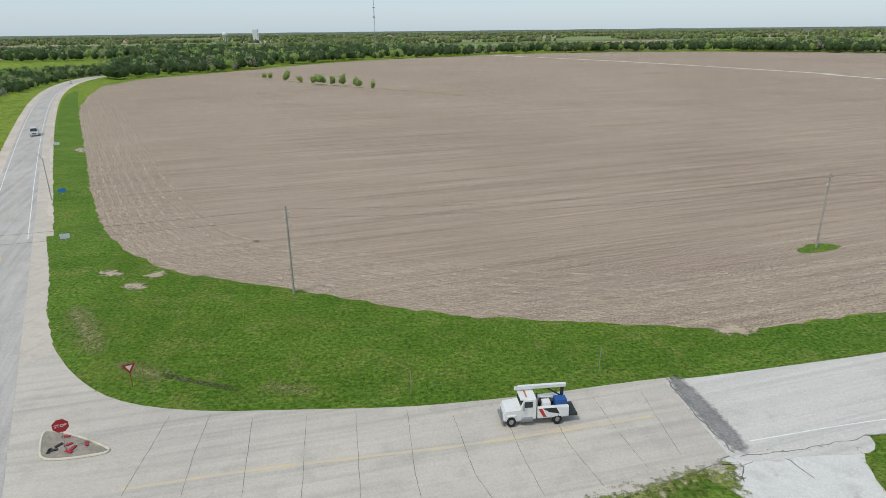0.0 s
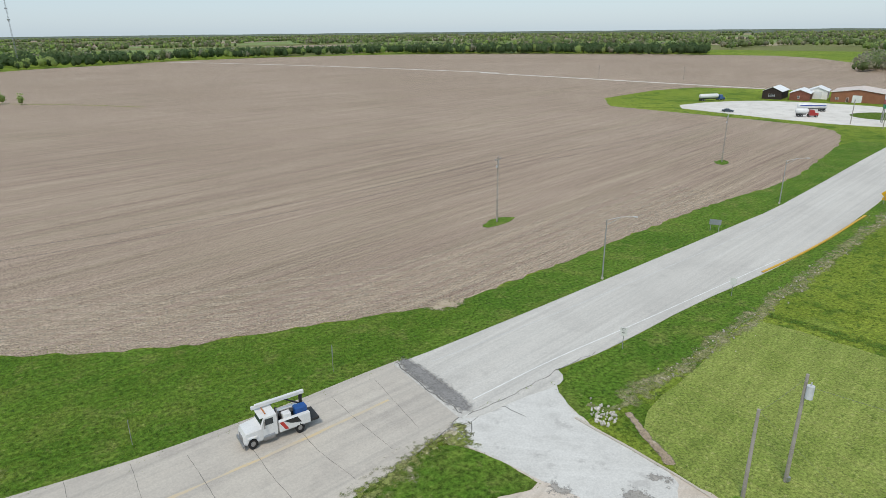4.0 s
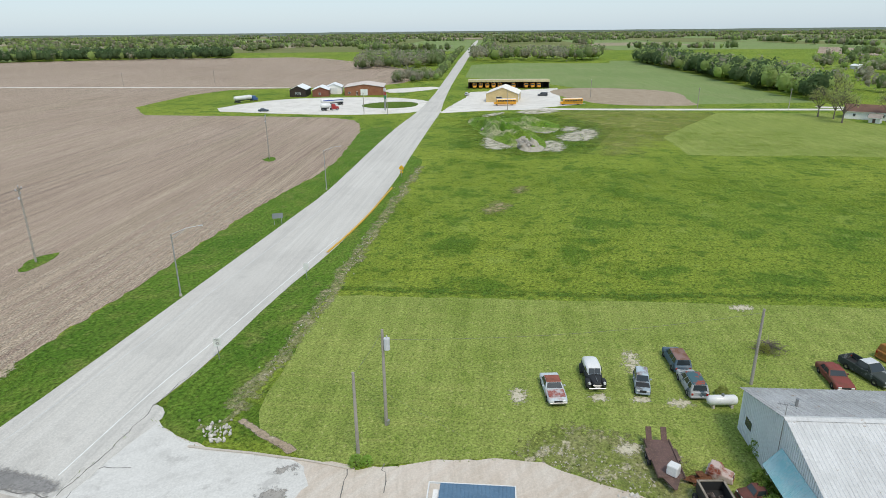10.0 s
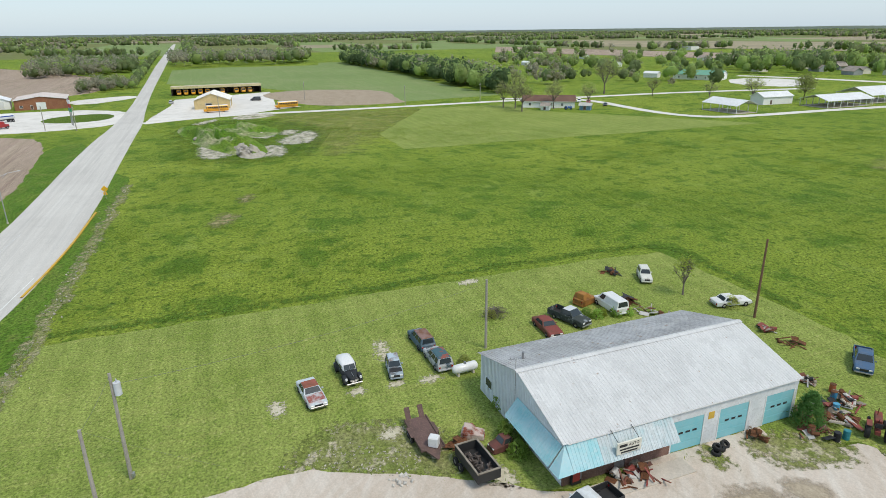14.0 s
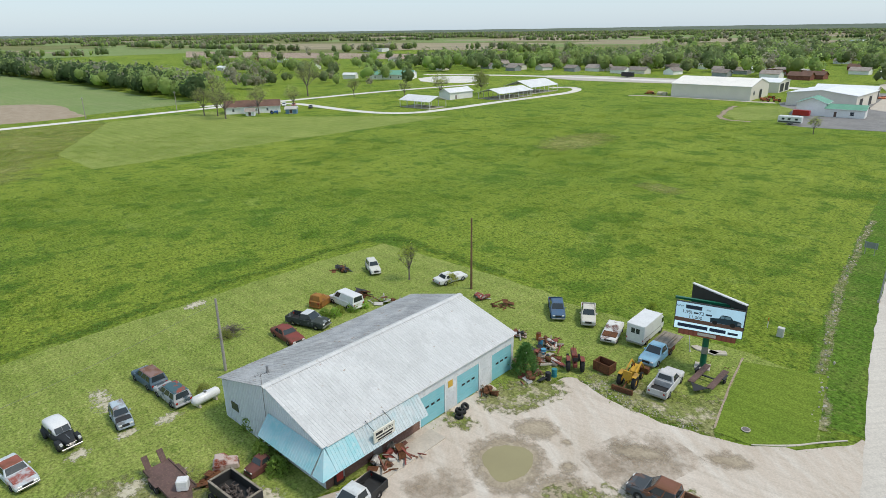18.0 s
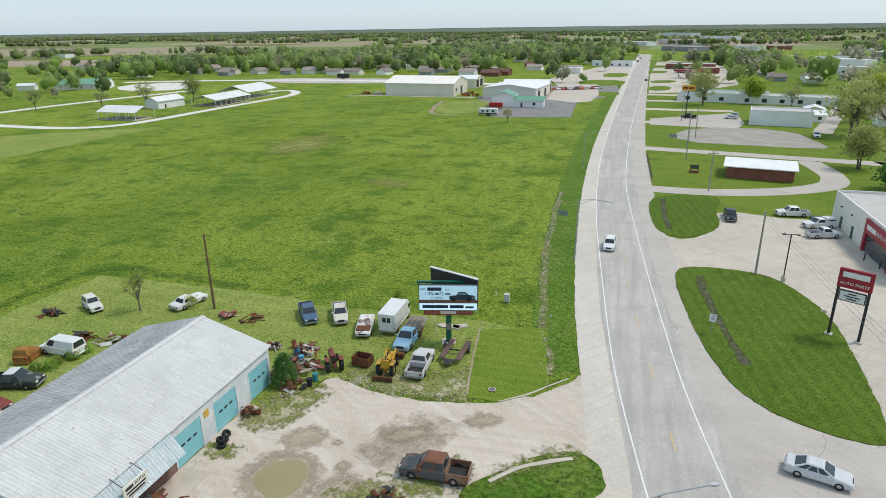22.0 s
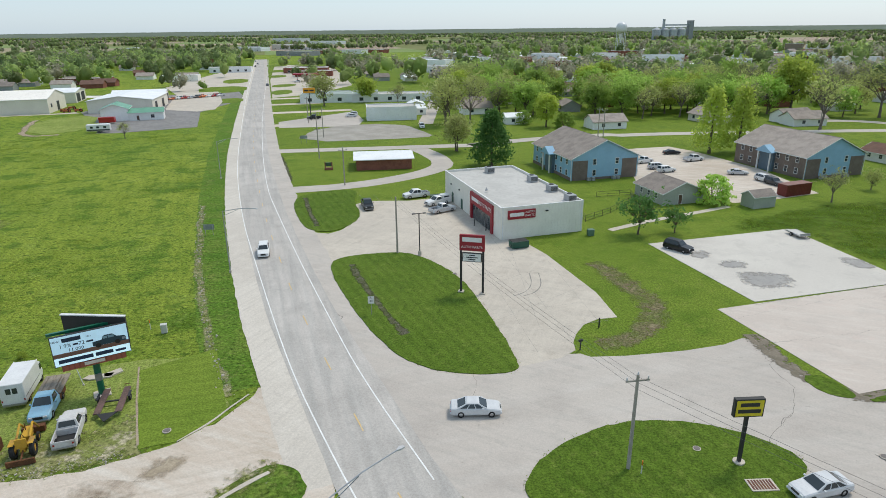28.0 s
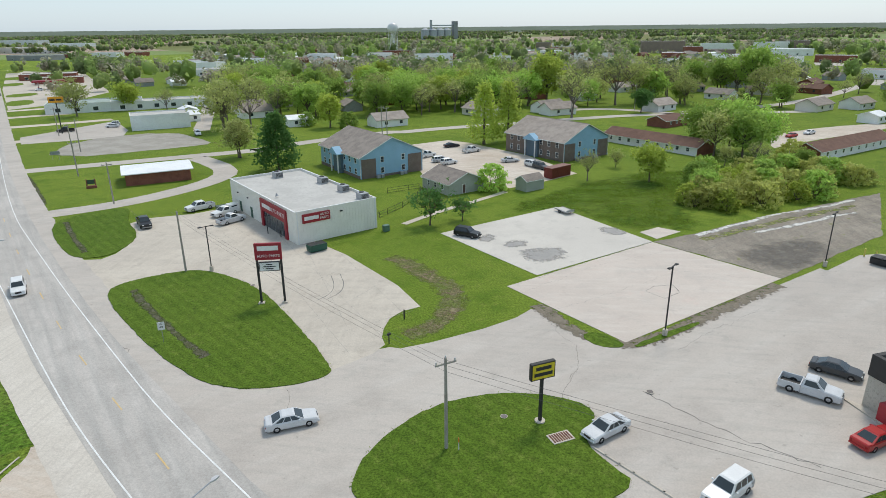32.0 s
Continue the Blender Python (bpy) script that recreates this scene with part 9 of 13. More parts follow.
part("bracing", bm, STEEL, mast)
for zz in (50, 62, 73):
    part("antenna", box(bmesh.new(), -1.4, 1.4, -1.0, 1.0, zz, zz + 1.6), STEEL, mast)
ge = thing("grain_elevator", -574, -1930, 195, 0, "grey grain elevator with silos and headhouse", "grain elevator")
SILO = mat("silo_steel", (0.42, 0.44, 0.46), (0.36, 0.38, 0.4), None, scale=0.05, fine=0.4, rough=0.6)
for i in range(4):
    part("silo", rod(bmesh.new(), (-70 + i * 26, 0, 0), (-70 + i * 26, 0, 28), 12.5, seg=16), SILO, ge)
    part("silo_roof", rod(bmesh.new(), (-70 + i * 26, 0, 28), (-70 + i * 26, 0, 34), 12.7, 1, 16), SILO, ge)
part("headhouse", box(bmesh.new(), 28, 42, -7, 7, 0, 52), plain("dark_concrete", (0.25, 0.26, 0.27)), ge)
part("leg_tower", box(bmesh.new(), -52, -47, -3, 3, 0, 56), SILO, ge)
part("gallery", box(bmesh.new(), -52, 36, -2, 2, 38, 42), SILO, ge)


# ---- trees placed one by one ----
KINDS = {}


REST = {"fresh": [], "grey": [], "deep": []}


def plant(kind, x, y, h, turn=0.0):
    """Put one tree of a kind on the ground, scaled to its height; the farthest join the woods."""
    if math.hypot(x, y) > 400:
        tone = "grey" if kind[:4] == "bare" else "deep" if kind[:4] in ("dark", "oliv") else "fresh"
        REST[tone].append((x, y, h))
        return None
    base, h0, used = KINDS[kind]
    s = h / h0
    m = pose(x, y, 0, 0, 0, turn)
    if not used:
        base.matrix_basis = m
        base.scale = (s, s, s)
        KINDS[kind] = (base, h0, True)
        return base
    o = copy_thing(base, m)
    o.scale = (s, s, s)
    return o


for i in range(3):
    KINDS["green%d" % i] = (tree_thing(11 + i, 11, 9.5, LEAF, "broad tree in fresh green leaf"), 11, False)
    KINDS["olive%d" % i] = (tree_thing(21 + i, 11, 9.0, LEAF_OLIVE, "broad tree with thin olive spring leaves", clusters=170, per=10, leaf=0.3), 11, False)
    KINDS["bare%d" % i] = (tree_thing(31 + i, 10, 8.0, LEAF_OLIVE, "nearly bare tree with a haze of buds", "bare", clusters=130, per=5, leaf=0.24), 10, False)
KINDS["dark0"] = (tree_thing(41, 11, 8, LEAF_DARK, "dense tree in dark green leaf", clusters=360, per=13, leaf=0.34), 11, False)
KINDS["darkcone"] = (tree_thing(43, 12, 10.5, LEAF_DARK, "pointed dense dark green tree", "cone", clusters=380, per=12), 12, False)
KINDS["yellow0"] = (tree_thing(51, 9, 7.5, LEAF_YELLOW, "tree in bright yellow-green leaf", clusters=300, per=11), 9, False)
KINDS["yellow1"] = (tree_thing(52, 11, 8, LEAF_YELLOW, "tree in bright yellow-green leaf", clusters=300, per=11), 11, False)
KINDS["goldcone"] = (tree_thing(53, 14, 8, LEAF_YELLOW, "pointed tree in golden-green leaf", "cone", clusters=240, per=11), 14, False)
KINDS["pine"] = (tree_thing(61, 6, 5.0, LEAF_DARK, "small dark pine beside the lot", "broad", clusters=120, per=12, leaf=0.2), 6, False)
KINDS["bush"] = (tree_thing(71, 4, 5.0, LEAF, "rounded bush in fresh green leaf", "bush", clusters=170, per=11, leaf=0.2, category="bush", trunk_r=0.06), 4, False)
KINDS["bush_olive"] = (tree_thing(72, 4, 5.2, LEAF_PALE, "rounded bush in thin olive leaf", "bush", clusters=130, per=10, leaf=0.2, category="bush", trunk_r=0.06), 4, False)
KINDS["bush_yellow"] = (tree_thing(73, 4, 4.8, LEAF_YELLOW, "rounded bush in yellow-green leaf", "bush", clusters=170, per=10, leaf=0.2, category="bush", trunk_r=0.06), 4, False)
KINDS["sapling"] = (tree_thing(81, 5, 3.4, LEAF_YELLOW, "slender sapling with few bright leaves", "bare", clusters=50, per=6, leaf=0.14), 5, False)

for kind, x, y, h in (
    ("darkcone", -3.67, -166.40, 14.56), ("olive0", 6.79, -187.82, 11.04), ("yellow1", -25.27, -236.54, 12.50),
    ("goldcone", -67.26, -184.19, 18.54), ("goldcone", -75.65, -185.03, 18.57),
    ("bush", -49.03, -128.68, 6.43), ("pine", -28.72, -107.47, 7.60), ("pine", -35.43, -108.42, 5.00),
    ("bare0", -73.99, -130.09, 7.17), ("yellow0", -87.20, -124.47, 8.81), ("olive1", -88.14, -140.92, 4.75),
    ("green0", -131.78, -150.89, 14.46), ("green1", -125.18, -155.26, 12.99), ("green2", -136.99, -145.33, 12.92), ("olive0", -121.91, -145.31, 12.75), ("green1", -127.14, -140.09, 13.17),
    ("bush", -17.29, -243.35, 5.79), ("bush", -31.91, -234.65, 6.29), ("olive2", 6.29, -187.45, 10.78),
    ("bare1", 293.57, -42.56, 12.21), ("bare2", 277.39, -48.55, 13.13), ("bare0", 288.85, -47.37, 11.87), ("bare1", 284.76, -64.30, 12.71),
    ("bare2", 294.66, -82.87, 10.52), ("bare0", 349.41, -106.96, 18.85), ("bare1", 331.14, -127.59, 10.04), ("bare0", 312.58, -149.41, 8.92),
    ("bare2", 298.27, -163.87, 12.75), ("olive0", 303.26, -192.53, 12.39), ("bare1", 123.07, -210.61, 6.01),
    ("bare1", 186.60, -385.56, 11.43), ("green2", 174.96, -396.93, 6.49), ("olive1", 84.12, -330.88, 13.03), ("yellow1", 58.80, -334.12, 11.77),
    ("bare0", 39.25, -307.96, 10.58), ("sapling", 76.97, -36.66, 5.51), ("darkcone", 46.87, -35.68, 3.6), ("bush_olive", 72.55, -41.17, 1.7),
    ("bush_olive", 71.51, -9.43, 1.2), ("bush_olive", 60.23, -5.00, 1.2), ("bush", 46.60, -8.01, 2.2), ("bush", 44.35, -8.34, 1.6), ("bush", 70.62, -22.90, 1.3), ("bush", 70.77, -25.46, 1.1), ("bush", 70.44, -20.52, 1.0),
    ("bush", 37.43, 23.85, 1.1), ("bush", 37.93, 23.07, 0.9), ("bush_yellow", 51.70, -59.79, 1.0), ("bush", 71.05, -21.60, 1.3), ("bush_yellow", 71.05, -23.60, 1.2), ("bush", 71.12, -25.51, 1.4), ("bush", 71.18, -27.14, 1.1), ("bush_yellow", 70.88, -19.30, 0.9), ("bush", 51.58, -8.17, 2.0), ("bush_yellow", 53.08, -7.88, 1.6),
):
    plant(kind, x, y, max(0.6, h), (x * 37 + y * 11) % 360)

# street trees of the town
for kind, x, y, h in (("olive1", 75.85, -307.86, 15.4), ("green1", 90.52, -432.4, 13.8), ("yellow0", 57.58, -324.11, 12.0), ("green0", 74.38, -486.13, 18.0), ("green2", 45.31, -450.93, 21.1), ("bare1", 88.05, -480.76, 16.2), ("olive2", 12.68, -242.78, 18.3), ("bare0", 3.18, -247.43, 16.9), ("green1", -9.21, -277.52, 12.7), ("green0", -20.63, -275.08, 12.7), ("green2", -3.17, -346.44, 16.8), ("bare2", 30.77, -620.14, 16.5), ("bare0", 185.98, -388.35, 12.0), ("green1", -245.24, -270.1, 24.4), ("olive0", -222.43, -226.32, 13.1), ("bare1", -121.2, -229.16, 19.0), ("bare2", -159.56, -260.09, 22.5), ("olive1", -170.96, -261.08, 19.9), ("bare0", -185.14, -268.48, 22.5), ("bare1", -202.35, -281.09, 16.7), ("dark0", -155.68, -233.01, 9.9), ("yellow1", -130.89, -273.44, 23.1), ("green2", -301.05, -536.83, 24.3), ("bare2", -340.74, -353.33, 16.7), ("olive2", -327.51, -322.55, 16.1), ("green0", -232.91, -300.57, 16.2), ("olive0", -245.18, -296.53, 16.7), ("bare0", -246.57, -283.84, 17.2)):
    plant(kind, x, y, h, (x * 53 + y * 17) % 360)

# shrub thicket beside the old lot
for i, (x, y) in enumerate(fill([(-81.5, -102), (-87, -113), (-98.1, -121.7), (-118.5, -121.1), (-129.6, -113.7), (-134.5, -105.7), (-108, -99), (-88, -97)], 52, 4, 2.0)):
    plant(("bush_olive", "bush_olive", "bush", "bush_yellow", "bush_olive")[i % 5], x, y, 4.0 + (i * 7 % 5) * 0.6, i * 47)
for i, (x, y) in enumerate(fill([(-115.3, -135.9), (-128.7, -136), (-144.9, -128.2), (-129.6, -113.7), (-97.5, -119.1)], 8, 5, 4)):
    plant(("olive0", "bush_olive", "bare1", "green2")[i % 4], x, y, 4.5 + i % 3, i * 31)
# shrubs along the grass seam in the field
for x, y in [(-137.9, 494.2), (-131.8, 487.7), (-111.2, 458.5), (-101.8, 452.3), (-88.3, 436.4), (-81.9, 431.1), (-73.4, 425.6), (-66.9, 420.4), (-55.1, 406.6), (-44.7, 397.5)]:
    plant("bush", x, y, 5.4 + (x % 3) * 1.3, x * 10 % 360)


# ---- the town's houses and trees ----
def near_line(x, y, line, d):
    for (ax, ay), (bx, by) in zip(line, line[1:]):
        vx, vy = bx - ax, by - ay
        t = max(0, min(1, ((x - ax) * vx + (y - ay) * vy) / (vx * vx + vy * vy + 1e-9)))
        if (x - ax - t * vx) ** 2 + (y - ay - t * vy) ** 2 < d * d:
            return True
    return False


STREETS = [
    [(62.6, -187), (37.9, -191.4), (15.3, -195.4), (-13.8, -200.6)] + [(9.2, -194.4), (-18.8, -209.9), (-45.7, -219.5)] + [(-47.1, -216.4), (-65.1, -220.9), (-91.9, -221.9), (-116.8, -225.6), (-154.9, -227.9), (-223.6, -211.1)],
    [(46.5, -137.8), (32.2, -141.7), (19.8, -150.1), (10.2, -161.9), (9.4, -171.7), (15.3, -185.8), (19.4, -192.7)],
    [(-172.9, -226.9), (-225.3, -232.7), (-261.8, -247.5), (-292.1, -263), (-350, -296)],
    [(-123.9, -250.2), (-146.8, -253.3), (-167.6, -227.7), (-171.5, -194.8)],
    [(20.8, -245.3), (21.8, -293.9), (23.5, -371.9)],
]
for s in STREETS:
    ribbon("town_street", s, -3.0, 3.0, 0.05, APRON_MAT, amp=0.25, label="pale town street", category="street")
for drive in ([(80.7, -240.7), (64.8, -244.9), (49.7, -250.6)], [(93.2, -280.3), (75.4, -285.1), (57.9, -292.1)], [(103.7, -312.6), (78.8, -321.4)], [(112.8, -340.3), (85.8, -350.1)], [(124.8, -377), (91.5, -388.5)], [(138.1, -417.6), (97.5, -431.1)]):
    ribbon("side_drive", drive, -3.2, 3.2, 0.05, LOT, amp=0.4, label="pale gravel side drive off the highway", category="drive")
sheet("gravel_lot", [(61.1, -237.5), (32.1, -248.5), (16.4, -219.9), (16.8, -212.5), (61.7, -202.5)], 0.06, mat("grey_gravel", (0.38, 0.35, 0.31), (0.30, 0.275, 0.24), (0.25, 0.26, 0.2), scale=0.15, fine=1.5, rough=0.95, bump=0.2), rounds=1, step=1.5, amp=0.6, label="worn grey gravel lot", category="parking lot")
sheet("paved_lot", [(81.1, -250.8), (56.7, -285.7), (47.2, -256.1), (46.5, -239.9), (76.1, -235.1)], 0.055, APRON_MAT, rounds=0, label="pale paved lot beside the white block", category="parking lot")
sheet("town_forecourt", [(114.2, -346.6), (96.5, -365.7), (84.9, -427.6), (141.4, -625.5), (227.7, -712.3), (156.3, -473.2)], 0.045, CONC, rounds=0, label="pale paved forecourts along the highway", category="parking lot")
sheet("town_forecourt", [(153.5, -420.7), (158.6, -376.9), (172.1, -356.5), (208.5, -415.1), (230.3, -550.3), (230.4, -642.5)], 0.045, CONC, rounds=0, label="pale paved forecourts along the highway", category="parking lot")
sheet("apartment_lot", [(-41.5, -189.9), (-58.9, -195.3), (-63.8, -187.9), (-72.8, -163.4), (-75.2, -137.6), (-60.5, -130.9), (-53.4, -129), (-48.7, -145.3), (-37.9, -146.1), (-39.7, -166.1)], 0.06, LOT, rounds=0, label="pale concrete lot between the apartment houses", category="parking lot")
sheet("house_lot", [(-144.3, -148.5), (-164.7, -169.3), (-193.2, -175.8), (-222.4, -176.4), (-206.6, -163.2), (-176.8, -158.3), (-154, -151.5)], 0.055, LOT, rounds=1, step=2, amp=0.3, label="pale paved lot behind the ranch house", category="parking lot")
ribbon("footpath", [(-24.2, -109.6), (-32.7, -115.7), (-43.6, -121.5), (-54.3, -128)], -0.7, 0.7, 0.08, CONC, label="narrow concrete footpath", category="path")

TOWN = [(18.4, -238.9), (-44.5, -246.6), (-100.2, -242.3), (-233.7, -221), (-518.5, -501.7), (-567.5, -790.3), (-240.1, -1097.7), (82.4, -1010.3), (43.1, -457.1)]
WEST = [(484.6, -232.5), (466.3, -303.3), (407.1, -359.9), (277.5, -426.6)] + [(213.7, -365.9), (198.3, -447.2), (192.2, -498.5), (326.4, -821.5), (528.9, -746.8)] + [(643.8, -417.8), (649.4, -318.4)]
KEEP = [(36.5, -261.5, 26)]
rt_ = random.Random(8)
houses = []
protos = []
for j, (L, W, wallm, roofm, lab) in enumerate(((13, 8.5, SIDING, SHINGLE, "white-sided house with grey shingle roof"), (11, 8, mat("grey_siding", (0.34, 0.36, 0.37), (0.3, 0.31, 0.32), None, scale=0.3, fine=4, rough=0.7), SHINGLE, "grey-sided house with grey shingle roof"), (14, 9, BRICK, SHINGLE_BROWN, "brick house with brown roof"), (9, 7, SIDING, WHITE_METAL, "small white shed with metal roof"), (15, 9, CREAM, SHINGLE, "cream house with grey shingle roof"))):
    protos.append([(plain_house("house", 0, 0, 0, L, W, 2.8, 5.0 if j != 3 else 4.0, wallm, roofm, lab, "houses of the town", near), [False]) for near in (True, False)])


def place_house(j, x, y, turn):
    ob, used = protos[j][math.hypot(x, y) > 430]
    houses.append((x, y))
    m = pose(x, y, 0, 0, 0, turn)
    if not used[0]:
        ob.matrix_basis = m
        used[0] = True
    else:
        copy_thing(ob, m)


for j, x, y, turn in ((0, -46.76, -234.88, 15), (1, -39.90, -285.81, 100), (3, -14.57, -246.76, 10), (0, -167.58, -237.88, 20), (0, -221.82, -264.86, 110), (4, -228.15, -214.50, 20), (1, -232.56, -300.92, 20), (2, -284.44, -269.42, 100), (3, 27.84, -275.66, 10), (0, -121.00, -241.57, 10), (0, 34.68, -555.84, 100), (1, 84.10, -499.39, 10), (0, 54.85, -482.90, 100), (4, 411.54, -881.31, 10), (0, 432.90, -886.92, 100), (0, -249.18, -212.64, 15), (0, -120.65, -249.74, 20), (1, -361.36, -328.82, 100), (0, -197.14, -315.61, 20), (4, -256.30, -274.59, 110), (0, -200.28, -352.91, 20), (0, 409.72, -372.45, 12), (1, 495.55, -322.13, 12), (4, 469.25, -336.12, 12), (0, 447.33, -348.81, 100), (1, 420.12, -357.20, 12), (0, 377.82, -370.25, 12), (4, 366.81, -379.53, 12), (0, 344.54, -392.34, 100), (1, 309.55, -403.03, 12), (0, 280.65, -417.85, 12), (2, 258.03, -430.81, 12), (4, 386.97, -471.72, 100), (1, 315.29, -432.95, 12), (0, 409.30, -441.45, 12), (1, 513.88, -353.57, 100), (4, 534.96, -334.22, 12), (1, 528.93, -399.25, 12), (1, 523.84, -424.87, 100), (0, 30.25, -536.66, 20), (1, 71.17, -464.83, 20), (3, 49.74, -461.01, 20), (0, 1.31, -277.90, 15), (3, 29.14, -293.06, 100), (1, -47.43, -350.49, 20)):
    place_house(j, x, y, turn)
YARDS = [h for h in houses if h[1] > -420 and h[0] < 100]
for j, x, y, turn in ((0, 414.85, -379.60, 12), (0, 406.52, -388.76, 100), (0, 330.86, -430.78, 15), (3, 323.24, -449.27, 60), (0, 294.11, -452.90, 20), (2, 258.83, -416.95, 15), (0, 394.02, -841.23, 20), (3, 383.79, -850.40, 15), (0, 677.66, -313.36, 20), (0, 590.87, -305.93, 10), (0, 568.25, -344.41, 100), (0, 534.97, -364.57, 15), (1, 456.26, -322.78, 10), (4, 534.15, -410.09, 15), (0, 480.49, -381.04, 100), (0, 597.41, -191.01, 10), (2, 779.61, -174.68, 20), (0, 750.98, -203.96, 12), (3, 634.10, -114.34, 30), (3, 372.80, -459.76, 20)):
    place_house(j, x, y, turn)
flat_block("long_barn", 993.38, -424.88, 20, 46, 16, 5.5, SIDING, STORE_ROOF, "long grey-roofed barn out on the fields", "barn")
flat_block("white_hall", 224.23, -472.79, 15, 26, 14, 4.5, STORE_WALL, WHITE_METAL, "white hall behind the dealership", "hall")
for x, y in fill([(-174.8, -215.5), (-201.4, -188.4), (-211.1, -160.3), (-231.1, -123.6), (-417.3, -230.9), (-408.2, -318.1), (-266.9, -332.9)], 24, 24, 24) + fill(TOWN, 300, 21, 17):
    if near_line(x, y, HIGHWAY, 26) or any(near_line(x, y, s, 11) for s in STREETS) or any((x - a) ** 2 + (y - b) ** 2 < 20 ** 2 for a, b in houses):
        continue
    place_house(rt_.randrange(5), x, y, 20 + 90 * rt_.randrange(2) + rt_.uniform(-4, 4))
for x, y in fill(WEST, 46, 22, 26):
    if near_line(x, y, HIGHWAY, 40) or any((x - a) ** 2 + (y - b) ** 2 < 20 ** 2 for a, b in houses + [(180, -330), (166, -300), (218, -280)]):
        continue
    place_house(rt_.randrange(5), x, y, 12 + 90 * rt_.randrange(2) + rt_.uniform(-5, 5))
FARMS = ([(1292.2, -170.2), (910.7, -392.1), (695.5, -546.1), (585.1, -459.6), (724.9, -341.4), (988.5, -128.9)], [(1839.2, -459.1), (1233.8, -968.1), (814.4, -639.4), (1052, -496.4), (1293.1, -321.5)], [(1075.8, -895.9), (800.4, -1031.6), (665, -858.2), (800.5, -667)], [(674.2, -1117.3), (541.8, -1249), (451, -1042.4), (564.7, -937.4)])
for poly, m, lab in zip(FARMS, (SOIL, TAN, PASTURE, CROP), ("brown tilled field behind the town", "tan stubble field behind the town", "dull green pasture behind the town", "green crop field behind the town")):
    sheet("farm_field", poly, 0.12, m, rounds=0, label=lab, category="field")
sheet("gravel_lot", [(440.7, -221.9), (427.8, -263.7), (390.1, -247.6), (367.9, -229), (391.7, -200.5)], 0.07, GRAVEL, rounds=1, label="white gravel lot beside the green-roofed hall", category="parking lot")
sheet("gravel_lot", [(404.7, -318.3), (314.6, -359.9), (250.3, -383.1), (240.4, -368.2), (285.7, -327.2), (363.9, -286.3)], 0.045, APRON_MAT, rounds=1, label="grey gravel ground before the houses", category="parking lot")


def on_farm(x, y):
    return any(inside(x, y, f) for f in FARMS)


MIX = ["green0", "green1", "olive0", "olive1", "bare0", "green2", "bare1", "yellow1", "olive2", "bare1", "bare2", "bare0", "bare2", "yellow0"]

LEAFY = ["green0", "green1", "green2", "green0", "yellow1", "olive0", "bare1", "green2", "bare0", "olive1"]
THIN = ["bare0", "bare1", "bare2", "bare0", "olive1", "bare1", "green1", "bare2", "green0", "olive2"]


def front_yard(x, y, deep, side):
    """Open lawns on the near side of the houses along the streets."""
    for bx, by in YARDS:
        d = math.hypot(bx, by)
        if 0 < ((bx - x) * bx + (by - y) * by) / d < deep and abs((bx - x) * by - (by - y) * bx) / d < side:
            return True
    return False


def scatter(poly, n, seed, gap, lo, hi, mix=MIX, clear=11):
    q = random.Random(seed)
    for x, y in fill(poly, n, seed, gap):
        if front_yard(x, y, 48, 7.5):
            continue
        if on_farm(x, y) or near_line(x, y, HIGHWAY, 20) or any(near_line(x, y, s, 6) for s in STREETS) or any((x - a) ** 2 + (y - b) ** 2 < clear ** 2 for a, b in houses):
            continue
        plant(q.choice(mix), x, y, q.uniform(lo, hi), q.uniform(0, 360))


scatter([(18.7, -244.7), (-18.3, -256), (-46.6, -258.1), (-103.5, -250.5), (-125, -250), (-125, -330), (18.7, -345)], 90, 31, 9, 11, 17, LEAFY)
scatter([(-112, -250), (-175.3, -238.6), (-243.1, -230.3), (-322.6, -308.6), (-282.8, -389.8), (-160, -480)], 125, 38, 8.5, 11, 19, THIN)
scatter([(18.7, -330), (-112, -300), (-140, -420), (-112.7, -515.9), (35.4, -454.4)], 85, 39, 9, 12, 18)
scatter([(358.3, -51.1), (361.7, -70.6), (404, -131.7), (374.7, -183.9), (553.7, -271.5), (661.5, -216.5), (626.1, -124.2), (446, -56.9)], 46, 32, 9, 7, 13)
scatter([(343.5, -41.1), (406, -104.9), (426.4, -144.7), (598, -215.6), (759.9, -97.8)], 34, 37, 8, 8, 14)
scatter(WEST, 180, 33, 9, 9, 17, [k for k in MIX if k[:3] != "bar"])
scatter([(-164.3, -219.5), (-193.5, -180.7), (-207.8, -157.7), (-226.9, -121.1), (-400.9, -221.5), (-388.6, -302.5), (-251.5, -339.6)], 58, 36, 9, 8, 16, THIN)
scatter([(139.6, -422.1), (101.2, -383.5), (69.9, -352.1), (31.1, -314.8), (35.7, -432.7), (100.7, -739.4), (245.1, -767)], 30, 34, 14, 8, 13)
scatter([(286.2, -572.3), (218, -576), (291.6, -814.3), (423.8, -816.5), (385.9, -637.2)], 30, 35, 14, 8, 13)

# ---- woods and the far country ----
rngw = np.random.default_rng(77)


BIG = [(x, y, rt_.uniform(22, 44)) for x, y in fill([(-3.7, -544.1), (-173.1, -554.9), (-339.8, -470), (-391.5, -376.6)] + [(-399.2, -276), (-607.7, -424.9)] + [(-447.1, -731.5), (-197.9, -905.2), (21.4, -862.2)], 17, 41, 60) if not near_line(x, y, HIGHWAY, 40)]

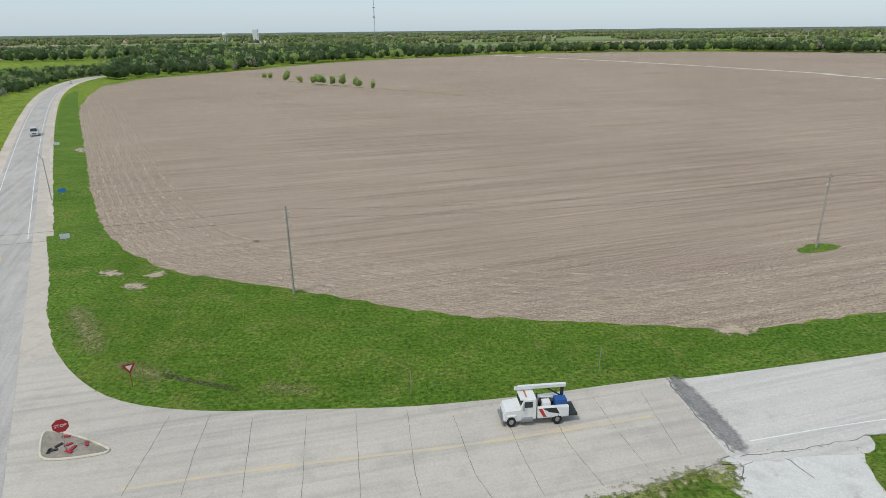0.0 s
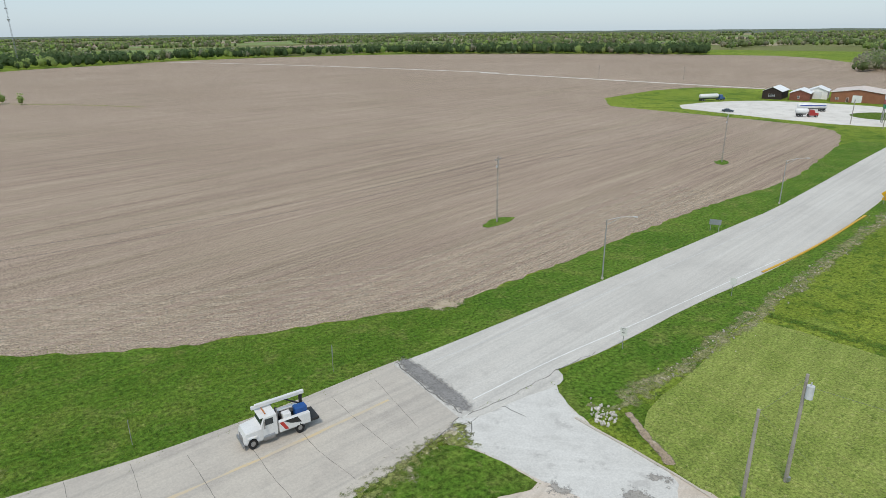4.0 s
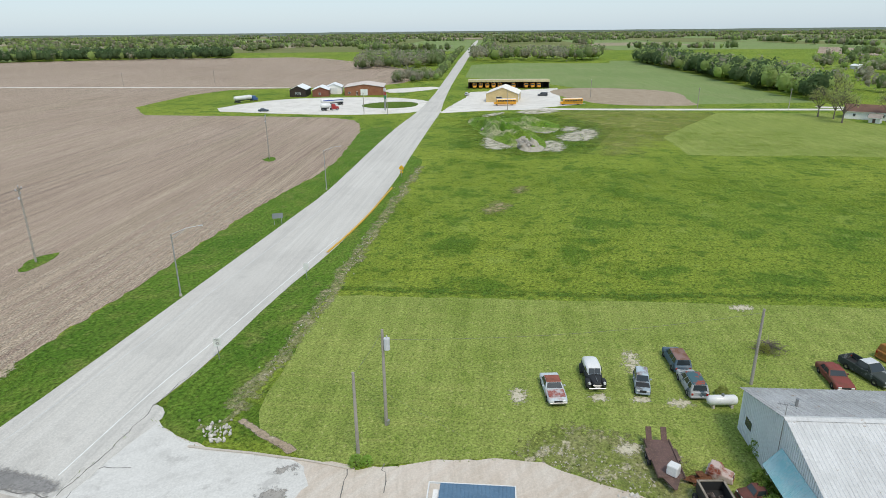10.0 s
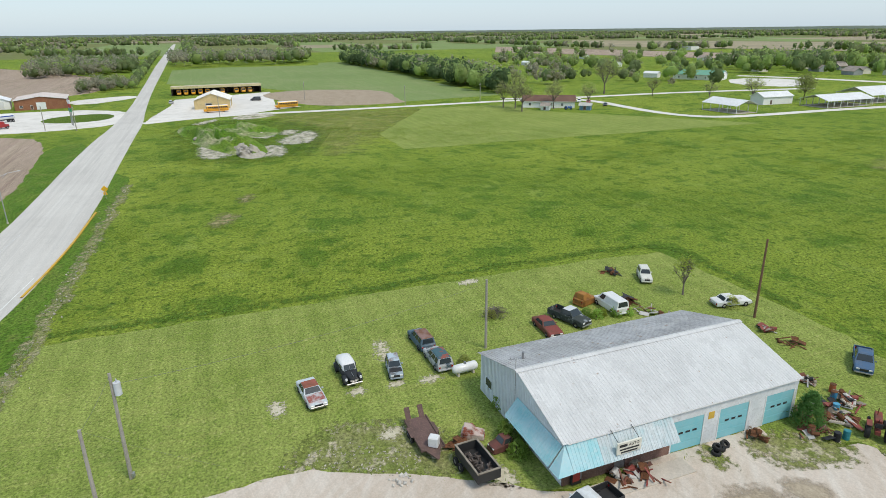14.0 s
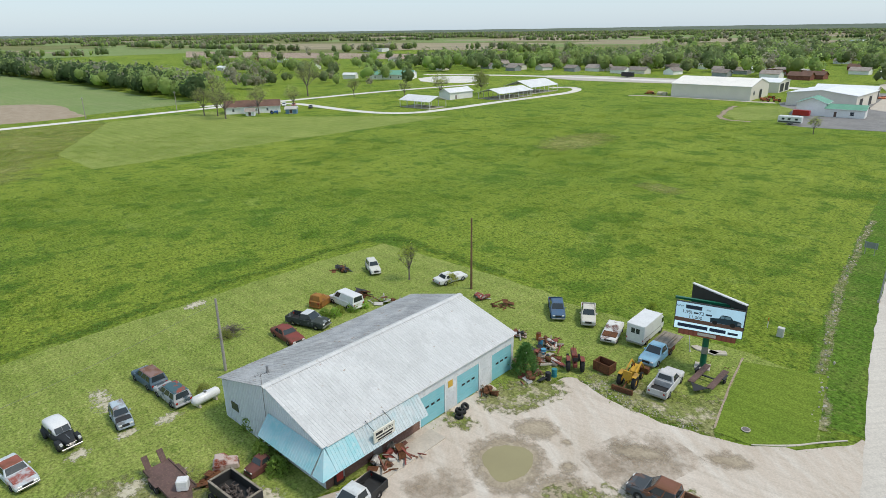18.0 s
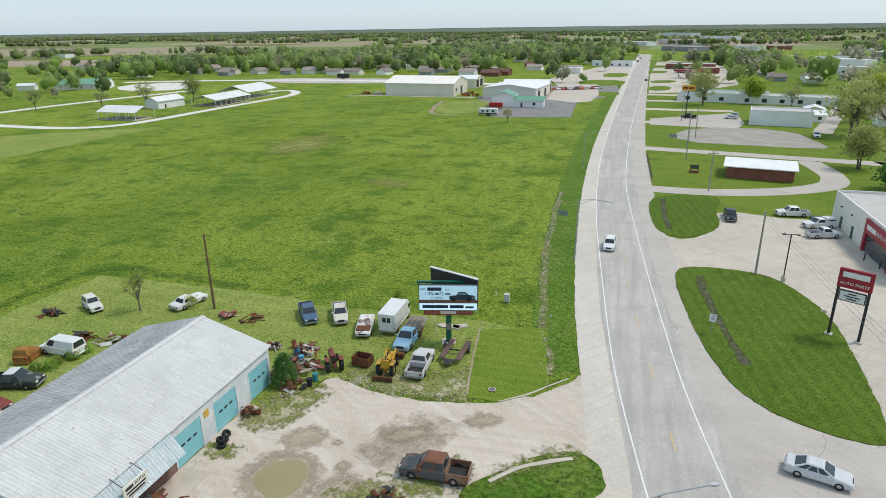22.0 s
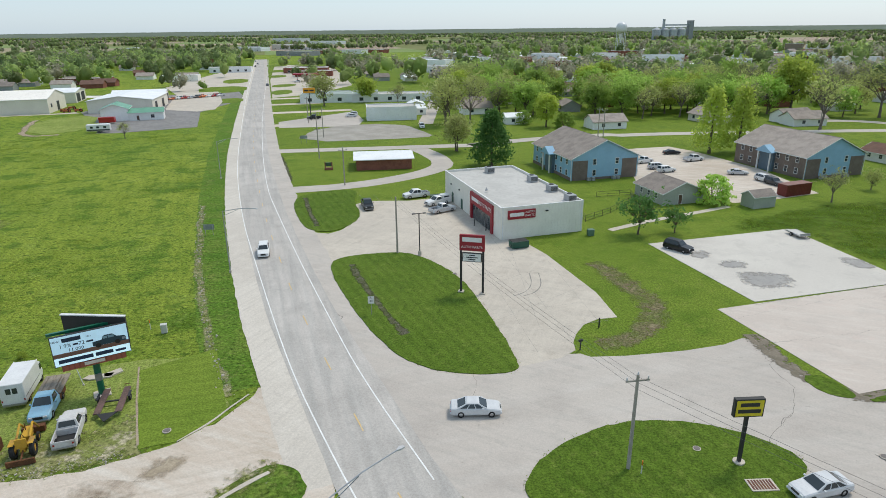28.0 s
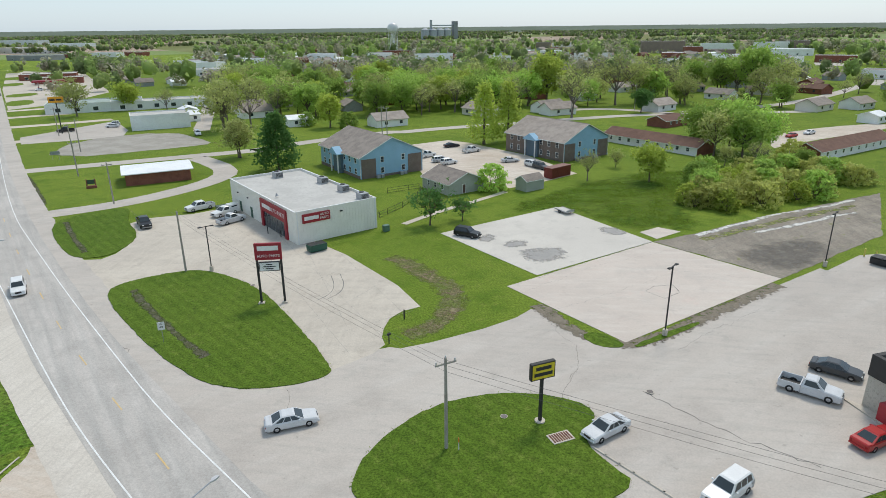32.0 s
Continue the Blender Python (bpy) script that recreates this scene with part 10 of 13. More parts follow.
CENTRE = [(-519.1, -742.7, 53.4), (-521.9, -683.8, 20.7), (-651.8, -799.8, 44.3), (-665.4, -722.2, 26.7), (-669.7, -697.8, 13.5), (-727.3, -731.1, 26.9), (-601.0, -613.9, 44.8), (-550.2, -669.1, 32.8), (-478.6, -1021.1, 23.1), (-534.4, -1055.8, 38.2), (632.4, -2169.4, 152.6), (398.8, -1736.1, 87.8), (378.4, -1281.7, 65.1), (269.5, -956.4, 62.8), (420.6, -1194.1, 63.6), (194.3, -1009.5, 38.3), (164.2, -1036.4, 36.4), (42.6, -616.3, 31.4)]


def in_clearing(x, y):
    """Open ground before each broad building of the town."""
    for bx, by, L in BIG + CENTRE:
        d = math.hypot(bx, by)
        along = ((bx - x) * bx + (by - y) * by) / d
        side = abs((bx - x) * by - (by - y) * bx) / d
        if -16 < along < (300 if (bx, by, L) in CENTRE else 130) and side < L / 2 + 3:
            return True
    return False


for x, y, L in BIG:
    d = math.hypot(x, y)
    ux, uy = x / d, y / d
    sheet("town_lot", [(x - ux * a + uy * s, y - uy * a - ux * s) for a, s in ((14, -L / 2), (14, L / 2), (60, L / 2 - 3), (60, -L / 2 + 3))], 0.05, APRON_MAT, rounds=0, step=3, amp=1.0, label="pale paved lot before a town building", category="parking lot")


def wood(poly, n, lo, hi, label, seed, blades=20, name="woodland", shares=(0.55, 0.3, 0.15)):
    """Trees over a plan outline in three tones of leaf."""
    sp = [p for p in fill(poly, n, seed) if not in_clearing(*p) and not on_farm(*p)]
    n = len(sp)
    a, b = int(n * shares[0]), int(n * (shares[0] + shares[1]))
    for s, m, tone in ((sp[:a], WOOD_DEEP if seed < 6 or seed == 10 else WOOD, "green"), (sp[a:b], WOOD_FRESH, "fresh green"), (sp[b:], WOOD_GREY, "budding grey")):
        if s:
            far_wood(name, s, rngw.uniform(lo, hi, len(s)), m, label.replace("green", tone), blades, seed)


wood([(-259.6, 495), (-197, 583.3), (-110.9, 772.6), (42.4, 877.5), (65.6, 973.7), (-84.6, 1156.1), (-259.5, 1049.6), (-364.3, 862.3), (-334, 640.8)], 1300, 7, 14, "dense green woodland along the field", 1, 20, shares=(0.8, 0.15, 0.05))
wood([(-243, 321.5), (-273.1, 425.4), (-296.4, 505.9), (-290.2, 555), (-344.5, 661.2), (-405.2, 587.7), (-396, 532.3)], 900, 2.5, 7, "scrubby green thicket beside the highway", 2, 20, shares=(0.7, 0.25, 0.05))
wood([(-600.6, 813.8), (-432.1, 847.3), (-352.1, 1053.4), (-438.5, 1315.3), (-788.9, 1156.5), (-820.3, 1116.3)], 700, 9, 15, "band of green woodland", 3, shares=(0.8, 0.15, 0.05))
wood([(415.5, 919.2), (595.8, 751.3), (647, 663.1), (702.1, 599.7), (812.8, 690.8), (663.7, 917.8), (498.4, 1102.8)], 900, 9, 15, "dark green woodland beyond the field", 4, 20, shares=(0.85, 0.1, 0.05))
wood([(62.9, 930.9), (109.8, 941), (425.6, 941.6), (484.6, 1072.2), (133.7, 1139.5)], 420, 9, 14, "green woodland beyond the field", 5, shares=(0.85, 0.1, 0.05))
wood([(530.4, 310.1), (544, 272.8), (582.5, 244.6), (743.1, 306.4), (724.3, 402.2)], 300, 9, 14, "grove of budding green trees", 6, 30, shares=(0.35, 0.1, 0.55))
wood([(396.1, 201), (416.5, 180.3), (476.2, 205.8), (460.3, 229.3)], 60, 5, 8, "clump of bare green shrubs", 7, 30, shares=(0.2, 0.0, 0.8))
wood([(409.8, 173.9), (596.3, 239.7), (1110.2, 418.1), (1107.5, 424.7), (592.3, 246.1), (406.7, 178.3)], 160, 4, 8, "hedge along the straight road", 8, 20)
wood([(667.2, 242.8), (703.1, 111.7), (813, 125.8), (787, 286.2)], 150, 12, 17, "row of budding green trees behind the crop", 9, 40, shares=(0.2, 0.2, 0.6))
wood([(718.3, 76.7), (516.3, 2.6), (412.7, -28.4), (350.7, -47.9), (382.6, -59.1), (497.9, -33.5), (832.1, 74.9)], 380, 10, 16, "tall green tree line beside the crop", 10, 50)
wood([(35.4, -454.4), (-112.7, -515.9), (-288.9, -398.4), (-331.4, -317.3), (-669, -650.1), (-678.7, -1114.3), (-326.5, -1492.4), (95, -1172.2)], 960, 9, 16, "green treetops of the town", 11, 44, shares=(0.2, 0.42, 0.38))
wood([(605, -78.5), (553.7, -271.5), (400.1, -609.8), (562.5, -852.5), (836.2, -409.8), (975.7, -128.7)], 190, 7, 13, "green treetops behind the houses", 12, 30, shares=(0.4, 0.45, 0.15))
wood([(-204.2, -359.9), (-335.7, -295.1), (-403.1, -200.1), (-883.3, -450.2), (-830.3, -742.2), (-561.5, -998.4)], 430, 9, 16, "green treetops of the town", 19, 44, shares=(0.2, 0.38, 0.42))
wood([(495, -242.8), (402.6, -367.3), (289.4, -444.4), (378, -576.9), (517.8, -470.9), (607.5, -297.8)], 130, 11, 18, "green treetops among the houses", 25, 70, shares=(0.5, 0.35, 0.15))
wood([(517.4, -549.5), (338.1, -577.9), (224.4, -567), (313.6, -789.4), (579.1, -817.7), (688.6, -732.4)], 120, 11, 18, "green treetops among the houses", 26, 70, shares=(0.5, 0.35, 0.15))
wood([(438.9, -592.9), (221.3, -584.6), (291.1, -831.2), (537, -1036.4), (734, -997.4)], 260, 9, 16, "green treetops beside the highway", 17, 40)
wood([(199.4, -623.1), (95.7, -558.5), (112.7, -827.4), (302.8, -948.3)], 110, 9, 16, "green treetops beside the highway", 18, 40)
wood([(547.6, -1438), (505.4, -1595.4), (237.9, -1177.9), (147.7, -1445.1), (220.8, -2188.7), (867.6, -2182.8)], 300, 8, 13, "green trees at the end of the straight highway", 27, 8, shares=(0.5, 0.3, 0.2))
far_wood("woodland", [p[:2] for p in REST["fresh"]], [p[2] for p in REST["fresh"]], WOOD_FRESH, "fresh green trees among the far houses", 60, 21)
far_wood("woodland", [p[:2] for p in REST["grey"]], [p[2] for p in REST["grey"]], WOOD_GREY, "budding grey trees among the far houses", 60, 22)
if REST["deep"]:
    far_wood("woodland", [p[:2] for p in REST["deep"]], [p[2] for p in REST["deep"]], WOOD, "dark green trees among the far houses", 60, 23)

# The plain beyond: square farm fields with belts of trees along their edges.
q = random.Random(5)
TH = radians(18.5)
CW, CH = 270.0, 210.0
cells = {k: [] for k in range(4)}
belt, belt_h = [], []


def plan(u, v):
    return (u * math.cos(TH) - v * math.sin(TH), u * math.sin(TH) + v * math.cos(TH))


def open_plain(x, y):
    return x * x + y * y > 900 ** 2 and not on_farm(x, y) and not inside(x, y, FIELD) and not inside(x, y, TOWN) and not inside(x, y, WEST) and not near_line(x, y, HIGHWAY, 22) and not near_line(x, y, SIDE_ROAD_FAR[-4:], 25)


for i in range(-19, 19):
    for j in range(-24, 24):
        u, v = i * CW, j * CH
        cx, cy = plan(u + CW / 2, v + CH / 2)
        d = math.hypot(cx, cy)
        if d > 5000:
            continue
        corners = [plan(u + a * CW, v + b * CH) for a, b in ((0, 0), (1, 0), (1, 1), (0, 1))]
        if all(x * x + y * y > 950 ** 2 and not inside(x, y, FIELD) and not inside(x, y, TOWN) for x, y in corners + [(cx, cy)]):
            cells[q.choice((0, 0, 0, 1, 2, 2, 3))].append(corners)
        far = min(1.0, d / 3000)
        for ends in (((0, 0), (1, 0)), ((0, 0), (0, 1))):
            if q.random() > 0.13 + 0.5 * far:
                continue
            n = int(CW / (3.2 + 2.5 * far))
            w = q.uniform(1.5, 4 + 9 * far)
            a0, b0 = q.uniform(0, 0.15), q.uniform(0.8, 1.0)
            for k in range(n):
                t = a0 + (b0 - a0) * q.random()
                x, y = plan(u + CW * ends[1][0] * t + q.gauss(0, w), v + CH * ends[1][1] * t + q.gauss(0, w))
                if open_plain(x, y):
                    belt.append((x, y))
                    belt_h.append(q.uniform(8, 15))
for k, (m, lab) in enumerate(((PASTURE, "dull green pastures on the far plain"), (TAN, "tan stubble fields on the far plain"), (CROP, "green crop fields on the far plain"), (SOIL, "brown tilled fields on the far plain"))):
    bm = bmesh.new()
    for c in cells[k]:
        quad(bm, *[(x, y, 0.02) for x, y in c])
    tagged(part("far_fields", bm, m, None, lab), "", "field", "", "structure")

far_wood("woodland", belt[::4], belt_h[::4], WOOD, "tree belts across the far plain", 8, 13)
far_wood("woodland", belt[1::4], belt_h[1::4], WOOD_FRESH, "fresh green tree belts across the far plain", 8, 15)
far_wood("woodland", belt[3::4], belt_h[3::4], WOOD, "deep green tree belts across the far plain", 8, 17)
far_wood("woodland", belt[2::4], belt_h[2::4], WOOD_GREY, "budding tree belts across the far plain", 8, 16)
# long low wooded rise that closes the plain; its green is greyed to imitate haze
RIDGE_WOOD = mat("hazed_ridge_woods", (0.125, 0.155, 0.115), (0.15, 0.175, 0.135), (0.10, 0.13, 0.095), scale=0.006, fine=0.05, rough=0.95, spec=0.05, bump=0.0)


def rise_height(deg):
    """Height of the rise by its bearing."""
    k = [(-60, 20), (90, 20), (125, 25), (150, 34), (260, 36)]
    for (a, ha), (b, hb) in zip(k, k[1:]):
        if a <= deg <= b:
            return ha + (hb - ha) * (deg - a) / (b - a)
    return 20


bm = bmesh.new()
prev = None
for i in range(3001):
    deg = -50 + 300 * i / 3000
    a = radians(deg)
    hh = rise_height(deg) + 2.2 * noise.noise((deg * 0.35, 1, 2)) + 1.1 * noise.noise((deg * 3.1, 5, 2)) + 0.7 * noise.noise((deg * 11, 7, 2))
    cur = [bm.verts.new((d * math.sin(a), d * math.cos(a), z)) for d, z in ((4350, -0.5), (4560, hh * 0.45), (4780, hh * 0.97), (4830, hh), (4900, -0.5))]
    if prev:
        for q0, q1, r0, r1 in zip(prev, prev[1:], cur, cur[1:]):
            bm.faces.new((q0, r0, r1, q1))
    prev = cur
tagged(part("backdrop", bm, RIDGE_WOOD, None, "long low wooded rise on the horizon", smooth=True), "", "hill", "", "structure")


# ---- joints, cracks, stains and patches ----
GROOVE = plain("joint_tar", (0.19, 0.18, 0.165), 0.9)


def crack(pts, w, z, name="crack", label="dark crack in the paving", wander=0.25, seed=1, m=None, step=0.7):
    """A thin wandering line on the ground."""
    q = random.Random(seed)
    run = []
    for a, b in zip(pts, pts[1:]):
        n = max(1, int(math.hypot(b[0] - a[0], b[1] - a[1]) / step))
        for i in range(n):
            t = i / n
            run.append((a[0] + (b[0] - a[0]) * t + q.gauss(0, wander) * (i > 0), a[1] + (b[1] - a[1]) * t + q.gauss(0, wander) * (i > 0)))
    run.append(pts[-1])
    bm = bmesh.new()
    prev = None
    for i, p in enumerate(run):
        o = run[min(i + 1, len(run) - 1)]
        c = run[max(i - 1, 0)]
        d = Vector((o[0] - c[0], o[1] - c[1])).normalized()
        k = w * q.uniform(0.5, 1.4) / 2
        cur = [bm.verts.new((p[0] - d.y * k, p[1] + d.x * k, z)), bm.verts.new((p[0] + d.y * k, p[1] - d.x * k, z))]
        if prev:
            bm.faces.new((prev[0], prev[1], cur[1], cur[0]))
        prev = cur
    return tagged(part(name, bm, m or GROOVE, None, label), "", "crack", "", "structure")


for i, ln in enumerate(([(-26.1, 40.1), (-26.8, 51.1)], [(-21.3, 40), (-22.3, 45.7), (-22.9, 51.3)], [(-16.4, 39.9), (-18.6, 50.5)], [(-11.6, 39.8), (-13.5, 50.8)], [(-6.9, 39.7), (-8.9, 51.8)], [(-2.1, 39.7), (-2.7, 42.5), (-3.9, 51.8)], [(3.5, 39.6), (2.3, 42.4), (0.6, 50.7)], [(7.7, 39.7), (6.7, 43.8), (5.3, 52)], [(12.6, 40.8), (10.9, 46), (9.8, 52.7)], [(16.8, 43), (15.7, 47.9), (14.6, 53.6)], [(20.2, 44.6), (19.7, 54.5)])):
    crack(ln, 0.04, 0.068, "road_joint", "dark tar joint across the concrete road", 0.02, i)
crack([(14.2, 39.6), (21.5, 42.8), (25, 44.7)], 0.12, 0.068, "road_joint", "dark edge joint of the concrete road", 0.1, 40)
crack([(23.1, 57), (23.8, 49.6), (24.9, 44.8)], 0.14, 0.078, "road_joint", "dark joint between concrete and asphalt", 0.1, 41)
ribbon("centre_line", [(-26.5, 40.9), (-17.7, 42.9), (-7.4, 44.7), (1.4, 46.1), (10.8, 48.2), (20.2, 50.5)], -0.16, 0.16, 0.066, FADED_YELLOW, step=1.0, amp=0.12, label="worn yellow line along the concrete road", category="road marking")
soft_sheet("tar_patch", [(23.2, 57), (24.7, 57.3), (26.7, 45.4), (25, 44.8), (24, 50)], 0.076, TAR, label="dark tar patch across the road", category="patch", amp=1.6, blur=0.4, rim=0.5, scale=2)
ribbon("edge_line", [(27, 46.4), (39, 49.2), (52.4, 51.2), (69.2, 54.2), (92.9, 58.3)], -0.06, 0.06, 0.076, WHITE_LINE, label="faded white edge line", category="road marking")
ribbon("edge_line", [(26.7, 55.1), (45.5, 58.3), (68.3, 63), (113.2, 72.8)], -0.05, 0.05, 0.076, mat("faded_white_paint", (0.6, 0.6, 0.58), (0.54, 0.535, 0.52), None, scale=0.4, fine=5, rough=0.8, bump=0), label="faded white edge line", category="road marking")
crack([(25.2, 44.3), (30, 45), (37.3, 46.9), (44.2, 48.2)], 0.07, 0.078, wander=0.12, seed=3)
for i, ln in enumerate(([(-33.3, -69.3), (-32, -60.7), (-32.6, -57.1), (-30.4, -52.6), (-27.2, -49.4), (-26, -47.7)], [(-34.4, -46.5), (-36, -42.6), (-38.2, -38), (-42, -32.1)], [(-43.2, -52.7), (-51.7, -56.2), (-60.2, -58.9)], [(0.3, -58.6), (0, -55.5), (0.5, -53.5)], [(-34.8, -46.2), (-35.7, -45.5)], [(-30.4, -52.6), (-28.5, -50.2)], [(-36.9, -77.4), (-44.5, -80.2), (-62.4, -86.4)], [(-31.4, -72.5), (-47.8, -79.4), (-63.9, -81.9)], [(-33.6, -66.6), (-46.8, -69.9), (-58, -73.6), (-69.8, -65.6)])):
    crack(ln, (0.05, 0.1, 0.035, 0.03, 0.03, 0.03, 0.06, 0.02, 0.02)[i], 0.082 if i > 5 else 0.058, wander=0.18, seed=20 + i)
crack([(-49.2, -68.4), (-51.2, -69.5), (-54.1, -69.2), (-53.4, -66.5), (-50.2, -65.4), (-49.2, -68.4)], 0.08, 0.078, wander=0.03, seed=50)
for i, ln in enumerate(([(30.9, 45.2), (27.8, 44.7), (25, 43.2), (24.1, 41.2)], [(27.8, 44.7), (29.2, 43.8), (30, 41.5)], [(25, 43.2), (23.2, 43.3)], [(36.7, 24.3), (32.9, 22.8)], [(38.5, 21.7), (35.3, 20.1)], [(19.7, -73.9), (17.3, -71.9), (18.2, -66.6)])):
    crack(ln, 0.08, 0.06, wander=0.12, seed=60 + i)
# skid arcs and slab joints
for k in (0, 1):
    crack([(x + k * 1.4, y) for x, y in soften([(-6.5, -79.3), (-8.4, -80.8), (-9.4, -83.8), (-9.3, -88)], 2, False)], 0.12, 0.062, "skid_mark", "dark curved skid mark on the concrete", 0.0, 70 + k, plain("skid_rubber", (0.22, 0.21, 0.2), 0.9), 0.4)
for i, ln in enumerate(([(-5.7, -97.1), (-7.8, -70)], [(-2, -107), (-11.3, -66.6)], [(-10.5, -97.4), (-15.4, -71.6)], [(1.5, -101.7), (-7, -63.5)], [(-10.5, -90.6), (1.8, -80.2)], [(-14.5, -82.6), (-2.3, -71.3)])):
    crack(ln, 0.035, 0.06, "slab_joint", "fine joint between concrete slabs", 0.01, 80 + i, plain("fine_joint", (0.33, 0.31, 0.28), 0.9))

for i in range(7):
    a = (-2.2 - 2.4 * i, -104.5 + 5.4 * i)
    crack([a, (a[0] + 13.5, a[1] + 4.6)], 0.03, 0.0605, "slab_joint", "fine joint between concrete slabs", 0.01, 180 + i, MATS["fine_joint"])
for i in range(5):
    a = (1.0 + 4.6 * i, -104.0 - 3.2 * i)
    crack([a, (a[0] + 9.0, a[1] - 22.0)], 0.03, 0.0605, "slab_joint", "fine joint between concrete slabs", 0.01, 190 + i, MATS["fine_joint"])

DAMP = mat("damp_concrete", (0.33, 0.31, 0.285), (0.29, 0.275, 0.255), None, scale=0.4, fine=4, rough=0.5, bump=0)
for pts in ([(-38.9, -88.1), (-40.9, -89.0), (-45.6, -88.5), (-45.6, -85.9), (-44.8, -84.5), (-40.7, -83.2), (-39.0, -83.9)], [(-37.2, -93), (-41.3, -94.4), (-41.8, -91.9), (-38.7, -90.6)], [(-56.7, -95.5), (-60.1, -95.7), (-61.1, -92.2), (-58.4, -91)], [(-34.8, -97.6), (-37.9, -99), (-37.1, -95.4), (-34.8, -94.8)]):
    soft_sheet("damp_patch", pts, 0.086, DAMP, label="damp dark patch on the slab", category="patch", amp=2.2, blur=0.3, scale=0.7)
soft_ribbon("dirt_edge", [(-33.1, -68.8), (-33.6, -60.3), (-36.9, -54.8), (-43.7, -56.5), (-69.3, -65.1)], 1.5, 0.066, mat("grey_dirt", (0.20, 0.17, 0.13), (0.15, 0.13, 0.095), (0.29, 0.25, 0.19), scale=0.6, fine=4, rough=0.95, bump=0.4), label="crumbling dirt edge of the slab", category="dirt")
sheet("grass_strip", [(-34.1, -59.3), (-36.8, -59.6), (-38.2, -55.8), (-37.1, -55.1), (-34.9, -56.1)], 0.1, LAWN, rounds=1, step=0.4, amp=0.12, label="narrow strip of grass", category="lawn")
sheet("grass_strip", [(-38.9, -55.2), (-43.9, -56.8), (-50.2, -58.3), (-49.5, -57.3), (-43.4, -55.6), (-39.2, -54.6)], 0.1, LAWN, rounds=1, step=0.4, amp=0.12, label="narrow strip of grass", category="lawn")
SWALE = ground_mat("swale_litter", (0.21, 0.165, 0.105), (0.13, 0.165, 0.04), (0.28, 0.22, 0.15), big=0.35, mid=0.8, fine=3, k=0.5, bump=0.8, dist=0.12)
soft_ribbon("dirt_swale", [(-17.7, -92.8), (-21.3, -86.1), (-23.8, -79.4), (-23.4, -73.4), (-20.8, -69.2), (-17.3, -67.1), (-13.4, -65.4)], 2.4, 0.045, SWALE, label="patchy bare swale in the grass", category="dirt", cut=0.7, scale=0.7, blur=0.5)

# puddle and mud in the yard
soft_sheet("mud", [(37.9, -23.3), (39.3, -25.3), (38.9, -27.5), (36.8, -29.1), (34.8, -28.8), (33, -27), (32.4, -25), (32.7, -23.5), (34.5, -22.5)], 0.056, MUD, label="damp mud round the puddle", category="mud", rim=0.9, amp=1.8, blur=0.4)
soft_sheet("mud", [(31.1, -24.6), (32.6, -26.3), (32.2, -28.5), (30.7, -29.7), (29.3, -28.8), (28.7, -26.5)], 0.057, MUD, label="damp churned mud", category="mud", amp=1.8, blur=0.4)
soft_sheet("mud", [(39.7, -29.1), (39.9, -30.9), (38.9, -32.2), (37.4, -32.4), (36.7, -31.4), (37.3, -29.8), (38.7, -29)], 0.057, MUD, label="damp hollow in the yard", category="mud", amp=1.8, blur=0.4)
soft_sheet("mud", [(32.9, -34.6), (32.5, -36.4), (30.5, -38), (29.4, -37.8), (30.2, -36.1), (31.6, -34.6)], 0.057, MUD, label="damp hollow in the yard", category="mud", amp=1.8, blur=0.4)
soft_sheet("mud", [(28, -40.8), (27.5, -42.6), (26.1, -43.7), (25, -43), (26.1, -41.1)], 0.057, MUD, label="damp hollow in the yard", category="mud", amp=1.8, blur=0.4)
soft_sheet("mud", [(33.3, -29.4), (33.3, -30.2), (32.6, -30.5), (32, -29.7), (32.1, -29)], 0.058, MUD, label="small damp hollow", category="mud", amp=1.8, blur=0.4)
soft_sheet("mud", [(35.9, -31.5), (35.7, -32.2), (35, -32.3), (35.1, -31.5)], 0.058, MUD, label="small damp hollow", category="mud", amp=1.8, blur=0.4)
WATER = mat("muddy_water", (0.30, 0.26, 0.13), (0.28, 0.24, 0.12), (0.28, 0.24, 0.12), scale=0.2, fine=1, rough=0.06, spec=0.5, bump=0.0)
sheet("puddle", [(37.3, -24), (38.2, -25.4), (37.8, -27), (36.4, -28.4), (35.1, -28.1), (33.8, -26.6), (33.7, -25.1), (33.9, -23.8), (35, -23.5)], 0.062, WATER, rounds=2, step=0.5, amp=0.2, label="shallow puddle of ochre muddy water", category="puddle", depth=0.01)
for pts in ([(26.7, 32.8), (27.6, 31), (26.8, 30.9), (26, 32.4)], [(30.6, 29.5), (32.7, 28.8), (32, 26.9), (30.2, 27.2)], [(34.6, 30.1), (35.4, 28.5), (35.1, 28), (34.2, 29.2)], [(23.8, 36.6), (24.5, 35.3), (23.9, 35.2)], [(22, 42.7), (23.9, 42.4), (24, 41.5), (22.4, 41.7)]):
    soft_sheet("stain", pts, 0.056, mat("grey_stain", (0.36, 0.335, 0.30), (0.32, 0.3, 0.27), None, scale=0.6, fine=4, rough=0.8, bump=0), label="grey stain on the yard", category="stain")

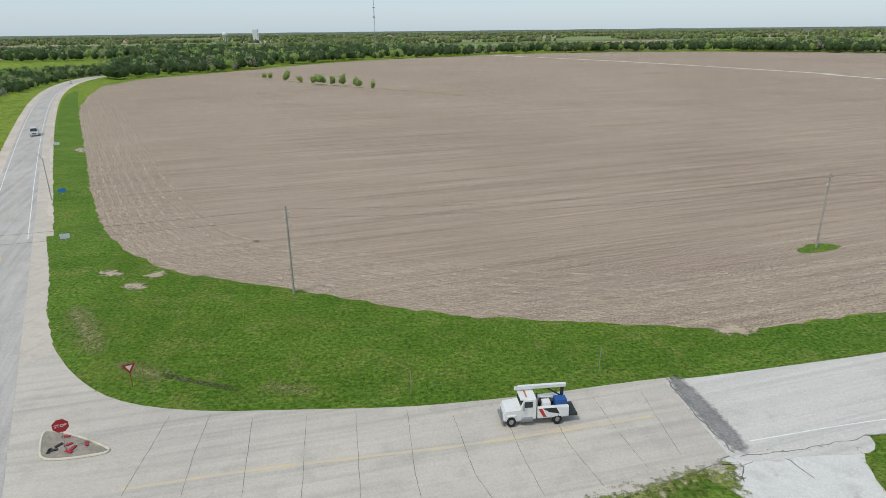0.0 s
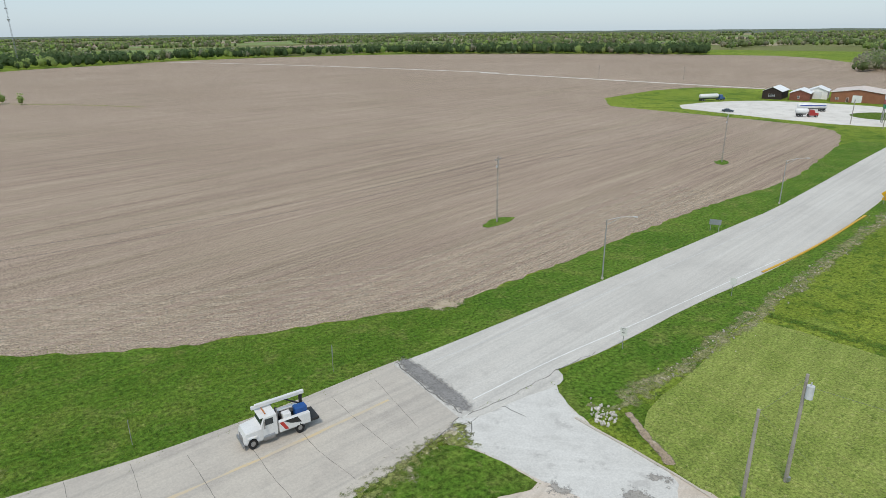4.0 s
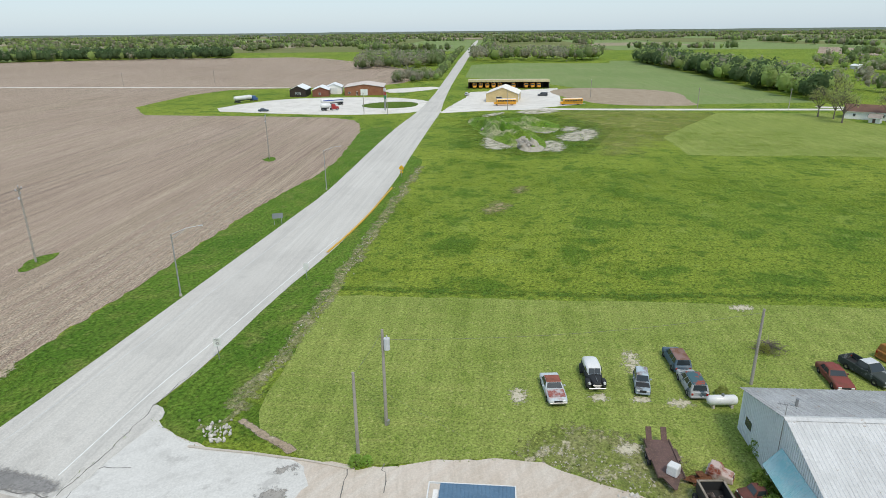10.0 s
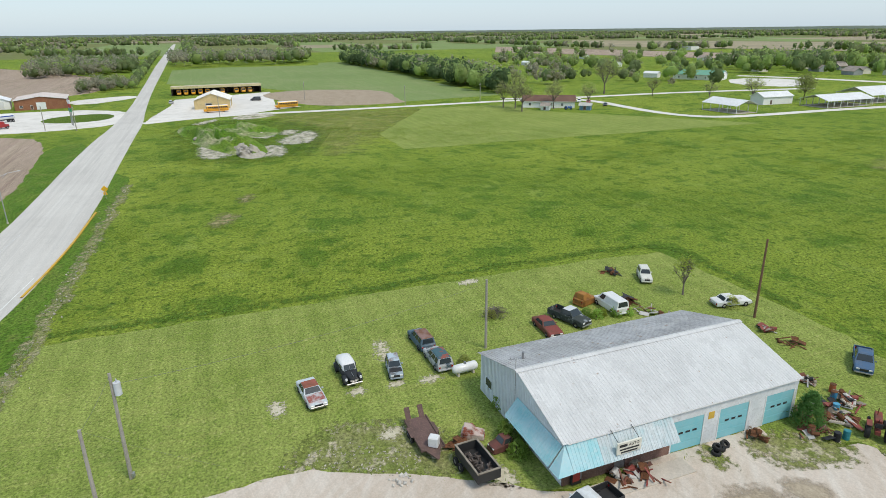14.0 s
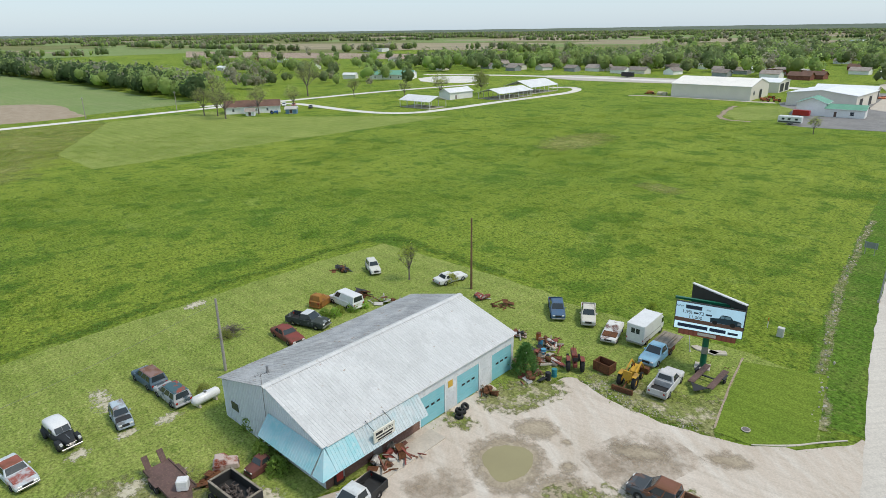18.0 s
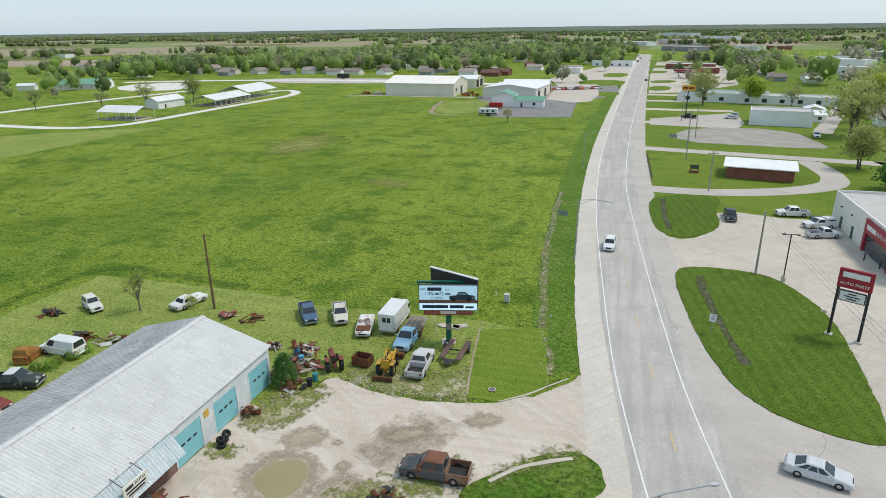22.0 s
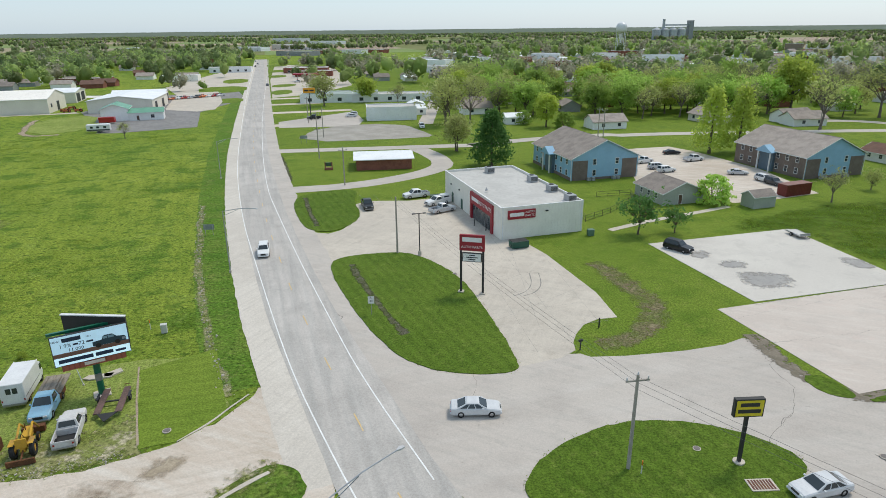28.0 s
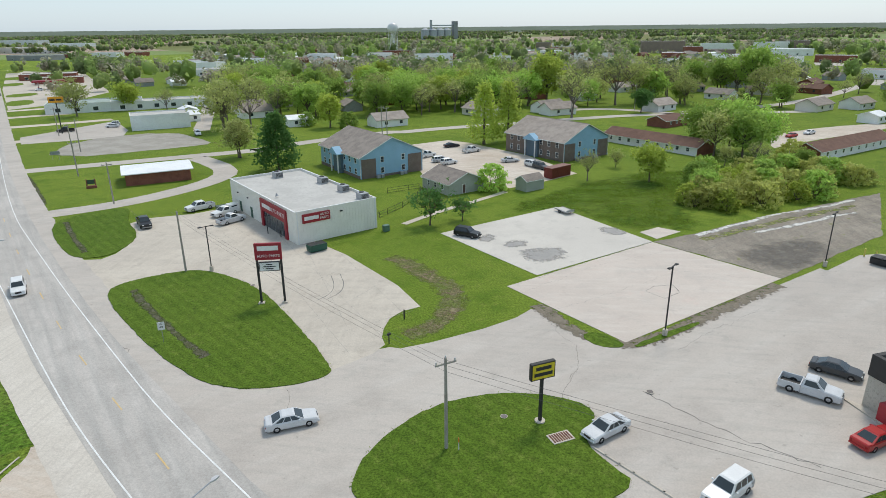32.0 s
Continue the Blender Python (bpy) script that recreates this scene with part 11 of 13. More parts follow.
# weedy and bare ground round the shop
WEEDS = ground_mat("weedy_dirt", (0.17, 0.20, 0.05), (0.23, 0.23, 0.095), (0.12, 0.165, 0.035), big=0.25, mid=0.7, fine=3, k=0.5, bump=0.8, dist=0.12, speck=[(0.45, 0.55, 0.62, (0.46, 0.40, 0.30), 0.75), (1.4, 0.58, 0.66, (0.40, 0.34, 0.24), 0.6)])
for pts, z in (([(44.8, -28.4), (46.2, -30.7), (45.5, -33.1), (44.2, -38.2), (41.6, -36.1), (41.6, -33.7), (41.4, -31.4), (42.3, -29.4)], 0.075), ([(44.9, -24.6), (44.6, -25.6), (41.9, -26.4), (41.5, -25.6), (42.3, -24.2)], 0.075), ([(43.1, 11.7), (46.6, 11), (49.7, 7.9), (49.9, 2.1), (47.7, -2.4), (44.3, -3.8), (41.6, -1.6), (42, 1.9), (43, 5.3), (43.6, 8.3)], 0.045), ([(43.7, -40.1), (41.1, -40.1), (39.6, -39.9), (36.1, -40.8), (30.8, -43.2), (29.1, -44.2), (32.9, -50.3), (34.3, -46), (41.2, -44.7)], 0.045), ([(31.9, -25.1), (29.2, -30.1), (27.6, -31.1), (25, -37), (23.1, -35.1), (24.5, -31)], 0.062), ([(22, -36), (20.2, -40.1), (18, -42.8), (17, -43), (19.7, -39.1), (20.9, -35.9)], 0.15), ([(21.5, 42.7), (24.5, 44.1), (23.5, 41.2), (23.7, 39.5), (21.1, 40.9)], 0.06), ([(11, 38.4), (15.6, 40.4), (20.8, 42.5), (21.2, 41.7), (15.6, 39.1), (11.5, 37.2)], 0.15)):
    soft_sheet("weedy_ground", pts, z, WEEDS, label="trampled weedy ground", category="dirt")
for pts in ([(55.6, 7.3), (56.4, 5.9), (55.2, 5.5), (54.7, 6.8)], [(65.7, 5.1), (66.3, 4.2), (62.4, 3.3), (61.5, 4.2)], [(56.7, 3.3), (57.5, 1.9), (56.5, 1.6), (55.8, 2.9)], [(57.3, 0), (58.3, -2), (57.3, -2.2), (56.6, -0.4)], [(48, 4), (49.4, 2.1), (48.3, 1.5), (47, 3.1)], [(83.7, -6.2), (84.9, -8.5), (83.5, -9.1), (82.4, -6.5)], [(43.4, -5.4), (43, -7.1), (40.7, -8), (40.6, -6.1)], [(53.3, 15), (54.3, 14), (52.3, 13), (51.3, 13.9)]):
    soft_sheet("bare_patch", pts, 0.05, mat("pale_bare_patch", (0.55, 0.50, 0.39), (0.46, 0.42, 0.3), (0.36, 0.34, 0.2), scale=1.2, fine=6, rough=0.95, bump=0.3), label="pale bare patch in the grass", category="dirt", scale=2.2)
MID_LAWN = ground_mat("green_mown_grass", (0.165, 0.224, 0.031), (0.140, 0.204, 0.026), (0.115, 0.178, 0.022), big=0.05, mid=0.25, fine=5, k=0.38, bump=0.7, dist=0.08, mid_amt=0.6, band=(18, 1.6, 0.05), speck=[(0.6, 0.57, 0.7, (0.100, 0.163, 0.018), 0.4)])
sheet("lawn_plot", [(36.8, -57.7), (30.4, -63), (24, -50), (26, -46.2), (30, -44.5)], 0.0485, MID_LAWN, rounds=0, step=0.8, amp=0.15, label="square of mown lawn beside the billboard", category="lawn")
ribbon("concrete_strip", [(37.3, -58.5), (35.2, -54), (30, -44.5)], -0.1, 0.1, 0.07, DIRT, amp=0.1, step=0.8, label="broken concrete edging strip", category="edging")
ribbon("yard_kerb", [(27, -45.7), (25.2, -48.4), (23.8, -52.2), (22.9, -54)], -0.08, 0.08, 0.1, CONC, amp=0.12, step=0.8, label="low broken kerb along the lawn", category="kerb")
ribbon("yard_kerb", [(21.6, -35.3), (20.6, -38), (19.1, -40), (16.7, -42.4)], -0.2, 0.2, 0.19, CONC, amp=0.1, step=0.8, label="worn concrete strip across the island", category="edging")
ribbon("yard_kerb", [(34, 39.1), (36.2, 29.5), (36.9, 23.6)], -0.12, 0.12, 0.13, CONC, amp=0.08, step=0.8, label="low kerb along the yard", category="kerb")
soft_ribbon("washed_gully", [(39.1, 37.4), (38.2, 34.3), (37.4, 31.4), (36.6, 29.5)], 0.5, 0.056, DIRT, step=0.6, cut=0.35, label="washed brown gully in the grass", category="gully")

# verge along the side road and rocky ditches
sheet("verge", [(-50.9, 71.3), (-72.6, 107.2), (-135, 213.7), (-225.5, 375.9), (-236, 412.9), (-190.3, 328.9), (-117.2, 201.7), (-74.1, 126.1), (-57.1, 101.5), (-42.6, 89.2), (-32.9, 86.1), (-21.7, 81.8), (-13.2, 78.6), (-2.2, 73.8), (5.8, 72), (15.7, 70.6), (25.3, 69.5), (32.5, 68.1), (37.4, 68.2), (44.4, 69.8), (55.6, 72.4), (77.2, 78.4), (101.5, 84.6), (117.1, 87.6), (131.4, 89.8), (148.7, 94.5), (166.4, 101.9), (208.2, 119.2), (215.3, 108.2), (179.2, 97.3), (138.5, 84.4), (114.2, 76.9), (97.6, 73.2), (88.9, 71.1), (59.4, 64.3), (38.1, 59.5), (24, 56.6), (23.5, 57.2), (18.2, 56.2), (10.9, 54.5), (1.6, 52.9), (-5, 52.1), (-16.1, 51.9), (-22.6, 51.7), (-29.1, 52.5), (-33.7, 54), (-38.1, 56.8), (-43.3, 61.6)], 0.02, VERGE, rounds=1, label="lush green verge between road and field", category="verge")
soft_sheet("straw_patch", [(32.5, 69), (35.9, 69.5), (38.2, 68.6), (37, 66.8), (33, 66.9)], 0.05, mat("straw_litter", (0.46, 0.38, 0.28), (0.40, 0.32, 0.23), (0.34, 0.27, 0.18), scale=1, fine=5, rough=0.95, bump=0.4), label="pale straw litter at the field's edge", category="straw")
for pts in ([(-53.9, 89), (-52, 90.4), (-49.3, 88.4), (-50.6, 87.5)], [(-47.5, 83.9), (-46, 85.2), (-43.4, 83.4), (-44.4, 81.8)], [(-46, 87.8), (-44.2, 89.7), (-42.5, 88.4), (-44.1, 86.4)], [(-118.8, 198.8), (-116, 199.6), (-111.6, 191.6), (-113.8, 191.7)]):
    soft_sheet("straw_patch", pts, 0.05, MATS["straw_litter"], label="pale dug earth in the verge", category="dirt")
for pts in ([(57.2, 95.4), (60.6, 98.7), (63.4, 99.5), (67.2, 97.9), (63.2, 95.8), (58.8, 94.5)], [(142.2, 115.3), (148.6, 117.6), (146.5, 112.9), (141.8, 111.7)]):
    sheet("grass_patch", pts, 0.07, VERGE, rounds=2, step=0.5, amp=0.4, label="patch of grass round a pole in the field", category="grass")
ribbon("field_seam", [(-194.3, 567.8), (-140.3, 506.2), (-86.7, 436.2), (-44.4, 401.3), (-15.2, 379.2), (12.4, 349.9)], -1.3, 1.3, 0.06, DRY_GRASS, amp=1.5, step=2, label="weedy seam across the field", category="grass")
DITCHES = [([(151.1, 69.4), (122, 61.2), (101.1, 55.1), (83.9, 50.2), (72.8, 47.2), (60.9, 44), (51.8, 41.9), (44.4, 39.9), (39.5, 39)], 1.1), ([(58.5, -124.6), (50.6, -104.5), (41.9, -84.7), (33.4, -67.5), (27.7, -56.8), (24.9, -52.5)], 0.55), ([(20, -90.5), (16.7, -83.2), (12.3, -73.7), (9.7, -68.7), (8.2, -66.6)], 0.5), ([(38.3, -131.1), (33.4, -117.9), (30, -110.6)], 0.5), ([(36.6, 40.4), (37.5, 38.5), (40.9, 38.8), (44, 40)], 0.35), ([(58.5, -179.9), (49.2, -156.7), (45.8, -147.1)], 0.5)]
ICO = bmesh.new()
bmesh.ops.create_icosphere(ICO, subdivisions=1, radius=1.0)
ico_v = [v.co.copy() for v in ICO.verts]
ico_f = [[v.index for v in f.verts] for f in ICO.faces]
ICO.free()


def stones(name, spots, lo, hi, material, label, seed=1, category="stones"):
    q = random.Random(seed)
    vs, fs = [], []
    for x, y, z in spots:
        r = q.uniform(lo, hi)
        m = pose(x, y, z + r * 0.2, q.uniform(0, 360), q.uniform(0, 360), q.uniform(0, 360)) @ Matrix.Diagonal((r, r * q.uniform(0.6, 1), r * q.uniform(0.4, 0.8), 1))
        b = len(vs)
        vs += [m @ (v * q.uniform(0.75, 1.15)) for v in ico_v]
        fs += [[b + i for i in f] for f in ico_f]
    me = bpy.data.meshes.new(name)
    me.from_pydata([tuple(v) for v in vs], [], fs)
    me.materials.append(material)
    return tagged(new(name, me), label, category, "", "stuff")


ROCK = mat("ditch_stone", (0.42, 0.39, 0.34), (0.34, 0.31, 0.26), (0.5, 0.47, 0.42), scale=1.2, fine=6, rough=0.9, bump=0.3, island=0.3)
DITCH = ground_mat("ditch_bed", (0.36, 0.32, 0.20), (0.25, 0.25, 0.11), (0.16, 0.2, 0.05), big=0.4, mid=0.9, fine=3, k=0.45, bump=0.6, dist=0.12, speck=[(1.3, 0.58, 0.68, (0.48, 0.44, 0.35), 0.6)])
DARK_DITCH = ground_mat("muddy_ditch", (0.10, 0.095, 0.065), (0.075, 0.085, 0.035), (0.16, 0.15, 0.11), big=0.4, mid=0.9, fine=4, k=0.3, bump=0.6, dist=0.1)
qs = random.Random(9)
spots = []
for i, (pts, w) in enumerate(DITCHES):
    soft_ribbon("ditch_bed", pts, w * (1.3 if i in (2, 3, 5) else 1.7), 0.15 + 0.002 * i if i in (2, 3) else 0.04 + 0.003 * i, DARK_DITCH if i in (2, 3, 5) else DITCH, cut=0.55 if i in (2, 3, 5) else 0.85, scale=0.8, blur=0.4, label="stony weedy ditch bed", category="ditch")
    for x, y, a in line_points(pts, 0.5):
        for _ in range(2):
            if noise.noise((x * 0.2, y * 0.2, 5)) > (-0.25 if i == 1 else 0.15) and i not in (2, 3, 5):
                spots.append((x + qs.gauss(0, w * 0.7), y + qs.gauss(0, w * 0.7), 0.14 if i in (2, 3) else 0.04))
stones("ditch_stones", spots[::2], 0.05, 0.2, ROCK, "pale broken stones in the ditches")
stones("yard_rubble", [(x, y, 0.06) for x, y in fill([(36, 39.5), (37.9, 39.5), (37.8, 37), (35.9, 36.3), (34.8, 37.5)], 60, 3)] + [(x, y, 0.05) for x, y in fill([(41, 3.4), (43.6, 1.6), (41.1, 0.5)], 20, 4)], 0.08, 0.3, mat("white_rubble", (0.58, 0.55, 0.5), (0.5, 0.47, 0.42), None, scale=1, fine=5, rough=0.9, island=0.2), "white broken concrete at the lawn's edge")
stones("loose_gravel", [(x, y, 0.04) for x, y in fill([(44.4, -40), (39.7, -39.6), (35.8, -40.5), (30.6, -42.9), (31.3, -44.4), (37.2, -42), (41.8, -41.7)], 160, 5)] + [(x, y, 0.05) for x, y in fill([(43.6, 12.9), (43.3, 5.3), (42.2, 1.5), (44.9, -0.6), (47.5, 7.5)], 200, 6)] + [(x, y, 0.1) for x, y in fill(FIELD[10:16] + [(10, 90), (60, 110)], 120, 7)], 0.03, 0.12, ROCK, "loose stones on the ground", 3)

# yellow kerb and ground plates beside the curve
ribbon("yellow_kerb", [(82.4, 55.3), (91.8, 56.9), (105.8, 60), (119.8, 63.8), (126.3, 65.5)], -0.16, 0.16, 0.22, mat("kerb_yellow", (0.66, 0.38, 0.03), (0.55, 0.33, 0.05), (0.5, 0.38, 0.15), scale=0.6, fine=5, rough=0.7, bump=0.05), step=1.0, label="chipped yellow kerb along the curve", category="kerb", depth=0.3)

# earth mound with rubble
def mound(pts_centre, rx, ry, h, seed, material, label, turn=0):
    x0, y0 = pts_centre
    bm = bmesh.new()
    n = 40
    vs = {}
    for i in range(n + 1):
        for j in range(n + 1):
            u, v = -1 + 2 * i / n, -1 + 2 * j / n
            r = math.hypot(u, v)
            e = max(0.0, 1 - r) ** 0.8
            z = h * e * (0.55 + 0.9 * noise.noise((u * 3 + seed, v * 3, 1)) + 0.35 * noise.noise((u * 8, v * 8 + seed, 2)))
            vs[i, j] = bm.verts.new((u * rx, v * ry, max(-0.2, z) - 0.05 if r < 1 else -0.2))
    for i in range(n):
        for j in range(n):
            bm.faces.new((vs[i, j], vs[i + 1, j], vs[i + 1, j + 1], vs[i, j + 1]))
    ob = part("earth_mound", bm, material, None, label, pose(x0, y0, 0, 0, 0, turn), smooth=True)
    return tagged(ob, label, "mound", "", "structure")


MOUND = ground_mat("weedy_mound", (0.10, 0.20, 0.022), (0.15, 0.23, 0.03), (0.44, 0.39, 0.27), big=0.08, mid=0.07, fine=1.5, k=0.5, bump=1.0, dist=0.4, mid_amt=0.7, speck=[(0.3, 0.55, 0.65, (0.06, 0.13, 0.016), 0.7), (0.16, 0.64, 0.68, (0.50, 0.45, 0.35), 0.6)])
BARE_EARTH = mat("white_bare_earth", (0.62, 0.57, 0.48), (0.54, 0.49, 0.40), (0.42, 0.38, 0.28), scale=0.3, fine=3, rough=0.95, bump=0.3)
soft_sheet("weedy_ground", [(240, 90), (266, 82), (268, 60), (238, 33), (205, 29), (178, 36), (173, 60), (200, 74)], 0.022, VERGE, label="rank weeds round the earth mound", category="weeds", cut=0.95, blur=1.0, scale=0.2, rim=5)
mound((216.5, 66.5), 38, 9.5, 6.0, 1, MOUND, "weedy earth mound with bare slopes", 33.5)
mound((236.0, 63.0), 20, 12, 3.0, 5, MOUND, "low weedy earth mound beside the meadow", 33)
mound((192.5, 51.0), 13, 5.0, 3.2, 3, mat("heaped_spoil", (0.40, 0.365, 0.30), (0.33, 0.30, 0.24), (0.46, 0.42, 0.35), scale=0.4, fine=4, rough=0.95, bump=0.5), "pale heap of earth and rubble", 25)
for pts in ([(197.5, 48.0), (204.1, 46.5), (200.0, 40.5), (185.4, 37.5), (181.3, 43.5)], [(198.6, 68.3), (209.1, 66.8), (199.0, 57.5), (183.8, 53.1), (179.0, 60.5)], [(210.9, 46.4), (219.7, 43.7), (236.2, 38.2), (219.9, 32.5), (206.3, 33.5), (202.3, 40.8)], [(227.3, 58.9), (236.4, 54.4), (222.1, 46.9), (214.2, 52.7)], [(230.6, 48.6), (238.4, 45), (228.5, 40.4), (221.0, 45.0)], [(271.6, 80.4), (290.1, 66.9), (277.8, 57.4), (263.4, 68.8)], [(255, 88), (270, 84), (266, 80), (250, 84)]):
    soft_sheet("bare_patch", pts, 0.07, BARE_EARTH, label="pale bare earth among the weeds", category="dirt", cut=0.85, scale=0.35, blur=0.6)
for pts in ([(114.9, 40), (124.9, 38.6), (121.4, 34.6), (113, 36.5)], [(133.8, 39.2), (139.6, 37.8), (135.3, 35), (130.8, 36.5)]):
    soft_sheet("bare_patch", pts, 0.07, DRY_GRASS, label="pale bare earth among the weeds", category="dirt", cut=0.8, scale=0.5, blur=0.7)
stones("rubble_heap", [(x, y, 0.3 + 1.2 * qs.random()) for x, y in fill([(183, 51.5), (199.8, 55), (202, 52.8), (187.4, 46.9)], 110, 8)] + [(x, y, 0.5) for x, y in fill([(212.8, 73.5), (226.5, 75.2), (217.7, 70.7)], 40, 9)], 0.3, 0.8, ROCK, "grey heap of rubble and broken stone", 4)
sheet("mown_meadow", [(222.2, 11.9), (295.2, -5.1), (307.2, -48.7), (280.9, -54.2), (261.2, -84.7), (231.1, -132), (212.4, -68.6), (201.2, -27.3), (194.2, -9.6), (191.8, 2.9)], 0.03, PALE_LAWN, rounds=0, step=2, amp=0.6, label="mown corner of the meadow", category="lawn")

# ---- meadow clumps: tufts of taller grass ----
TUFT = mat("tall_grass", (0.19, 0.28, 0.036), (0.155, 0.245, 0.03), (0.27, 0.31, 0.06), scale=0.15, fine=1.5, rough=0.9, spec=0.1, bump=0.0, island=0.3)
leafy(TUFT)


def tufts(name, centres, h, per, spread, label, seed):
    """Upright blades round many centres, as one body."""
    rng = np.random.default_rng(seed)
    c = np.repeat(np.asarray(centres, float), per, axis=0)
    n = len(c)
    p = c + rng.normal(0, spread, (n, 2))
    hh = h * rng.uniform(0.5, 1.3, n)
    a = rng.uniform(0, 2 * np.pi, n)
    w = hh * 0.28
    lean = rng.normal(0, 1.0, (n, 2)) * hh[:, None]
    v = np.zeros((n, 3, 3))
    v[:, 0, :2] = p - np.stack([np.cos(a), np.sin(a)], 1) * w[:, None]
    v[:, 1, :2] = p + np.stack([np.cos(a), np.sin(a)], 1) * w[:, None]
    v[:, 2, :2] = p + lean
    v[:, 2, 2] = hh
    me = bpy.data.meshes.new(name)
    me.vertices.add(3 * n)
    me.vertices.foreach_set("co", v.ravel())
    me.loops.add(3 * n)
    me.loops.foreach_set("vertex_index", np.arange(3 * n))
    me.polygons.add(n)
    me.polygons.foreach_set("loop_start", np.arange(0, 3 * n, 3))
    me.update(calc_edges=True)
    me.materials.append(TUFT)
    return tagged(new(name, me), label, "grass", "", "stuff")


MEADOW = [(151, 71.7), (241, 102.2), (261.9, 83.5)] + [(281.4, 6.2), (206.5, -66.7), (213.8, -229.8)] + [(206.2, -235), (102.3, -218.9), (59.9, -135.2), (41.4, -84.8), (30.9, -61.6), (46.4, -58.2)] + [(61.4, -53.6), (77.7, -48.3), (97.6, -41.5), (87.1, -9.9), (80.1, 18.1)] + [(69.6, 45)]
cl = [p for p in fill(MEADOW, 7000, 12) if noise.noise((p[0] * 0.03, p[1] * 0.03, 4)) + 0.6 * noise.noise((p[0] * 0.12, p[1] * 0.12, 8)) > 0.02]
tufts("grass_tufts", cl, 0.17, 40, 1.2, "clumps of taller meadow grass", 1)
edge = []
for poly, nn in ((ISLANDS[0], 300), (ISLANDS[3], 260), (ISLANDS[4], 200), (ISLANDS[2], 200), (ISLANDS[1], 300)):
    ring_pts = ragged(soften(poly, 2), 0.5, 0.1)
    edge += [p for i, p in enumerate(ring_pts) if i % 1 == 0]
edge += ragged(soften(YARD, 1), 0.6, 0.25)
edge = [p for p in edge if p[0] ** 2 + p[1] ** 2 > 34 ** 2 and not near_line(p[0], p[1], HIGHWAY, 9)]
tufts("edge_grass", [p for p in edge if noise.noise((p[0] * 0.5, p[1] * 0.5, 2)) > -0.2], 0.16, 5, 0.16, "ragged grass along the paving edges", 2)
vg = [p for p in fill([tuple(p) for p in FIELD[4:16]] + [(23.3, 57.3), (10.9, 54.7), (-5.1, 52.3), (-22.7, 51.9), (-38.3, 57)], 1500, 15)]
tufts("verge_grass", vg, 0.13, 30, 1.1, "tall lush verge grass", 3)


# ---- service truck on the concrete road ----
st = thing("crane_truck", 8.35, 50.0, -173.5, 0.07, "white service truck with crane boom and blue welder", "truck")
st.scale = (0.87, 0.9, 1.08)
bm = bmesh.new()
loft(bm, [ring(3.75, 0.55, 1.25, 0.95), ring(3.55, 0.5, 1.6, 1.05), ring(1.9, 0.5, 1.75, 1.12), ring(1.85, 0.5, 1.8, 1.15)])
part("hood", bm, WHITE, st)
bm = bmesh.new()
loft(bm, [ring(1.9, 0.6, 1.9, 1.15), ring(1.55, 0.6, 2.6, 1.1), ring(0.3, 0.6, 2.7, 1.1), ring(0.25, 0.6, 2.6, 1.1)])
part("cab", bm, WHITE, st)
part("windshield", loft(bmesh.new(), [[(1.9, -0.95, 1.95), (1.9, 0.95, 1.95), (1.6, 0.9, 2.5), (1.6, -0.9, 2.5)], [(1.93, -0.95, 1.96), (1.93, 0.95, 1.96), (1.63, 0.9, 2.51), (1.63, -0.9, 2.51)]]), GLASS, st)
part("visor", box(bmesh.new(), 1.5, 1.95, -1.0, 1.0, 2.5, 2.62, 0.03), WHITE, st)
part("grille", box(bmesh.new(), 3.74, 3.8, -0.55, 0.55, 0.65, 1.25), CHROME, st)
part("bumper", box(bmesh.new(), 3.75, 3.95, -1.15, 1.15, 0.4, 0.68, 0.03), CHROME, st)
for s in (-1, 1):
    part("side_window", box(bmesh.new(), 0.65, 1.5, s * 1.12 - 0.02, s * 1.12 + 0.02, 1.85, 2.4), GLASS, st)
    part("mirror", box(bmesh.new(), 1.6, 1.7, s * 1.35 - 0.1, s * 1.35 + 0.1, 1.7, 2.4, 0.02), CHROME, st)
    part("fender", box(bmesh.new(), 2.4, 3.4, s * 1.08 - 0.16, s * 1.08 + 0.16, 1.05, 1.2, 0.04), WHITE, st)
    part("fuel_tank", rod(bmesh.new(), (0.6, s * 0.95, 0.65), (1.8, s * 0.95, 0.65), 0.3, seg=12), CHROME, st)
    cb = part("tool_cabinet", box(bmesh.new(), -3.3, 0.1, s * 1.0 - 0.22, s * 1.0 + 0.22, 0.75, 1.75, 0.03), WHITE, st)
    for i in range(3):
        part("cabinet_door", box(bmesh.new(), -3.2 + i * 1.1, -2.2 + i * 1.1, s * 1.225 - 0.01, s * 1.225 + 0.01, 0.85, 1.65), WHITE, cb)
    part("red_flash", loft(bmesh.new(), [[(-0.9, s * d, 0.85), (-0.5, s * d, 0.9), (0.05, s * d, 1.7), (-0.35, s * d, 1.7)] for d in (1.236, 1.246)]), plain("flash_red", (0.5, 0.04, 0.03)), cb)
    part("dark_flash", loft(bmesh.new(), [[(-2.3, s * d, 1.1), (-1.2, s * d, 1.3), (-0.4, s * d, 1.72), (-1.9, s * d, 1.72)] for d in (1.236, 1.244)]), BLACK, cb)
    wheel(st, 2.9, s * 1.0, 0.5, 0.3)
    wheel(st, -2.1, s * 0.98, 0.5, 0.5)
    part("exhaust", rod(bmesh.new(), (0.15, s * 0.95, 1.0), (0.15, s * 0.95, 3.0), 0.07, seg=8), CHROME, st)
part("deck", box(bmesh.new(), -3.5, 0.15, -0.8, 0.8, 0.9, 1.05), BLACK, st)
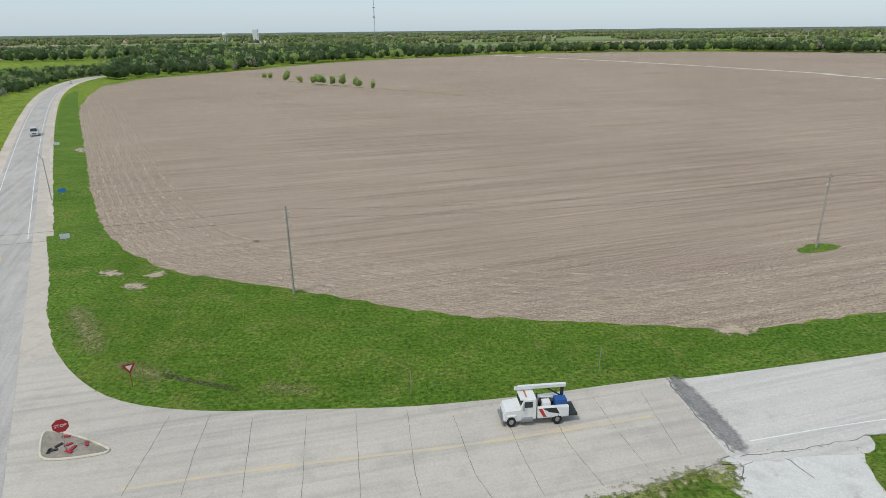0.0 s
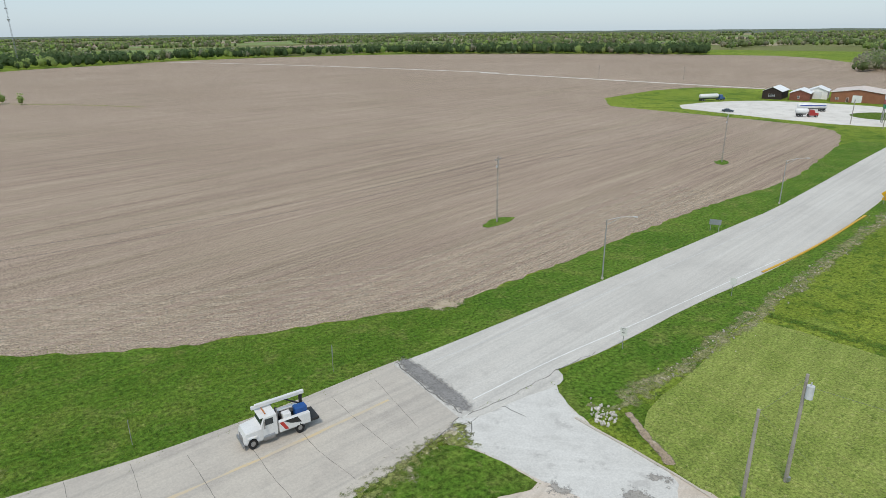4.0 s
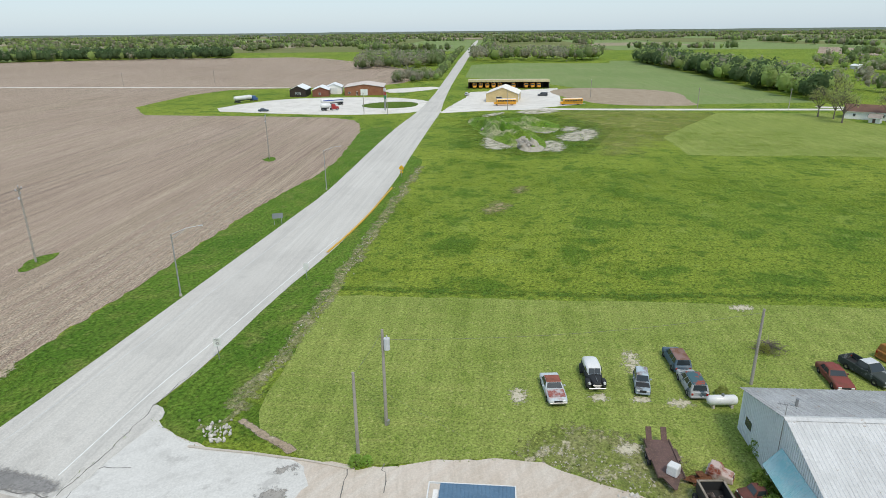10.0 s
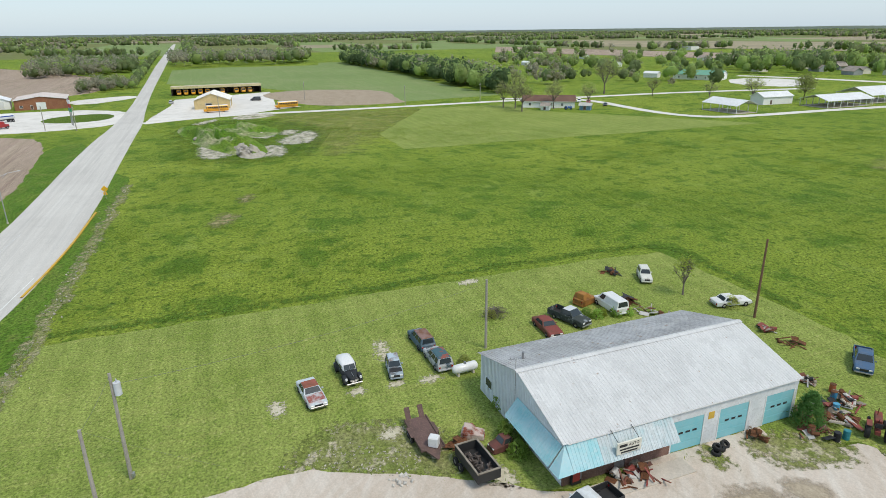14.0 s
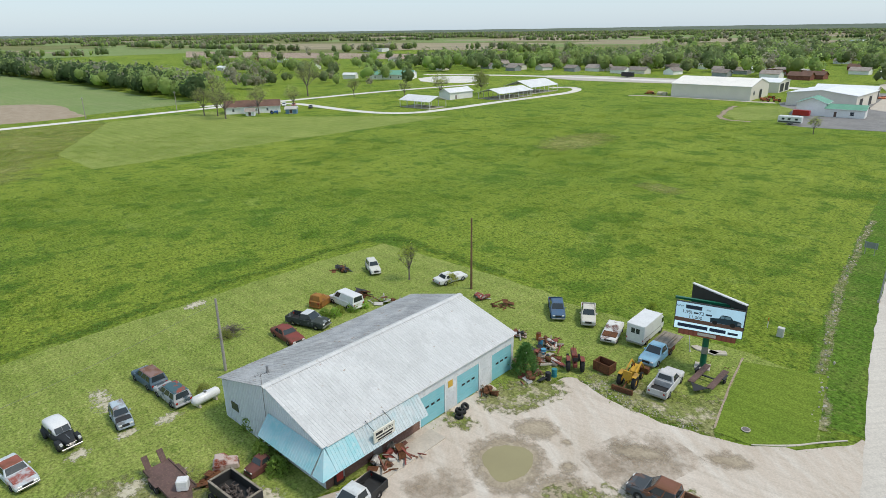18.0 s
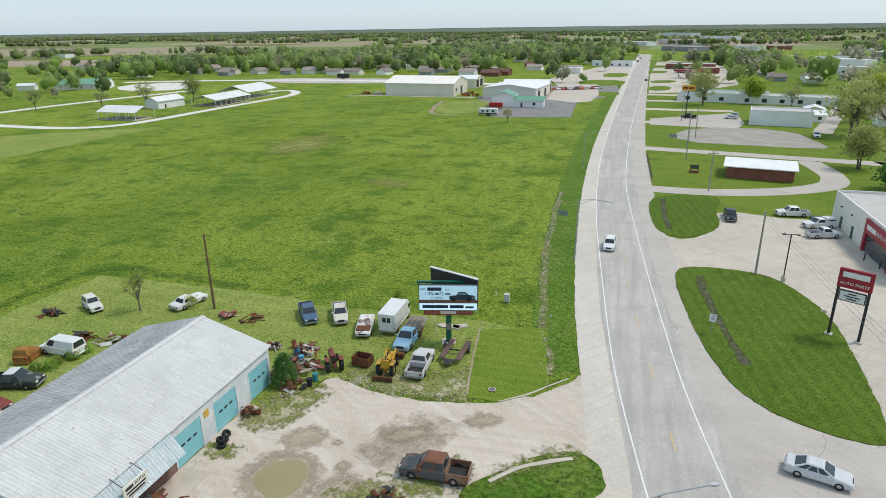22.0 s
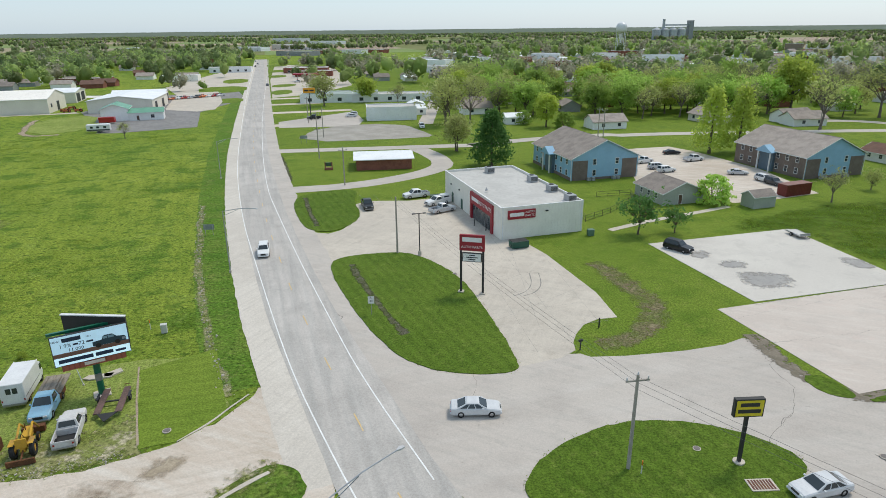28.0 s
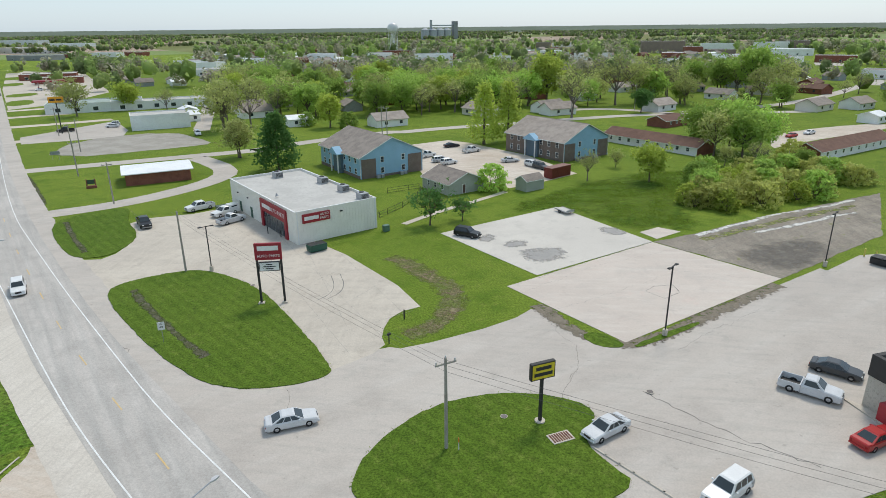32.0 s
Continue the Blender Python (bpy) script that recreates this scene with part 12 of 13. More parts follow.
part("tail_deck", box(bmesh.new(), -4.3, -3.3, -1.1, 1.1, 0.7, 0.95, 0.03), BLACK, st)
part("welder", box(bmesh.new(), -3.2, -1.9, -0.2, 0.75, 1.05, 2.2, 0.06), plain("welder_blue", (0.02, 0.09, 0.3)), st)
part("compressor", box(bmesh.new(), -1.4, -0.5, 0.1, 0.85, 1.05, 2.1, 0.06), WHITE, st)
part("gas_bottle", rod(bmesh.new(), (-0.2, -0.5, 1.05), (-0.2, -0.5, 2.3), 0.14, seg=10), BLACK, st)
part("crane_mast", rod(bmesh.new(), (-3.0, -0.6, 1.0), (-3.0, -0.6, 2.8), 0.2, seg=10), BLACK, st)
part("crane_boom", box(bmesh.new(), -3.4, 1.9, -0.78, -0.45, 2.8, 3.15, 0.04), WHITE, st)
part("boom_tip", box(bmesh.new(), 1.85, 2.3, -0.7, -0.53, 2.74, 3.08, 0.03), WHITE, st)
part("ram", rod(bmesh.new(), (-2.9, -0.6, 1.9), (-1.2, -0.6, 2.82), 0.08, seg=8), BLACK, st)
bm = bmesh.new()
for i in range(20):
    box(bm, -0.2, 0.2, -0.15, 0.15, -0.1, 0.15, 0, pose(rb.uniform(-1.8, -0.2), rb.uniform(-0.4, 0.2), 1.3 + rb.uniform(0, 0.5), rb.uniform(0, 90), 0, rb.uniform(0, 180)))
ob = part("tool_clutter", bm, BLACK, st)
ob["kind"] = "stuff"
for u in (-0.6, -0.3, 0, 0.3, 0.6):
    part("roof_lamp", box(bmesh.new(), 1.2, 1.35, u - 0.05, u + 0.05, 2.68, 2.76), plain("amber_lens", (0.6, 0.2, 0.02)), st)

# truck coming along the highway, cars far down the road
car("truck", -148.84, 226.59, -59.2, "van", paint("dusty_white", (0.5, 0.5, 0.48)), "pale box truck on the highway", "truck", scale=1.35)
car("car", -274.27, 470.78, -69.3, "sedan", WHITE, "white car far down the highway")
for p, c, s in (((229.78, -653.25), GREYC, "suv"), ((143.11, -426.51), CARBLACK, "sedan"), ((268.79, -767.10), WHITE, "suv"), ((247.56, -712.07), GREYC, "sedan")):
    car("car", *p, 108, s, c, "car far down the highway", "car", "far cars")
for p, d, s, c, lab in (((68.78, -259.95), 10, "crew", CARBLACK, "black pickup on the paved lot"), ((54.23, -265.91), 8, "sedan", SILVER, "silver car beside the white block"), ((54.88, -271.57), 8, "suv", WHITE, "white car beside the white block"), ((21.25, -235.09), 100, "suv", WHITE, "white jeep on the gravel lot"), ((130.15, -453.16), 20, "suv", WHITE, "white car at the fuel stop"), ((-166.21, -163.04), 15, "sedan", REDC, "dark red car before the ranch house"), ((-176.05, -165.49), 15, "sedan", WHITE, "white car before the ranch house"), ((293.0, -90.6), 160, "sedan", CARBLACK, "black car on the fairground lane"), ((309.5, -82.5), 160, "minivan", WHITE, "white car beside the white house"), ((307.0, -86.5), 160, "sedan", REDC, "red car beside the white house"), ((332.86, 123.61), 10, "suv", SILVER, "silver car in the bus yard"), ((341.43, 82.73), 100, "van", GREYC, "dark trailer in the bus yard")):
    car("car", *p, d, s, c, lab, "car")
# rows of cars and orange tractors at the dealer
for i in range(9):
    x, y = Vector([(167.1, -338.4)][0]).lerp(Vector([(147.9, -357.2)][0]), i / 8)
    car("car", x, y, 60, ("sedan", "suv", "pickup")[i % 3], (paint("orange", (0.6, 0.12, 0.02)), WHITE, REDC, SILVER, CARBLACK)[i % 5], "car for sale on the dealer's lot", "car", "dealer cars")
for p in [(195.0, -287.5), (191.5, -284.2), (187.6, -287.0), (197.0, -296.5)]:
    tractor(*p, 40, paint("tractor_orange", (0.55, 0.14, 0.04)), "orange new tractor beside the hall")
tractor(247.0, -265.8, 20, paint("tractor_orange", (0.55, 0.14, 0.04)), "orange loader on the strip beside the hall", True)
for x, y, w, h in ((241.5, -266.5, 1.3, 1.4), (243.6, -269.2, 1.4, 1.0), (238.9, -267.5, 1.1, 1.8), (246.3, -272.6, 1.5, 1.2)):
    ob = thing("crate_stack", x, y, 20, 0.05, "stack of pale wooden crates beside the hall", "crates", "crates beside the hall")
    for k in range(2):
        part("crate", box(bmesh.new(), -w, w, -0.8, 0.8, k * h / 2, (k + 1) * h / 2 - 0.04, 0.03), MATS["pale_bare_patch"], ob)
# sheds and clutter beside the white house
SHED_BLUE = mat("shed_blue", (0.16, 0.27, 0.40), (0.13, 0.23, 0.35), None, scale=0.4, fine=4, rough=0.7)
gable("garden_shed", 279.5, -77.6, -116, 4.8, 3.2, 2.2, 3.1, SHED_BLUE, STORE_ROOF, "small blue garden shed with pale roof", "shed", ops=[("S", 1.6, 0.05, 1.4, 1.9, "door")])
gable("garden_shed", 281.6, -60.0, -116, 3.8, 2.8, 2.1, 3.2, SIDING, SHINGLE, "small white garden shed", "shed", ops=[("S", 1.2, 0.05, 1.2, 1.8, "door")])
tractor(281.5, -70.0, -100, paint("tractor_blue", (0.04, 0.13, 0.42)), "blue farm tractor beside the white house")
rv = thing("travel_trailer", 140.72, -224.73, -158.2, 0.05, "white travel trailer with dark stripe", "caravan")
part("body", box(bmesh.new(), -4.0, 4.0, -1.25, 1.25, 0.6, 3.1, 0.25), WHITE, rv)
for s in (-1, 1):
    part("stripe", box(bmesh.new(), -3.8, 3.8, s * 1.255 - 0.01, s * 1.255 + 0.01, 0.8, 1.3), GREYC, rv)
    for u in (-2.6, -0.6, 1.8):
        part("window", box(bmesh.new(), u, u + 0.9, s * 1.26 - 0.01, s * 1.26 + 0.01, 1.7, 2.4), GLASS, rv)
    for u in (-0.4, 0.5):
        wheel(rv, u, s * 1.1, 0.36, 0.22)
rt2 = thing("enclosed_trailer", 151.01, -247.89, -164.2, 0.05, "red enclosed trailer beside the office", "trailer")
part("body", box(bmesh.new(), -3.0, 3.0, -1.1, 1.1, 0.5, 2.6, 0.08), REDC, rt2)
for s in (-1, 1):
    wheel(rt2, 0.0, s * 1.1, 0.36, 0.2)
bt = thing("enclosed_trailer", 340.76, -341.50, 15, 0.05, "black enclosed trailer on the far street", "trailer")
part("body", box(bmesh.new(), -4.5, 4.5, -1.3, 1.3, 0.8, 3.8, 0.08), CARBLACK, bt)
for s in (-1, 1):
    wheel(bt, -0.5, s * 1.2, 0.45, 0.25)
    wheel(bt, 0.6, s * 1.2, 0.45, 0.25)

# ---- small things round the store and lots ----
DG = paint("dumpster_green", (0.012, 0.085, 0.055), 0.5)
for x0, y0, turn, body, lab in ((-7.01, -99.73, 20, DG, "dark green steel dumpster with lids"), (-89.0, -66.0, 110, paint("dumpster_black", (0.02, 0.021, 0.023), 0.5), "black steel dumpster at the apron's corner")):
    dm = thing("dumpster", x0, y0, turn, 0.05, lab, "dumpster")
    bm = bmesh.new()
    loft(bm, [[(x, -0.8, 0.15), (x, 0.8, 0.15), (x, 0.95, 1.3), (x, -0.95, 1.1)] for x in (-1.5, 1.5)])
    part("bin_body", bm, body, dm)
    for s in (-1, 1):
        part("lid", box(bmesh.new(), s * 0.75 - 0.7, s * 0.75 + 0.7, -0.95, 0.95, 1.22, 1.28), BLACK, dm)
        part("lift_pocket", box(bmesh.new(), s * 1.55 - 0.06, s * 1.55 + 0.06, -0.6, 0.6, 0.6, 0.8), body, dm)
for p in ((-89.9, -69.9), (-90.6, -68.5)):
    ob = thing("bollard", *p, 0, 0.05, "yellow steel guard post beside the dumpster", "bollard", "yellow bollards")
    part("tube", rod(bmesh.new(), (0, 0, 0), (0, 0, 1.3), 0.12, seg=10), plain("guard_yellow", (0.62, 0.55, 0.12)), ob)
for p, c, lab, w in (((-20.12, -106.46), (0.10, 0.18, 0.13), "green utility cabinet beside the store", 0.55), ((9.26, -130.08), (0.05, 0.08, 0.05), "dark waste bin behind the store", 1.0), ((38.41, -66.72), (0.55, 0.55, 0.5), "small grey utility pedestal in the grass", 0.35)):
    ob = thing("utility_box", *p, 20, 0.05, lab, "utility box")
    part("casing", box(bmesh.new(), -w, w, -w * 0.8, w * 0.8, 0, 1.1, 0.05), plain("casing%d" % int(100 * w + 100 * c[0]), c), ob)
    part("lid", box(bmesh.new(), -w - 0.03, w + 0.03, -w * 0.8 - 0.03, w * 0.8 + 0.03, 1.1, 1.16, 0.02), plain("casing%d" % int(100 * w + 100 * c[0]), c), ob)
for p, c in (((40.58, -67.49), (0.7, 0.2, 0.02)), ((-13.74, -43.10), (0.7, 0.2, 0.02))):
    ob = thing("marker_post", *p, 0, 0.05, "white and orange cable marker post", "marker post")
    part("post", rod(bmesh.new(), (0, 0, 0), (0, 0, 0.9), 0.05, seg=8), WHITE, ob)
    part("cap", rod(bmesh.new(), (0, 0, 0.9), (0, 0, 1.35), 0.055, seg=8), plain("marker_orange", c), ob)
for p in ((-15.09, -70.01), (0.61, -111.72), (-1.56, -108.79)):
    ob = thing("bollard", *p, 0, 0.05, "dark steel bollard on the lot", "bollard", "bollards")
    part("tube", rod(bmesh.new(), (0, 0, 0), (0, 0, 1.3), 0.09, seg=8), BLACK, ob)
mb = thing("mailbox", -11.92, -64.23, 30, 0.0, "black mailbox on a post", "mailbox")
part("post", box(bmesh.new(), -0.05, 0.05, -0.05, 0.05, 0, 1.1), BLACK, mb)
part("box", box(bmesh.new(), -0.28, 0.28, -0.12, 0.12, 1.1, 1.4, 0.06), BLACK, mb)
dg = thing("drain_grate", -23.05, -42.08, -174.6, 0.14, "rusty steel drain grate in a concrete frame", "drain")
part("frame", box(bmesh.new(), -1.1, 1.1, -0.7, 0.7, -0.05, 0.06), CONC, dg)
for i in range(8):
    part("bar", box(bmesh.new(), -0.95 + i * 0.245, -0.8 + i * 0.245, -0.55, 0.55, 0.06, 0.09), worn("grate_rust", (0.14, 0.06, 0.05)), dg)
for p, r in (((-19.37, -46.58), 0.35), ((28.62, -47.16), 0.4), ((3.36, -87.22), 0.35), ((-35.00, -46.15), 0.4)):
    mh = thing("manhole_cover", *p, 0, 0.1, "round iron manhole cover in the ground", "manhole", "manhole covers")
    part("ring", rod(bmesh.new(), (0, 0, 0), (0, 0, 0.06), r, seg=16), CONC, mh)
    part("cover", rod(bmesh.new(), (0, 0, 0.06), (0, 0, 0.08), r * 0.8, seg=16), plain("cast_iron", (0.16, 0.14, 0.13), 0.7), mh)
for i in range(6):
    a, b = Vector([(-25.4, -39.4)][0]), Vector([(-28, -32.7)][0])
    p = a.lerp(b, i / 5)
    t = thing("wheel_stop", p.x, p.y, 111.3, 0.05, "pale concrete wheel stop beside the grass", "wheel stop", "wheel stops")
    bm = bmesh.new()
    loft(bm, [[(x, -0.12, 0), (x, 0.12, 0), (x, 0.07, 0.13), (x, -0.07, 0.13)] for x in (-0.8, 0.8)])
    part("block", bm, CONC, t)

# black chain fence beside the laundry house
corners = [(-20.1, -124.4), (-20.6, -115), (-26.5, -121), (-30, -126), (-33.1, -130.4), (-33.7, -135.4), (-25.9, -133.4)]
for j, (a, b) in enumerate(zip(corners, corners[1:])):
    n = max(1, int(math.hypot(b[0] - a[0], b[1] - a[1]) / 2.4))
    ob = thing("fence", *a, math.degrees(math.atan2(b[1] - a[1], b[0] - a[0])), 0, "low black metal fence round the grass", "fence", "fence runs")
    L = math.hypot(b[0] - a[0], b[1] - a[1])
    for i in range(n + 1):
        part("post", rod(bmesh.new(), (i * L / n, 0, 0), (i * L / n, 0, 1.3), 0.045, seg=6), BLACK, ob)
    for zz in (0.15, 0.65, 1.2):
        part("rail", box(bmesh.new(), 0, L, -0.02, 0.02, zz, zz + 0.05), BLACK, ob)

# discount shop whose corner shows at the edge of the lot
dsx, dsy = -53.17, -38.15
shop2 = thing("discount_shop", dsx, dsy, 89.7, 0.05, "beige block shop with dark fascia and red trim", "shop")
BEIGE = mat("beige_block", (0.50, 0.46, 0.39), (0.45, 0.41, 0.35), None, scale=0.4, fine=5, rough=0.85)
part("wall", box(bmesh.new(), 0, 30, 0, 0.3, 0, 3.4), BEIGE, shop2)
part("wall", box(bmesh.new(), 0, 0.3, 0.3, 24, 0, 3.4), BEIGE, shop2)
part("fascia", box(bmesh.new(), -0.1, 30, -0.1, 0.4, 3.4, 5.6, 0.03), plain("fascia_dark", (0.045, 0.042, 0.04), 0.7), shop2)
part("fascia", box(bmesh.new(), -0.1, 0.4, 0.4, 24, 3.4, 5.6, 0.03), plain("fascia_dark", (0.045, 0.042, 0.04), 0.7), shop2)
part("roof", box(bmesh.new(), 0.4, 30, 0.4, 24, 5.0, 5.2), STORE_ROOF, shop2)
part("ice_chest", box(bmesh.new(), 2.2, 4.4, -0.9, -0.05, 0, 1.9, 0.05), plain("ice_red", (0.4, 0.03, 0.04), 0.4), shop2)
sheet("shop_walk", [(dsx + 0.2, dsy + 0.1)] + [(-52.4, -40.2), (-51.9, -33.3), (-54.7, -32.9)], 0.18, CONC, rounds=0, label="raised concrete walk before the shop", category="walk")

# blue ribbed roof at the yard's near side
BLUE_TIN = mat("blue_ribbed_roof", (0.10, 0.18, 0.27), (0.085, 0.155, 0.235), (0.13, 0.21, 0.3), scale=0.6, fine=5, rough=0.45)
bx = [Vector((*p, 3.0)) for p in ((34.59, 15.70), (36.48, 9.65))]
ax = (bx[1] - bx[0])
kiosk = thing("small_kiosk", bx[0].x, bx[0].y, math.degrees(math.atan2(ax.y, ax.x)), 0.05, "small kiosk under a blue ribbed metal roof", "kiosk")
KL = ax.length
part("wall", box(bmesh.new(), 0.3, KL - 0.3, -2.4, -0.4, 0, 2.7), SIDING, kiosk)
part("roof_edge", box(bmesh.new(), -0.08, 0.0, -3.0, 0.0, 2.85, 3.08), TRIM, kiosk)
part("roof_edge", box(bmesh.new(), KL, KL + 0.08, -3.0, 0.0, 2.85, 3.08), TRIM, kiosk)
part("ledge", box(bmesh.new(), 0, KL, -0.03, 0.05, 2.9, 3.03), TRIM, kiosk)
panel_run(kiosk, "roof_panel", BLUE_TIN, 3.0, frame_of((KL - 0.02, 0, 3.0), (-1, 0, 0), (0, -1, 0.02)), max(2, int(KL / 0.92)))

for (x, y), turn, L in (((40.6, -56.2), 18, 1.5), ((39.4, -57.0), 52, 1.0)):
    bs = thing("concrete_slab", x, y, turn, 0.04, "broken concrete slab lying in the grass", "slab", "broken slabs")
    bm = bmesh.new()
    loft(bm, [[(-L, -0.45, zz), (L * 0.7, -0.5, zz), (L, 0.1, zz), (L * 0.5, 0.5, zz), (-L * 0.9, 0.4, zz)] for zz in (0, 0.14)])
    part("piece", bm, CONC, bs)
lp = thing("marker_post", 41.26, -54.65, 0, 0.04, "thin white post leaning in the grass", "marker post")
part("post", rod(bmesh.new(), (0, 0, 0), (0.3, 0.1, 1.9), 0.05, seg=8), WHITE, lp)
part("foot", rod(bmesh.new(), (0, 0, -0.05), (0, 0, 0.08), 0.12, seg=8), CONC, lp)

# brush piles
for p in ((72.35, -10.08), (72.48, -10.00)):
    ob = thing("brush_pile", *p, 0, 0.04, "grey heap of cut branches on the lawn", "brush pile", kind="stuff")
    bm = bmesh.new()
    for i in range(190):
        a, r = rb.uniform(0, 6.28), rb.uniform(0, 1.0)
        x, y, z = 1.3 * r * math.cos(a), 1.7 * r * math.sin(a), 1.1 * (1 - r * r) * rb.random()
        rod(bm, (x, y, z), (x + rb.gauss(0, 0.6), y + rb.gauss(0, 0.6), z + rb.uniform(-0.1, 0.4)), 0.03, 0.012, 3)
    part("branches", bm, TWIG, ob)
    break

# lush verge between the meadow ditch and the highway, and the greener lawns of the town side
ribbon("verge", HIGHWAY[:9], 7.0, 13.0, 0.024, VERGE, amp=0.5, step=2, label="lush verge beside the highway", category="verge")
sheet("verge", [(159.6, 72.7), (164.9, 78.6), (127.7, 66.3), (95.7, 57.6), (81.4, 54.7), (64.2, 52.1), (47.4, 48.1), (40, 47.1), (35.1, 43.1), (34.3, 38.1), (39.3, 38.8), (44.4, 39.9), (51.8, 41.9), (60.9, 44), (72.8, 47.2), (83.9, 50.2), (101.1, 55.1), (122, 61.2), (151.1, 69.4)], 0.028, VERGE, rounds=0, step=1.0, amp=0.4, label="lush verge beside the curving road", category="verge")
sheet("corner_pad", [(-63.3, -91.6), (-68.1, -93.1), (-70.4, -89.6), (-64.0, -87.4)], 0.075, PINK_SLAB, rounds=0, label="small square concrete pad at the slab's corner", category="pavement")
soft_ribbon("weedy_ground", [(-71.1, -84.8), (-83.8, -87.5), (-101.5, -90.8), (-115, -93.5)], 1.3, 0.066, WEEDS, label="weeds that break through the old lot", category="dirt", cut=0.75)
for pts, w in (([(-71.8, -86.9), (-79.8, -89.2), (-89.4, -91.5), (-94, -93), (-105, -94.1), (-118, -96.5)], 0.75), ([(-82.3, -85.1), (-89.4, -85.9), (-98.2, -87.4), (-110, -89.5)], 0.7)):
    soft_ribbon("old_slab_strip", pts, w, 0.07, PALE_SLAB, label="broken strip of pale concrete on the old lot", category="pavement", cut=0.6, scale=0.7, blur=0.3)
soft_sheet("damp_ground", [(-71.9, -77.1), (-80.9, -78.8), (-90, -79.5), (-84, -71), (-74.5, -69.1), (-71.6, -72.9)], 0.067, mat("dark_worn_tar", (0.17, 0.155, 0.135), (0.14, 0.128, 0.112), (0.21, 0.19, 0.165), scale=0.2, fine=3, rough=0.9, bump=0.1), label="darker bare tar on the old lot", category="patch", cut=0.9, blur=1.0, scale=0.5)
THIN_MEADOW = ground_mat("thin_pale_meadow", (0.30, 0.305, 0.095), (0.24, 0.265, 0.065), (0.19, 0.235, 0.045), big=0.03, mid=0.12, fine=2.4, k=0.5, bump=0.8, dist=0.2, streak=[(-70, 14, 2.0, (0.34, 0.335, 0.14), 0.5)], speck=[(0.85, 0.58, 0.64, (0.09, 0.14, 0.02), 0.5), (2.2, 0.6, 0.66, (0.06, 0.10, 0.015), 0.6)])
soft_sheet("thin_meadow", [(283, 62), (288, 37.8), (297, 3), (291, -5), (262, -2), (219.5, 11), (198, 20), (178, 24), (205, 30), (235, 38), (262, 52)], 0.018, THIN_MEADOW, label="thin pale meadow grass beside the mown plot", category="grass", cut=0.95, blur=1.0, scale=0.15, rim=6)
for pts in ([(164.3, -133), (165.9, -144.3), (162.5, -155.3), (154.5, -149.5), (146.4, -134), (144.3, -120.9), (152, -118)], [(103.1, -107.7), (101, -112.6), (93.7, -113.2), (90.8, -110.4), (96.5, -107.2)]):
    soft_sheet("thin_meadow", pts, 0.016, THIN_MEADOW, label="thin dry grass in the meadow", category="grass", cut=0.8, blur=1.0, scale=0.3, rim=3)
RANK = ground_mat("rank_yard_grass", (0.10, 0.185, 0.02), (0.135, 0.205, 0.026), (0.075, 0.15, 0.015), big=0.06, mid=0.25, fine=3, k=0.6, bump=1.0, dist=0.25, speck=[(0.5, 0.55, 0.64, (0.055, 0.115, 0.012), 0.6), (1.4, 0.57, 0.64, (0.04, 0.09, 0.01), 0.65), (0.2, 0.58, 0.68, (0.19, 0.235, 0.045), 0.5), (0.9, 0.6, 0.68, (0.21, 0.25, 0.06), 0.5)])
RANK_YARD = [(-50.3, -116.5), (-71.2, -126.9), (-91.5, -134), (-108, -131), (-92, -116), (-80, -102.5), (-76.5, -92.6), (-71.6, -90), (-69.2, -94.6), (-62.8, -92.3), (-57.4, -112), (-46.1, -109)]
soft_sheet("rank_grass", RANK_YARD, 0.034, RANK, label="rank uncut grass behind the slab", category="grass", cut=0.95, blur=0.8, scale=0.5)
tufts("grass_tufts", [p for p in fill([(x * 0.97 - 2.1, y * 0.97 - 3.2) for x, y in RANK_YARD], 1100, 16) if noise.noise((p[0] * 0.15, p[1] * 0.15, 3)) > -0.1], 0.2, 26, 0.7, "clumps of rank grass behind the slab", 5)
for pts, m in (([(33.1, -32.1), (33.3, -37.6), (28.9, -40.7), (27.5, -37), (28.5, -32.1)], DIRT), ([(36.8, -15.7), (37.8, -19.3), (35.4, -22.2), (34.5, -19.5)], DIRT)):
    soft_sheet("tyre_churned_ground", pts, 0.0545, m, label="churned tan ground in the yard", category="dirt", cut=0.95, scale=0.6, blur=1.0)

# broad pale roofs among the treetops of the town
qb = random.Random(3)
ROOFS = (WHITE_METAL, STORE_ROOF, WHITE_METAL, SHINGLE, PALE_GREEN_ROOF)
for i, (x, y, L) in enumerate(BIG):
    flat_block("town_building", x, y, math.degrees(math.atan2(-x, y)) + qb.uniform(-12, 12), L, qb.uniform(12, 20), qb.uniform(4.5, 7.5), (SIDING, WHITE_METAL, BRICK, SIDING)[i % 4], ROOFS[i % 5], "pale flat-roofed building among the town's trees", "building", ops=windows_row("S", 4, L, 2.0, 1.6, 1.0), group="buildings of the town")

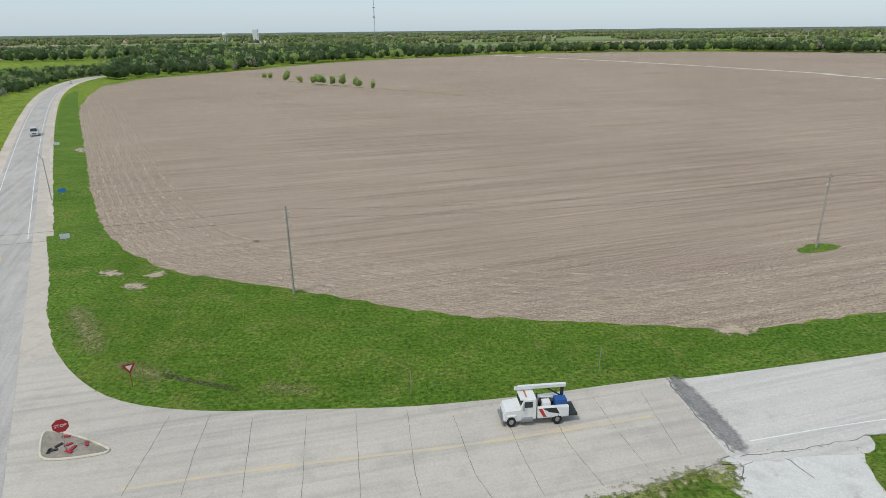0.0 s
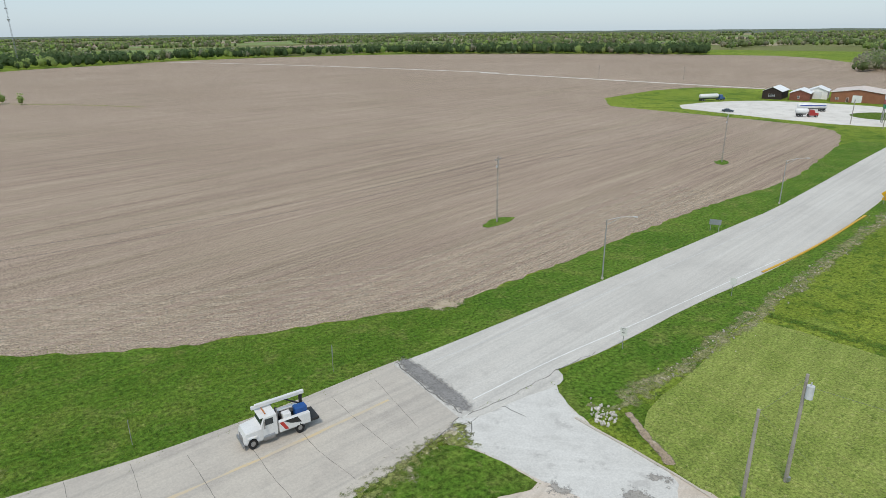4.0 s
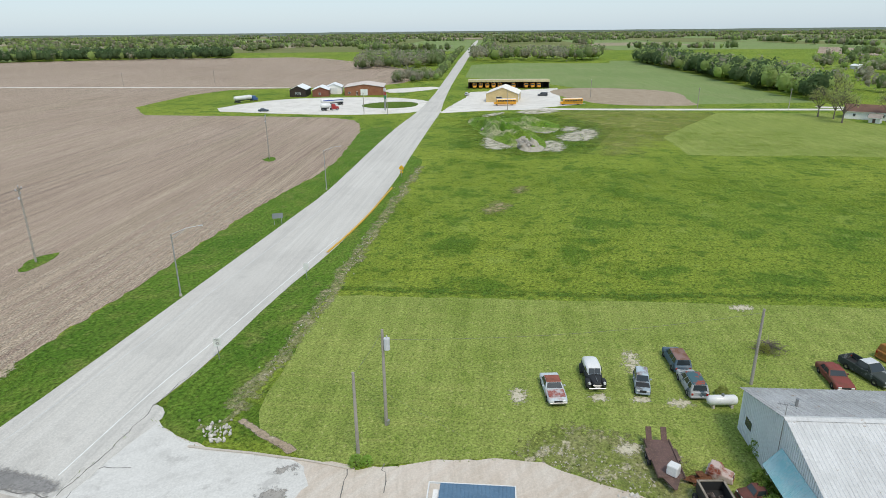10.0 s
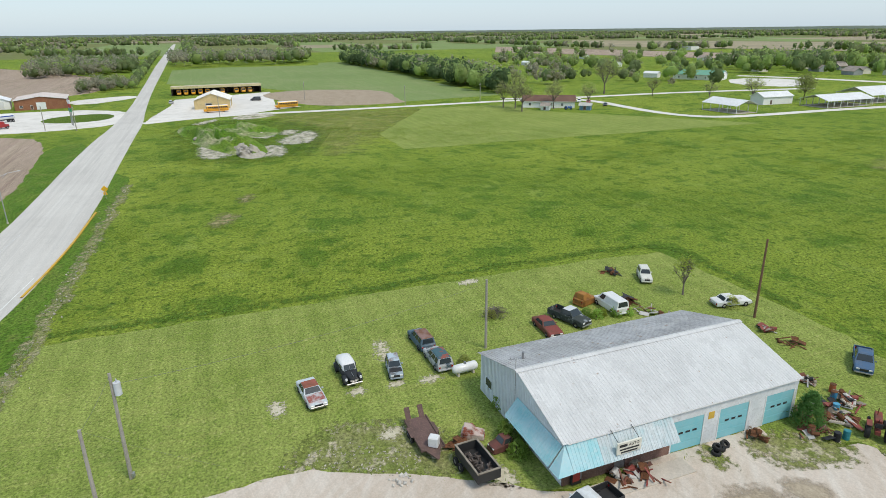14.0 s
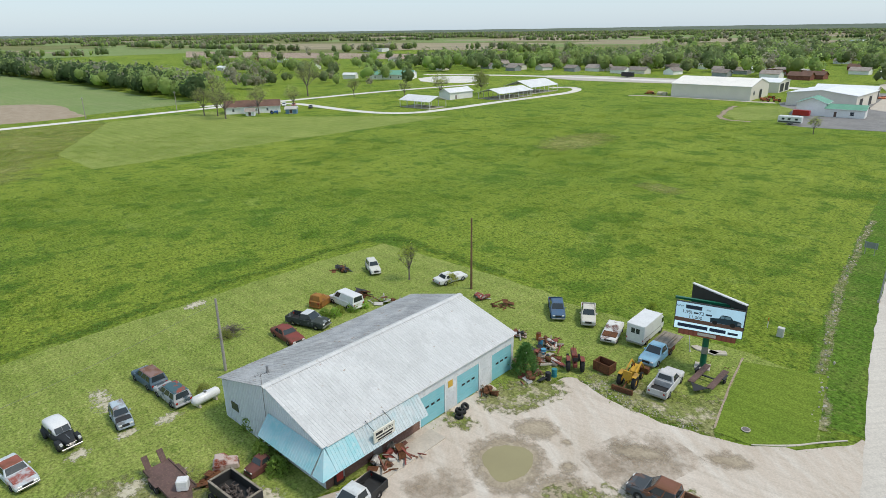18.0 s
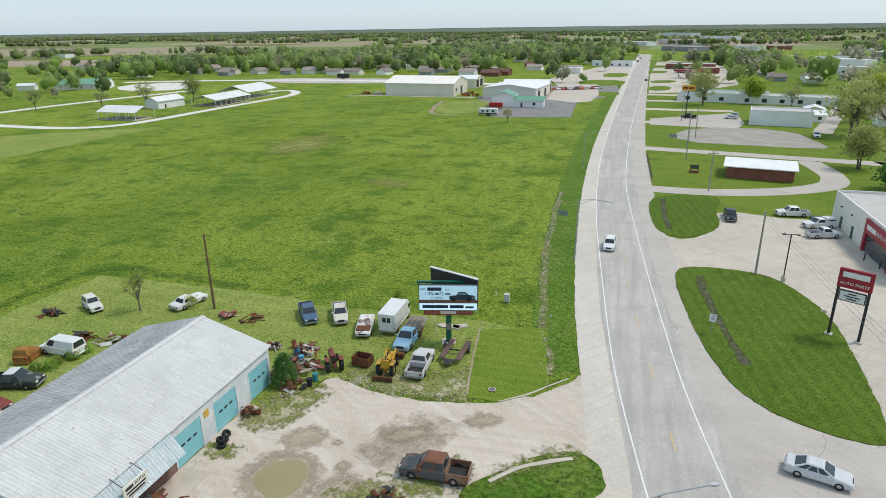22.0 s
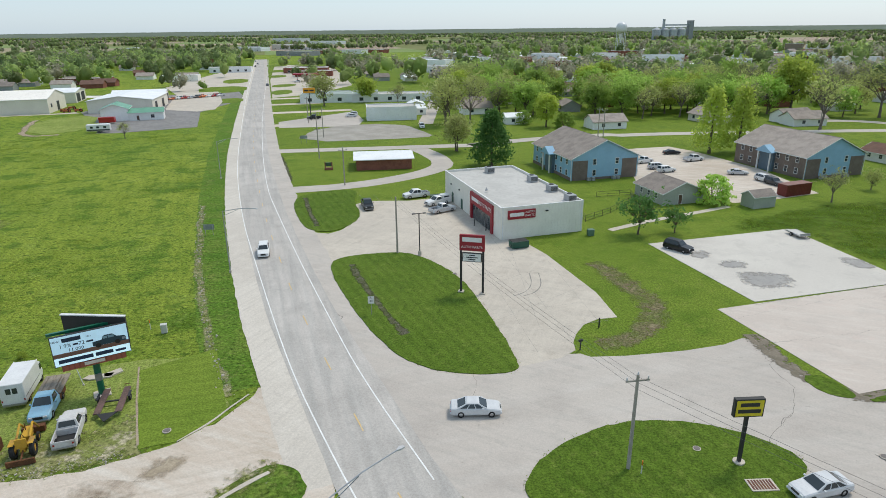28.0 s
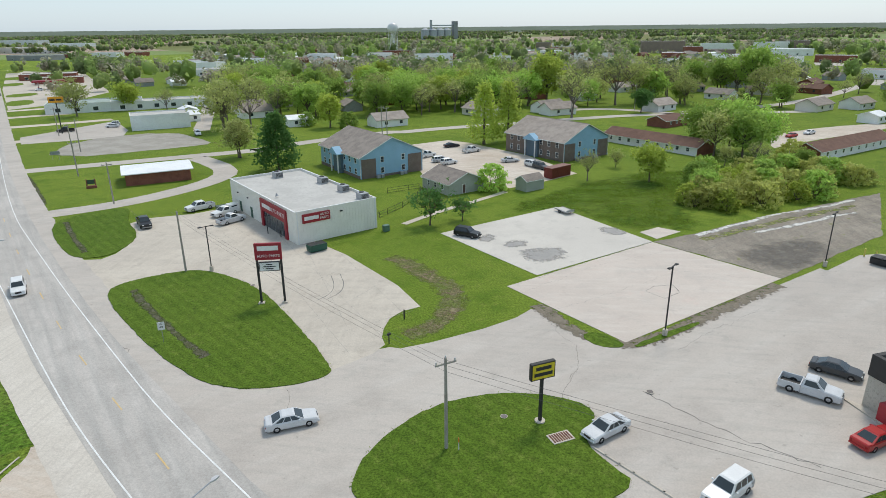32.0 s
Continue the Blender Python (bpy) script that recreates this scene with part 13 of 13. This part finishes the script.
# blocks of the town centre and the stores at the highway's far end
BLUE_SHEET = mat("pale_blue_roof", (0.40, 0.50, 0.58), (0.36, 0.46, 0.54), None, scale=0.2, fine=2, rough=0.5)
GREY_BLOCK = mat("grey_block_wall", (0.30, 0.30, 0.31), (0.26, 0.26, 0.27), None, scale=0.2, fine=2, rough=0.8)
DULL_BRICK = mat("dull_brown_brick", (0.27, 0.205, 0.17), (0.23, 0.175, 0.15), (0.32, 0.25, 0.21), scale=0.2, fine=2, rough=0.9)
for x, y, turn, L, W, H, wm, rm in (
    (-519.1, -742.7, 151.7, 53.4, 22, 14.9, DULL_BRICK, STORE_ROOF),
    (-521.9, -683.8, 152.7, 20.7, 18, 9.5, BRICK, WHITE_METAL),
    (-651.8, -799.8, 149.3, 44.3, 20, 8.9, SIDING, BLUE_SHEET),
    (-665.4, -722.2, 150.6, 26.7, 20, 11.7, SIDING, WHITE_METAL),
    (-669.7, -697.8, 151.0, 13.5, 18, 12.7, SIDING, STORE_ROOF),
    (-727.3, -731.1, 149.7, 26.9, 20, 12.7, DULL_BRICK, STORE_ROOF),
    (-601.0, -613.9, 153.3, 44.8, 24, 7.7, SIDING, WHITE_METAL),
    (-550.2, -669.1, 152.7, 32.8, 18, 6.3, DULL_BRICK, STORE_ROOF),
    (-478.6, -1021.1, 147.4, 23.1, 16, 9.0, DULL_BRICK, STORE_ROOF),
    (-534.4, -1055.8, 146.2, 38.2, 16, 6.5, SIDING, WHITE_METAL),
    (632.4, -2169.4, 142.8, 152.6, 40, 11.3, SIDING, BLUE_SHEET),
    (398.8, -1736.1, 145.6, 87.8, 30, 7.9, SIDING, BLUE_SHEET),
    (378.4, -1281.7, 151.0, 65.1, 30, 9.6, CREAM, STORE_ROOF),
    (269.5, -956.4, 154.6, 62.8, 26, 6.5, GREY_BLOCK, STORE_ROOF),
    (420.6, -1194.1, 152.4, 63.6, 24, 7.1, SIDING, WHITE_METAL),
    (194.3, -1009.5, 153.3, 38.3, 18, 6.2, SIDING, STORE_ROOF),
    (164.2, -1036.4, 152.7, 36.4, 18, 5.6, BRICK, WHITE_METAL),
    (42.6, -616.3, 158.2, 31.4, 18, 7.9, SIDING, WHITE_METAL),
):
    flat_block("town_building", x, y, turn, L, W, H, wm, rm, "flat-roofed block of the town centre", "building", ops=windows_row("S", 4, L, 2.0, 1.6, 1.0) + windows_row("N", 4, L, 2.0, 1.6, 1.0) if W > 20 else (), group="blocks of the town centre")

# grass strips between the highway and its forecourts
for pts in ([(233.1, -698.4), (215.2, -715.8), (200.9, -668.5), (217.8, -652.8)], [(198.2, -594.3), (182.6, -608.1), (172.1, -573.4), (186.9, -560.7)], [(174.5, -523.6), (162.9, -534.6), (153.7, -507.7), (165.7, -497.3)], [(128.6, -389), (117.9, -396.8), (109.5, -370.9), (119, -360.2)], [(141.8, -432.3), (128.2, -441.9), (122.3, -423.2), (134.4, -409.7)], [(195.4, -481.8), (179.7, -493.2), (166.2, -452.6), (180.4, -442.5)], [(185.4, -413.5), (157.4, -427.5), (142.6, -384.4), (165.2, -368.5)], [(144.2, -340.8), (131.1, -348.8), (123, -324.6), (135, -317.4)], [(295.5, -741.3), (269.2, -762.3), (235.1, -660.3), (253.5, -632.6)]):
    sheet("grass_strip", pts, 0.075, TOWN_GRASS, rounds=1, label="strip of grass between forecourt and highway", category="lawn")

# mown plot and worn edge beside the dealership lot
sheet("lawn_plot", [(188.1, -254), (173.2, -279.3), (148, -231.7), (162.6, -215.6)], 0.065, PALE_LAWN, rounds=1, label="pale mown plot beside the dealership", category="lawn")
soft_ribbon("dirt_edge", [(188.5, -257.2), (176, -232.7), (163.3, -214.5), (152.5, -219.4)], 1.6, 0.07, DIRT, label="worn dirt edge of the mown plot", category="dirt")
# headland rows that follow the field's near edge
ROW = ground_mat("headland_row", (0.52, 0.435, 0.33), (0.46, 0.38, 0.285), (0.38, 0.305, 0.23), big=0.2, mid=0.5, fine=4, k=0.5, bump=0.5, dist=0.08)
for k, sh in enumerate((-1.5, -3.2, -5.0, -7.0, -8.8, -11.0, -13.5, -16.5)):
    soft_ribbon("headland_row", FIELD[1:20], 0.7, 0.036 + 0.002 * k, ROW, label="pale worked row round the field's edge", category="furrow", step=1.5, shift=sh, cut=0.8, blur=0.6, scale=0.5)
soft_ribbon("verge_litter", [(-30.9, 58.9), (-27.1, 57.3), (-23.3, 56.2), (-20.9, 55.6)], 0.7, 0.05, DARK_DITCH, label="wet dark litter in the verge", category="dirt", cut=0.8)
for pts in ([(-51.9, 77.1), (-47.2, 75), (-39.7, 64.4), (-41.6, 63.3)], [(-38.1, 62.4), (-32.4, 60.4), (-29, 57.7), (-33.1, 58)], [(-19.5, 57), (-14.8, 56.6), (-13.4, 54.9), (-17.9, 55.2)]):
    soft_sheet("dry_verge", pts, 0.045, DRY_GRASS, label="thin dry grass in the verge", category="grass", cut=0.85, blur=0.7)

# flat trailer left on the pale slab
tr = thing("utility_trailer", -56.27, -107.13, 101.3, 0.08, "small pale flat utility trailer parked on the slab", "trailer")
part("deck", box(bmesh.new(), -1.9, 1.9, -0.95, 0.95, 0.5, 0.6, 0.02), STORE_ROOF, tr)
part("tongue", rod(bmesh.new(), (1.9, 0, 0.5), (3.1, 0, 0.45), 0.06, seg=6), BLACK, tr)
part("front_rail", box(bmesh.new(), 1.8, 1.88, -0.95, 0.95, 0.6, 0.95), STEEL, tr)
for s in (-1, 1):
    part("side_rail", box(bmesh.new(), -1.9, 1.9, s * 0.95 - 0.04, s * 0.95 + 0.04, 0.42, 0.66), STEEL, tr)
    wheel(tr, -0.2, s * 1.08, 0.33, 0.2)

# wooden pallets thrown on the junk beside the shop
PALLET = mat("pale_pallet_wood", (0.56, 0.49, 0.40), (0.48, 0.42, 0.34), (0.40, 0.34, 0.27), scale=1.5, fine=8, rough=0.9, bump=0.1)
for px_, tilt, turn in (((49.53, -41.33), (14, -18), 25), ((48.09, -39.76), (-10, 22), -10), ((46.58, -38.24), (20, 8), 50)):
    pa = thing("pallet", *px_, turn, 0.45, "pale wooden pallet thrown on the junk heap", "pallet", "pallets on the heap")
    pa.matrix_basis = pa.matrix_basis @ pose(0, 0, 0, tilt[0], tilt[1], 0)
    for i in range(7):
        part("slat", box(bmesh.new(), -0.6 + i * 0.175, -0.5 + i * 0.175, -0.5, 0.5, 0.1, 0.125), PALLET, pa)
    for y in (-0.45, 0, 0.45):
        part("runner", box(bmesh.new(), -0.6, 0.6, y - 0.04, y + 0.04, 0, 0.1), PALLET, pa)
for px_, c in (((46.66, -35.21), (0.27, 0.10, 0.06)), ((45.67, -35.27), (0.3, 0.12, 0.08)), ((50.92, -40.85), (0.05, 0.25, 0.42)), ((52.20, -41.56), (0.4, 0.12, 0.05))):
    dr = thing("steel_drum", *px_, 0, 0.05, "dented steel drum beside the junk heap", "drum", "drums round the shop")
    part("barrel", rod(bmesh.new(), (0, 0, 0), (0, 0, 0.88), 0.29, seg=14), worn("drum%d" % int(c[2] * 100), c), dr)
    part("rim", rod(bmesh.new(), (0, 0, 0.86), (0, 0, 0.9), 0.305, 0.3, 14), RUST, dr)
# paving that joins the yard to the road and to the garage doors
sheet("road_joint_paving", [(24.1, 44.1), (29.2, 45.5), (34.4, 46.7), (38.1, 47.4), (37.7, 45.4), (36.1, 44.4), (31.2, 44.4), (26.5, 43.5)], 0.073, SIDE_ASPH, rounds=1, label="pale worn paving where yard and road meet", category="pavement")
cs, sn = math.cos(radians(-71.3)), math.sin(radians(-71.3))
sheet("door_apron", [(51.7 + x * cs - y * sn, -20.7 + x * sn + y * cs) for x, y in ((-5, -7.8), (8.4, -7.8), (8.0, -10.2), (4.0, -11.2), (-5, -12.0))], 0.053, LOT, rounds=0, step=0.5, amp=0.15, label="worn concrete before the garage doors", category="pavement")

# uncut lush edge round the mown yard
LUSH = ground_mat("uncut_lush_grass", (0.105, 0.19, 0.026), (0.085, 0.165, 0.022), (0.14, 0.215, 0.032), big=0.1, mid=0.3, fine=3, k=0.5, bump=0.9, dist=0.2)
soft_ribbon("uncut_edge", [(70.1, 45.2), (73.9, 33.5), (78.1, 19.1), (83, 4.9), (88.9, -10.4), (94.6, -27), (97.2, -37.4), (96.8, -42.2), (93.3, -43.8), (88.4, -45.3), (76.6, -48.6), (71.3, -50)], 1.5, 0.052, LUSH, label="uncut lush grass round the mown yard", category="grass", cut=0.9, blur=0.6, scale=0.7)
